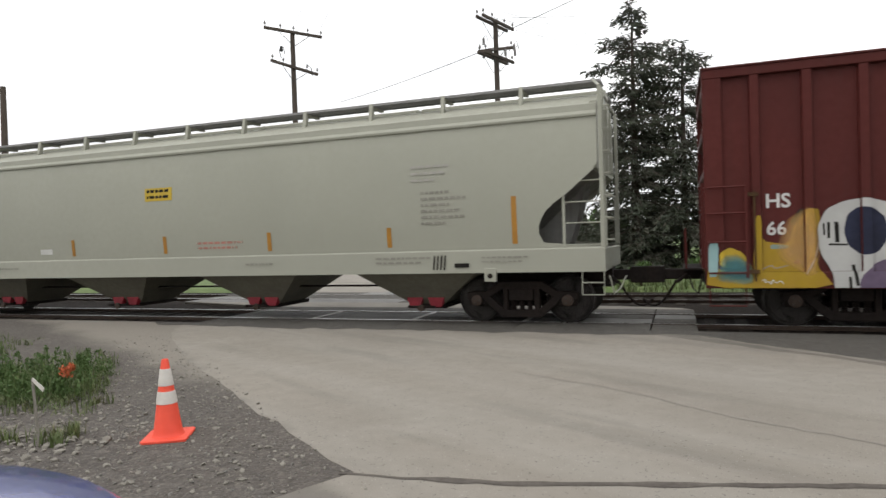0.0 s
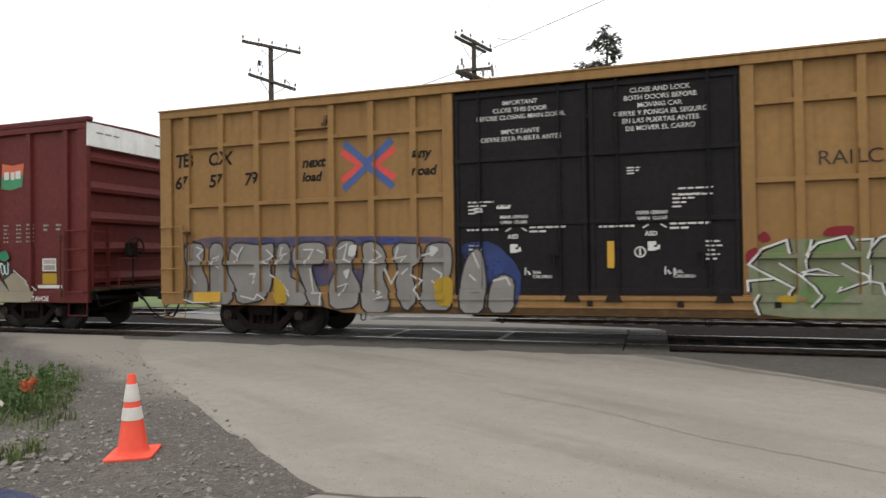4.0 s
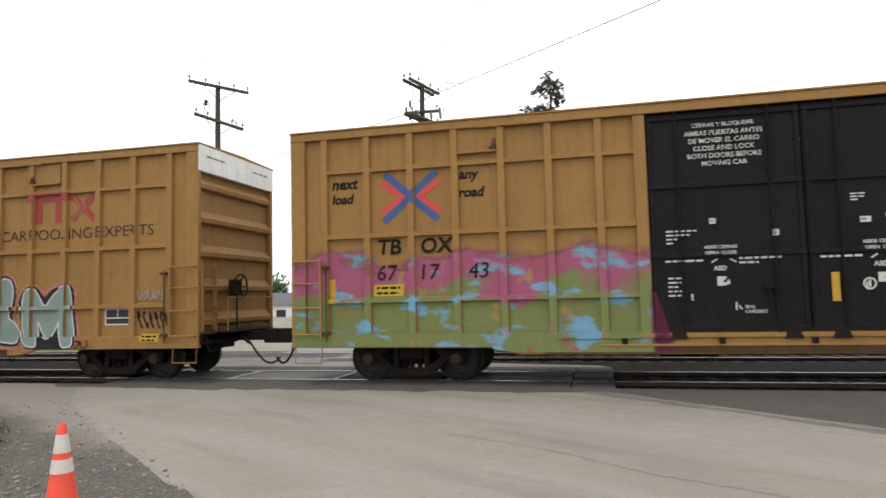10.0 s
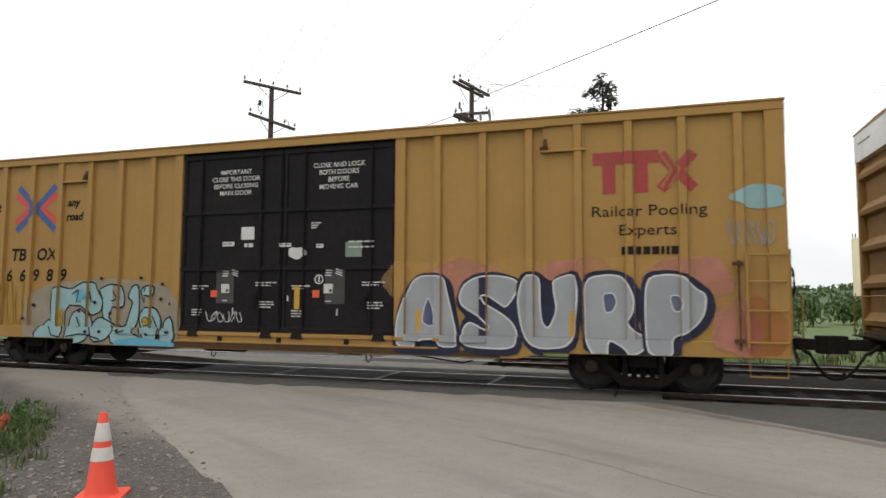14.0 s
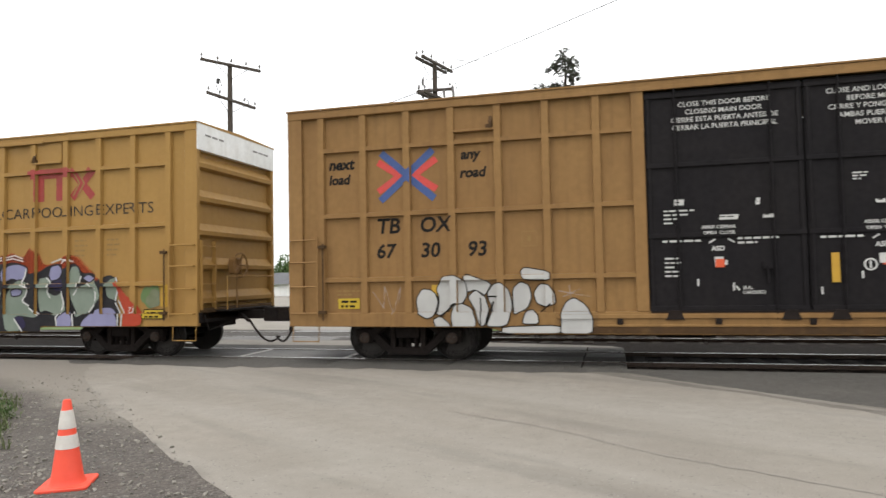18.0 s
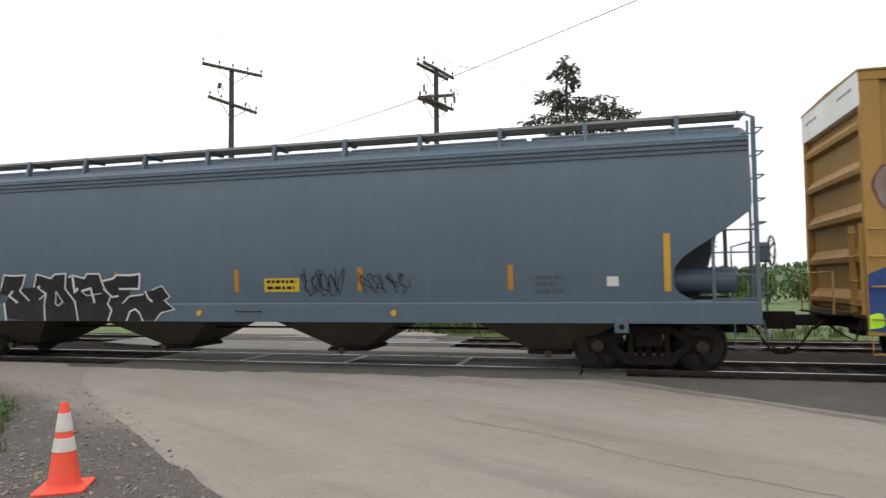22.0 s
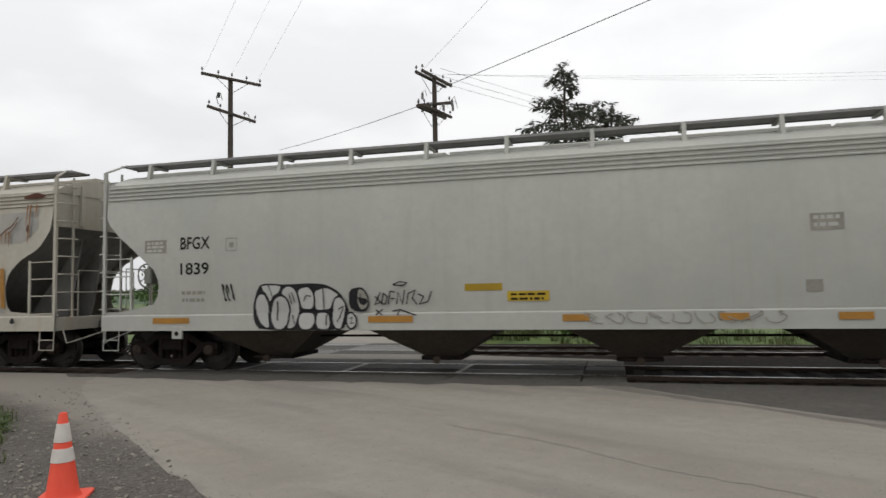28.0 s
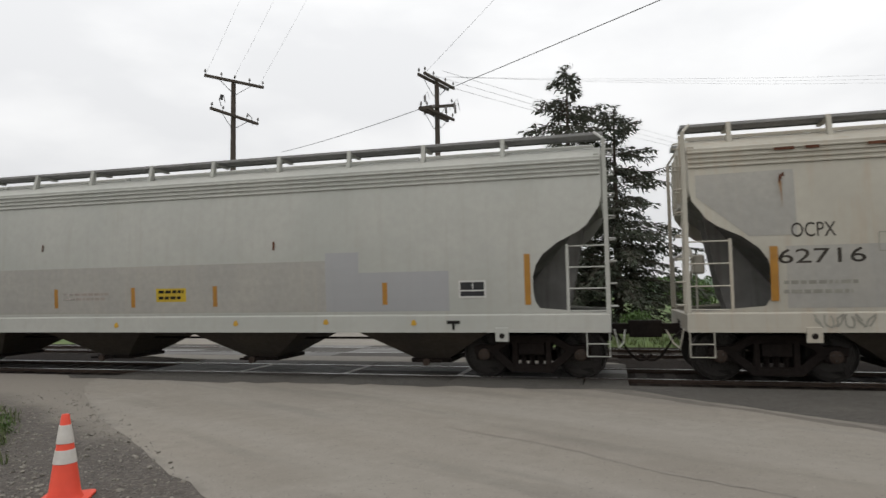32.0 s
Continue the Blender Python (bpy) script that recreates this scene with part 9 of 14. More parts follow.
p.ribbon(curved([(8.29, 0.87), (8.33, 1.03), (8.40, 1.02), (8.34, 0.94), (8.41, 0.85)], False, 0), 0.016, "ink")
form(p, "lilac", [(8.37, 1.18), (8.50, 1.28), (8.67, 1.26), (8.65, 0.83), (8.52, 0.82)], edge="pitch", w=0.03)
p.done("graffiti_letter", "chrome graffiti letter on a black cast shadow", lift=0.0260, step=0.00012)
p.scrawl(8.05, 8.8, 3.0, 3.55, 0.025, "ink", 9, 6).done("graffiti_tag", "thin black tag")
yellow_placard(p, 7.08, 7.66, 1.3, 1.5)

# yellow car C: two pale green words
p = yellow_markings(BOX_C, ["64", "17", "14"], ES_LEFT, ES_RIGHT, 51, mark_x=-8.55, mark_z=2.45, logo=(5.0, 6.82, 3.5, 4.18), stickers=3)
p.ribbon(curved([(-7.41, 1.72), (-7.30, 1.96), (-7.06, 2.10), (-6.71, 2.09), (-6.48, 1.99), (-6.41, 1.77), (-6.32, 1.57), (-6.28, 1.17), (-6.34, 0.65), (-7.08, 0.62), (-7.36, 0.73), (-7.42, 0.96), (-7.33, 1.14), (-7.17, 1.14), (-7.32, 1.31), (-7.41, 1.52)], True), 0.15, "blush", True)
p.ribbon(curved([(-6.45, 1.87), (-6.35, 2.03), (-6.07, 2.06), (-5.90, 1.96), (-5.83, 2.10), (-5.65, 2.14), (-5.46, 2.07), (-5.23, 1.91), (-5.16, 1.76), (-5.23, 1.18), (-5.25, 0.60), (-6.15, 0.54), (-6.29, 0.77), (-6.38, 1.37)], True), 0.15, "blush", True)
p.ribbon(curved([(-5.14, 2.07), (-5.03, 2.16), (-4.68, 2.14), (-4.25, 2.02), (-4.14, 1.92), (-4.12, 1.75), (-4.22, 1.19), (-4.29, 0.62), (-4.72, 0.63), (-5.26, 0.74), (-5.35, 0.84), (-5.24, 1.47)], True), 0.15, "blush", True)
p.ribbon(curved([(-4.26, 1.71), (-4.12, 1.85), (-3.52, 1.91), (-3.32, 1.86), (-3.16, 1.74), (-3.21, 1.20), (-3.24, 0.63), (-4.03, 0.52), (-4.20, 0.70), (-4.27, 1.28)], True), 0.15, "blush", True)
p.ribbon(curved([(-3.24, 1.75), (-3.18, 2.02), (-3.06, 2.22), (-2.85, 2.27), (-2.64, 2.19), (-2.46, 2.01), (-2.40, 1.78), (-2.48, 1.56), (-2.61, 1.33), (-2.63, 1.15), (-2.42, 1.02), (-2.31, 0.94), (-2.36, 0.71), (-2.79, 0.71), (-3.31, 0.81), (-3.33, 1.10)], True), 0.15, "blush", True)
p.done("graffiti", "soft pink overspray round the letters", lift=0.0040, step=0.00012)
form(p, "pitch", [(-7.41, 1.72), (-7.30, 1.96), (-7.06, 2.10), (-6.71, 2.09), (-6.48, 1.99), (-6.41, 1.77), (-6.32, 1.57), (-6.28, 1.17), (-6.34, 0.65), (-7.08, 0.62), (-7.36, 0.73), (-7.42, 0.96), (-7.33, 1.14), (-7.17, 1.14), (-7.32, 1.31), (-7.41, 1.52)])
form(p, "mint", [(-7.31, 1.77), (-7.24, 1.92), (-7.06, 2.02), (-6.76, 2.03), (-6.56, 1.95), (-6.49, 1.77), (-6.52, 1.62), (-6.62, 1.57), (-6.72, 1.65), (-6.86, 1.73), (-7.01, 1.71), (-7.05, 1.61), (-6.95, 1.49), (-6.72, 1.42), (-6.53, 1.27), (-6.46, 1.07), (-6.48, 0.87), (-6.59, 0.69), (-6.78, 0.64), (-7.08, 0.66), (-7.23, 0.76), (-7.30, 0.91), (-7.30, 1.04), (-7.17, 1.08), (-7.03, 1.01), (-6.88, 0.94), (-6.78, 0.97), (-6.79, 1.09), (-6.97, 1.16), (-7.17, 1.26), (-7.29, 1.47)], edge="white", w=0.03)
p.done("graffiti_letter", "pale green graffiti letter with white rim on black", lift=0.0060, step=0.00012)
form(p, "pitch", [(-6.45, 1.87), (-6.35, 2.03), (-6.07, 2.06), (-5.90, 1.96), (-5.83, 2.10), (-5.65, 2.14), (-5.46, 2.07), (-5.23, 1.91), (-5.16, 1.76), (-5.23, 1.18), (-5.25, 0.60), (-6.15, 0.54), (-6.29, 0.77), (-6.38, 1.37)])
form(p, "mint", [(-6.37, 1.79), (-6.29, 1.95), (-6.12, 1.98), (-6.04, 1.84), (-6.01, 1.57), (-5.97, 1.43), (-5.76, 1.43), (-5.82, 1.66), (-5.87, 1.86), (-5.79, 2.02), (-5.62, 2.06), (-5.51, 1.96), (-5.46, 1.66), (-5.41, 1.27), (-5.33, 0.89), (-5.34, 0.71), (-5.49, 0.65), (-5.63, 0.74), (-5.67, 0.98), (-5.73, 1.17), (-5.90, 1.15), (-5.92, 1.03), (-5.85, 0.80), (-5.90, 0.64), (-6.06, 0.58), (-6.15, 0.66), (-6.21, 0.97), (-6.30, 1.37)], edge="white", w=0.03)
p.done("graffiti_letter", "pale green graffiti letter with white rim on black", lift=0.0100, step=0.00012)
form(p, "pitch", [(-5.14, 2.07), (-5.03, 2.16), (-4.68, 2.14), (-4.25, 2.02), (-4.14, 1.92), (-4.12, 1.75), (-4.22, 1.19), (-4.29, 0.62), (-4.72, 0.63), (-5.26, 0.74), (-5.35, 0.84), (-5.24, 1.47)])
form(p, "mint", [(-5.06, 2.05), (-5.00, 2.11), (-4.69, 2.06), (-4.33, 2.00), (-4.23, 1.89), (-4.26, 1.71), (-4.34, 1.64), (-4.56, 1.71), (-4.80, 1.74), (-4.84, 1.56), (-4.61, 1.53), (-4.39, 1.42), (-4.37, 1.33), (-4.43, 1.19), (-4.62, 1.22), (-4.90, 1.28), (-4.94, 1.09), (-4.67, 1.01), (-4.41, 0.90), (-4.35, 0.79), (-4.39, 0.70), (-4.63, 0.69), (-4.94, 0.75), (-5.26, 0.81), (-5.29, 0.89), (-5.19, 1.37)], edge="white", w=0.03)
p.done("graffiti_letter", "pale green graffiti letter with white rim on black", lift=0.0140, step=0.00012)
form(p, "pitch", [(-4.26, 1.71), (-4.12, 1.85), (-3.52, 1.91), (-3.32, 1.86), (-3.16, 1.74), (-3.21, 1.20), (-3.24, 0.63), (-4.03, 0.52), (-4.20, 0.70), (-4.27, 1.28)])
form(p, "mint", [(-4.17, 1.75), (-3.99, 1.83), (-3.57, 1.86), (-3.43, 1.84), (-3.39, 1.61), (-3.32, 1.19), (-3.30, 0.83), (-3.36, 0.63), (-3.69, 0.59), (-4.03, 0.58), (-4.13, 0.72), (-4.17, 1.09), (-4.22, 1.56)], edge="white", w=0.03)
form(p, "pitch", [(-3.92, 1.42), (-3.85, 1.47), (-3.70, 1.49), (-3.67, 1.28), (-3.64, 1.01), (-3.70, 0.94), (-3.83, 0.93), (-3.89, 1.10)], edge="white", w=0.02)
p.done("graffiti_letter", "pale green graffiti letter with white rim on black", lift=0.0180, step=0.00012)
form(p, "pitch", [(-3.24, 1.75), (-3.18, 2.02), (-3.06, 2.22), (-2.85, 2.27), (-2.64, 2.19), (-2.46, 2.01), (-2.40, 1.78), (-2.48, 1.56), (-2.61, 1.33), (-2.63, 1.15), (-2.42, 1.02), (-2.31, 0.94), (-2.36, 0.71), (-2.79, 0.71), (-3.31, 0.81), (-3.33, 1.10)])
form(p, "mint", [(-3.15, 1.84), (-3.11, 2.02), (-3.02, 2.16), (-2.86, 2.18), (-2.72, 2.11), (-2.68, 1.92), (-2.75, 1.70), (-2.84, 1.38), (-2.89, 1.13), (-2.70, 1.06), (-2.50, 0.98), (-2.42, 0.89), (-2.44, 0.77), (-2.63, 0.75), (-2.94, 0.82), (-3.19, 0.88), (-3.28, 0.97), (-3.25, 1.29), (-3.20, 1.56)], edge="white", w=0.03)
p.done("graffiti_letter", "pale green graffiti letter with white rim on black", lift=0.0220, step=0.00012)
p.ribbon(curved([(2.29, 1.77), (2.44, 1.97), (2.76, 2.10), (3.01, 2.09), (3.20, 2.00), (3.45, 2.10), (3.70, 2.16), (3.88, 2.07), (3.92, 1.78), (3.97, 1.39), (4.00, 1.00), (3.81, 0.85), (3.56, 0.87), (3.33, 1.04), (3.27, 0.80), (2.81, 0.80), (2.56, 0.90), (2.44, 1.19), (2.35, 1.54)], True), 0.15, "blush", True)
p.ribbon(curved([(3.93, 1.72), (4.06, 2.06), (4.19, 2.28), (4.43, 2.38), (4.65, 2.29), (4.76, 2.03), (4.73, 1.70), (4.64, 1.39), (4.85, 1.22), (4.98, 0.95), (4.90, 0.78), (4.46, 0.80), (4.04, 0.94), (3.93, 1.17)], True), 0.15, "blush", True)
p.ribbon(curved([(4.83, 1.79), (4.96, 2.02), (5.25, 2.12), (5.42, 1.98), (5.53, 1.84), (5.71, 2.02), (6.00, 2.12), (6.21, 2.13), (6.30, 1.98), (6.32, 1.55), (6.39, 1.12), (6.40, 0.76), (5.96, 0.70), (5.39, 0.70), (5.02, 0.77), (4.92, 1.26)], True), 0.15, "blush", True)
p.done("graffiti", "soft pink overspray round the letters", lift=0.0040, step=0.00012)
form(p, "pitch", [(2.29, 1.77), (2.44, 1.97), (2.76, 2.10), (3.01, 2.09), (3.20, 2.00), (3.45, 2.10), (3.70, 2.16), (3.88, 2.07), (3.92, 1.78), (3.97, 1.39), (4.00, 1.00), (3.81, 0.85), (3.56, 0.87), (3.33, 1.04), (3.27, 0.80), (2.81, 0.80), (2.56, 0.90), (2.44, 1.19), (2.35, 1.54)])
form(p, "mint", [(2.66, 1.93), (2.86, 2.02), (3.06, 1.98), (3.28, 1.69), (3.53, 1.38), (3.48, 1.74), (3.46, 1.99), (3.61, 2.09), (3.78, 2.08), (3.83, 1.73), (3.89, 1.39), (3.96, 1.08), (3.86, 0.91), (3.62, 0.93), (3.38, 1.09), (3.19, 1.35), (3.25, 0.82), (2.90, 0.82), (2.82, 1.19), (2.73, 1.59)], edge="white", w=0.03)
p.done("graffiti_letter", "pale green graffiti letter with white rim on black", lift=0.0060, step=0.00012)
form(p, "pitch", [(3.93, 1.72), (4.06, 2.06), (4.19, 2.28), (4.43, 2.38), (4.65, 2.29), (4.76, 2.03), (4.73, 1.70), (4.64, 1.39), (4.85, 1.22), (4.98, 0.95), (4.90, 0.78), (4.46, 0.80), (4.04, 0.94), (3.93, 1.17)])
form(p, "mint", [(4.21, 1.83), (4.24, 2.16), (4.39, 2.31), (4.61, 2.26), (4.68, 2.03), (4.66, 1.76), (4.54, 1.43), (4.76, 1.29), (4.94, 1.04), (4.87, 0.84), (4.46, 0.88), (4.16, 0.96), (4.08, 1.11), (4.14, 1.44)], edge="white", w=0.03)
p.done("graffiti_letter", "pale green graffiti letter with white rim on black", lift=0.0100, step=0.00012)
form(p, "pitch", [(4.83, 1.79), (4.96, 2.02), (5.25, 2.12), (5.42, 1.98), (5.53, 1.84), (5.71, 2.02), (6.00, 2.12), (6.21, 2.13), (6.30, 1.98), (6.32, 1.55), (6.39, 1.12), (6.40, 0.76), (5.96, 0.70), (5.39, 0.70), (5.02, 0.77), (4.92, 1.26)])
form(p, "mint", [(4.93, 1.81), (5.00, 2.00), (5.25, 2.07), (5.37, 1.90), (5.55, 1.62), (5.74, 1.89), (6.00, 2.08), (6.17, 2.11), (6.24, 1.87), (6.27, 1.44), (6.33, 1.07), (6.34, 0.78), (6.07, 0.74), (5.99, 1.02), (5.98, 1.39), (5.80, 1.08), (5.68, 0.92), (5.51, 1.03), (5.36, 1.36), (5.40, 1.03), (5.39, 0.75), (5.05, 0.80), (4.94, 1.26)], edge="white", w=0.03)
p.done("graffiti_letter", "pale green graffiti letter with white rim on black", lift=0.0140, step=0.00012)
p.scrawl(7.9, 8.75, 1.15, 1.5, 0.035, "ink", 4, 6).scrawl(7.9, 8.6, 1.75, 1.95, 0.03, "faint_ink", 5, 5).scrawl(6.4, 6.75, 0.72, 0.9, 0.025, "ink", 6, 3)
p.bars(2.95, 1.6, [0.3, 0.35, 0.4], 0.1, 0.2, "deepgreen", 8).done("graffiti_tag", "thin black tags")

# yellow car D: flat panels, silver word, teal piece
p = Paint(BOX_D)
p.lines(-8.5, 3.94, 0.2, 0.28, ["next", "load"], "ink", slant=0.18, left=True, bold=0.04).lines(-5.88, 3.94, 0.2, 0.28, ["any", "road"], "ink", slant=0.18, left=True, bold=0.04).done("lettering", "small black italic lettering")
crossed_emblem(p, -7.5, -6.15, 3.2, 4.38, "sign_red", "sign_blue")
p.word("TB", -7.57, 2.53, "ink", high=0.3, slant=0.12, bold=0.025).word("OX", -6.75, 2.53, "ink", high=0.3, slant=0.12, bold=0.025)
for k, d in enumerate("666989"):
    p.word(d, -8.1 + 0.42 * k, 2.03, "ink", high=0.3, slant=0.12, bold=0.025)
p.done("lettering", "black car marks in stencilled letters")
door_marks(p, ["IMPORTANT", "CLOSE THIS DOOR", "BEFORE CLOSING", "MAIN DOOR"], ["CLOSE AND LOCK", "BOTH DOORS", "BEFORE", "MOVING CAR"], -1.2, 1.25, 61, 3, high=0.1, pitch=0.15, top_z=4.45)
p.rect(-1.03, -0.71, 2.9, 3.17, "white").bars(-0.95, 2.82, [0.22], 0.08, 0.1, "white", 3).blob(0.32, 2.6, 0.2, 0.13, "white", 4).rect(1.42, 1.78, 2.5, 2.8, "sage")
for x in (-1.4, 1.2):
    p.rect(x - 0.22, x + 0.22, 1.55, 2.25, "door_dust")
p.scrawl(-1.9, -0.95, 1.15, 1.38, 0.016, "white", 3, 6).done("decal", "white labels and dusty patches on the doors")
bar_emblem(p, 6.3, 8.02, 3.55, 4.3, "logo_red", "mute")
p.word("Railcar Pooling", 6.28, 3.08, "ink", high=0.25, wide=1.92).word("Experts", 6.75, 2.74, "ink", high=0.25, wide=0.95).bars(6.78, 2.6, [0.95], 0.14, 0.2, "ink", 3)
p.done("lettering", "black lettering")
p.blob(9.0, 3.4, 0.42, 0.2, "palecyan", 5).scrawl(8.5, 9.2, 2.6, 3.0, 0.03, "faint_ink", 8, 6).done("graffiti_tag", "pale blue patch and thin tags")
for k in range(6):
    p.blob(2.9 + k * 1.0, 2.05, 0.7, 0.38, "blush" if k % 2 else "glow", 200 + k)
for x in (8.6, 9.0):
    p.blob(x, 1.2, 0.35, 0.5, "flame" if x > 8.8 else "blush", int(x * 7))
p.done("graffiti", "orange and pink spray cloud")
form(p, "navyring", [(2.47, 0.89), (2.58, 1.49), (2.75, 1.93), (2.98, 2.16), (3.44, 2.17), (3.67, 1.98), (3.74, 1.55), (3.85, 0.92), (3.84, 0.61), (2.53, 0.58)])
form(p, "silver", [(2.75, 1.77), (2.87, 2.01), (3.04, 2.11), (3.39, 2.11), (3.50, 2.04), (3.56, 1.77), (3.67, 1.34), (3.76, 0.92), (3.76, 0.77), (3.45, 0.77), (3.34, 0.91), (3.05, 0.90), (2.94, 0.76), (2.59, 0.75), (2.54, 1.00), (2.58, 1.33)], edge="white", w=0.03)
form(p, "denim", [(3.05, 1.23), (3.10, 1.50), (3.18, 1.71), (3.27, 1.50), (3.31, 1.18), (3.20, 1.14)], edge="white", w=0.02)
form(p, "reflect_y", [(2.93, 1.46), (3.05, 1.46), (3.02, 1.03), (2.94, 1.04)])
p.done("graffiti_letter", "silver graffiti letter with white rim and dark blue edge", lift=0.0040, step=0.00012)
form(p, "navyring", [(3.74, 1.66), (3.84, 1.98), (4.11, 2.15), (4.55, 2.18), (4.98, 2.05), (5.03, 1.77), (4.87, 1.46), (4.98, 1.20), (5.03, 0.85), (4.91, 0.63), (4.00, 0.64), (3.80, 0.87), (3.84, 1.24), (3.94, 1.34), (3.77, 1.50)])
form(p, "silver", [(3.80, 1.71), (3.89, 1.93), (4.11, 2.07), (4.44, 2.11), (4.81, 2.06), (4.95, 1.96), (4.86, 1.72), (4.70, 1.51), (4.55, 1.61), (4.33, 1.75), (4.22, 1.72), (4.33, 1.56), (4.60, 1.41), (4.81, 1.25), (4.91, 1.05), (4.88, 0.82), (4.70, 0.76), (4.22, 0.77), (3.95, 0.80), (3.84, 0.92), (3.89, 1.13), (4.00, 1.24), (4.22, 1.14), (4.35, 1.09), (4.39, 1.16), (4.22, 1.33), (4.00, 1.45), (3.84, 1.56)], edge="white", w=0.03)
p.done("graffiti_letter", "silver graffiti letter with white rim and dark blue edge", lift=0.0080, step=0.00012)
form(p, "navyring", [(4.90, 1.98), (5.01, 2.16), (5.28, 2.19), (5.54, 1.98), (5.64, 2.10), (5.99, 2.21), (6.10, 1.97), (6.08, 1.37), (6.01, 0.85), (5.78, 0.67), (5.27, 0.65), (5.01, 0.89), (4.87, 1.36)])
form(p, "silver", [(4.99, 1.98), (5.08, 2.10), (5.23, 2.11), (5.33, 2.03), (5.33, 1.57), (5.36, 1.26), (5.46, 1.14), (5.53, 1.21), (5.64, 1.47), (5.59, 1.77), (5.57, 2.00), (5.69, 2.06), (5.89, 2.12), (5.97, 2.06), (6.01, 1.77), (5.97, 1.37), (5.93, 0.97), (5.78, 0.82), (5.38, 0.78), (5.17, 0.85), (5.02, 1.05), (4.95, 1.36), (4.92, 1.67)], edge="white", w=0.03)
form(p, "reflect_y", [(5.86, 1.47), (5.96, 1.47), (5.94, 1.01), (5.85, 1.00)])
p.done("graffiti_letter", "silver graffiti letter with white rim and dark blue edge", lift=0.0120, step=0.00012)
form(p, "navyring", [(6.06, 1.92), (6.19, 2.17), (6.68, 2.20), (6.95, 2.07), (7.11, 1.78), (7.11, 1.39), (7.02, 1.19), (7.25, 1.00), (7.22, 0.69), (6.12, 0.66), (6.06, 1.37)])
form(p, "silver", [(6.13, 1.92), (6.24, 2.07), (6.58, 2.11), (6.77, 2.07), (6.89, 1.92), (6.98, 1.68), (6.95, 1.43), (6.84, 1.28), (6.95, 1.14), (7.18, 1.00), (7.16, 0.85), (7.04, 0.75), (6.89, 0.71), (6.80, 0.84), (6.57, 0.97), (6.52, 0.89), (6.52, 0.70), (6.27, 0.69), (6.14, 0.98), (6.14, 1.47)], edge="white", w=0.03)
form(p, "denim", [(6.44, 1.77), (6.63, 1.79), (6.69, 1.63), (6.62, 1.46), (6.48, 1.43)], edge="white", w=0.02)
p.done("graffiti_letter", "silver graffiti letter with white rim and dark blue edge", lift=0.0160, step=0.00012)
form(p, "navyring", [(7.08, 1.87), (7.19, 2.16), (7.62, 2.19), (7.93, 2.08), (8.26, 1.80), (8.30, 1.50), (8.15, 1.19), (7.91, 1.00), (7.74, 0.95), (7.73, 0.70), (7.13, 0.68), (7.07, 1.39)])
form(p, "silver", [(7.17, 1.87), (7.25, 2.07), (7.57, 2.11), (7.80, 2.07), (7.97, 1.87), (8.15, 1.76), (8.12, 1.45), (8.00, 1.26), (7.82, 1.11), (7.59, 1.03), (7.59, 0.71), (7.31, 0.70), (7.18, 0.81), (7.16, 1.39)], edge="white", w=0.03)
form(p, "denim", [(7.56, 1.73), (7.70, 1.76), (7.79, 1.63), (7.74, 1.47), (7.62, 1.47)], edge="white", w=0.02)
p.done("graffiti_letter", "silver graffiti letter with white rim and dark blue edge", lift=0.0200, step=0.00012)
p.scrawl(-9.1, -7.1, 0.95, 2.1, 0.035, "mustard", 3, 7).done("graffiti_tag", "ochre tag")
p.poly(smooth([(-6.99, 0.74), (-6.94, 1.69), (-6.29, 1.99), (-4.47, 2.11), (-2.96, 1.98), (-2.51, 1.55), (-2.50, 0.57), (-6.63, 0.45)]), 'sand')
p.done('graffiti', 'sand-coloured spray ground', lift=0.0056)
form(p, "palecyan", [(-6.64, 0.83), (-6.17, 1.21), (-5.81, 0.83), (-5.96, 0.63), (-6.57, 0.65)], edge="pitch", w=0.035)
p.done("graffiti_letter", "pale blue graffiti letter with black outline", lift=0.0090, step=0.00012)
form(p, "palecyan", [(-6.15, 0.79), (-6.24, 1.74), (-6.00, 1.93), (-5.62, 1.84), (-5.29, 2.01), (-4.91, 2.01), (-4.83, 1.81), (-4.66, 1.59), (-4.71, 1.33), (-5.00, 1.23), (-5.17, 1.46), (-5.76, 1.48), (-5.77, 0.73)], edge="pitch", w=0.035)
p.done("graffiti_letter", "pale blue graffiti letter with black outline", lift=0.0108, step=0.00012)
form(p, "palecyan", [(-5.67, 0.80), (-5.58, 1.29), (-5.26, 1.42), (-5.00, 1.23), (-4.89, 0.91), (-5.12, 0.63), (-5.79, 0.55)], edge="pitch", w=0.035)
p.done("graffiti_letter", "pale blue graffiti letter with black outline", lift=0.0126, step=0.00012)
form(p, "palecyan", [(-4.80, 1.85), (-4.47, 1.97), (-4.15, 1.94), (-4.04, 1.68), (-4.07, 1.43), (-4.39, 1.45), (-4.50, 1.17), (-4.01, 0.96), (-3.88, 1.37), (-3.81, 1.56), (-3.97, 1.68), (-3.83, 1.94), (-3.66, 1.94), (-3.62, 1.25), (-3.77, 0.87), (-3.54, 0.80), (-3.53, 0.61), (-4.31, 0.59), (-4.41, 0.92), (-4.67, 1.23), (-4.66, 1.62)], edge="pitch", w=0.035)
p.done("graffiti_letter", "pale blue graffiti letter with black outline", lift=0.0144, step=0.00012)
form(p, "palecyan", [(-4.98, 1.04), (-4.75, 1.23), (-4.42, 1.11), (-4.25, 0.96), (-4.48, 0.70), (-4.88, 0.64)], edge="pitch", w=0.035)
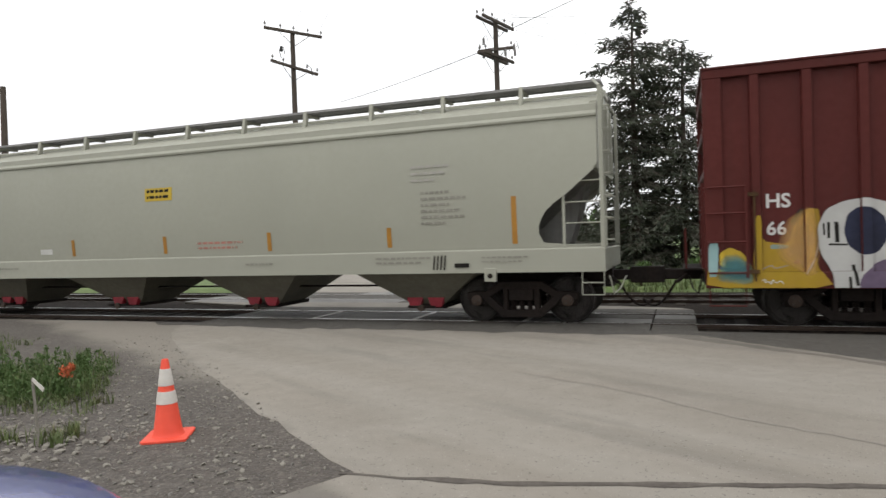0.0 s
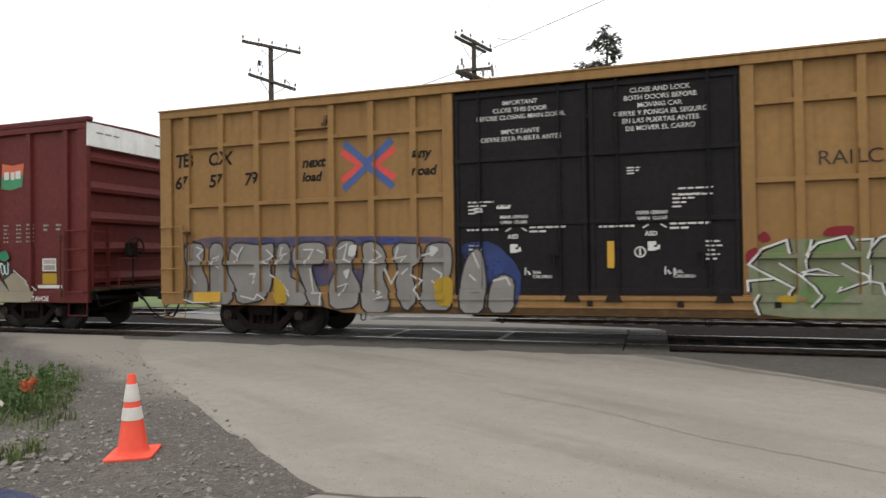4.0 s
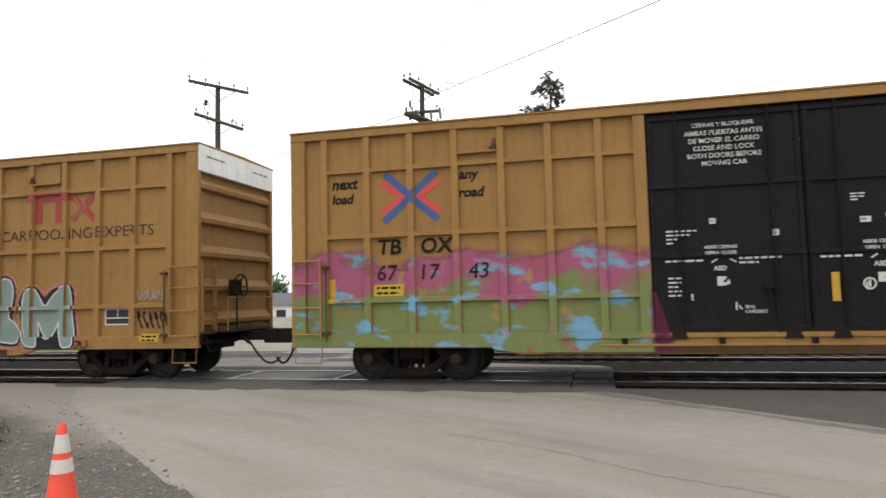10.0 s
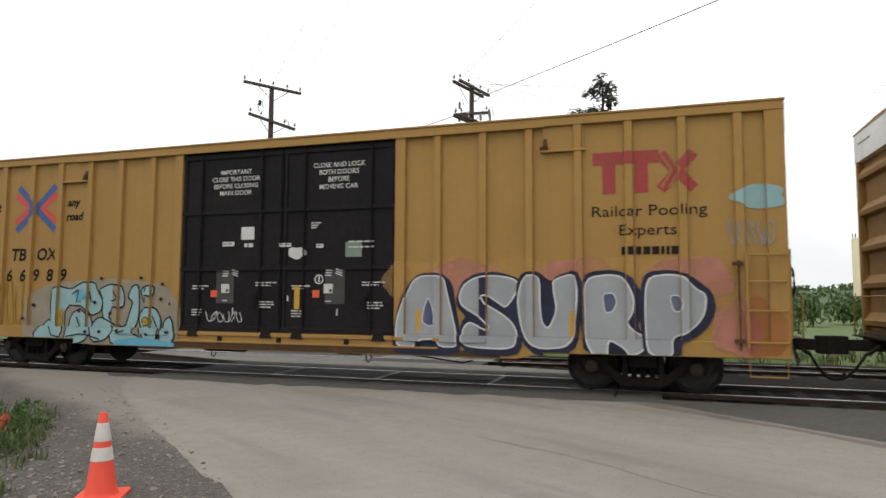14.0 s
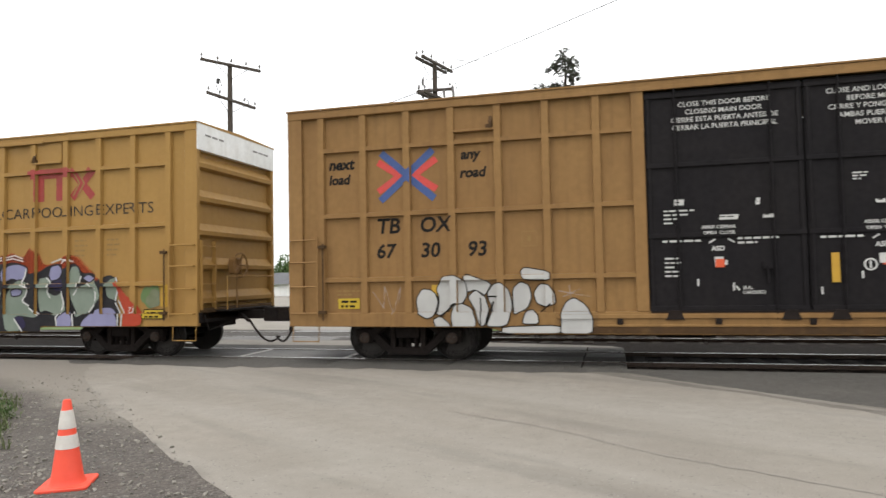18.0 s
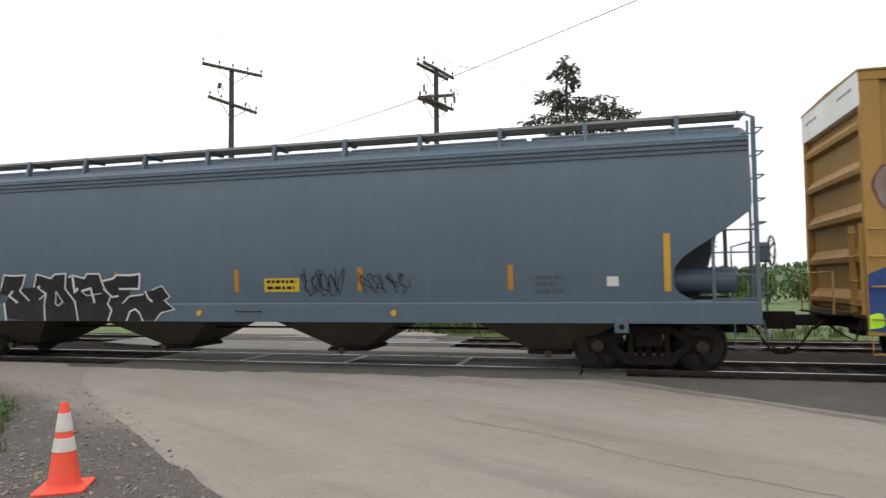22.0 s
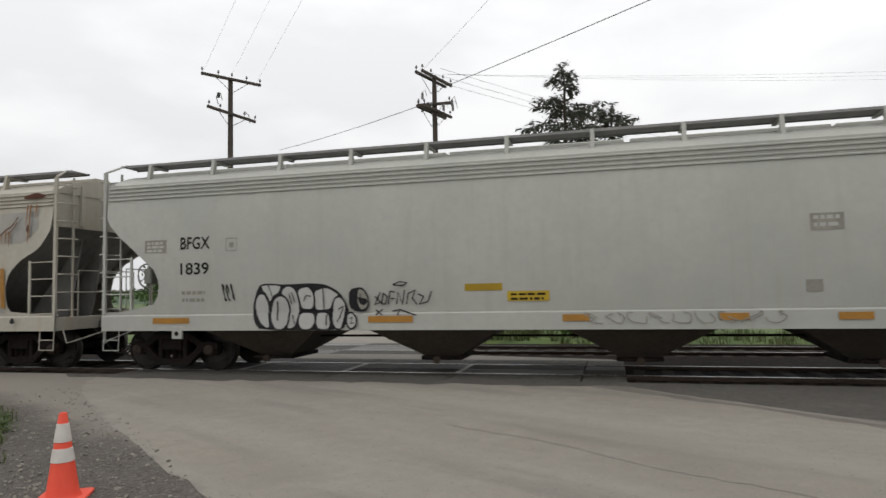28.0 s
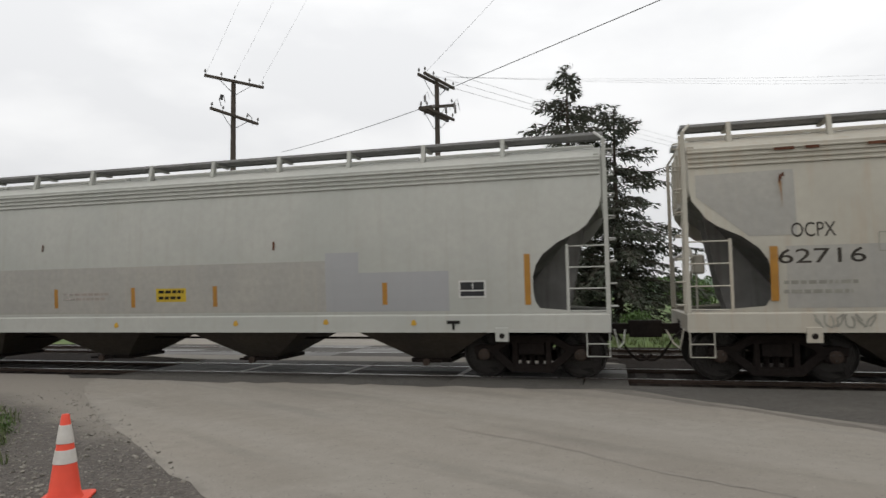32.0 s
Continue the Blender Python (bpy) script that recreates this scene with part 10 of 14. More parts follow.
p.done("graffiti_letter", "pale blue graffiti letter with black outline", lift=0.0162, step=0.00012)
form(p, "palecyan", [(-3.62, 1.88), (-3.24, 1.94), (-3.26, 1.69), (-3.49, 1.72), (-3.49, 1.50)], edge="pitch", w=0.035)
p.done("graffiti_letter", "pale blue graffiti letter with black outline", lift=0.0180, step=0.00012)
form(p, "palecyan", [(-3.64, 1.25), (-3.49, 1.44), (-3.18, 1.44), (-3.01, 1.19), (-3.07, 0.73), (-3.34, 0.63), (-3.54, 0.91)], edge="pitch", w=0.035)
p.done("graffiti_letter", "pale blue graffiti letter with black outline", lift=0.0198, step=0.00012)
form(p, "palecyan", [(-3.00, 0.74), (-2.94, 1.19), (-2.68, 1.26), (-2.58, 0.71), (-2.99, 0.60)], edge="pitch", w=0.035)
p.done("graffiti_letter", "pale blue graffiti letter with black outline", lift=0.0216, step=0.00012)
form(p, "mustard", [(-3.56, 1.18), (-3.34, 1.25), (-3.26, 1.08), (-3.47, 1.01)], edge="pitch", w=0.02)
form(p, "mustard", [(-5.94, 1.35), (-5.81, 1.41), (-5.80, 1.02), (-5.93, 0.95)])
form(p, "aqua", [(-4.24, 0.71), (-3.54, 0.79), (-2.58, 0.70), (-2.59, 0.58), (-4.23, 0.53)])
form(p, "aqua", [(-5.53, 1.74), (-5.20, 1.88), (-5.06, 1.68), (-5.35, 1.55)])
p.ribbon(curved([(-5.56, 1.74), (-5.36, 1.85), (-5.43, 1.55)], False), 0.03, "pitch")
p.ribbon(curved([(-5.06, 1.81), (-4.98, 1.55)], False), 0.03, "pitch")
p.ribbon(curved([(-4.30, 1.81), (-4.18, 1.62), (-4.37, 1.58)], False), 0.03, "pitch")
p.ribbon(curved([(-3.40, 1.88), (-3.46, 1.75)], False), 0.03, "pitch")
p.ribbon(curved([(-5.41, 1.22), (-5.28, 0.97)], False), 0.03, "pitch")
p.ribbon(curved([(-4.20, 0.86), (-3.93, 0.93)], False), 0.03, "pitch")
p.ribbon(curved([(-5.63, 0.76), (-5.14, 0.84), (-4.64, 0.72)], False), 0.03, "pitch")
p.ribbon(curved([(-3.25, 1.25), (-3.12, 1.00)], False), 0.03, "pitch")
form(p, "pitch", [(-5.40, 1.35), (-5.34, 1.41), (-5.27, 1.35), (-5.33, 1.30)])
form(p, "pitch", [(-4.95, 1.55), (-4.89, 1.60), (-4.82, 1.55), (-4.88, 1.50)])
form(p, "pitch", [(-4.49, 1.30), (-4.43, 1.35), (-4.37, 1.30), (-4.43, 1.25)])
form(p, "pitch", [(-5.12, 0.88), (-5.06, 0.93), (-4.99, 0.88), (-5.05, 0.83)])
form(p, "pitch", [(-4.71, 0.89), (-4.65, 0.94), (-4.58, 0.89), (-4.65, 0.84)])
form(p, "pitch", [(-4.20, 0.92), (-4.14, 0.97), (-4.07, 0.92), (-4.14, 0.87)])
form(p, "pitch", [(-3.40, 0.85), (-3.34, 0.90), (-3.28, 0.85), (-3.34, 0.80)])
form(p, "pitch", [(-2.84, 0.91), (-2.78, 0.96), (-2.72, 0.91), (-2.78, 0.86)])
form(p, "pitch", [(-3.10, 1.63), (-3.04, 1.68), (-2.98, 1.63), (-3.04, 1.58)])
form(p, "pitch", [(-2.82, 1.53), (-2.77, 1.58), (-2.70, 1.53), (-2.76, 1.48)])
form(p, "pitch", [(-6.79, 1.47), (-6.72, 1.53), (-6.64, 1.47), (-6.71, 1.42)])
form(p, "pitch", [(-4.78, 2.10), (-4.72, 2.15), (-4.65, 2.10), (-4.72, 2.04)])
form(p, "pitch", [(-3.66, 2.10), (-3.60, 2.15), (-3.54, 2.10), (-3.60, 2.05)])
form(p, "pitch", [(-3.07, 1.96), (-3.01, 2.01), (-2.95, 1.96), (-3.01, 1.91)])
form(p, "pitch", [(-7.03, 1.16), (-6.96, 1.22), (-6.89, 1.16), (-6.95, 1.11)])
p.done("graffiti", "black counters, spots and ochre marks", lift=0.0280, step=0.00012)

# yellow car F: white throw-up and a lime-green shape
p = yellow_markings(BOX_F, ["67", "30", "93"], ["CLOSE THIS DOOR BEFORE", "CLOSING MAIN DOOR", "CIERRE ESTA PUERTA ANTES DE", "CERRAR LA PUERTA PRINCIPAL"], ["CLOSE AND LOCK BOTH DOORS", "BEFORE MOVING CAR", "CIERRE Y PONGA EL SEGURO EN", "AMBAS PUERTAS ANTES DE", "MOVER EL CARRO"], 71, asd=True, mark_x=-7.57, mark_z=2.5, words_z=3.52, logo=(4.73, 6.59, 3.47, 4.12), slogan=(3.52, 7.74), stickers=7, box_at=(-4.74, 2.18), strip_x=-6.47)
for x, z in ((-1.39, 1.79), (1.1, 1.78)):
    p.rect(x - 0.07, x + 0.07, z - 0.07, z + 0.07, "orange_sq")
p.done("decal", "orange warning squares")
letter(p, [(-5.13, 0.72), (-4.08, 0.75), (-4.07, 0.59), (-5.13, 0.59)], 'chalk', 'ink', 'white bubble graffiti form with thin black outline', lift=0.0050, out=0.018)
letter(p, [(-6.78, 1.25), (-6.66, 1.43), (-6.49, 1.41), (-6.38, 1.32), (-6.32, 1.21), (-6.41, 0.92), (-6.56, 0.86), (-6.75, 0.97)], 'chalk', 'ink', 'white bubble graffiti form with thin black outline', lift=0.0060, out=0.018)
letter(p, [(-6.38, 1.43), (-6.24, 1.66), (-6.02, 1.68), (-5.81, 1.56), (-5.78, 1.31), (-5.88, 1.13), (-6.06, 1.15), (-6.25, 0.92), (-6.37, 0.95), (-6.32, 1.24)], 'chalk', 'ink', 'white bubble graffiti form with thin black outline', lift=0.0070, out=0.018)
letter(p, [(-6.44, 0.85), (-6.29, 0.92), (-6.11, 0.77), (-6.04, 0.59), (-6.34, 0.59)], 'chalk', 'ink', 'white bubble graffiti form with thin black outline', lift=0.0080, out=0.018)
letter(p, [(-5.85, 1.63), (-5.79, 1.70), (-5.32, 1.52), (-5.40, 1.36), (-5.47, 1.27), (-5.62, 1.40), (-5.78, 1.35), (-5.80, 1.49)], 'chalk', 'ink', 'white bubble graffiti form with thin black outline', lift=0.0090, out=0.018)
letter(p, [(-5.78, 1.27), (-5.62, 1.40), (-5.45, 1.29), (-5.37, 1.02), (-5.45, 0.74), (-5.54, 0.72), (-5.62, 0.99)], 'chalk', 'ink', 'white bubble graffiti form with thin black outline', lift=0.0100, out=0.018)
letter(p, [(-5.42, 1.31), (-5.29, 1.50), (-5.14, 1.53), (-4.99, 1.37), (-4.94, 1.09), (-5.02, 0.77), (-5.13, 0.72), (-5.43, 0.72), (-5.30, 1.02)], 'chalk', 'ink', 'white bubble graffiti form with thin black outline', lift=0.0110, out=0.018)
letter(p, [(-6.09, 0.92), (-6.03, 1.11), (-5.88, 1.15), (-5.70, 1.06), (-5.61, 0.84), (-5.65, 0.61), (-6.04, 0.59)], 'chalk', 'ink', 'white bubble graffiti form with thin black outline', lift=0.0120, out=0.018)
letter(p, [(-4.93, 1.41), (-4.79, 1.54), (-4.63, 1.47), (-4.58, 1.26), (-4.66, 1.05), (-4.91, 0.93), (-4.93, 1.12)], 'chalk', 'ink', 'white bubble graffiti form with thin black outline', lift=0.0130, out=0.018)
letter(p, [(-4.79, 1.72), (-4.71, 1.80), (-4.24, 1.71), (-4.25, 1.55), (-4.72, 1.56)], 'chalk', 'ink', 'white bubble graffiti form with thin black outline', lift=0.0140, out=0.018)
letter(p, [(-4.55, 1.33), (-4.44, 1.49), (-4.28, 1.48), (-4.17, 1.33), (-4.15, 1.13), (-4.34, 1.07), (-4.50, 1.14)], 'chalk', 'ink', 'white bubble graffiti form with thin black outline', lift=0.0150, out=0.018)
letter(p, [(-4.75, 0.84), (-4.69, 1.00), (-4.57, 1.03), (-4.47, 0.93), (-4.46, 0.77), (-4.75, 0.77)], 'chalk', 'ink', 'white bubble graffiti form with thin black outline', lift=0.0160, out=0.018)
letter(p, [(-4.07, 0.98), (-3.97, 1.17), (-3.83, 1.24), (-3.63, 1.11), (-3.50, 0.87), (-3.53, 0.59), (-4.08, 0.59), (-4.06, 0.81)], 'chalk', 'ink', 'white bubble graffiti form with thin black outline', lift=0.0170, out=0.018)
p.stroke([(-6.27, 0.92), (-5.99, 1.15)], 0.040, 'ink')
p.stroke([(-6.38, 1.32), (-6.33, 1.19), (-6.39, 0.95)], 0.035, 'ink')
p.stroke([(-5.53, 1.24), (-5.52, 0.74)], 0.020, 'ink')
p.stroke([(-5.43, 0.75), (-5.29, 1.18)], 0.030, 'ink')
p.stroke([(-5.40, 1.27), (-5.22, 1.27)], 0.030, 'ink')
p.stroke([(-4.43, 0.98), (-4.24, 1.14)], 0.020, 'ink')
p.stroke([(-7.64, 1.39), (-7.42, 1.07), (-7.40, 1.48), (-7.23, 0.96), (-7.08, 1.47), (-7.11, 1.18)], 0.014, 'ghost')
p.stroke([(-4.10, 1.36), (-3.56, 1.25)], 0.014, 'ghost')
p.stroke([(-4.03, 1.25), (-3.72, 1.39)], 0.014, 'ghost')
p.stroke([(-3.91, 1.46), (-3.88, 1.22)], 0.014, 'ghost')
p.done("graffiti", "thin black and pale strokes", lift=0.021)
letter(p, [(3.11, 0.59), (3.41, 0.95), (3.45, 1.20), (3.71, 1.36), (4.27, 1.58), (4.30, 1.47), (4.25, 1.30), (4.33, 1.19), (4.42, 0.87), (4.53, 0.58)], 'lime', 'ink', 'lime-green painted shape with black edges', lift=0.0050, out=0.045)
letter(p, [(3.48, 1.52), (3.59, 1.61), (3.73, 1.59), (3.75, 1.50), (3.69, 1.38)], 'lime', 'ink', 'lime-green painted shape with black edges', lift=0.0060, out=0.045)
letter(p, [(3.61, 1.73), (4.14, 1.71), (4.13, 1.56), (3.85, 1.45), (3.75, 1.59)], 'pitch', 'ink', 'lime-green painted shape with black edges', lift=0.0070, out=0.045)
letter(p, [(3.57, 2.22), (3.81, 2.27), (4.00, 2.39), (4.11, 2.38), (4.13, 2.04), (4.14, 1.83), (3.55, 1.85)], 'lime', 'ink', 'lime-green painted shape with black edges', lift=0.0080, out=0.045)
letter(p, [(2.87, 1.79), (3.11, 1.82), (3.58, 1.84), (4.18, 1.81), (4.42, 1.73), (4.72, 1.60), (4.85, 1.55), (4.71, 1.50), (4.51, 1.56), (4.21, 1.69), (3.58, 1.74), (2.96, 1.72)], 'lime', 'ink', 'lime-green painted shape with black edges', lift=0.0090, out=0.045)
p.stroke([(3.55, 1.98), (4.13, 2.04)], 0.03, 'ink')
p.stroke([(3.41, 0.99), (3.81, 1.09)], 0.03, 'ink')
p.stroke([(3.96, 1.00), (4.33, 1.12)], 0.03, 'ink')
p.done("graffiti", "black fold lines", lift=0.012)

# yellow car G: brown and white piece on a blue cloud, lilac and green piece on a red cloud
p = yellow_markings(BOX_G, ["64", "04", "16"], ES_LEFT, ES_RIGHT, 81, mark_x=-8.5, mark_z=2.44, words_z=3.42, logo=(5.0, 6.75, 3.52, 4.25), stickers=9, plates=False)
for k in range(4):
    p.blob(-9.0 + 0.42 * k, 3.1, 0.28, 0.36, "wine_tag", 400 + k).blob(-9.0 + 0.42 * k, 3.1, 0.24, 0.32, "ghost", 400 + k)
p.done("graffiti", "faded white and red bubble letters")
p.poly(smooth([(-9.57, 1.63), (-8.98, 1.88), (-8.84, 1.20), (-8.98, 0.76), (-9.60, 0.82)]), 'royal')
p.poly(smooth([(-9.12, 1.63), (-8.64, 1.87), (-7.84, 2.03), (-6.69, 1.79), (-6.69, 0.78), (-9.11, 0.76)]), 'teal')
p.poly(smooth([(-7.91, 1.80), (-7.84, 2.03), (-7.07, 2.02), (-6.56, 2.08), (-6.19, 1.84), (-6.56, 1.61)]), 'jade')
p.poly(smooth([(-7.07, 2.02), (-6.69, 2.19), (-5.95, 2.13), (-5.95, 1.84), (-7.00, 1.79)]), 'royal')
p.poly(smooth([(-6.19, 1.84), (-5.95, 2.07), (-5.41, 2.09), (-4.99, 1.94), (-5.11, 1.77)]), 'teal')
p.poly(smooth([(-5.08, 1.83), (-4.99, 2.11), (-4.53, 2.16), (-4.19, 2.07), (-3.86, 1.75), (-4.48, 1.59)]), 'royal')
p.poly(smooth([(-4.30, 2.04), (-3.85, 2.09), (-3.52, 1.97), (-3.31, 1.69), (-3.37, 1.31), (-3.98, 1.25)]), 'jade')
p.poly(smooth([(-3.42, 1.75), (-2.98, 1.77), (-2.67, 1.58), (-2.52, 1.09), (-2.68, 0.82), (-3.10, 1.09)]), 'royal')
p.poly(smooth([(-3.70, 1.20), (-2.89, 1.31), (-2.57, 1.04), (-2.22, 0.66), (-2.17, 0.56), (-3.22, 0.54), (-3.65, 0.92)]), 'teal')
p.poly(smooth([(-9.53, 1.01), (-9.22, 1.10), (-9.18, 0.86), (-9.49, 0.81)]), 'neon')
p.done("graffiti", "blue, teal and green spray cloud")
form(p, "maroon", [(-8.89, 2.10), (-8.26, 1.90), (-7.65, 1.67), (-7.53, 1.87), (-7.10, 1.87), (-7.03, 1.66), (-6.62, 1.93), (-5.59, 1.85), (-4.79, 1.84), (-4.57, 1.95), (-3.47, 1.71), (-3.88, 1.56), (-4.21, 1.29), (-3.16, 1.26), (-3.69, 1.12), (-3.64, 0.84), (-2.80, 0.73), (-2.45, 0.60), (-6.90, 0.59), (-8.93, 0.70), (-8.36, 1.16), (-8.22, 1.43), (-8.41, 1.67)])
form(p, "violet", [(-8.25, 1.12), (-7.46, 1.18), (-7.15, 0.94), (-7.88, 0.74), (-8.39, 0.80)])
form(p, "violet", [(-5.54, 1.58), (-5.15, 1.58), (-5.14, 1.18), (-5.43, 1.12)])
form(p, "violet", [(-4.76, 1.41), (-4.38, 1.40), (-4.46, 0.95), (-4.72, 0.93)])
form(p, "violet", [(-8.11, 1.67), (-7.75, 1.57), (-7.78, 1.43), (-8.15, 1.49)])
form(p, "violet", [(-3.54, 1.12), (-3.36, 1.12), (-3.21, 0.86), (-3.40, 0.84)])
form(p, "cherry", [(-8.61, 0.94), (-8.14, 1.04), (-8.08, 0.80), (-8.46, 0.72)])
form(p, "cherry", [(-6.28, 0.85), (-5.88, 0.81), (-5.90, 0.62), (-6.28, 0.61)])
form(p, "cherry", [(-3.06, 0.73), (-2.59, 0.65), (-3.06, 0.62)])
form(p, "violet", [(-6.49, 0.95), (-6.22, 0.99), (-6.20, 0.77), (-6.46, 0.71)])
p.done("graffiti_letter", "dark brown and violet graffiti letters", lift=0.0120, step=0.00012)
p.ribbon(curved([(-8.95, 2.14), (-8.70, 1.98), (-8.44, 1.67)], False, 0), 0.055, "white")
p.ribbon(curved([(-8.87, 2.07), (-8.26, 1.90), (-7.67, 1.67), (-7.58, 1.83), (-7.10, 1.86), (-7.19, 1.66), (-7.02, 1.59), (-6.85, 1.42), (-6.91, 1.16), (-7.08, 0.94), (-7.01, 0.74)], False, 0), 0.055, "white")
p.ribbon(curved([(-8.24, 1.49), (-8.32, 1.25), (-7.86, 1.24), (-7.88, 1.39), (-7.52, 1.33), (-7.77, 1.23)], False, 0), 0.055, "white")
p.ribbon(curved([(-8.99, 0.73), (-8.61, 1.00), (-8.32, 1.25)], False, 0), 0.055, "white")
p.ribbon(curved([(-8.39, 0.74), (-7.88, 0.81), (-7.57, 1.04)], False, 0), 0.055, "white")
p.ribbon(curved([(-7.23, 0.74), (-7.14, 1.11), (-7.03, 0.72)], False, 0), 0.055, "white")
p.ribbon(curved([(-7.02, 1.61), (-6.75, 1.82), (-6.46, 2.00), (-6.55, 1.71), (-6.39, 1.53), (-6.28, 1.36), (-5.94, 0.95), (-5.84, 0.61)], False, 0), 0.055, "white")
p.ribbon(curved([(-6.47, 1.83), (-5.75, 1.84)], False, 0), 0.055, "white")
p.ribbon(curved([(-5.92, 1.76), (-5.95, 1.53), (-5.81, 1.21)], False, 0), 0.055, "white")
p.ribbon(curved([(-5.56, 2.08), (-5.68, 1.82), (-5.55, 1.41), (-5.59, 0.95), (-5.42, 0.61)], False, 0), 0.055, "white")
p.ribbon(curved([(-5.54, 1.80), (-4.84, 1.86)], False, 0), 0.055, "white")
p.ribbon(curved([(-6.74, 0.62), (-4.71, 0.62)], False, 0), 0.055, "white")
p.ribbon(curved([(-6.63, 0.83), (-6.52, 0.62)], False, 0), 0.055, "white")
p.ribbon(curved([(-4.89, 1.75), (-4.84, 1.52), (-5.03, 1.38), (-4.90, 1.11), (-4.96, 0.83), (-4.71, 0.62)], False, 0), 0.055, "white")
p.ribbon(curved([(-4.71, 1.86), (-4.53, 1.93), (-4.03, 1.83), (-3.47, 1.69), (-3.32, 1.56)], False, 0), 0.055, "white")
p.ribbon(curved([(-4.21, 1.28), (-3.71, 1.62), (-3.32, 1.62)], False, 0), 0.055, "white")
p.ribbon(curved([(-4.21, 1.28), (-3.54, 1.26), (-3.06, 1.26), (-2.74, 1.21)], False, 0), 0.055, "white")
p.ribbon(curved([(-3.16, 1.22), (-3.52, 1.16), (-3.62, 1.00), (-3.34, 0.81)], False, 0), 0.055, "white")
p.ribbon(curved([(-3.21, 0.80), (-2.83, 0.72), (-2.42, 0.59)], False, 0), 0.055, "white")
p.ribbon(curved([(-4.66, 0.67), (-4.32, 0.60)], False, 0), 0.055, "white")
form(p, "white", [(-6.74, 1.44), (-6.41, 0.96), (-6.77, 1.11)], turns=0)
form(p, "white", [(-5.17, 1.42), (-4.89, 1.34), (-4.66, 1.42), (-4.86, 1.09), (-4.96, 1.17)], turns=0)
form(p, "white", [(-4.57, 1.03), (-4.28, 1.32), (-3.84, 0.81), (-4.22, 0.95)], turns=0)
p.done("graffiti", "white angular edges of the letters", lift=0.0180, step=0.00012)
p.rect(-5.66, -5.2, 1.2, 1.49, "ink").rect(-5.64, -5.22, 1.22, 1.47, "neon").bars(-5.58, 1.44, [0.3, 0.3, 0.3], 0.045, 0.08, "ink", 6).done("placard", "neon green sticker", lift=0.03)
p.bars(-2.85, 1.3, [0.4, 0.25, 0.45], 0.07, 0.14, "deepgreen", 9).done("lettering", "small dark handwriting", lift=0.03)
soft(p, [(2.79, 1.92), (3.19, 2.34), (3.48, 2.31), (3.62, 2.19), (4.28, 2.31), (4.52, 2.37), (4.83, 2.25), (5.00, 2.49), (5.24, 2.37), (5.41, 2.07), (5.81, 2.13), (6.07, 2.30), (6.33, 2.25), (6.66, 1.93), (7.06, 1.66), (7.19, 0.62), (1.92, 0.58), (2.03, 1.02), (2.34, 1.26), (2.29, 1.59)], 'flame', 'red flame-shaped spray cloud', lift=0.0056, spread=0.12)
form(p, "pitch", [(2.64, 1.32), (2.80, 1.72), (2.99, 1.89), (3.31, 2.08), (3.66, 1.96), (3.81, 2.16), (4.12, 2.25), (4.30, 2.12), (4.55, 2.18), (4.95, 2.08), (4.97, 1.88), (5.26, 1.92), (5.53, 2.07), (5.86, 2.12), (6.02, 1.97), (6.18, 2.12), (6.37, 2.05), (6.45, 1.88), (6.76, 1.89), (6.87, 1.68), (7.07, 1.82), (7.26, 1.82), (7.39, 1.65), (7.34, 1.34), (7.50, 0.92), (7.48, 0.64), (2.92, 0.57), (2.77, 0.92)])
p.done("graffiti", "black ground between the letters", lift=0.0090, step=0.00012)
form(p, "lilac", [(2.80, 1.60), (2.92, 1.76), (3.18, 1.87), (3.15, 1.60), (2.99, 1.35), (2.79, 1.26)], edge="pitch", w=0.03)
form(p, "lilac", [(3.68, 1.08), (3.93, 1.20), (4.11, 1.03), (4.18, 0.62), (3.05, 0.59), (2.92, 0.78), (3.05, 0.92), (3.43, 0.86)], edge="pitch", w=0.03)
form(p, "lilac", [(3.62, 1.80), (3.69, 2.09), (4.00, 2.20), (4.17, 2.08), (4.19, 1.90), (4.06, 2.01), (3.93, 1.84), (3.75, 1.75)], edge="pitch", w=0.03)
form(p, "lilac", [(4.36, 2.08), (4.67, 2.14), (4.98, 2.04), (4.92, 1.85), (4.78, 1.69), (4.54, 1.80), (4.30, 1.70), (4.25, 1.92)], edge="pitch", w=0.03)
form(p, "lilac", [(5.55, 1.87), (5.61, 2.05), (5.84, 2.09), (5.94, 1.94), (5.84, 1.76), (5.61, 1.71)], edge="pitch", w=0.03)
form(p, "lilac", [(5.83, 0.92), (6.11, 1.08), (6.26, 0.92), (6.25, 0.61), (5.82, 0.60)], edge="pitch", w=0.03)
form(p, "lilac", [(6.61, 0.92), (6.95, 1.13), (7.27, 1.13), (7.44, 0.90), (7.43, 0.62), (6.44, 0.61), (6.50, 0.81)], edge="pitch", w=0.03)
form(p, "lilac", [(6.46, 1.77), (6.63, 1.87), (6.82, 1.76), (6.71, 1.64)], edge="pitch", w=0.03)
form(p, "sage", [(2.99, 1.60), (3.24, 1.85), (3.41, 2.05), (3.64, 1.93), (3.72, 1.75), (3.63, 1.59), (3.82, 1.37), (3.56, 1.35), (3.37, 1.48), (3.29, 1.37), (3.43, 1.14), (3.63, 0.85), (3.30, 0.92), (3.08, 1.20)], edge="pitch", w=0.03)
form(p, "sage", [(3.78, 1.37), (3.91, 1.59), (4.11, 1.45), (4.32, 1.54), (4.26, 1.25), (4.06, 1.13), (3.71, 1.07)], edge="pitch", w=0.03)
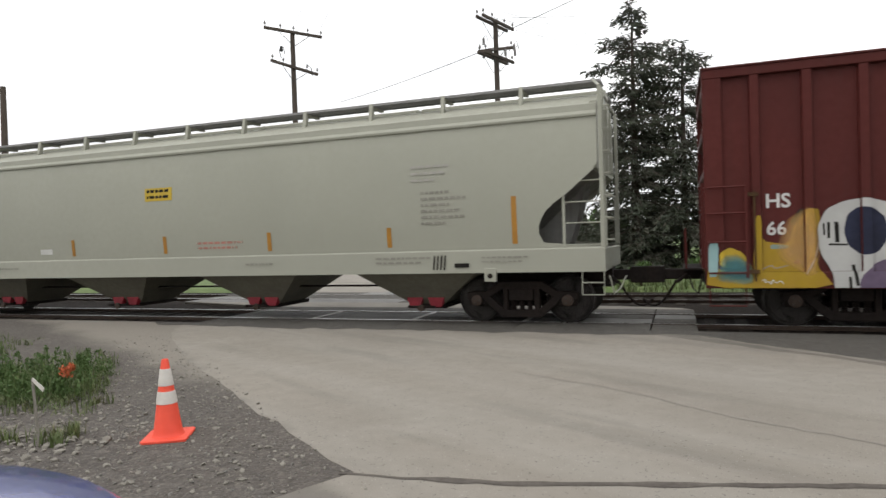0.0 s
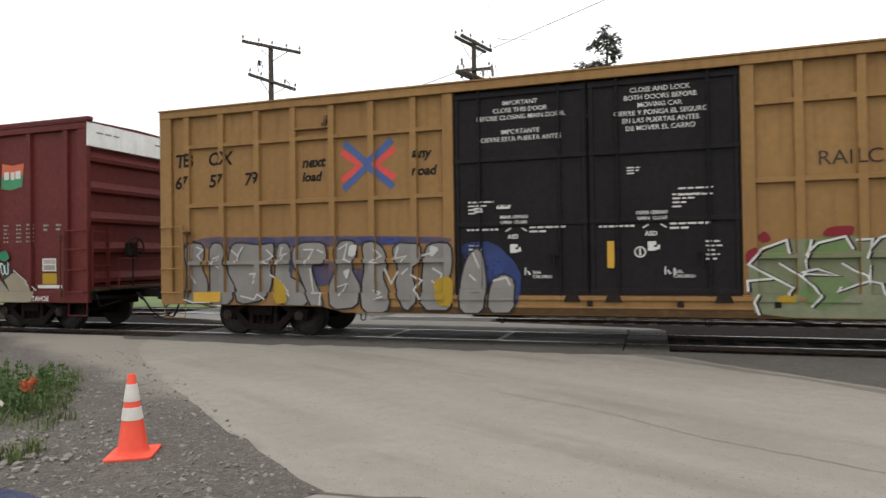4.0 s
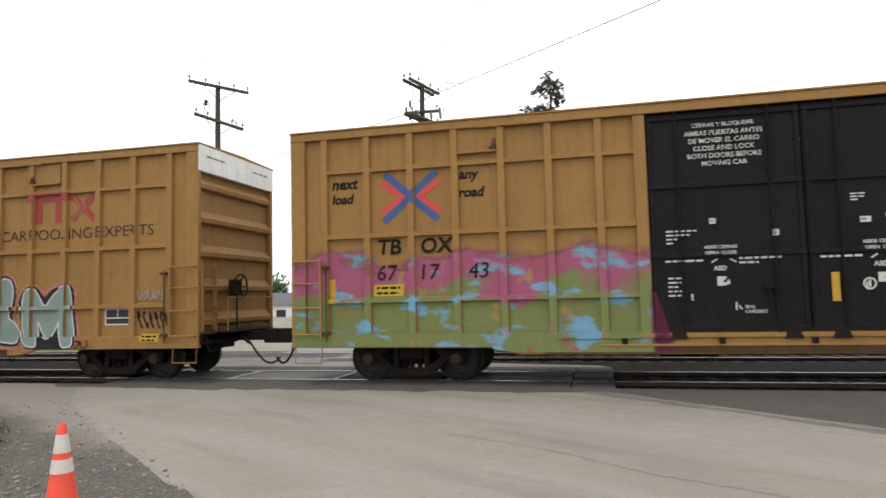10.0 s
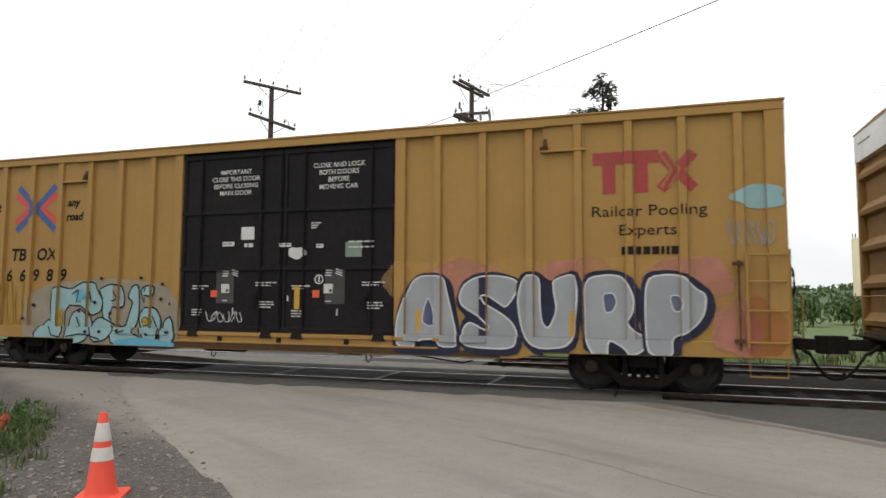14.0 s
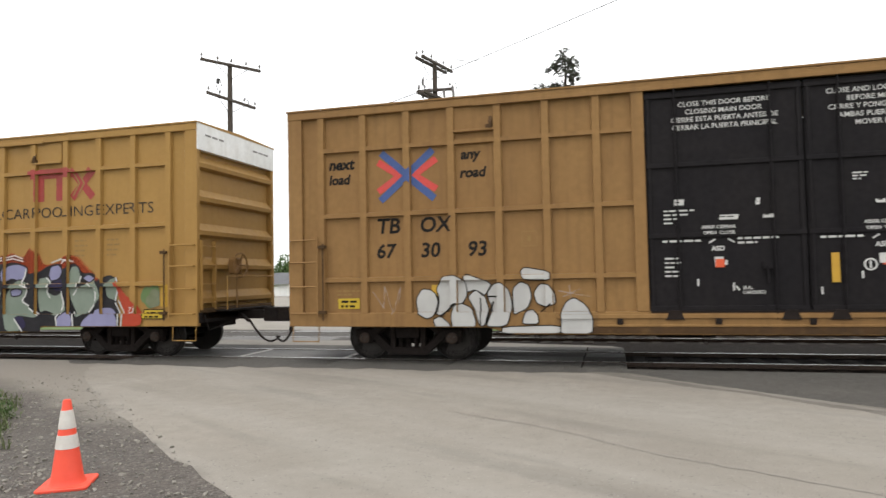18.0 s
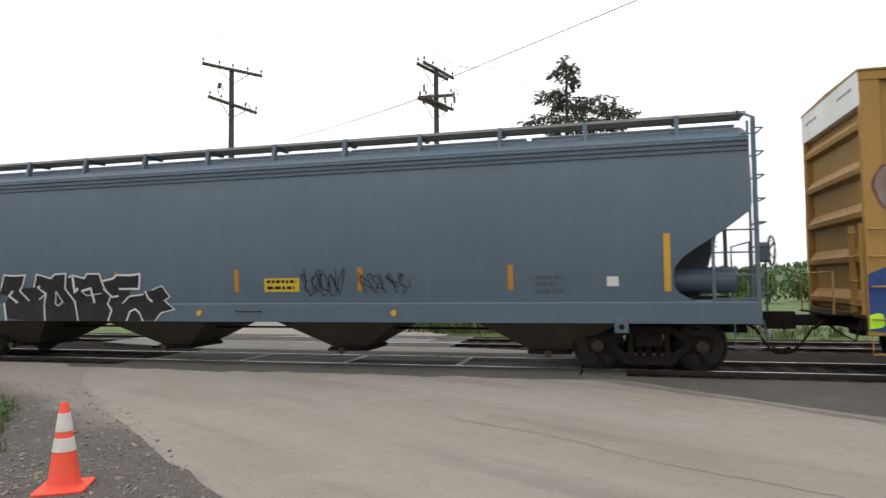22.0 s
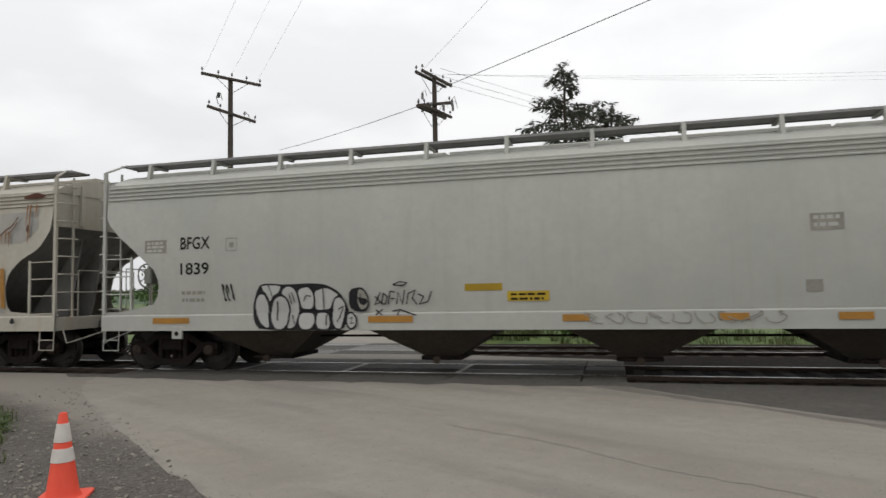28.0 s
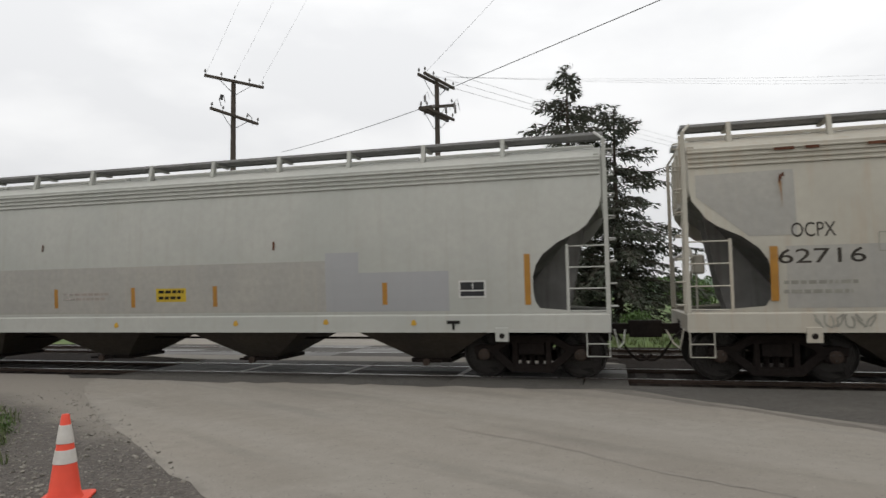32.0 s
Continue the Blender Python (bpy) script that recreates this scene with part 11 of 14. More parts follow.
form(p, "sage", [(4.36, 1.45), (4.54, 1.69), (4.74, 1.78), (4.97, 1.69), (4.92, 1.40), (4.79, 1.29), (5.09, 1.14), (5.34, 0.96), (5.25, 0.89), (4.80, 0.96), (4.68, 0.89), (4.91, 0.61), (4.41, 0.59), (4.35, 0.92), (4.30, 1.19)], edge="pitch", w=0.03)
form(p, "sage", [(5.26, 1.79), (5.49, 1.82), (5.62, 1.68), (5.50, 1.51), (5.73, 1.39), (5.96, 1.51), (6.07, 1.18), (6.12, 1.07), (5.83, 0.92), (5.48, 1.07), (5.31, 1.00), (5.25, 1.35)], edge="pitch", w=0.03)
form(p, "sage", [(6.09, 1.89), (6.18, 2.05), (6.35, 2.05), (6.44, 1.82), (6.35, 1.56), (6.65, 1.66), (6.80, 1.76), (6.96, 1.55), (7.01, 1.34), (6.85, 1.17), (6.64, 1.01), (6.35, 0.89), (6.28, 1.07), (6.12, 1.35)], edge="pitch", w=0.03)
form(p, "sage", [(7.06, 1.59), (7.17, 1.75), (7.35, 1.78), (7.41, 1.54), (7.34, 1.27), (7.11, 1.33)], edge="pitch", w=0.03)
form(p, "lilac", [(4.48, 1.53), (4.66, 1.58), (4.83, 1.52), (4.78, 1.41), (4.52, 1.38)], edge="pitch", w=0.03)
form(p, "indigo", [(5.63, 1.68), (5.89, 1.78), (6.02, 1.65), (5.95, 1.50), (5.72, 1.50)])
form(p, "indigo", [(3.93, 1.68), (4.08, 1.72), (4.15, 1.59), (3.98, 1.54)])
form(p, "indigo", [(4.66, 0.92), (4.89, 0.96), (5.03, 0.75), (4.89, 0.63)])
p.done("graffiti_letter", "grey-green and lilac graffiti letters", lift=0.0130, step=0.00012)
p.ribbon(curved([(3.31, 2.03), (3.56, 1.91), (3.70, 1.75)], False), 0.035, "white")
p.ribbon(curved([(3.41, 1.37), (3.28, 1.20), (3.62, 0.84)], False), 0.035, "white")
p.ribbon(curved([(3.81, 1.37), (3.70, 1.05)], False), 0.035, "white")
p.ribbon(curved([(4.06, 1.13), (4.17, 0.92), (4.19, 0.60)], False), 0.035, "white")
p.ribbon(curved([(4.93, 2.02), (4.90, 1.84), (4.78, 1.67), (5.02, 1.58)], False), 0.035, "white")
p.ribbon(curved([(4.97, 1.69), (4.93, 1.41), (4.80, 1.29), (5.07, 1.14), (5.34, 0.96)], False), 0.035, "white")
p.ribbon(curved([(5.49, 1.81), (5.63, 1.68), (5.50, 1.50), (5.60, 1.35)], False), 0.035, "white")
p.ribbon(curved([(5.96, 1.51), (6.07, 1.18), (5.83, 0.92)], False), 0.035, "white")
p.ribbon(curved([(6.44, 1.82), (6.35, 1.56), (6.23, 1.40)], False), 0.035, "white")
p.ribbon(curved([(6.65, 1.66), (6.95, 1.39), (6.64, 1.01)], False), 0.035, "white")
p.ribbon(curved([(6.26, 1.04), (6.30, 0.62)], False), 0.035, "white")
p.ribbon(curved([(7.35, 1.78), (7.41, 1.54), (7.34, 1.27)], False), 0.035, "white")
p.ribbon(curved([(4.68, 0.89), (4.91, 0.60)], False), 0.035, "white")
p.ribbon(curved([(5.83, 0.92), (5.87, 0.61)], False), 0.035, "white")
p.ribbon(curved([(2.95, 1.97), (3.18, 2.06), (3.31, 2.19), (3.46, 2.26)], False, 0), 0.03, "white")
p.ribbon(curved([(2.99, 1.90), (3.23, 1.99), (3.36, 2.12), (3.51, 2.19)], False, 0), 0.03, "white")
p.ribbon(curved([(4.21, 2.20), (4.55, 2.25), (4.86, 2.18)], False, 0), 0.03, "white")
p.ribbon(curved([(4.24, 2.26), (4.61, 2.32), (4.84, 2.24)], False, 0), 0.03, "white")
p.ribbon(curved([(5.63, 2.13), (5.90, 2.21), (6.18, 2.16)], False, 0), 0.03, "white")
p.ribbon(curved([(5.95, 2.10), (6.09, 2.19), (6.23, 2.14)], False, 0), 0.03, "white")
p.ribbon(curved([(2.35, 1.32), (2.38, 1.01), (2.69, 1.00)], False, 0), 0.03, "white")
p.ribbon(curved([(7.34, 1.23), (7.46, 1.02), (7.46, 0.66)], False, 0), 0.03, "white")
p.ribbon(curved([(7.42, 1.28), (7.57, 1.02), (7.54, 0.66)], False, 0), 0.03, "white")
form(p, "redlead", [(7.3, 1.74), (7.44, 1.62), (7.56, 1.42), (7.88, 1.2), (8.05, 0.96), (8.08, 0.84), (8.02, 0.74), (7.58, 0.66), (7.6, 1.0), (7.46, 1.28)])
p.ribbon(curved([(7.72, 1.12), (7.80, 1.12), (7.72, 1.00), (7.84, 1.02)], False, 0), 0.02, "white")
p.ribbon(curved([(7.87, 1.14), (7.84, 1.00)], False, 0), 0.02, "white")
p.done("graffiti", "white highlight lines", lift=0.0190, step=0.00012)
p.rect(8.05, 8.6, 0.87, 1.08, "ink").done("placard", "black placard edge", lift=0.003)
yellow_placard(p, 8.07, 8.58, 0.89, 1.06)
p.rect(8.47, 8.73, 1.13, 1.6, "reflect_y").done("reflector", "yellow reflector")
p.blob(8.22, 1.36, 0.23, 0.24, "fieldgreen", 811).blob(8.3, 1.3, 0.17, 0.2, "olivegrey", 812).done("decal", "faded greenish patch")

# oxide-red car: flag emblem, dark and pale graffiti words
p = Paint(RED2)
p.poly([(6.62, 3.52), (6.95, 3.48), (7.3, 3.55), (7.34, 3.85), (6.98, 3.8), (6.64, 3.82)], "flag_green").poly([(6.64, 3.82), (6.98, 3.8), (7.34, 3.85), (7.37, 4.12), (7.0, 4.08), (6.66, 4.14)], "flag_red")
p.rect(6.72, 6.88, 3.74, 3.93, "white").rect(6.94, 7.06, 3.73, 3.92, "white").rect(7.1, 7.26, 3.75, 3.94, "white").done("emblem", "small orange and green flag emblem")
p.lines(1.27, 4.12, 0.11, 0.15, ["CLOSE AND LOCK", "BOTH DOORS BEFORE", "MOVING CAR"], "white", bold=0.02).done("lettering", "white instructions on the door")
p.word("T", -8.22, 2.28, "white", high=0.27).word("F", -7.9, 2.28, "white", high=0.27).word("M", -7.29, 2.28, "white", high=0.27).word("2", -8.16, 1.75, "white", high=0.26).word("0", -7.88, 1.75, "white", high=0.26).done("lettering", "white car marks")
p.bars(0.25, 2.9, [0.3, 0.4], 0.04, 0.07, "white", 2).bars(1.6, 2.95, [0.7, 0.6], 0.04, 0.08, "white", 3).bars(0.8, 2.55, [1.1], 0.05, 0.1, "white", 4).bars(1.05, 2.4, [0.45], 0.05, 0.1, "white", 5).bars(-1.75, 2.5, [0.9, 0.4], 0.05, 0.1, "white", 6)
for k in range(3):
    p.bars(6.7 + k * 0.42, 2.62, [0.16] * 5, 0.035, 0.1, "faint_ink", 7 + k)
p.bars(8.0, 2.6, [0.16, 0.14], 0.05, 0.1, "faint_ink", 12).bars(8.4, 2.6, [0.16, 0.14], 0.05, 0.1, "faint_ink", 13)
p.rect(-1.3, -1.1, 1.78, 1.98, "white").rect(1.1, 1.28, 1.85, 2.05, "white").rect(0.6, 1.1, 1.35, 1.65, "placard").rect(-0.4, -0.1, 1.35, 1.55, "placard").rect(0.62, 1.0, 2.9, 3.35, "maroon")
p.done("decal", "small white labels and dark plates")
p.rect(7.95, 8.38, 1.47, 1.78, "white").rect(7.98, 8.35, 1.5, 1.62, "faint_ink").rect(7.98, 8.35, 1.64, 1.75, "ghost").done("placard", "white-framed placard")
p.rect(7.95, 8.4, 1.16, 1.42, "mustard").rect(7.8, 8.56, 1.06, 1.14, "white").done("placard", "ochre placard")
for k in range(14):
    rr_ = random.Random(500 + k)
    p.blob(rr_.uniform(-9.2, 0.6), rr_.uniform(0.9, 2.35), rr_.uniform(0.06, 0.2), rr_.uniform(0.05, 0.14), "crimson", 500 + k)
p.done("graffiti", "red spray mist", lift=0.002)
for k, (x, z, wide) in enumerate(((-7.1, 2.16, 0.3), (-6.05, 2.2, 0.4), (-5.5, 2.26, 0.24), (-4.3, 2.18, 0.42), (-3.2, 2.22, 0.34), (-2.2, 1.68, 0.3), (-8.9, 1.1, 0.3))):
    soft(p, [(x - wide, z - 0.2), (x - wide * 0.7, z + 0.05), (x - wide * 0.1, z + 0.02), (x + wide * 0.3, z + 0.1), (x + wide * 0.8, z + 0.02), (x + wide, z - 0.2)], "red_mist", "soft red overspray", lift=0.0022)
p.rect(-9.44, -9.33, 4.64, 4.86, "white").done("decal", "small white corner plate")
form(p, "plum", [(-8.53, 0.74), (-8.44, 0.92), (-8.21, 1.20), (-7.76, 1.44), (-7.54, 1.52), (-7.58, 1.78), (-7.57, 2.04), (-7.44, 2.13), (-7.20, 2.09), (-6.94, 1.95), (-6.82, 2.15), (-6.62, 2.31), (-6.43, 2.38), (-6.36, 2.28), (-6.35, 2.12), (-6.25, 2.05), (-6.19, 1.74), (-6.12, 1.41), (-6.09, 1.21), (-6.09, 0.61), (-6.89, 0.62), (-7.20, 0.71), (-8.01, 0.73)])
form(p, "cherry", [(-8.14, 1.04), (-8.02, 1.24), (-7.79, 1.39), (-7.55, 1.48), (-7.51, 1.29), (-7.76, 1.16), (-7.99, 1.00), (-8.12, 0.95)])
form(p, "tan", [(-7.57, 2.04), (-7.44, 2.13), (-7.36, 2.08), (-7.41, 1.75), (-7.39, 1.52), (-7.29, 1.24), (-7.18, 1.05), (-7.32, 1.10), (-7.54, 1.20), (-7.54, 1.52)], edge="pitch", w=0.02)
form(p, "tan", [(-8.21, 0.89), (-8.01, 0.93), (-7.76, 1.07), (-7.51, 1.20), (-7.48, 1.14), (-7.70, 1.00), (-7.95, 0.84), (-8.14, 0.82)])
form(p, "tan", [(-6.94, 1.95), (-6.82, 2.15), (-6.62, 2.31), (-6.41, 2.38), (-6.41, 2.32), (-6.59, 2.21), (-6.72, 2.08), (-6.74, 1.86), (-6.67, 1.63), (-6.52, 1.30), (-6.40, 1.02), (-6.36, 0.91), (-6.48, 0.94), (-6.65, 1.12), (-6.77, 1.41), (-6.89, 1.69)], edge="pitch", w=0.02)
form(p, "tan", [(-6.64, 0.94), (-6.46, 0.92), (-6.36, 0.91), (-6.26, 1.24), (-6.15, 1.21), (-6.25, 1.02), (-6.26, 0.85), (-6.09, 0.59), (-6.40, 0.61), (-6.50, 0.72)], edge="pitch", w=0.02)
form(p, "tan", [(-6.59, 1.69), (-6.50, 1.52), (-6.37, 1.24), (-6.36, 0.96), (-6.43, 0.96), (-6.52, 1.24), (-6.60, 1.46)])
form(p, "cherry", [(-6.67, 0.92), (-6.52, 0.85), (-6.48, 0.72), (-6.64, 0.71)])
p.ribbon(curved([(-7.34, 1.92), (-7.30, 1.81), (-7.32, 1.63), (-7.26, 1.29), (-7.18, 1.07), (-7.18, 0.84), (-7.12, 0.71)], False), 0.028, "tan")
p.ribbon(curved([(-7.01, 1.66), (-6.91, 1.41), (-6.71, 1.13), (-6.52, 0.96)], False), 0.028, "tan")
p.ribbon(curved([(-7.38, 2.13), (-7.20, 2.09), (-6.94, 1.93)], False), 0.028, "tan")
p.ribbon(curved([(-6.37, 2.30), (-6.35, 2.10), (-6.24, 1.99), (-6.16, 1.63), (-6.11, 1.38)], False), 0.028, "tan")
p.ribbon(curved([(-8.53, 0.74), (-8.40, 0.95), (-8.15, 1.20), (-7.76, 1.43), (-7.49, 1.54)], False), 0.028, "tan")
p.ribbon(curved([(-7.82, 0.70), (-7.51, 0.82), (-7.23, 0.78)], False), 0.028, "tan")
p.done("graffiti_letter", "dark plum graffiti letter with tan edges", lift=0.0060, step=0.00012)
form(p, "tan", [(-6.26, 2.04), (-6.11, 2.16), (-5.87, 2.20), (-5.60, 2.11), (-5.45, 1.95), (-5.49, 1.73), (-5.60, 1.56), (-5.69, 1.43), (-6.05, 1.36), (-6.18, 1.43), (-6.21, 1.74)])
form(p, "plum", [(-6.19, 1.83), (-6.12, 2.03), (-5.93, 2.08), (-5.69, 2.03), (-5.52, 1.87), (-5.55, 1.67), (-5.66, 1.52), (-5.81, 1.42), (-6.01, 1.40), (-6.14, 1.47)])
form(p, "plum", [(-6.19, 1.38), (-5.93, 1.35), (-5.55, 1.06), (-5.23, 1.08), (-5.05, 1.21), (-4.91, 1.12), (-4.80, 0.95), (-4.96, 0.76), (-5.03, 0.61), (-5.69, 0.57), (-5.93, 0.61), (-6.12, 0.63), (-6.16, 1.07)])
form(p, "tan", [(-5.86, 1.60), (-5.79, 1.69), (-5.73, 1.65), (-5.74, 1.54), (-5.81, 1.49)])
form(p, "cherry", [(-5.75, 1.30), (-5.60, 1.39), (-5.37, 1.47), (-5.23, 1.32), (-5.25, 1.21), (-5.46, 1.15), (-5.62, 1.15)])
p.ribbon(curved([(-5.81, 1.32), (-5.63, 1.18), (-5.46, 1.05), (-5.32, 1.11), (-5.13, 1.13), (-5.15, 1.24), (-5.24, 1.21)], False), 0.03, "tan")
p.ribbon(curved([(-6.07, 1.32), (-5.93, 1.08), (-5.83, 0.86), (-5.67, 0.64), (-5.58, 0.58)], False), 0.03, "tan")
p.ribbon(curved([(-5.75, 0.80), (-5.46, 0.73), (-5.17, 0.78), (-4.91, 0.89), (-4.79, 1.00)], False), 0.03, "tan")
p.ribbon(curved([(-6.26, 2.04), (-6.11, 2.16), (-5.87, 2.20), (-5.60, 2.11), (-5.45, 1.95)], False), 0.02, "pitch")
p.done("graffiti_letter", "dark plum graffiti letter with tan edges", lift=0.0100, step=0.00012)
form(p, "plum", [(-5.46, 1.73), (-5.43, 2.06), (-5.34, 2.28), (-5.18, 2.41), (-5.04, 2.43), (-4.82, 2.34), (-4.63, 2.21), (-4.48, 2.00), (-4.44, 1.81), (-4.57, 1.60), (-4.70, 1.47), (-4.82, 1.49), (-4.73, 1.34), (-4.59, 1.08), (-4.42, 0.78), (-4.35, 0.59), (-4.75, 0.61), (-4.89, 0.81), (-4.98, 1.08), (-5.05, 1.24), (-5.14, 1.41), (-5.23, 1.30), (-5.34, 1.49), (-5.41, 1.57)], edge="pitch", w=0.02)
form(p, "tan", [(-5.48, 1.73), (-5.43, 2.06), (-5.34, 2.28), (-5.16, 2.41), (-5.07, 2.42), (-5.21, 2.26), (-5.25, 2.06), (-5.18, 1.84), (-5.22, 1.62), (-5.18, 1.38), (-5.27, 1.47), (-5.41, 1.60)])
form(p, "tan", [(-4.88, 1.82), (-4.77, 1.79), (-4.68, 1.71), (-4.73, 1.63), (-4.84, 1.62), (-4.91, 1.73)])
form(p, "plum", [(-4.82, 1.75), (-4.75, 1.72), (-4.76, 1.66), (-4.82, 1.67)])
form(p, "tan", [(-4.57, 1.24), (-4.44, 1.10), (-4.33, 1.14), (-4.22, 0.87), (-4.16, 0.61), (-4.33, 0.69), (-4.50, 0.92)], edge="pitch", w=0.02)
p.ribbon(curved([(-5.16, 2.41), (-5.02, 2.43), (-4.82, 2.34), (-4.60, 2.20), (-4.45, 1.98), (-4.43, 1.81)], False), 0.03, "tan")
p.ribbon(curved([(-5.14, 1.41), (-5.02, 1.24), (-4.83, 1.17), (-4.72, 1.06), (-4.64, 0.85), (-4.55, 0.63)], False), 0.03, "tan")
p.ribbon(curved([(-4.91, 1.57), (-4.80, 1.38), (-4.64, 1.24), (-4.49, 1.19)], False), 0.03, "tan")
p.done("graffiti_letter", "dark plum graffiti letter with tan edges", lift=0.0140, step=0.00012)
form(p, "plum", [(-4.49, 1.40), (-4.27, 1.47), (-4.10, 1.44), (-4.15, 1.72), (-4.08, 1.94), (-3.90, 2.10), (-3.75, 2.18), (-3.58, 1.99), (-3.45, 1.82), (-3.47, 1.67), (-3.52, 1.45), (-3.35, 1.48), (-3.14, 1.35), (-2.98, 1.14), (-2.89, 0.88), (-2.83, 0.64), (-4.11, 0.56), (-4.28, 0.77), (-4.44, 1.08)])
form(p, "tan", [(-4.53, 1.49), (-4.38, 1.67), (-4.30, 1.89), (-4.21, 2.05), (-4.03, 2.13), (-3.79, 2.19), (-3.93, 2.08), (-4.10, 1.94), (-4.15, 1.78), (-4.10, 1.62), (-4.02, 1.49), (-4.08, 1.39), (-4.33, 1.45)], edge="pitch", w=0.02)
form(p, "tan", [(-3.75, 1.61), (-3.69, 1.64), (-3.58, 1.51), (-3.56, 1.40), (-3.67, 1.45)])
form(p, "tan", [(-3.94, 1.28), (-3.78, 1.34), (-3.51, 1.25), (-3.33, 1.09), (-3.44, 0.93), (-3.62, 0.96), (-3.73, 1.09), (-3.89, 1.19)])
form(p, "cherry", [(-3.87, 1.24), (-3.76, 1.28), (-3.61, 1.21), (-3.67, 1.13), (-3.78, 1.14)])
form(p, "tan", [(-3.49, 2.23), (-3.40, 2.09), (-3.43, 1.82), (-3.48, 1.70), (-3.54, 1.91)], edge="pitch", w=0.02)
p.ribbon(curved([(-3.75, 2.18), (-3.58, 1.99), (-3.48, 1.85)], False), 0.028, "tan")
p.ribbon(curved([(-3.56, 1.42), (-3.29, 1.47), (-3.08, 1.32), (-2.91, 1.03), (-2.85, 0.70)], False), 0.028, "tan")
p.ribbon(curved([(-3.98, 0.87), (-3.70, 0.77), (-3.44, 0.75), (-3.20, 0.93), (-3.06, 1.09)], False), 0.028, "tan")
p.ribbon(curved([(-4.44, 1.19), (-4.27, 1.21), (-4.11, 1.17)], False), 0.028, "tan")
p.ribbon(curved([(-4.10, 1.43), (-3.91, 1.24), (-3.78, 0.98), (-3.65, 0.75)], False), 0.028, "tan")
p.done("graffiti_letter", "dark plum graffiti letter with tan edges", lift=0.0180, step=0.00012)
form(p, "plum", [(-3.49, 1.47), (-3.35, 1.70), (-3.24, 1.95), (-3.11, 2.13), (-2.94, 2.28), (-2.67, 2.26), (-2.70, 2.08), (-2.59, 1.90), (-2.39, 1.64), (-2.09, 1.34), (-1.79, 1.08), (-1.69, 0.88), (-1.58, 0.68), (-1.92, 0.56), (-2.42, 0.56), (-2.78, 0.62), (-2.88, 0.99), (-3.03, 1.30), (-3.19, 1.42)])
form(p, "tan", [(-3.49, 1.49), (-3.34, 1.72), (-3.26, 1.93), (-3.13, 2.13), (-2.94, 2.28), (-2.69, 2.26), (-2.89, 2.21), (-3.02, 2.08), (-3.13, 1.87), (-3.18, 1.66), (-3.24, 1.51)], edge="pitch", w=0.02)
form(p, "tan", [(-3.00, 1.71), (-2.94, 1.87), (-2.88, 1.71), (-2.88, 1.56), (-2.74, 1.40), (-2.57, 1.20), (-2.47, 0.99), (-2.39, 0.79), (-2.42, 0.66), (-2.57, 0.77), (-2.72, 1.07), (-2.88, 1.30), (-2.99, 1.45)])
form(p, "tan", [(-2.40, 0.64), (-2.22, 0.62), (-2.24, 0.54), (-2.42, 0.52)])
p.ribbon(curved([(-2.69, 2.26), (-2.71, 2.07), (-2.56, 1.81), (-2.26, 1.50), (-1.96, 1.25), (-1.76, 0.95), (-1.57, 0.75), (-1.32, 0.72), (-1.13, 0.78), (-1.01, 0.86)], False), 0.03, "tan")
p.ribbon(curved([(-2.51, 1.24), (-2.26, 1.10), (-1.95, 0.93)], False), 0.03, "tan")
p.ribbon(curved([(-3.01, 1.61), (-2.87, 1.38), (-2.72, 1.13)], False), 0.03, "tan")
p.ribbon(curved([(-1.97, 0.63), (-1.80, 0.63), (-1.69, 0.55)], False), 0.03, "tan")
p.done("graffiti_letter", "dark plum graffiti letter with tan edges", lift=0.0220, step=0.00012)
form(p, "plum", [(-1.83, 1.30), (-1.51, 1.41), (-1.19, 1.38), (-0.93, 1.22), (-0.74, 1.02), (-0.69, 0.81), (-0.85, 0.65), (-1.43, 0.58), (-1.67, 0.68), (-1.77, 0.95)])
form(p, "cherry", [(-1.83, 1.25), (-1.61, 1.30), (-1.32, 1.20), (-1.20, 1.05), (-1.27, 0.85), (-1.47, 0.81), (-1.66, 0.93), (-1.81, 1.10)])
form(p, "tan", [(-1.80, 1.36), (-1.56, 1.42), (-1.26, 1.38), (-1.07, 1.25), (-0.98, 1.10), (-0.98, 0.88), (-1.13, 0.84), (-1.22, 0.98), (-1.16, 1.10), (-1.31, 1.25), (-1.56, 1.34)], edge="pitch", w=0.02)
p.ribbon(curved([(-0.93, 1.22), (-0.76, 1.04), (-0.69, 0.86), (-0.77, 0.71)], False), 0.025, "tan")
p.done("graffiti", "red centre and tan crescent of a swash", lift=0.0260, step=0.00012)
p.scrawl(-8.4, -7.8, 1.2, 1.6, 0.05, "olive", 4, 4).scrawl(-0.7, -0.1, 1.35, 1.85, 0.05, "olive", 5, 4).scrawl(-8.5, -7.8, 2.5, 3.1, 0.02, "faint_ink", 6, 5).scrawl(-9.1, -8.5, 1.9, 2.2, 0.02, "ghost", 7, 4).done("graffiti_tag", "small green and white tags")
p.word("H20", 1.56, 1.54, "white", high=0.24, wide=0.6, bold=0.04).rect(1.55, 2.1, 1.2, 1.3, "reflect_y").blob(2.2, 0.9, 0.6, 0.3, "jade", 4).done("graffiti", "white letters above a green spray patch")
p.poly(smooth([(2.09, 0.75), (7.68, 0.79), (7.71, 0.73), (6.71, 0.70), (6.66, 0.58), (2.44, 0.56), (2.15, 0.61)]), 'sand')
p.poly(smooth([(6.70, 1.27), (7.06, 1.48), (7.78, 1.01), (7.68, 0.73), (6.13, 0.61), (6.14, 0.87), (6.39, 1.22), (6.88, 1.00)]), 'sand')
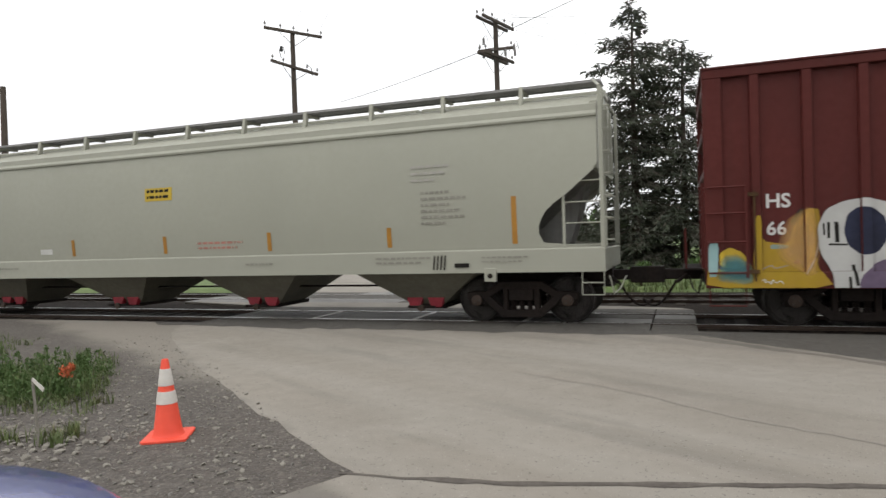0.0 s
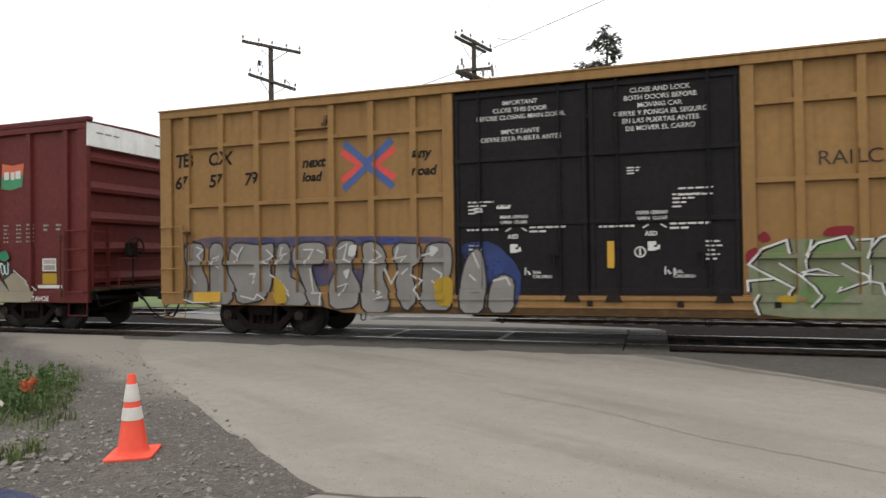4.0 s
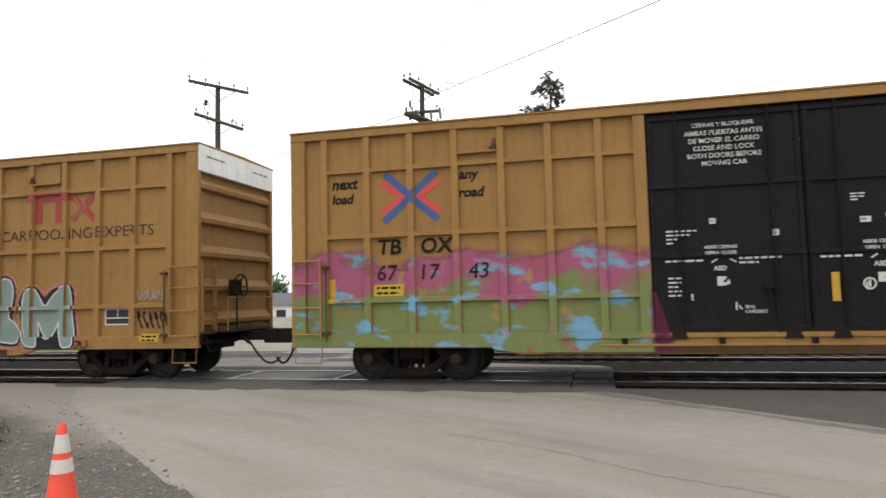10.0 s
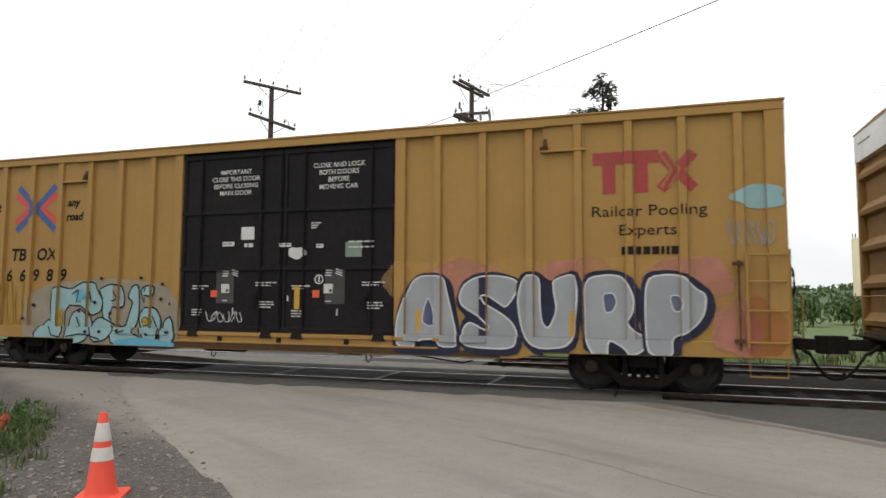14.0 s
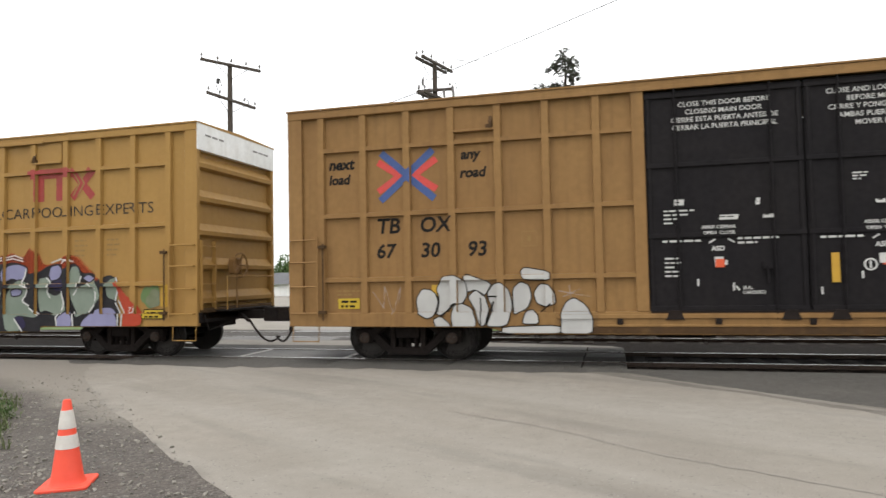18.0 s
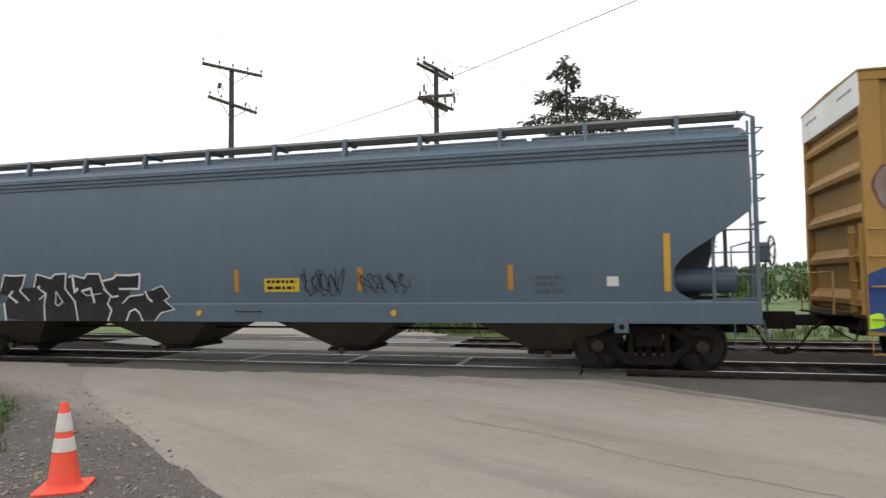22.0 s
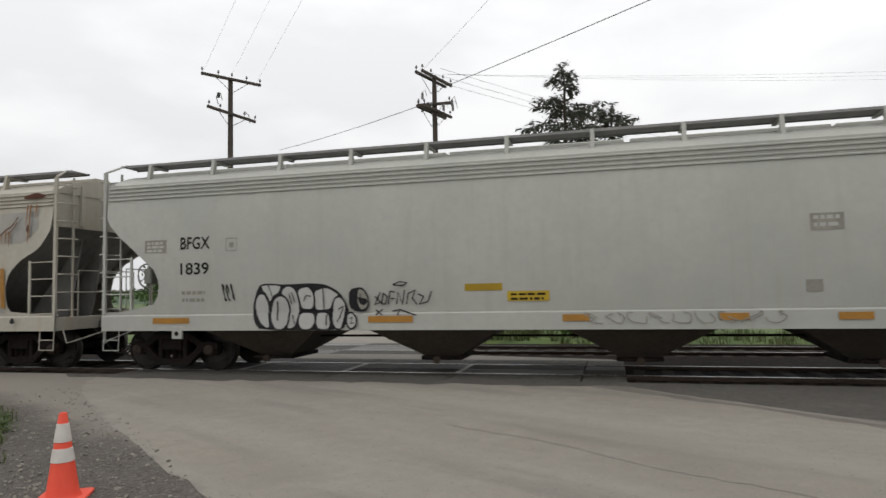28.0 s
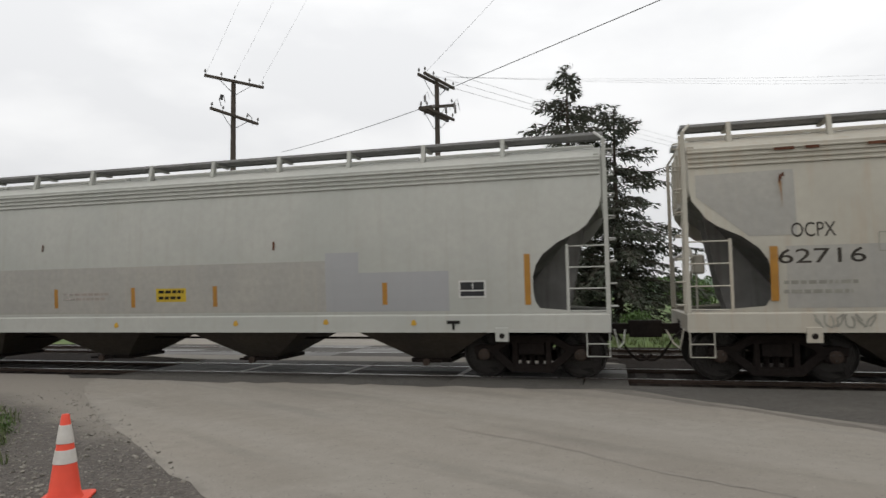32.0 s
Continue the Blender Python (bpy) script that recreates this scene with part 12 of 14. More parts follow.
p.poly(smooth([(6.59, 1.67), (6.92, 1.64), (6.96, 1.47), (6.68, 1.27)]), 'teal')
p.stroke([(6.88, 1.00), (6.70, 1.27), (7.06, 1.48), (7.80, 0.99)], 0.03, 'pitch')
p.done('graffiti', 'sand-coloured spray ground', lift=0.0104)
p.poly(smooth([(2.12, 0.72), (2.09, 1.16), (2.45, 2.00), (2.79, 2.23), (3.76, 2.16), (4.20, 2.29), (4.91, 2.24), (5.54, 2.13), (5.82, 2.28), (6.57, 2.02), (6.53, 1.32), (6.86, 1.00), (6.85, 0.63), (2.44, 0.56)]), 'sage').done('graffiti', 'grey-green ground between the letters', lift=0.005)
letter(p, [(2.45, 2.00), (2.90, 1.98), (2.93, 1.48), (2.70, 1.27), (2.70, 0.86), (2.21, 0.88), (2.09, 1.16), (2.44, 1.54)], 'silver', 'pitch', 'pale cyan and sand graffiti letter with dark outline', lift=0.0140, out=0.085)
letter(p, [(3.79, 1.98), (4.19, 1.98), (4.13, 1.48), (4.37, 0.83), (3.89, 0.82), (3.68, 1.43)], 'sand', 'pitch', 'pale cyan and sand graffiti letter with dark outline', lift=0.0156, out=0.085)
letter(p, [(2.79, 2.24), (3.24, 2.19), (3.28, 2.30), (3.76, 2.16), (3.68, 1.43), (3.83, 0.77), (2.75, 0.75), (2.87, 1.48)], 'palecyan', 'pitch', 'pale cyan and sand graffiti letter with dark outline', lift=0.0172, out=0.085)
letter(p, [(4.12, 2.35), (4.49, 2.21), (4.91, 2.24), (4.75, 1.84), (5.20, 0.94), (4.99, 0.83), (4.68, 0.75), (4.61, 1.27), (4.47, 0.85), (4.26, 0.85), (4.14, 1.58), (4.25, 2.00)], 'sand', 'pitch', 'pale cyan and sand graffiti letter with dark outline', lift=0.0188, out=0.085)
letter(p, [(4.95, 2.20), (5.54, 2.13), (5.41, 1.68), (5.33, 1.12), (5.15, 1.01), (4.90, 1.58)], 'silver', 'pitch', 'pale cyan and sand graffiti letter with dark outline', lift=0.0204, out=0.085)
letter(p, [(5.51, 1.88), (5.81, 1.92), (5.85, 1.40), (5.90, 1.37), (6.19, 1.22), (6.14, 0.87), (5.84, 0.61), (5.34, 0.60), (5.35, 1.35)], 'sand', 'pitch', 'pale cyan and sand graffiti letter with dark outline', lift=0.0220, out=0.085)
letter(p, [(5.81, 2.30), (6.09, 2.16), (6.48, 2.19), (6.57, 2.02), (6.37, 1.39), (5.83, 1.40), (5.91, 1.77)], 'palecyan', 'pitch', 'pale cyan and sand graffiti letter with dark outline', lift=0.0236, out=0.085)
p.stroke([(3.28, 2.27), (3.29, 1.32), (3.45, 0.82)], 0.035, 'pitch')
p.stroke([(4.54, 1.79), (4.51, 1.58), (4.59, 1.59)], 0.05, 'pitch')
p.stroke([(5.36, 1.55), (5.45, 1.12), (5.35, 1.11)], 0.06, 'pitch')
p.stroke([(2.76, 2.26), (3.24, 2.20), (3.28, 2.33), (3.78, 2.18)], 0.028, 'chalk')
p.stroke([(4.11, 2.37), (4.49, 2.23), (4.93, 2.27), (5.57, 2.15)], 0.028, 'chalk')
p.stroke([(5.80, 2.33), (6.09, 2.18), (6.49, 2.22), (6.61, 2.01)], 0.028, 'chalk')
p.stroke([(7.06, 1.51), (7.81, 1.01)], 0.028, 'chalk')
p.stroke([(2.44, 2.03), (2.91, 2.01)], 0.028, 'chalk')
p.stroke([(4.76, 1.84), (5.21, 0.92)], 0.028, 'chalk')
p.stroke([(4.14, 1.79), (4.15, 1.48), (4.37, 0.83)], 0.028, 'chalk')
p.done('graffiti', 'dark inner lines', lift=0.0280)

p.blob(6.75, 1.85, 0.16, 0.14, "jade", 3).scrawl(6.4, 6.9, 1.4, 1.7, 0.025, "white", 3, 4).word("TAHOE", 7.75, 0.76, "white", high=0.12, bold=0.02).rect(3.3, 3.65, 1.1, 1.22, "reflect_y").rect(5.45, 5.85, 1.1, 1.22, "reflect_y").done("graffiti", "small white writing and green dot", lift=0.03)

# first oxide-red car
p = Paint(RED1)
p.word("HS", -8.46, 2.04, "white", high=0.24, bold=0.02).word("66", -8.46, 1.59, "white", high=0.23, bold=0.02).done("lettering", "white car marks")
p.poly(smooth([(-9.41, 0.73), (-9.37, 1.07), (-8.69, 0.96), (-8.63, 1.92), (-8.55, 1.93), (-8.54, 1.50), (-8.14, 1.43), (-8.06, 1.77), (-7.89, 2.01), (-7.67, 2.00), (-7.76, 1.10), (-7.49, 0.72)]), 'mustard')
p.poly(smooth([(-9.19, 1.07), (-9.19, 1.32), (-9.02, 1.41), (-8.82, 1.31), (-8.71, 1.06)]), 'sign_yellow')
p.poly(smooth([(-9.36, 1.49), (-9.20, 1.50), (-9.23, 0.92), (-9.37, 0.91)]), 'palecyan')
p.poly(smooth([(-8.42, 1.44), (-8.14, 1.43), (-8.13, 1.37), (-8.40, 1.36)]), 'mint')
p.poly(smooth([(-8.13, 1.78), (-7.98, 2.01), (-7.89, 2.01), (-8.02, 1.73)]), 'pitch')
p.poly(smooth([(-8.08, 1.12), (-8.01, 1.22), (-7.93, 1.12)]), 'blush')
p.poly(smooth([(-8.01, 1.53), (-7.96, 1.62), (-7.91, 1.53)]), 'blush')
p.done('graffiti', 'ochre and teal spray field', lift=0.0152)
soft(p, [(-9.2, 0.9), (-9.1, 1.2), (-8.9, 1.22), (-8.72, 1.05), (-8.75, 0.85)], 'aqua_mist', 'faint teal overspray', lift=0.019)
soft(p, [(-8.2, 1.3), (-8.1, 1.75), (-7.85, 1.95), (-7.75, 1.5), (-7.85, 1.0)], 'glow', 'faint orange overspray', lift=0.019, spread=0.3)
p.ribbon(curved([(-8.56, 0.85), (-8.5, 0.87), (-8.52, 0.81), (-8.46, 0.84), (-8.42, 0.78), (-8.4, 0.87), (-8.35, 0.8), (-8.28, 0.85), (-8.24, 0.79)]), 0.014, 'white').ribbon(curved([(-8.55, 1.03), (-8.4, 1.1), (-8.35, 1.04), (-8.16, 1.09)]), 0.018, 'ghost').ribbon(curved([(-7.9, 0.95), (-7.75, 1.25), (-7.7, 1.5)]), 0.02, 'ghost')
p.done('graffiti', 'thin pale scribbles', lift=0.022)
p.poly(smooth([(-7.73, 1.71), (-7.60, 1.99), (-7.35, 2.11), (-7.03, 2.15), (-6.71, 2.05), (-6.18, 1.88), (-6.05, 0.62), (-7.50, 0.61), (-7.54, 1.00), (-7.70, 1.29)]), 'chalk')
p.poly(smooth([(-7.36, 1.63), (-7.31, 1.89), (-7.15, 2.01), (-6.95, 1.99), (-6.78, 1.82), (-6.76, 1.49), (-6.90, 1.27), (-7.12, 1.24), (-7.30, 1.39)]), 'navyring')
p.poly(smooth([(-7.18, 0.61), (-7.15, 0.90), (-6.89, 1.15), (-6.50, 1.21), (-6.19, 1.03), (-6.18, 0.61)]), 'violet')
p.stroke([(-7.57, 1.78), (-7.57, 1.52)], 0.04, 'ink')
p.stroke([(-7.46, 1.78), (-7.45, 1.45)], 0.06, 'ink')
p.stroke([(-7.64, 1.76), (-7.63, 1.57)], 0.03, 'ink')
p.stroke([(-7.57, 1.42), (-7.31, 1.41)], 0.03, 'ink')
p.stroke([(-7.24, 1.09), (-7.19, 0.76)], 0.05, 'ink')
p.stroke([(-7.30, 0.90), (-7.29, 0.71)], 0.04, 'ink')
p.done('graffiti', 'white and purple rounded graffiti', lift=0.0312)
wild(p, -5.2, 4.5, 0.8, 1.9, 7, ["violet", "mustard", "silver"], "pitch", "purple and ochre graffiti letters", 33, "white", 0.24)


# ---- covered hoppers ----
def tapes(p, xs, z0, z1, mat="reflect", w=0.1):
    for x in xs:
        p.rect(x - w / 2, x + w / 2, z0, z1, mat)
        p.done("reflector", "amber reflector strip")


p = Paint(HOP1, 1.5)
p.word("WLPX", -7.88, 2.62, "ink", high=0.26, wide=0.86).word("921325", -7.9, 2.17, "ink", high=0.28, wide=1.04).done("lettering", "black car marks")
p.stroke([(-6.3, 2.43), (-6.05, 2.43), (-6.05, 2.68), (-6.3, 2.68), (-6.3, 2.43)], 0.014, "faint_ink", caps=False).bars(-6.22, 2.6, [0.08], 0.1, 0.1, "faint_ink").done("lettering", "small boxed mark")
p.bars(-7.85, 2.0, [0.9, 0.8], 0.07, 0.15, "faint_ink", 3).bars(6.49, 2.64, [0.6, 0.95, 0.6, 0.8, 0.9, 0.5], 0.05, 0.12, "faint_ink", 4).bars(6.3, 3.15, [0.8, 0.7, 0.5], 0.05, 0.13, "hop_patch", 5).done("lettering", "faint small print")
yellow_placard(p, -0.44, 0.35, 2.79, 3.09, 3)
p.bars(1.0, 1.8, [1.25, 1.1], 0.05, 0.11, "blush", 5).rect(-3.9, -3.5, 1.62, 1.75, "white").done("lettering", "faded red print")
tapes(p, (-8.3, 8.36), 1.57, 2.46)
tapes(p, (-5.7, -2.78, 0.08, 2.93, 5.78), 1.56, 1.96)
p.bars(5.46, 1.36, [1.2, 1.0], 0.04, 0.09, "faint_ink", 6).bars(-9.0, 1.35, [0.4, 0.6], 0.05, 0.1, "faint_ink", 7).bars(-5.6, 1.3, [0.9], 0.04, 0.1, "faint_ink", 8).bars(2.3, 1.3, [0.7], 0.04, 0.1, "faint_ink", 9)
for k in range(4):
    p.rect(6.7 + 0.075 * k, 6.73 + 0.075 * k, 1.1, 1.38, "ink", 0.03)
p.rect(7.15, 7.45, 1.14, 1.22, "ink").bars(7.7, 1.34, [0.9, 0.8], 0.03, 0.08, "faint_ink", 4).done("lettering", "small print on the side sill")

p = Paint(HOP_U, 1.3)
p.word("OCPX", -8.02, 2.38, "ink", high=0.25, wide=0.9, bold=0.02).word("71590", -8.02, 1.95, "ink", high=0.25, wide=0.92, bold=0.02).done("lettering", "black car marks")
p.bars(-7.95, 1.75, [1.0, 1.0], 0.06, 0.13, "slope_blue", 3).stroke([(-6.35, 2.1), (-6.15, 2.1), (-6.15, 2.3), (-6.35, 2.3), (-6.35, 2.1)], 0.014, "faint_ink", caps=False).bars(6.1, 1.75, [0.5, 0.4, 0.5], 0.06, 0.12, "slope_blue", 6).rect(7.35, 7.55, 1.55, 1.72, "white").done("lettering", "faint small print")
tapes(p, (-8.32, 8.36), 1.45, 2.45, "reflect_y", 0.11)
tapes(p, (-5.9, -2.9, 0.03, 2.72, 5.65), 1.5, 1.96, "reflect", 0.1)
yellow_placard(p, 0.66, 1.43, 1.5, 1.77, 4)
p.scrawl(1.5, 2.4, 1.4, 1.95, 0.013, "ink", 3, 5).scrawl(1.45, 2.3, 1.5, 1.85, 0.016, "ink", 9, 4).scrawl(2.65, 3.7, 1.45, 1.85, 0.013, "ink", 4, 5).scrawl(2.7, 3.75, 1.55, 1.8, 0.016, "ink", 12, 4).scrawl(-6.5, -6.0, 1.4, 1.65, 0.03, "ink", 5, 5).done("graffiti_tag", "black tags")
for x in (-5.2, -0.95, 3.3):
    p.blob(x + 0.1, 1.08, 0.06, 0.06, "reflect_y", 2)
p.bars(0.0, 1.12, [0.6], 0.03, 0.06, "ink", 4).done("decal", "small yellow dots on the sill")
form(p, "pitch", [(-5.91, 1.30), (-5.79, 1.44), (-6.04, 1.52), (-5.91, 1.93), (-5.67, 1.91), (-5.31, 1.92), (-5.41, 1.63), (-5.08, 1.64), (-5.02, 1.94), (-4.61, 1.84), (-4.50, 1.93), (-4.21, 1.94), (-4.13, 1.88), (-4.02, 1.90), (-3.71, 1.83), (-3.64, 1.93), (-3.31, 1.92), (-3.26, 1.76), (-2.95, 1.82), (-2.88, 1.89), (-2.52, 1.88), (-2.28, 1.91), (-2.31, 1.59), (-2.54, 1.56), (-2.58, 1.44), (-2.21, 1.47), (-2.00, 1.56), (-1.74, 1.65), (-1.56, 1.41), (-1.69, 1.34), (-1.43, 1.15), (-1.76, 1.08), (-1.91, 0.90), (-5.86, 0.88)])
p.done("graffiti_letter", "black graffiti word with white edges", lift=0.0060, step=0.00012)
p.ribbon(curved([(-6.04, 1.52), (-5.91, 1.93), (-5.67, 1.91), (-5.31, 1.92), (-5.41, 1.65), (-5.48, 1.57), (-5.22, 1.34)], False, 0), 0.035, "white")
p.ribbon(curved([(-5.08, 1.64), (-5.00, 1.94), (-4.61, 1.84), (-4.50, 1.93), (-4.20, 1.94), (-4.23, 1.61), (-3.96, 1.29), (-3.87, 0.90)], False, 0), 0.035, "white")
p.ribbon(curved([(-4.13, 1.86), (-4.02, 1.90), (-3.71, 1.83), (-3.64, 1.93), (-3.31, 1.92), (-3.26, 1.76), (-3.19, 1.60), (-3.04, 1.44), (-3.11, 1.29), (-3.00, 1.13), (-3.10, 0.89)], False, 0), 0.035, "white")
p.ribbon(curved([(-3.26, 1.76), (-2.95, 1.82), (-2.88, 1.89), (-2.52, 1.88), (-2.28, 1.91), (-2.31, 1.59), (-2.82, 1.59)], False, 0), 0.04, "white")
p.ribbon(curved([(-2.74, 1.28), (-2.57, 1.43), (-2.21, 1.47)], False, 0), 0.03, "white")
p.ribbon(curved([(-2.00, 1.56), (-1.74, 1.65), (-1.56, 1.41), (-1.69, 1.34), (-1.43, 1.15), (-1.76, 1.08), (-1.91, 0.90)], False, 0), 0.025, "white")
p.ribbon(curved([(-5.91, 1.30), (-5.84, 0.88)], False, 0), 0.05, "white")
p.ribbon(curved([(-5.67, 1.57), (-5.79, 1.46), (-5.55, 1.30)], False, 0), 0.05, "white")
p.ribbon(curved([(-4.90, 1.67), (-4.98, 1.64), (-4.75, 1.50), (-4.80, 1.35), (-4.76, 0.88)], False, 0), 0.04, "white")
p.ribbon(curved([(-4.96, 1.37), (-4.75, 1.50)], False, 0), 0.03, "white")
p.ribbon(curved([(-4.48, 1.56), (-4.50, 1.29), (-4.41, 1.23), (-4.31, 1.31), (-4.48, 1.56)], False, 0), 0.025, "white")
p.ribbon(curved([(-4.02, 1.86), (-3.98, 1.54), (-3.88, 1.61)], False, 0), 0.06, "white")
p.ribbon(curved([(-3.80, 1.55), (-3.55, 1.61), (-3.46, 1.29)], False, 0), 0.05, "white")
p.ribbon(curved([(-3.80, 1.55), (-3.66, 1.45), (-3.27, 1.50)], False, 0), 0.02, "white")
p.ribbon(curved([(-2.62, 0.90), (-2.53, 1.11), (-2.40, 1.16), (-2.29, 1.08), (-2.20, 0.89)], False, 0), 0.035, "white")
p.ribbon(curved([(-2.16, 1.54), (-2.09, 1.38), (-1.99, 1.32)], False, 0), 0.04, "white")
p.ribbon(curved([(-3.22, 1.60), (-3.00, 1.42), (-2.84, 1.44)], False, 0), 0.04, "white")
p.done("graffiti", "white edges of the black word", lift=0.0100, step=0.00012)

p = Paint(HOP_V, 1.28)
p.rect(-7.66, -6.66, 1.3, 2.32, "hop_pale").done("decal", "pale repainted square")
p.word("OCPX", -7.61, 2.33, "ink", high=0.27, wide=1.0, bold=0.02).word("70916", -7.58, 1.87, "ink", high=0.26, wide=0.92, bold=0.02).word("LD LMT 220000", -7.56, 1.5, "ink", high=0.075, wide=0.8, bold=0.01).word("LT WT 65500", -7.56, 1.36, "ink", high=0.075, wide=0.8, bold=0.01).done("lettering", "black car marks")
p.scrawl(-9.45, -8.45, 2.9, 3.55, 0.035, "wine_tag", 11, 5).stroke([(-9.2, 2.75), (-8.7, 2.6), (-8.4, 2.42)], 0.03, "wine_tag").done("graffiti_tag", "thin dark red tag")
soft(p, [(-6.87, 1.02), (-6.43, 2.39), (-5.84, 2.70), (-2.65, 2.75), (-0.00, 2.60), (0.10, 2.16), (0.97, 2.09), (1.21, 1.32), (1.20, 0.95), (-5.05, 0.93)], 'glow', 'orange spray glow', lift=0.0056, spread=0.24)
form(p, "brickred", [(-5.23, 2.52), (-4.92, 2.49), (-4.99, 2.29), (-5.21, 2.28)], edge="ink", w=0.025)
form(p, "brickred", [(-5.41, 1.80), (-4.93, 2.17), (-4.87, 1.79), (-5.26, 1.53)], edge="ink", w=0.025)
form(p, "brickred", [(-3.53, 2.33), (-3.20, 2.22), (-3.14, 1.76), (-3.34, 1.24), (-3.52, 1.53)], edge="ink", w=0.025)
form(p, "brickred", [(-3.20, 2.22), (-2.89, 2.08), (-2.84, 1.75), (-2.99, 1.29), (-3.23, 1.39)], edge="ink", w=0.025)
form(p, "brickred", [(-4.52, 1.72), (-4.17, 1.77), (-4.01, 1.42), (-3.74, 1.24), (-4.10, 1.16), (-4.38, 1.40)], edge="ink", w=0.025)
form(p, "brickred", [(-1.56, 2.02), (-1.36, 1.95), (-1.29, 1.36), (-1.49, 1.05), (-1.84, 0.91), (-1.56, 1.33)], edge="ink", w=0.025)
form(p, "brickred", [(-2.00, 2.31), (-1.69, 2.23), (-1.73, 2.12), (-1.96, 2.12)], edge="ink", w=0.025)
form(p, "brickred", [(-0.37, 2.42), (-0.15, 2.50), (-0.18, 2.34), (-0.34, 2.21)], edge="ink", w=0.025)
form(p, "brickred", [(-0.27, 2.19), (0.04, 2.31), (-0.04, 1.79), (-0.27, 1.90)], edge="ink", w=0.025)
form(p, "brickred", [(0.01, 1.76), (0.36, 1.59), (0.56, 1.26), (0.18, 1.26)], edge="ink", w=0.025)
form(p, "brickred", [(-5.72, 1.56), (-5.36, 1.61), (-5.36, 1.41), (-5.58, 1.37)], edge="ink", w=0.025)
form(p, "brickred", [(-5.01, 1.25), (-4.75, 1.07), (-4.69, 0.91), (-5.22, 0.91)], edge="ink", w=0.025)
form(p, "brickred", [(-4.17, 1.16), (-4.44, 0.91), (-3.76, 0.91)], edge="ink", w=0.025)
p.ribbon(curved([(-3.47, 2.14), (-3.26, 2.09)], False, 0), 0.018, "ghost")
p.ribbon(curved([(-3.44, 2.00), (-3.20, 1.94)], False, 0), 0.018, "ghost")
p.ribbon(curved([(-3.42, 1.85), (-3.18, 1.80)], False, 0), 0.018, "ghost")
p.ribbon(curved([(-3.36, 1.67), (-3.26, 1.64)], False, 0), 0.018, "ghost")
p.ribbon(curved([(-3.12, 2.05), (-2.94, 1.98)], False, 0), 0.018, "ghost")
p.ribbon(curved([(-1.53, 1.90), (-1.36, 1.84)], False, 0), 0.018, "ghost")
p.ribbon(curved([(-1.52, 1.75), (-1.35, 1.70)], False, 0), 0.018, "ghost")
p.ribbon(curved([(-1.51, 1.59), (-1.34, 1.54)], False, 0), 0.018, "ghost")
p.ribbon(curved([(-1.49, 1.43), (-1.34, 1.39)], False, 0), 0.018, "ghost")
p.ribbon(curved([(-0.20, 2.15), (-0.05, 2.19)], False, 0), 0.018, "ghost")
p.ribbon(curved([(-0.21, 2.01), (-0.06, 2.05)], False, 0), 0.018, "ghost")
p.ribbon(curved([(0.13, 1.57), (0.40, 1.48)], False, 0), 0.018, "ghost")
p.ribbon(curved([(0.19, 1.41), (0.47, 1.35)], False, 0), 0.018, "ghost")
p.ribbon(curved([(-5.19, 2.40), (-5.02, 2.39)], False, 0), 0.018, "ghost")
p.done("graffiti", "brick-red striped depth of the letters", lift=0.0060, step=0.00012)
form(p, "deepgreen", [(-6.38, 1.50), (-6.31, 1.66), (-6.09, 1.66), (-5.65, 1.62), (-5.58, 1.43), (-5.36, 1.37), (-5.12, 1.69), (-4.92, 1.25), (-5.22, 0.95), (-5.57, 0.93), (-6.30, 1.05)], edge="ink", w=0.03)
form(p, "midgreen", [(-6.14, 2.36), (-5.88, 2.44), (-5.84, 2.54), (-5.27, 2.56), (-5.30, 2.30), (-5.16, 2.30), (-5.21, 2.09), (-5.41, 1.92), (-5.51, 1.80), (-5.48, 1.68), (-5.65, 1.62), (-6.09, 1.66), (-6.28, 1.71), (-6.09, 1.93), (-6.17, 2.18)], edge="ink", w=0.035)
p.done("graffiti_letter", "two-tone green graffiti letter with white highlights", lift=0.0100, step=0.00012)
form(p, "deepgreen", [(-5.12, 1.69), (-4.31, 1.80), (-3.50, 1.86), (-3.28, 1.76), (-3.56, 1.53), (-4.10, 1.18), (-4.65, 0.92), (-5.00, 0.95), (-4.94, 1.25)], edge="ink", w=0.03)
form(p, "midgreen", [(-5.16, 2.28), (-4.87, 2.39), (-4.57, 2.42), (-4.38, 2.04), (-4.32, 2.37), (-3.63, 2.48), (-3.55, 2.23), (-3.50, 1.88), (-4.31, 1.80), (-5.08, 1.72)], edge="ink", w=0.035)
p.done("graffiti_letter", "two-tone green graffiti letter with white highlights", lift=0.0140, step=0.00012)
form(p, "deepgreen", [(-2.91, 1.61), (-1.59, 1.60), (-1.55, 1.33), (-1.81, 1.05), (-1.94, 0.92), (-2.84, 0.92), (-2.87, 1.29)], edge="ink", w=0.03)
form(p, "midgreen", [(-2.81, 2.57), (-2.00, 2.33), (-1.96, 2.12), (-1.56, 2.12), (-1.56, 1.84), (-1.59, 1.60), (-2.84, 1.61), (-2.91, 1.75), (-2.77, 1.92), (-2.81, 2.33)], edge="ink", w=0.035)
form(p, "brickred", [(-2.58, 1.46), (-2.25, 1.51), (-2.19, 1.34), (-2.45, 1.27)], edge="white", w=0.02)
p.done("graffiti_letter", "two-tone green graffiti letter with white highlights", lift=0.0180, step=0.00012)
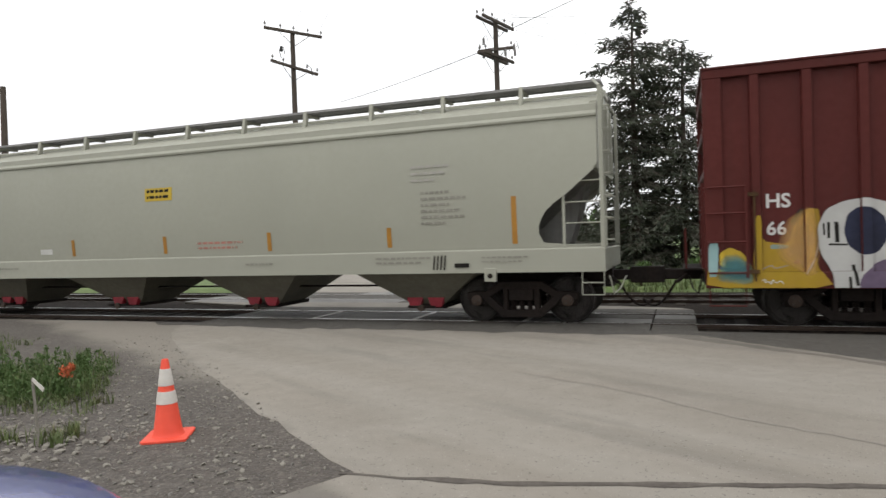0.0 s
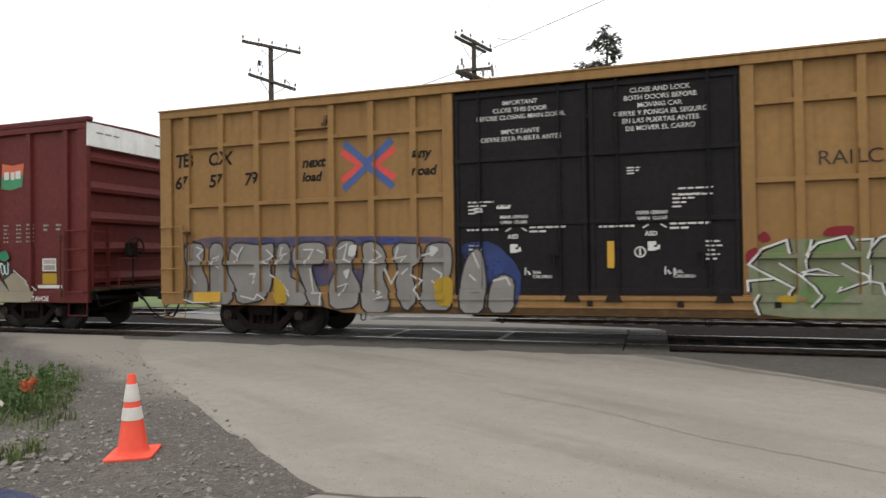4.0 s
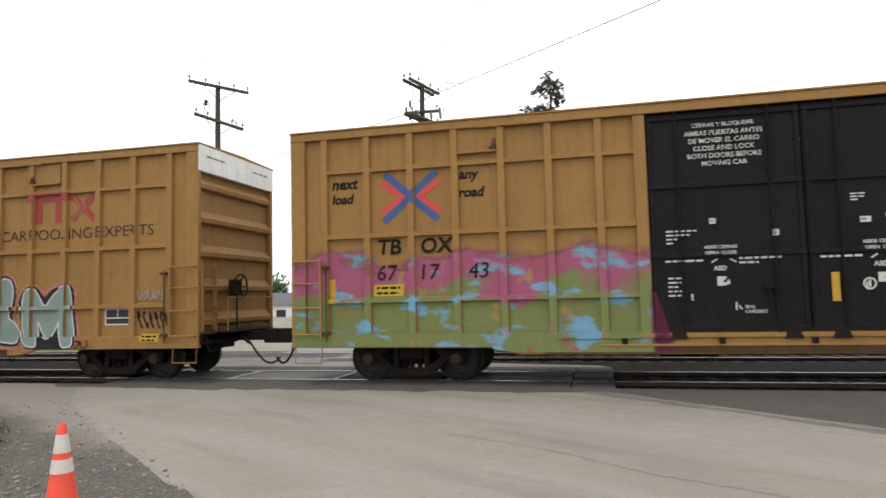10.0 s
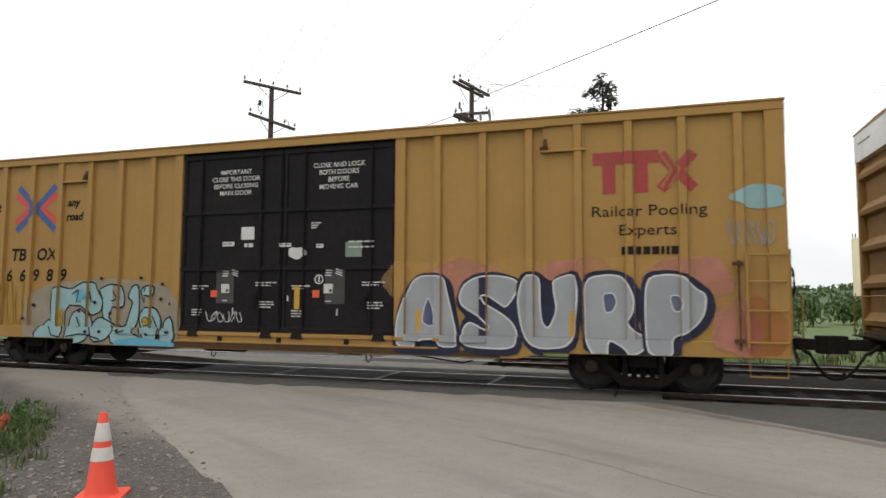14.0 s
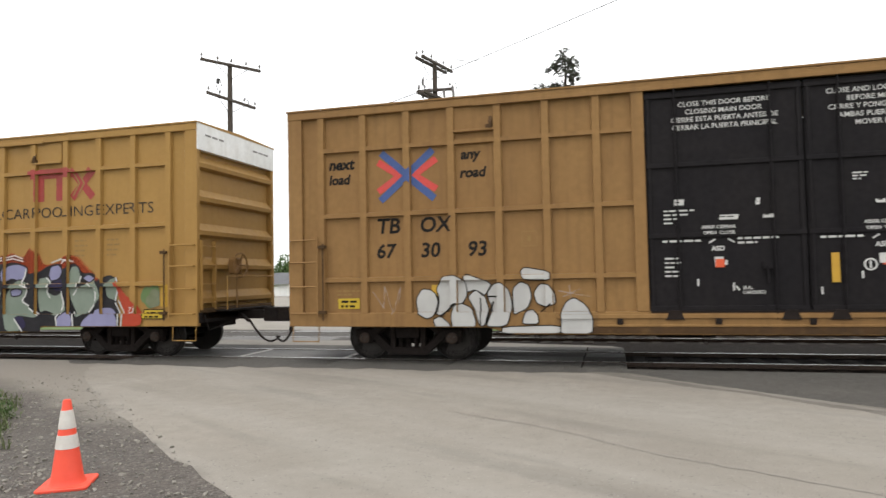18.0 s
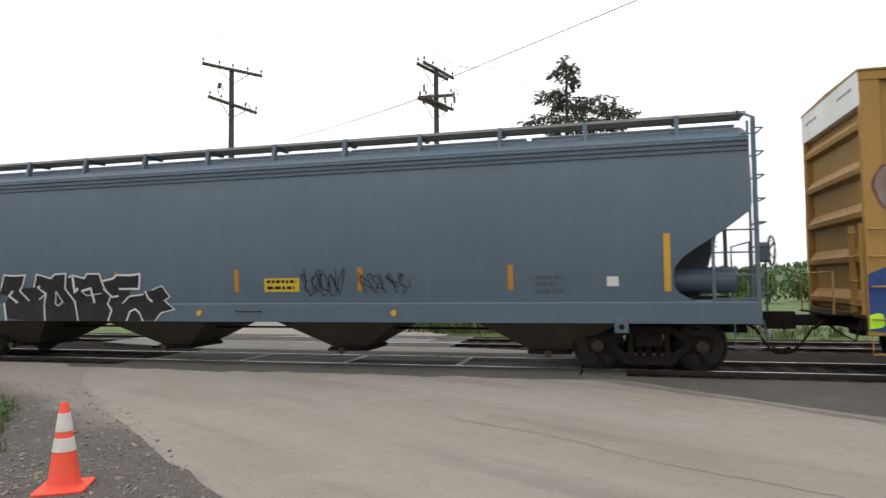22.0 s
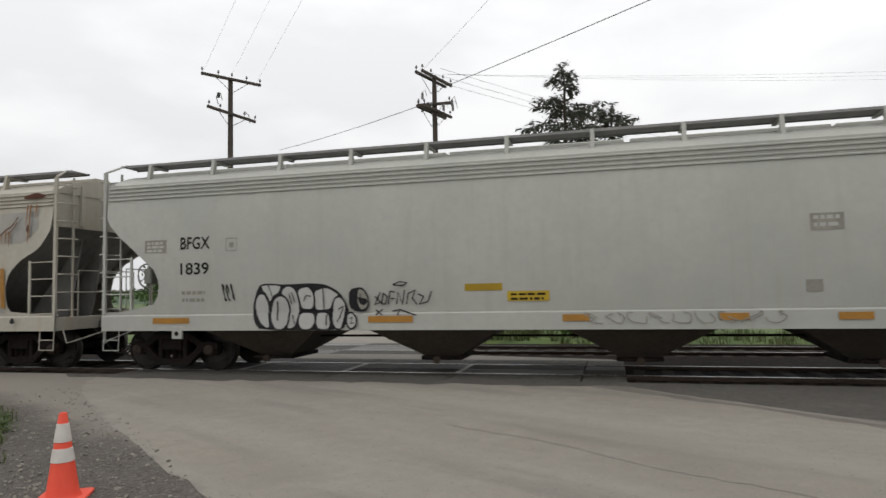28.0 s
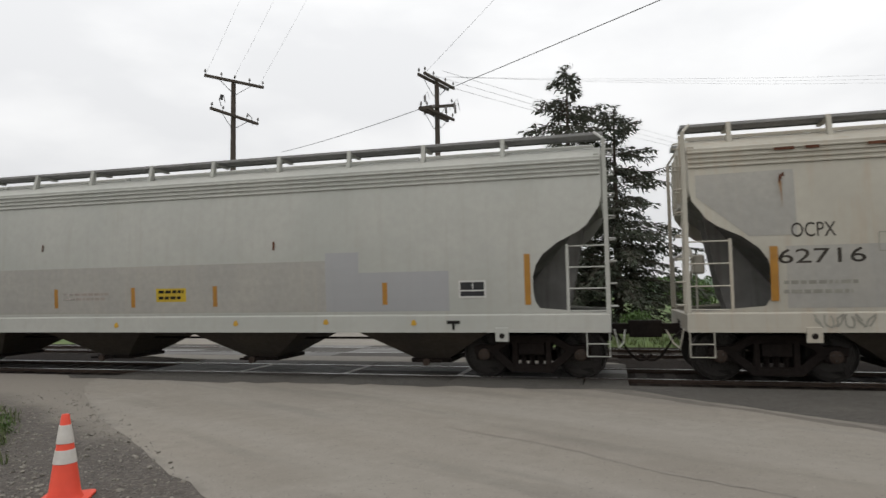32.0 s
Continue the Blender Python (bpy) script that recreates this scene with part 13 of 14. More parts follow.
form(p, "deepgreen", [(-1.35, 1.66), (0.03, 1.68), (0.17, 1.37), (0.13, 1.20), (-0.35, 1.03), (-0.83, 1.14), (-1.19, 1.27), (-1.43, 1.32)], edge="ink", w=0.03)
form(p, "midgreen", [(-1.12, 2.40), (-0.54, 2.50), (-0.48, 2.26), (-0.28, 2.20), (-0.36, 1.93), (-0.16, 1.88), (0.03, 1.68), (-1.31, 1.66), (-1.39, 1.78), (-1.19, 1.95), (-1.12, 2.17)], edge="ink", w=0.035)
form(p, "brickred", [(-0.73, 1.60), (-0.46, 1.60), (-0.33, 1.43), (-0.53, 1.31), (-0.68, 1.44)], edge="white", w=0.02)
p.done("graffiti_letter", "two-tone green graffiti letter with white highlights", lift=0.0220, step=0.00012)
p.ribbon(curved([(-6.11, 2.32), (-5.88, 2.40)], False, 0), 0.022, "white")
p.ribbon(curved([(-5.84, 2.45), (-5.52, 2.50), (-5.30, 2.51), (-5.31, 2.32)], False, 0), 0.022, "white")
p.ribbon(curved([(-5.18, 2.25), (-5.24, 2.08), (-5.45, 1.94)], False, 0), 0.022, "white")
p.ribbon(curved([(-5.88, 2.39), (-5.83, 2.15)], False, 0), 0.022, "white")
p.ribbon(curved([(-5.78, 1.80), (-5.48, 1.76), (-5.49, 1.58)], False, 0), 0.022, "white")
p.ribbon(curved([(-4.59, 2.38), (-4.41, 2.05), (-4.34, 2.04)], False, 0), 0.022, "white")
p.ribbon(curved([(-3.63, 2.45), (-3.55, 2.12), (-3.50, 1.86)], False, 0), 0.022, "white")
p.ribbon(curved([(-2.78, 2.50), (-2.02, 2.29)], False, 0), 0.022, "white")
p.ribbon(curved([(-1.96, 2.10), (-1.60, 2.09), (-1.58, 1.73), (-1.56, 1.33)], False, 0), 0.022, "white")
p.ribbon(curved([(-0.54, 2.46), (-0.48, 2.23), (-0.29, 2.17), (-0.36, 1.95)], False, 0), 0.022, "white")
p.ribbon(curved([(-0.82, 1.83), (-0.74, 2.05), (-0.68, 1.88)], False, 0), 0.022, "white")
p.ribbon(curved([(-1.35, 1.61), (-0.89, 1.49), (-0.65, 1.32)], False, 0), 0.022, "white")
p.ribbon(curved([(-5.09, 1.65), (-5.04, 1.37), (-4.92, 1.25), (-5.26, 0.93)], False, 0), 0.022, "white")
p.ribbon(curved([(-4.31, 1.78), (-4.28, 1.60)], False, 0), 0.022, "white")
p.ribbon(curved([(-4.66, 1.72), (-4.52, 1.48), (-4.14, 1.24), (-4.61, 0.92)], False, 0), 0.022, "white")
p.ribbon(curved([(-0.01, 1.66), (0.14, 1.37), (0.12, 1.21)], False, 0), 0.022, "white")
p.ribbon(curved([(-2.68, 1.52), (-2.60, 1.34), (-2.47, 1.27)], False, 0), 0.022, "white")
p.ribbon(curved([(-1.91, 0.94), (-1.75, 1.14), (-1.56, 1.28)], False, 0), 0.022, "white")
form(p, "deepgreen", [(-5.66, 2.14), (-5.54, 2.19), (-5.53, 2.04), (-5.64, 2.02)], turns=2)
form(p, "deepgreen", [(-4.66, 2.20), (-4.54, 2.24), (-4.51, 2.08), (-4.65, 2.07)], turns=2)
form(p, "deepgreen", [(-4.18, 2.23), (-4.07, 2.25), (-4.05, 2.10), (-4.16, 2.11)], turns=2)
form(p, "deepgreen", [(-3.84, 2.22), (-3.70, 2.26), (-3.66, 2.09), (-3.79, 2.03)], turns=2)
form(p, "deepgreen", [(-0.82, 2.32), (-0.58, 2.36), (-0.58, 2.21), (-0.79, 2.20)], turns=2)
form(p, "deepgreen", [(-0.64, 2.05), (-0.46, 2.06), (-0.46, 1.93), (-0.62, 1.93)], turns=2)
form(p, "deepgreen", [(-2.51, 2.09), (-2.32, 2.11), (-2.32, 1.97), (-2.50, 1.95)], turns=2)
p.done("graffiti", "white highlights and dark spots on the letters", lift=0.0280, step=0.00012)
p.word("DESO.", -6.35, 0.97, "ink", high=0.14, wide=0.5).done("graffiti_tag", "small dark signature")
for k, x in enumerate((1.42, 1.68, 1.95, 2.36, 2.66, 2.96)):
    bar = [(x, 1.92), (x + 0.19, 1.92), (x + 0.19, 2.4 if k in (0, 3, 5) else 2.2), (x, 2.4 if k in (0, 3, 5) else 2.2)]
    p.poly(bar, "denim").ribbon(bar, 0.05, "indigo", True)
p.done("graffiti_tag", "row of blue painted bars")
p.blob(0.6, 1.7, 0.5, 0.5, "glow", 4).bars(0.3, 2.1, [0.4, 0.4, 0.45], 0.08, 0.15, "mustard", 3).bars(-0.35, 2.95, [0.6, 0.6, 0.6], 0.04, 0.09, "faint_ink", 2).done("graffiti", "orange sprayed square with small print")
SPIKES = [(4.00, 1.31), (4.11, 1.73), (4.18, 1.93), (4.32, 2.01), (4.49, 1.92), (4.60, 1.82), (4.84, 1.80), (4.95, 1.91), (5.01, 2.06), (5.10, 2.06), (5.11, 1.71), (5.23, 1.81), (5.32, 1.90), (5.47, 1.98), (5.70, 2.04), (5.75, 1.91), (5.99, 1.94), (6.03, 1.79), (6.20, 1.81), (6.24, 2.09), (6.35, 2.08), (6.30, 1.78), (6.52, 1.83), (6.74, 1.89), (6.88, 2.01), (7.00, 2.01), (6.92, 1.77), (7.10, 2.00), (7.23, 2.00), (7.18, 1.81), (7.35, 1.95), (7.49, 1.95), (7.57, 1.80), (7.91, 1.80), (7.90, 1.56), (7.70, 1.57), (7.84, 1.43), (8.09, 1.28), (8.49, 1.10), (8.81, 1.01), (8.48, 0.89), (4.48, 0.90), (4.29, 1.18)]
for wide in (0.36, 0.29, 0.22, 0.15, 0.08):
    p.ribbon(curved(SPIKES, True, 2), wide, "aqua_mist", True)
p.done("graffiti", "faint teal overspray", lift=0.0056, step=0.00035)
form(p, "violet", SPIKES)
p.ribbon(curved([(4.18, 1.95), (4.20, 1.63), (4.35, 1.33), (4.68, 1.02), (4.87, 0.90)], False), 0.203, "inkviolet")
p.ribbon(curved([(4.46, 1.86), (4.55, 1.57), (4.78, 1.37), (5.02, 1.30)], False), 0.135, "inkviolet")
p.ribbon(curved([(4.60, 1.77), (4.85, 1.76), (4.95, 1.67), (4.74, 1.50), (4.60, 1.56)], False), 0.095, "inkviolet")
p.ribbon(curved([(5.05, 2.04), (5.03, 1.71), (5.09, 1.42)], False), 0.189, "inkviolet")
p.ribbon(curved([(5.19, 1.79), (5.21, 1.51), (5.14, 1.30)], False), 0.162, "inkviolet")
p.ribbon(curved([(5.35, 1.82), (5.47, 1.95), (5.71, 1.99)], False), 0.108, "inkviolet")
p.ribbon(curved([(5.35, 1.81), (5.46, 1.61), (5.64, 1.46), (5.94, 1.30)], False), 0.108, "inkviolet")
p.ribbon(curved([(5.71, 1.96), (5.66, 1.70), (5.78, 1.55), (6.03, 1.44)], False), 0.108, "inkviolet")
p.ribbon(curved([(5.76, 1.89), (5.99, 1.89), (5.98, 1.73), (5.78, 1.67)], False), 0.081, "inkviolet")
p.ribbon(curved([(6.30, 2.07), (6.25, 1.69), (6.30, 1.50), (6.52, 1.29)], False), 0.162, "inkviolet")
p.ribbon(curved([(6.07, 1.77), (5.83, 1.62), (6.21, 1.54)], False), 0.095, "inkviolet")
p.ribbon(curved([(6.38, 1.76), (6.67, 1.81), (6.43, 1.59), (6.75, 1.58)], False), 0.108, "inkviolet")
p.ribbon(curved([(6.94, 1.99), (6.78, 1.82), (6.46, 1.59), (6.60, 1.40), (6.82, 1.24)], False), 0.108, "inkviolet")
p.ribbon(curved([(7.19, 1.98), (7.05, 1.77), (6.87, 1.58), (6.99, 1.39), (7.21, 1.19)], False), 0.121, "inkviolet")
p.ribbon(curved([(7.46, 1.94), (7.40, 1.71), (7.56, 1.48), (7.84, 1.29), (8.18, 1.18)], False), 0.189, "inkviolet")
p.ribbon(curved([(7.60, 1.76), (7.91, 1.77), (7.87, 1.57), (7.68, 1.61)], False), 0.081, "inkviolet")
p.ribbon(curved([(7.26, 1.67), (7.48, 1.48), (7.24, 1.33)], False), 0.081, "inkviolet")
p.ribbon(curved([(5.36, 1.51), (5.46, 1.30), (5.31, 1.31)], False), 0.135, "inkviolet")
p.ribbon(curved([(6.56, 1.49), (6.45, 1.32), (6.09, 1.30)], False), 0.081, "inkviolet")
p.ribbon(curved([(4.34, 1.18), (4.58, 1.02), (5.06, 1.12), (5.27, 0.96)], False), 0.081, "inkviolet")
p.ribbon(curved([(5.25, 1.17), (5.39, 0.89)], False), 0.068, "inkviolet")
p.ribbon(curved([(5.44, 1.02), (5.90, 1.12), (6.17, 1.02), (6.27, 0.89)], False), 0.081, "inkviolet")
p.ribbon(curved([(6.45, 1.16), (6.53, 0.91)], False), 0.095, "inkviolet")
p.ribbon(curved([(6.71, 1.16), (6.80, 0.89)], False), 0.121, "inkviolet")
p.ribbon(curved([(7.06, 1.15), (7.24, 1.01), (7.05, 0.89)], False), 0.108, "inkviolet")
p.ribbon(curved([(7.32, 1.15), (7.67, 0.96), (8.09, 0.91)], False), 0.135, "inkviolet")
p.ribbon(curved([(7.74, 1.10), (8.16, 1.01), (8.58, 1.05)], False), 0.068, "inkviolet")
p.ribbon(curved([(4.73, 1.22), (4.97, 1.17), (5.16, 1.25)], False), 0.068, "inkviolet")
p.ribbon(curved([(5.56, 1.82), (5.46, 1.70), (5.60, 1.60)], False), 0.068, "inkviolet")
p.ribbon(curved([(6.72, 1.49), (6.89, 1.32), (7.15, 1.28)], False), 0.081, "inkviolet")
p.ribbon(curved([(4.31, 1.93), (4.40, 1.63), (4.64, 1.32)], False), 0.03, "lilacgrey")
p.ribbon(curved([(4.94, 1.62), (4.83, 1.47)], False), 0.03, "lilacgrey")
p.ribbon(curved([(5.56, 1.90), (5.60, 1.72)], False), 0.03, "lilacgrey")
p.ribbon(curved([(5.83, 1.83), (5.93, 1.81)], False), 0.03, "lilacgrey")
p.ribbon(curved([(6.60, 1.73), (6.51, 1.64)], False), 0.03, "lilacgrey")
p.ribbon(curved([(7.01, 1.91), (6.93, 1.77)], False), 0.03, "lilacgrey")
p.ribbon(curved([(7.52, 1.76), (7.59, 1.52), (7.84, 1.33)], False), 0.03, "lilacgrey")
for wedge in ([(3.95, 1.36), (4.35, 1.62), (4.36, 1.36), (4.1, 1.3)], [(4.18, 1.95), (4.32, 2.0), (4.3, 1.72), (4.16, 1.6)], [(4.98, 2.06), (5.16, 2.07), (5.14, 1.85), (4.92, 1.82)], [(5.3, 1.84), (5.46, 1.98), (5.9, 1.97), (5.66, 1.88)], [(6.2, 2.1), (6.38, 2.12), (6.36, 1.9), (6.24, 1.86)], [(5.28, 1.5), (5.5, 1.62), (5.46, 1.3), (5.24, 1.3)], [(5.9, 1.34), (6.3, 1.5), (6.5, 1.34), (6.2, 1.28)], [(6.44, 1.6), (6.9, 1.72), (6.84, 1.5), (6.6, 1.44)], [(7.02, 1.7), (7.2, 1.98), (7.3, 1.8), (7.14, 1.5)], [(4.5, 0.96), (5.2, 1.04), (5.4, 0.93), (4.7, 0.92)], [(6.3, 0.94), (6.9, 1.08), (7.3, 0.92)]):
    form(p, "inkviolet", wedge)
for x, z in ((4.62, 1.64), (4.96, 1.5), (5.56, 1.74), (5.9, 1.72), (6.06, 1.5), (6.94, 1.5), (7.3, 1.46), (7.7, 1.5), (4.9, 1.08), (5.7, 1.02), (6.62, 1.02), (7.5, 1.02)):
    form(p, "lilacgrey", [(x - 0.12, z - 0.03), (x - 0.02, z + 0.08), (x + 0.09, z + 0.09), (x + 0.05, z - 0.02), (x - 0.02, z - 0.09)])
p.done("graffiti_letter", "purple spiked graffiti letters with dark strokes", lift=0.0140, step=0.00012)
for x, w in ((-8.0, 0.94), (-5.9, 0.4), (-3.6, 0.5), (-1.2, 0.4), (3.1, 0.45), (5.76, 0.46), (8.14, 0.9), (0.55, 0.4)):
    p.rect(x - w / 2, x + w / 2, 1.09, 1.23, "reflect_y" if x > 4 else "reflect")
    p.done("reflector", "amber reflector strip", lift=0.024)

p = Paint(HOP_X, 1.26)
p.word("BFGX", -7.28, 2.59, "ink", high=0.26, wide=0.7, bold=0.015).word("1839", -7.28, 2.06, "ink", high=0.25, wide=0.68, bold=0.015).bars(-7.25, 1.72, [0.55, 0.55], 0.07, 0.15, "faint_ink", 3).done("lettering", "black car marks")
p.stroke([(-6.2, 2.53), (-5.95, 2.53), (-5.95, 2.79), (-6.2, 2.79), (-6.2, 2.53)], 0.014, "faint_ink", caps=False).bars(-6.12, 2.7, [0.1], 0.1, 0.1, "faint_ink", 2).done("lettering", "small boxed mark")
p.rect(-8.15, -7.62, 2.54, 2.81, "faint_ink").bars(-8.1, 2.77, [0.42, 0.42, 0.42], 0.05, 0.08, "hop_pale", 4).done("placard", "grey data placard")
p.rect(4.6, 5.1, 2.5, 2.78, "faint_ink").bars(4.65, 2.74, [0.4, 0.4], 0.06, 0.12, "hop_pale", 4).rect(4.5, 4.75, 1.5, 1.7, "faint_ink").rect(-1.2, -0.5, 1.62, 1.75, "mustard").done("placard", "grey data placards")
form(p, "pitch", [(-5.61, 1.33), (-5.53, 1.64), (-5.41, 1.85), (-4.93, 1.81), (-4.30, 1.83), (-3.99, 1.80), (-3.69, 1.64), (-3.54, 1.36), (-3.50, 1.15), (-3.66, 0.89), (-5.43, 0.91), (-5.56, 1.04)])
p.done("graffiti", "black ground of the bubble letters", lift=0.0040, step=0.00012)
form(p, "chalk", [(-5.41, 1.82), (-5.09, 1.82), (-4.94, 1.79), (-5.01, 1.63), (-5.14, 1.58), (-5.21, 1.43), (-5.31, 1.64), (-5.38, 1.69)], edge="pitch", w=0.035, turns=2)
p.done("graffiti_letter", "white bubble graffiti letter with black outline", lift=0.0070, step=0.00012)
form(p, "chalk", [(-4.27, 1.67), (-3.99, 1.76), (-3.74, 1.63), (-3.72, 1.56), (-3.84, 1.46), (-3.90, 1.30), (-4.16, 1.28), (-4.24, 1.31)], edge="pitch", w=0.035, turns=2)
p.done("graffiti_letter", "white bubble graffiti letter with black outline", lift=0.0095, step=0.00012)
form(p, "chalk", [(-5.44, 1.64), (-5.33, 1.64), (-5.23, 1.43), (-5.23, 1.17), (-5.21, 0.96), (-5.30, 0.93), (-5.45, 1.06), (-5.56, 1.33), (-5.53, 1.54)], edge="pitch", w=0.035, turns=2)
p.done("graffiti_letter", "white bubble graffiti letter with black outline", lift=0.0120, step=0.00012)
form(p, "chalk", [(-4.92, 1.74), (-4.79, 1.80), (-4.64, 1.73), (-4.56, 1.47), (-4.56, 1.21), (-4.66, 0.96), (-4.81, 0.91), (-4.87, 1.04), (-4.76, 1.32), (-4.83, 1.53), (-4.97, 1.63)], edge="pitch", w=0.035, turns=2)
p.done("graffiti_letter", "white bubble graffiti letter with black outline", lift=0.0145, step=0.00012)
form(p, "chalk", [(-4.61, 1.68), (-4.51, 1.75), (-4.35, 1.77), (-4.25, 1.65), (-4.23, 1.47), (-4.28, 1.30), (-4.52, 1.31), (-4.56, 1.47)], edge="pitch", w=0.035, turns=2)
p.done("graffiti_letter", "white bubble graffiti letter with black outline", lift=0.0170, step=0.00012)
form(p, "chalk", [(-4.55, 1.26), (-4.24, 1.26), (-4.21, 1.06), (-4.32, 0.91), (-4.53, 0.91), (-4.60, 1.06)], edge="pitch", w=0.035, turns=2)
p.done("graffiti_letter", "white bubble graffiti letter with black outline", lift=0.0195, step=0.00012)
form(p, "chalk", [(-4.18, 1.26), (-3.93, 1.26), (-3.88, 1.00), (-3.96, 0.90), (-4.17, 0.92), (-4.22, 1.06)], edge="pitch", w=0.035, turns=2)
p.done("graffiti_letter", "white bubble graffiti letter with black outline", lift=0.0220, step=0.00012)
form(p, "chalk", [(-5.19, 1.32), (-5.12, 1.53), (-4.97, 1.61), (-4.82, 1.53), (-4.76, 1.32), (-4.81, 1.01), (-4.95, 0.90), (-5.11, 0.93), (-5.19, 1.11)], edge="pitch", w=0.035, turns=2)
p.done("graffiti_letter", "white bubble graffiti letter with black outline", lift=0.0245, step=0.00012)
form(p, "chalk", [(-3.85, 1.41), (-3.79, 1.54), (-3.67, 1.56), (-3.56, 1.41), (-3.59, 1.15), (-3.66, 0.92), (-3.78, 0.92), (-3.86, 1.05)], edge="pitch", w=0.035, turns=2)
p.done("graffiti_letter", "white bubble graffiti letter with black outline", lift=0.0270, step=0.00012)
form(p, "chalk", [(-3.55, 1.20), (-3.45, 1.26), (-3.35, 1.15), (-3.35, 1.00), (-3.46, 0.91), (-3.55, 1.00)], edge="pitch", w=0.035, turns=2)
p.done("graffiti_letter", "white bubble graffiti letter with black outline", lift=0.0295, step=0.00012)
form(p, "pitch", [(-3.49, 1.69), (-3.23, 1.74), (-3.11, 1.61), (-3.07, 1.40), (-3.16, 1.25), (-3.35, 1.26), (-3.50, 1.35)])
form(p, "faint_ink", [(-3.30, 1.70), (-3.19, 1.67), (-3.10, 1.50), (-3.14, 1.33), (-3.26, 1.29), (-3.33, 1.45)])
p.ribbon(curved([(-5.03, 1.48), (-5.03, 1.10)], False, 0), 0.03, "pitch")
p.ribbon(curved([(-5.22, 1.80), (-5.14, 1.58)], False, 0), 0.02, "pitch")
p.ribbon(curved([(-4.77, 1.63), (-4.72, 1.42)], False, 0), 0.02, "pitch")
p.ribbon(curved([(-4.71, 1.66), (-4.65, 1.45)], False, 0), 0.02, "pitch")
p.ribbon(curved([(-4.46, 1.47), (-4.41, 1.59), (-4.30, 1.57)], False, 0), 0.02, "pitch")
p.ribbon(curved([(-4.04, 1.75), (-4.03, 1.31)], False, 0), 0.02, "pitch")
p.ribbon(curved([(-3.97, 1.21), (-3.98, 1.00)], False, 0), 0.02, "pitch")
p.ribbon(curved([(-3.73, 1.31), (-3.62, 1.36), (-3.69, 1.15), (-3.75, 1.07)], False, 0), 0.02, "pitch")
p.ribbon(curved([(-4.70, 1.21), (-4.66, 1.04)], False, 0), 0.02, "pitch")
p.ribbon(curved([(-3.50, 1.13), (-3.43, 1.15), (-3.47, 1.03), (-3.39, 1.05)], False, 0), 0.016, "pitch")
p.ribbon(curved([(-3.26, 1.60), (-3.24, 1.40)], False, 0), 0.018, "pitch")
p.ribbon(curved([(-3.20, 1.50), (-3.16, 1.40)], False, 0), 0.018, "pitch")
p.ribbon(curved([(-2.96, 1.55), (-2.85, 1.43), (-2.97, 1.39), (-2.84, 1.63)], False, 0), 0.025, "pitch")
p.ribbon(curved([(-2.83, 1.40), (-2.79, 1.60), (-2.71, 1.54), (-2.75, 1.40), (-2.83, 1.40)], False, 0), 0.025, "pitch")
p.ribbon(curved([(-2.70, 1.39), (-2.65, 1.64), (-2.55, 1.62)], False, 0), 0.025, "pitch")
p.ribbon(curved([(-2.65, 1.50), (-2.56, 1.50)], False, 0), 0.025, "pitch")
p.ribbon(curved([(-2.53, 1.39), (-2.49, 1.62), (-2.41, 1.39), (-2.36, 1.66)], False, 0), 0.025, "pitch")
p.ribbon(curved([(-2.33, 1.39), (-2.29, 1.59), (-2.15, 1.65), (-2.21, 1.50), (-2.12, 1.38)], False, 0), 0.025, "pitch")
p.ribbon(curved([(-2.10, 1.58), (-1.99, 1.53), (-2.07, 1.39), (-1.91, 1.43), (-1.83, 1.63)], False, 0), 0.025, "pitch")
p.ribbon(curved([(-2.60, 1.76), (-2.45, 1.82), (-2.31, 1.79), (-2.40, 1.74), (-2.60, 1.76)], False, 0), 0.025, "pitch")
p.ribbon(curved([(-2.95, 1.29), (-2.81, 1.19)], False, 0), 0.025, "pitch")
p.ribbon(curved([(-2.81, 1.30), (-2.95, 1.19)], False, 0), 0.025, "pitch")
p.ribbon(curved([(-2.61, 1.26), (-2.47, 1.29), (-2.14, 1.18)], False, 0), 0.025, "pitch")
p.ribbon(curved([(-2.47, 1.29), (-2.51, 1.18)], False, 0), 0.025, "pitch")
p.done("graffiti_tag", "black hand-drawn marks", lift=0.0340, step=0.00012)
p.scrawl(-6.3, -6.0, 1.5, 1.85, 0.025, "ink", 8, 3).scrawl(0.9, 4.2, 1.0, 1.2, 0.02, "faint_ink", 9, 9).done("graffiti_tag", "black tags")
yellow_placard(p, -0.41, 0.35, 1.42, 1.6, 5)
for x, w in ((-7.52, 0.88), (-2.67, 0.9), (0.8, 0.46), (3.4, 0.46), (5.2, 0.5), (7.6, 0.8)):
    p.rect(x - w / 2, x + w / 2, 1.05, 1.17, "reflect").done("reflector", "amber reflector strip")

p = Paint(HOP_Y, 1.26)
p.rect(-7.75, -3.3, 1.3, 2.32, "hop_patch").rect(5.3, 7.93, 1.3, 2.05, "hop_patch").poly([(-9.1, 3.2), (-9.1, 3.58), (-7.57, 3.6), (-7.57, 2.5), (-8.3, 2.5)], "hop_patch").poly([(7.75, 3.58), (8.8, 3.6), (8.86, 3.2), (8.4, 2.87), (7.75, 2.9)], "hop_patch").done("decal", "grey repainted patches")
p.word("OCPX", -7.66, 2.46, "worn_ink", high=0.24, wide=0.66, bold=0.0).word("62716", -7.87, 2.03, "worn_ink", high=0.24, wide=1.28, bold=0.005).bars(-7.8, 1.75, [1.1, 1.0], 0.06, 0.15, "faint_ink", 3).done("lettering", "black car marks")
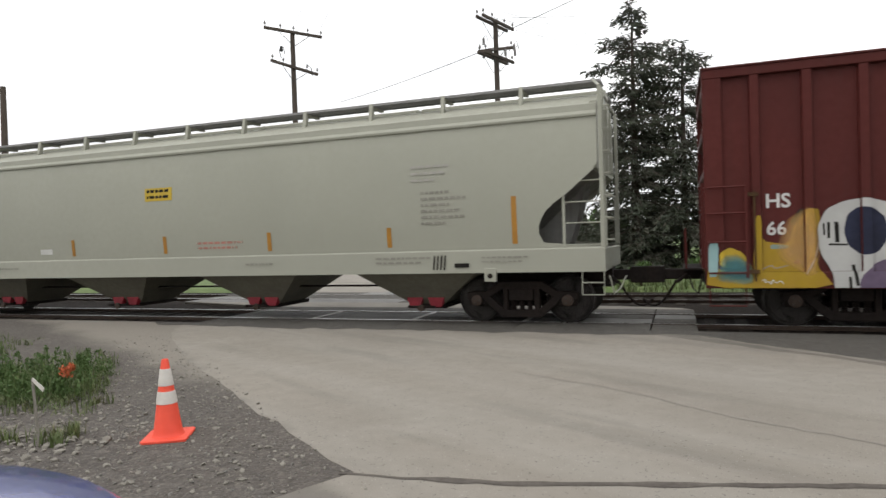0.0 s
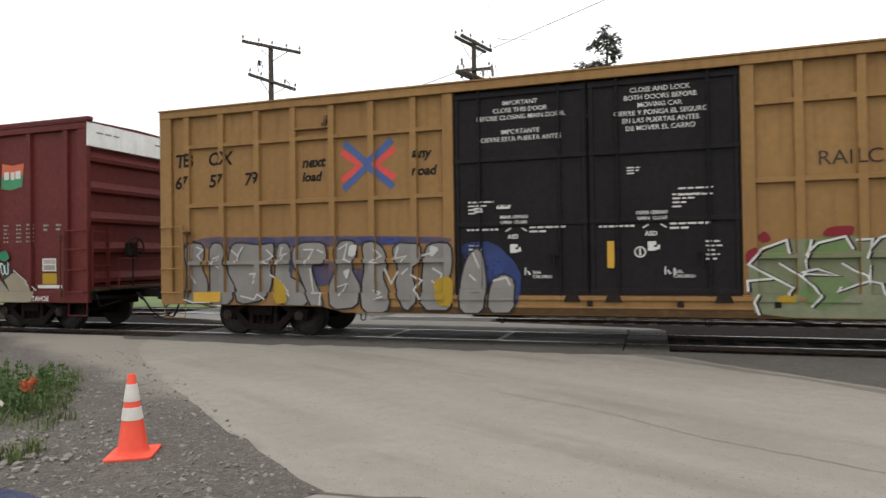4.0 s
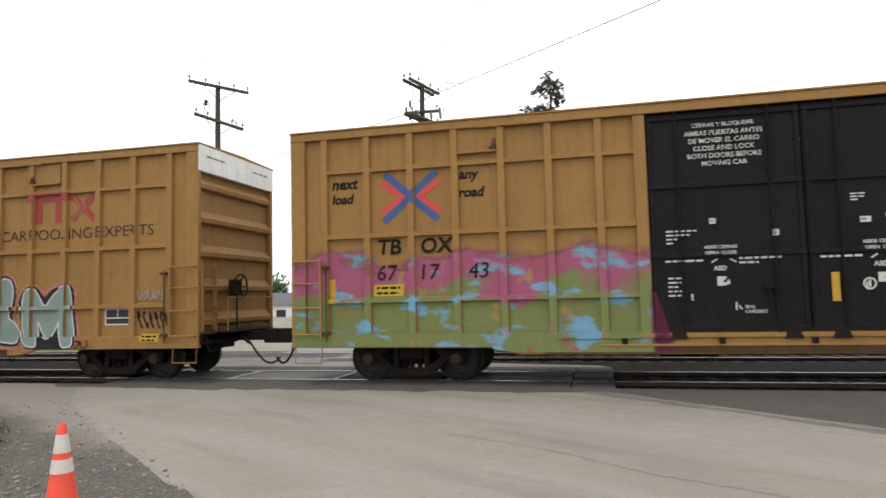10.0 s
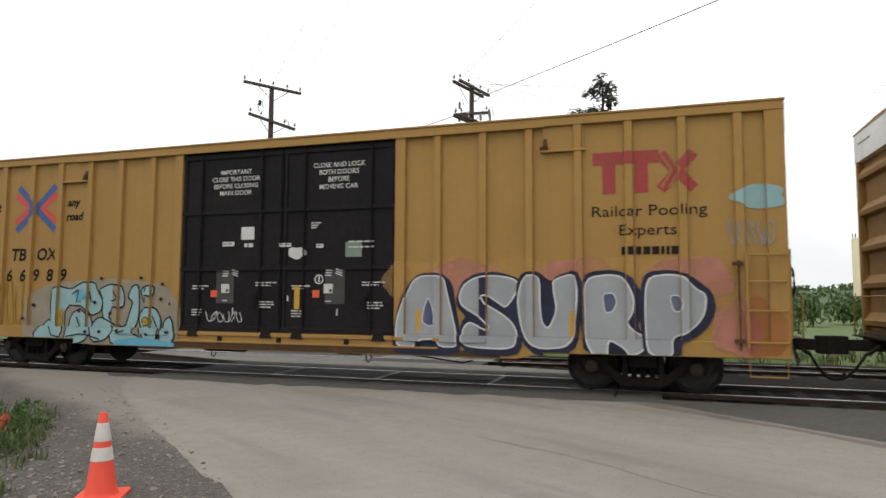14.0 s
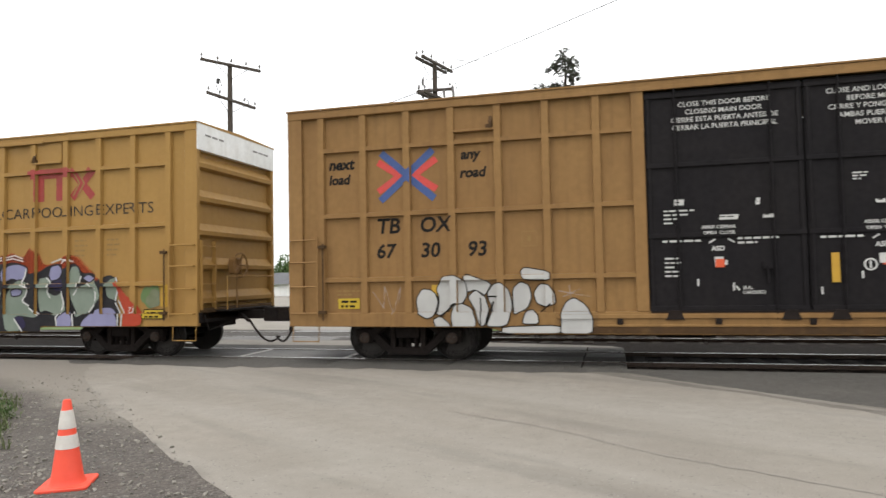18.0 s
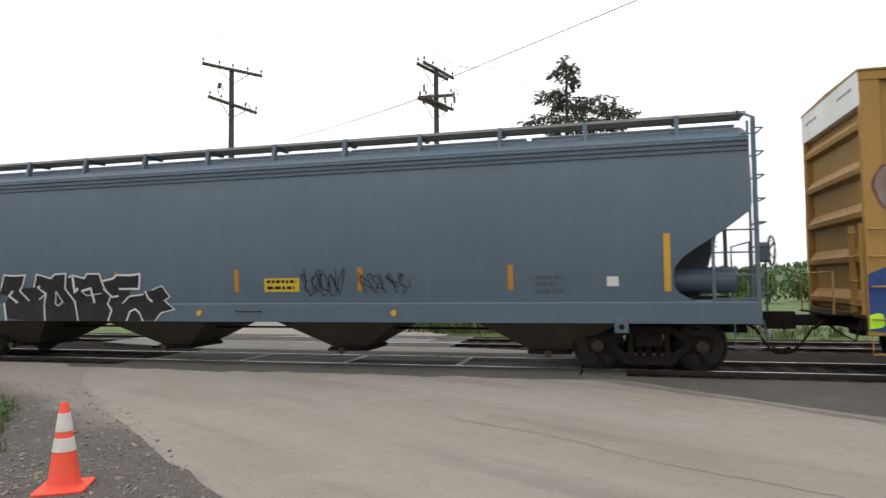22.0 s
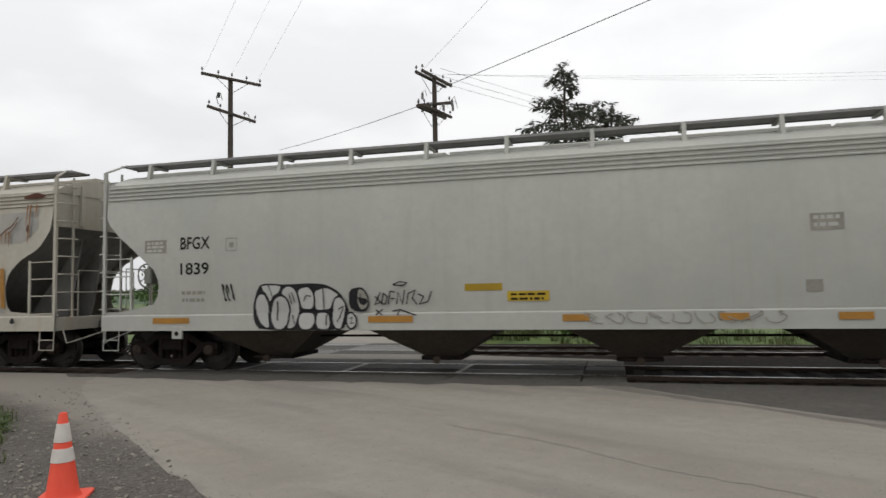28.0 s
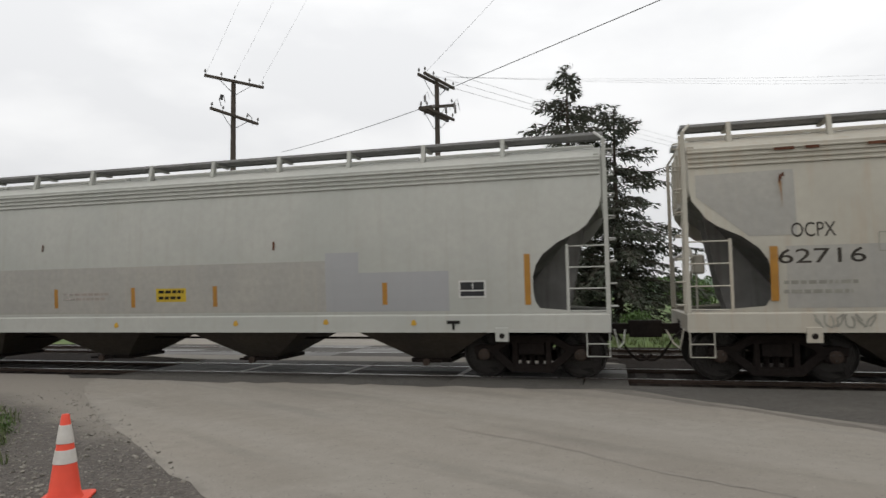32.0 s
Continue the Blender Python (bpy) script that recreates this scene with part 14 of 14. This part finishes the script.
p.stroke([(-6.4, 2.2), (-6.1, 2.2), (-6.1, 2.5), (-6.4, 2.5), (-6.4, 2.2)], 0.014, "faint_ink", caps=False).scrawl(-7.4, -6.5, 0.98, 1.2, 0.025, "faint_ink", 7, 6).done("lettering", "boxed mark and pencil tag")
for j in range(9):
    z = 0.92 + 0.145 * j
    lo, hi = (-4.35 + 0.28 * j if j < 5 else -2.7), (5.3 - 0.32 * j if j < 5 else 3.9)
    x = lo + (0.18 if j % 2 else 0)
    while x < hi - 0.2:
        p.rect(x, x + 0.33, z, z + 0.12, "claybrick" if (int(x * 7) + j) % 4 else "ghost")
        x += 0.36
p.shapes.insert(0, ([(-4.4, 0.9), (5.35, 0.9), (4.4, 1.55), (3.9, 2.2), (-2.7, 2.2), (-3.1, 1.6), (-4.0, 1.25)], ((0, 1, 2, 3, 4, 5, 6),), "mortar"))
p.done("graffiti", "painted red brick wall behind the letters", lift=0.0015, step=0.00001)
for j in range(2):
    for i in range(8):
        x = -1.0 + 0.36 * i + 0.16 * j
        if j == 0 or i in (1, 2, 4, 6):
            p.rect(x, x + 0.33, 2.36 + 0.13 * j, 2.475 + 0.13 * j, "claybrick")
p.done("graffiti", "painted bricks above the letters")
p.ribbon(curved([(-2.34, 2.15), (-2.28, 2.32), (-1.95, 2.25), (-1.56, 2.19), (-1.60, 1.90), (-1.43, 2.18), (-1.37, 2.33), (-0.99, 2.27), (-0.86, 2.22), (-0.99, 1.77), (-1.11, 1.32), (-1.05, 0.93), (-1.37, 0.96), (-1.52, 0.98), (-1.49, 1.27), (-1.24, 1.89), (-1.62, 1.21), (-1.91, 1.04), (-1.95, 1.33), (-1.96, 1.91), (-2.14, 1.33), (-2.17, 0.93), (-2.60, 0.93), (-2.56, 1.28), (-2.43, 1.68)], True), 0.19, "royal", True)
form(p, "iceblue", [(-2.34, 2.15), (-2.28, 2.32), (-1.95, 2.25), (-1.56, 2.19), (-1.60, 1.90), (-1.43, 2.18), (-1.37, 2.33), (-0.99, 2.27), (-0.86, 2.22), (-0.99, 1.77), (-1.11, 1.32), (-1.05, 0.93), (-1.37, 0.96), (-1.52, 0.98), (-1.49, 1.27), (-1.24, 1.89), (-1.62, 1.21), (-1.91, 1.04), (-1.95, 1.33), (-1.96, 1.91), (-2.14, 1.33), (-2.17, 0.93), (-2.60, 0.93), (-2.56, 1.28), (-2.43, 1.68)])
p.done("graffiti_letter", "light blue graffiti letter with dark blue edge", lift=0.0120, step=0.00012)
p.ribbon(curved([(-0.80, 2.22), (-0.74, 2.33), (0.24, 2.33), (0.30, 2.25), (0.22, 1.92), (-0.43, 1.90), (-0.49, 1.71), (0.12, 1.73), (0.09, 1.37), (-0.43, 1.32), (-0.39, 1.25), (0.23, 1.24), (0.17, 0.92), (-0.49, 0.93), (-0.93, 0.96), (-0.86, 1.43), (-0.74, 1.88)], True), 0.19, "royal", True)
form(p, "iceblue", [(-0.80, 2.22), (-0.74, 2.33), (0.24, 2.33), (0.30, 2.25), (0.22, 1.92), (-0.43, 1.90), (-0.49, 1.71), (0.12, 1.73), (0.09, 1.37), (-0.43, 1.32), (-0.39, 1.25), (0.23, 1.24), (0.17, 0.92), (-0.49, 0.93), (-0.93, 0.96), (-0.86, 1.43), (-0.74, 1.88)])
p.done("graffiti_letter", "light blue graffiti letter with dark blue edge", lift=0.0160, step=0.00012)
p.ribbon(curved([(0.29, 1.86), (0.42, 2.08), (0.72, 2.27), (1.01, 2.33), (1.30, 2.17), (1.35, 1.89), (1.17, 1.52), (0.89, 1.63), (0.83, 1.85), (0.65, 1.88), (0.53, 1.69), (0.57, 1.36), (0.71, 1.24), (1.00, 1.32), (1.17, 1.41), (1.26, 1.25), (1.17, 1.03), (0.88, 0.91), (0.47, 0.92), (0.23, 1.09), (0.18, 1.42)], True), 0.19, "royal", True)
form(p, "iceblue", [(0.29, 1.86), (0.42, 2.08), (0.72, 2.27), (1.01, 2.33), (1.30, 2.17), (1.35, 1.89), (1.17, 1.52), (0.89, 1.63), (0.83, 1.85), (0.65, 1.88), (0.53, 1.69), (0.57, 1.36), (0.71, 1.24), (1.00, 1.32), (1.17, 1.41), (1.26, 1.25), (1.17, 1.03), (0.88, 0.91), (0.47, 0.92), (0.23, 1.09), (0.18, 1.42)])
p.done("graffiti_letter", "light blue graffiti letter with dark blue edge", lift=0.0200, step=0.00012)
p.ribbon(curved([(1.39, 1.95), (1.51, 2.27), (2.00, 2.31), (2.29, 2.18), (2.48, 1.90), (2.52, 1.60), (2.43, 1.34), (2.13, 1.21), (2.40, 1.00), (2.29, 0.89), (1.79, 0.89), (1.57, 1.10), (1.45, 0.89), (1.17, 0.89), (1.29, 1.30)], True), 0.19, "royal", True)
form(p, "iceblue", [(1.39, 1.95), (1.51, 2.27), (2.00, 2.31), (2.29, 2.18), (2.48, 1.90), (2.52, 1.60), (2.43, 1.34), (2.13, 1.21), (2.40, 1.00), (2.29, 0.89), (1.79, 0.89), (1.57, 1.10), (1.45, 0.89), (1.17, 0.89), (1.29, 1.30)])
form(p, "royal", [(1.58, 1.84), (1.80, 1.85), (1.97, 1.72), (1.91, 1.45), (1.68, 1.32), (1.46, 1.28), (1.52, 1.57)])
form(p, "brickred", [(1.72, 1.72), (1.83, 1.74), (1.83, 1.62), (1.75, 1.51)])
p.done("graffiti_letter", "light blue graffiti letter with dark blue edge", lift=0.0240, step=0.00012)
p.ribbon(curved([(2.52, 1.60), (2.59, 1.92), (2.80, 2.23), (3.13, 2.33), (3.44, 2.21), (3.61, 1.90), (3.67, 1.54), (3.57, 1.18), (3.31, 0.97), (2.99, 0.87), (2.67, 0.97), (2.51, 1.24)], True), 0.19, "royal", True)
form(p, "iceblue", [(2.52, 1.60), (2.59, 1.92), (2.80, 2.23), (3.13, 2.33), (3.44, 2.21), (3.61, 1.90), (3.67, 1.54), (3.57, 1.18), (3.31, 0.97), (2.99, 0.87), (2.67, 0.97), (2.51, 1.24)])
form(p, "royal", [(2.77, 1.60), (2.90, 1.81), (3.12, 1.87), (3.29, 1.70), (3.27, 1.44), (3.10, 1.23), (2.92, 1.16), (2.79, 1.34)])
form(p, "brickred", [(2.95, 1.55), (3.08, 1.72), (3.18, 1.54), (3.10, 1.28), (2.97, 1.31)])
p.done("graffiti_letter", "light blue graffiti letter with dark blue edge", lift=0.0280, step=0.00012)
form(p, "royal", [(3.65, 2.10), (3.78, 1.84), (3.84, 1.53), (3.76, 1.18), (3.52, 0.92), (3.27, 0.87), (3.57, 1.16), (3.68, 1.54)])
p.ribbon(curved([(-2.11, 2.14), (-2.01, 2.05)], False, 0), 0.03, "chalk")
p.ribbon(curved([(-1.37, 2.18), (-1.27, 2.10)], False, 0), 0.03, "chalk")
p.ribbon(curved([(-0.15, 2.15), (-0.05, 2.00)], False, 0), 0.03, "chalk")
p.ribbon(curved([(0.77, 2.07), (0.89, 2.16)], False, 0), 0.03, "chalk")
p.ribbon(curved([(1.58, 2.05), (1.71, 2.11)], False, 0), 0.03, "chalk")
p.ribbon(curved([(1.92, 2.15), (2.00, 2.04)], False, 0), 0.03, "chalk")
p.ribbon(curved([(2.74, 1.92), (2.83, 2.02)], False, 0), 0.03, "chalk")
p.ribbon(curved([(3.18, 2.20), (3.28, 2.07)], False, 0), 0.03, "chalk")
p.ribbon(curved([(3.48, 1.80), (3.52, 1.59)], False, 0), 0.03, "chalk")
p.done("graffiti", "dark blue cast edge and pale drips", lift=0.0340, step=0.00012)
for x, z0 in ((-2.62, 1.4), (0.18, 1.45), (2.55, 1.4), (-5.24, 1.42), (-7.94, 1.42), (5.12, 1.42), (7.9, 1.42)):
    p.rect(x - 0.06, x + 0.06, z0, z0 + (0.9 if abs(x) > 7 else 0.42), "reflect_y" if abs(x) < 3 else "reflect").done("reflector", "amber reflector strip", lift=0.018)
scars = random.Random(77)
for x, z, dx, dz in ((-6.0, 3.55, 0.0, 0.2), (-3.6, 2.6, 0.35, 0.2), (-3.15, 2.75, 0.35, 0.42), (-2.4, 3.3, 0.1, 0.1), (-1.5, 2.55, 0.3, 0.15), (-0.95, 2.62, 0.3, 0.12), (-0.4, 2.9, 0.3, 0.4), (0.25, 3.6, 0.0, 0.12), (0.85, 3.4, 0.1, 0.25), (0.98, 3.1, 0.1, 0.12), (2.05, 3.02, 0.06, 0.1), (1.9, 2.7, 0.04, 0.1),
                     (2.75, 3.2, 0.1, 0.15), (3.4, 3.0, 0.05, 0.15), (3.0, 2.7, 0.04, 0.06), (4.17, 2.3, 0.08, 0.14), (4.7, 2.25, 0.2, -0.03), (5.15, 2.85, 0.03, 0.12), (5.55, 2.25, 0.1, 0.06), (6.05, 2.4, 0.6, 0.3), (6.35, 2.1, 0.8, 0.42), (6.1, 2.0, 0.05, 0.2), (6.6, 1.85, 0.06, 0.2), (-4.0, 2.45, 0.05, 0.25), (0.3, 2.9, 0.14, 0.08), (-5.3, 2.4, 0.04, 0.1), (-7.8, 3.4, 0.04, 0.1)):
    p.poly([(x - 0.022, z), (x + 0.03, z), (x + 0.016, z - scars.uniform(0.2, 0.55)), (x + 0.006, z - 0.2)], "ruststain")
    for k in range(5):     # a scrape breaks up into flakes along its way
        f = k / 4
        p.blob(x + dx * f + scars.uniform(-0.02, 0.02), z + dz * f + scars.uniform(-0.02, 0.02), scars.uniform(0.012, 0.03), scars.uniform(0.02, 0.05), "rustscar", int(x * 50) + k)
    p.stroke([(x, z), (x + dx * 0.5, z + dz * 0.4 + 0.02), (x + dx, z + dz)], scars.uniform(0.012, 0.028), "rustscar")
p.ribbon(curved([(7.85, 3.06), (8.0, 3.2), (8.15, 3.26), (8.32, 3.48)]), 0.035, "rustscar").ribbon(curved([(8.05, 3.1), (8.2, 3.2), (8.3, 3.36)]), 0.025, "rustscar")
for x, z, drop in ((7.88, 3.08, 0.22), (8.0, 3.18, 0.3), (8.1, 3.14, 0.34), (8.62, 3.25, 0.4), (8.55, 3.74, 0.5), (8.64, 3.74, 0.8), (8.8, 3.74, 0.3)):
    p.poly([(x - 0.025, z), (x + 0.03, z), (x + 0.012, z - drop), (x + 0.002, z - drop)], "ruststain")
# The pitch blob paints the dark of a sill hole; the rest is rust and print.
p.blob(8.61, 3.2, 0.035, 0.1, "rustscar", 71).blob(6.4, 1.1, 0.16, 0.05, "faint_ink", 72).blob(8.22, 1.13, 0.06, 0.07, "pitch", 73).bars(6.75, 1.2, [0.5, 0.5, 0.42], 0.04, 0.09, "faint_ink", 9)
p.done("rust_scar", "rusty scratches and drips, faint print and a dark-painted hole")
for k in range(9):
    x = scars.uniform(-8, 8.5)
    p.rect(x, x + scars.uniform(0.1, 0.45), 3.93, 3.98, "rustscar")
p.blob(8.7, 3.94, 0.32, 0.06, "rustscar", 74).done("rust_scar", "rust along the eave", lift=0.034)
p.scrawl(-3.55, -3.05, 1.6, 2.1, 0.03, "blue_tag", 5, 5).scrawl(4.0, 4.8, 1.45, 1.9, 0.025, "faint_ink", 6, 6).scrawl(5.35, 6.0, 1.0, 1.15, 0.025, "blue_tag", 8, 4).done("graffiti_tag", "small tags")
data_placard(p, 6.61, 7.06, 1.5, 1.8)

p = Paint(HOP_Z, 1.26)
p.rect(-8.8, 3.9, 1.3, 2.3, "hop_patch").rect(3.9, 4.6, 1.3, 2.45, "hop_grey").rect(4.6, 6.4, 1.3, 2.05, "hop_grey").done("decal", "grey repainted band low on the side")
yellow_placard(p, 0.0, 0.73, 1.54, 1.82, 6)
tapes(p, (7.87, -7.9), 1.4, 2.32, "reflect", 0.11)
tapes(p, (5.13, 1.42, -0.58, -2.6, -5.2), 1.43, 1.85, "reflect", 0.1)
data_placard(p, 6.59, 7.1, 1.54, 1.86)
p.bars(-2.4, 1.75, [1.2, 1.1], 0.05, 0.1, "ghost", 5).rect(2.75, 2.8, 2.55, 2.72, "rustscar").rect(-3.0, -2.96, 2.7, 2.85, "rustscar").done("lettering", "faint red print and small rust marks")
for x, z in ((5.7, 1.08), (1.9, 1.08), (-1.0, 1.05), (3.9, 1.1)):
    p.blob(x, z, 0.05, 0.06, "reflect_y", 3)
p.rect(6.35, 6.6, 1.06, 1.12, "ink").rect(6.45, 6.5, 0.95, 1.08, "ink").done("decal", "small marks on the sill")


# ---- the train rolls along x, its wheels turning ----
TRAVEL = ((0, 0.0), (2, 15.62), (4, 31.01), (6, 46.46), (8, 61.91), (10, 77.38), (12, 92.86), (14, 108.35), (16.5, 127.8), (18, 139.5), (19, 147.35),
          (20, 155.2), (21, 162.88), (22, 170.62), (24, 186.35), (26, 202.03), (28.5, 221.73), (30, 233.62), (32, 249.56))


def travelled(t):
    ts, ss = [r[0] for r in TRAVEL], [r[1] for r in TRAVEL]
    slope = np.gradient(ss, ts)
    i = min(max(int(np.searchsorted(ts, t, side="right")) - 1, 0), len(ts) - 2)
    h = ts[i + 1] - ts[i]
    u = (t - ts[i]) / h
    return ((2 * u ** 3 - 3 * u ** 2 + 1) * ss[i] + (u ** 3 - 2 * u ** 2 + u) * h * slope[i] + (3 * u ** 2 - 2 * u ** 3) * ss[i + 1] + (u ** 3 - u ** 2) * h * slope[i + 1])


def motions():
    times = [i * 0.5 for i in range(65)]
    for car, x0 in TRAIN:
        walk(car, [(t, pose(x0 + travelled(t), TRACK_Y, 0)) for t in times])
    ticks = [i / 15 for i in range(481)]
    turns = [travelled(t) / WHEEL_R for t in ticks]
    for w, k in WHEELS:
        walk(w, [(t, Matrix.LocRotScale((k, 0, WHEEL_R), Euler((0, a, 0)), None)) for t, a in zip(ticks, turns)])


motions()
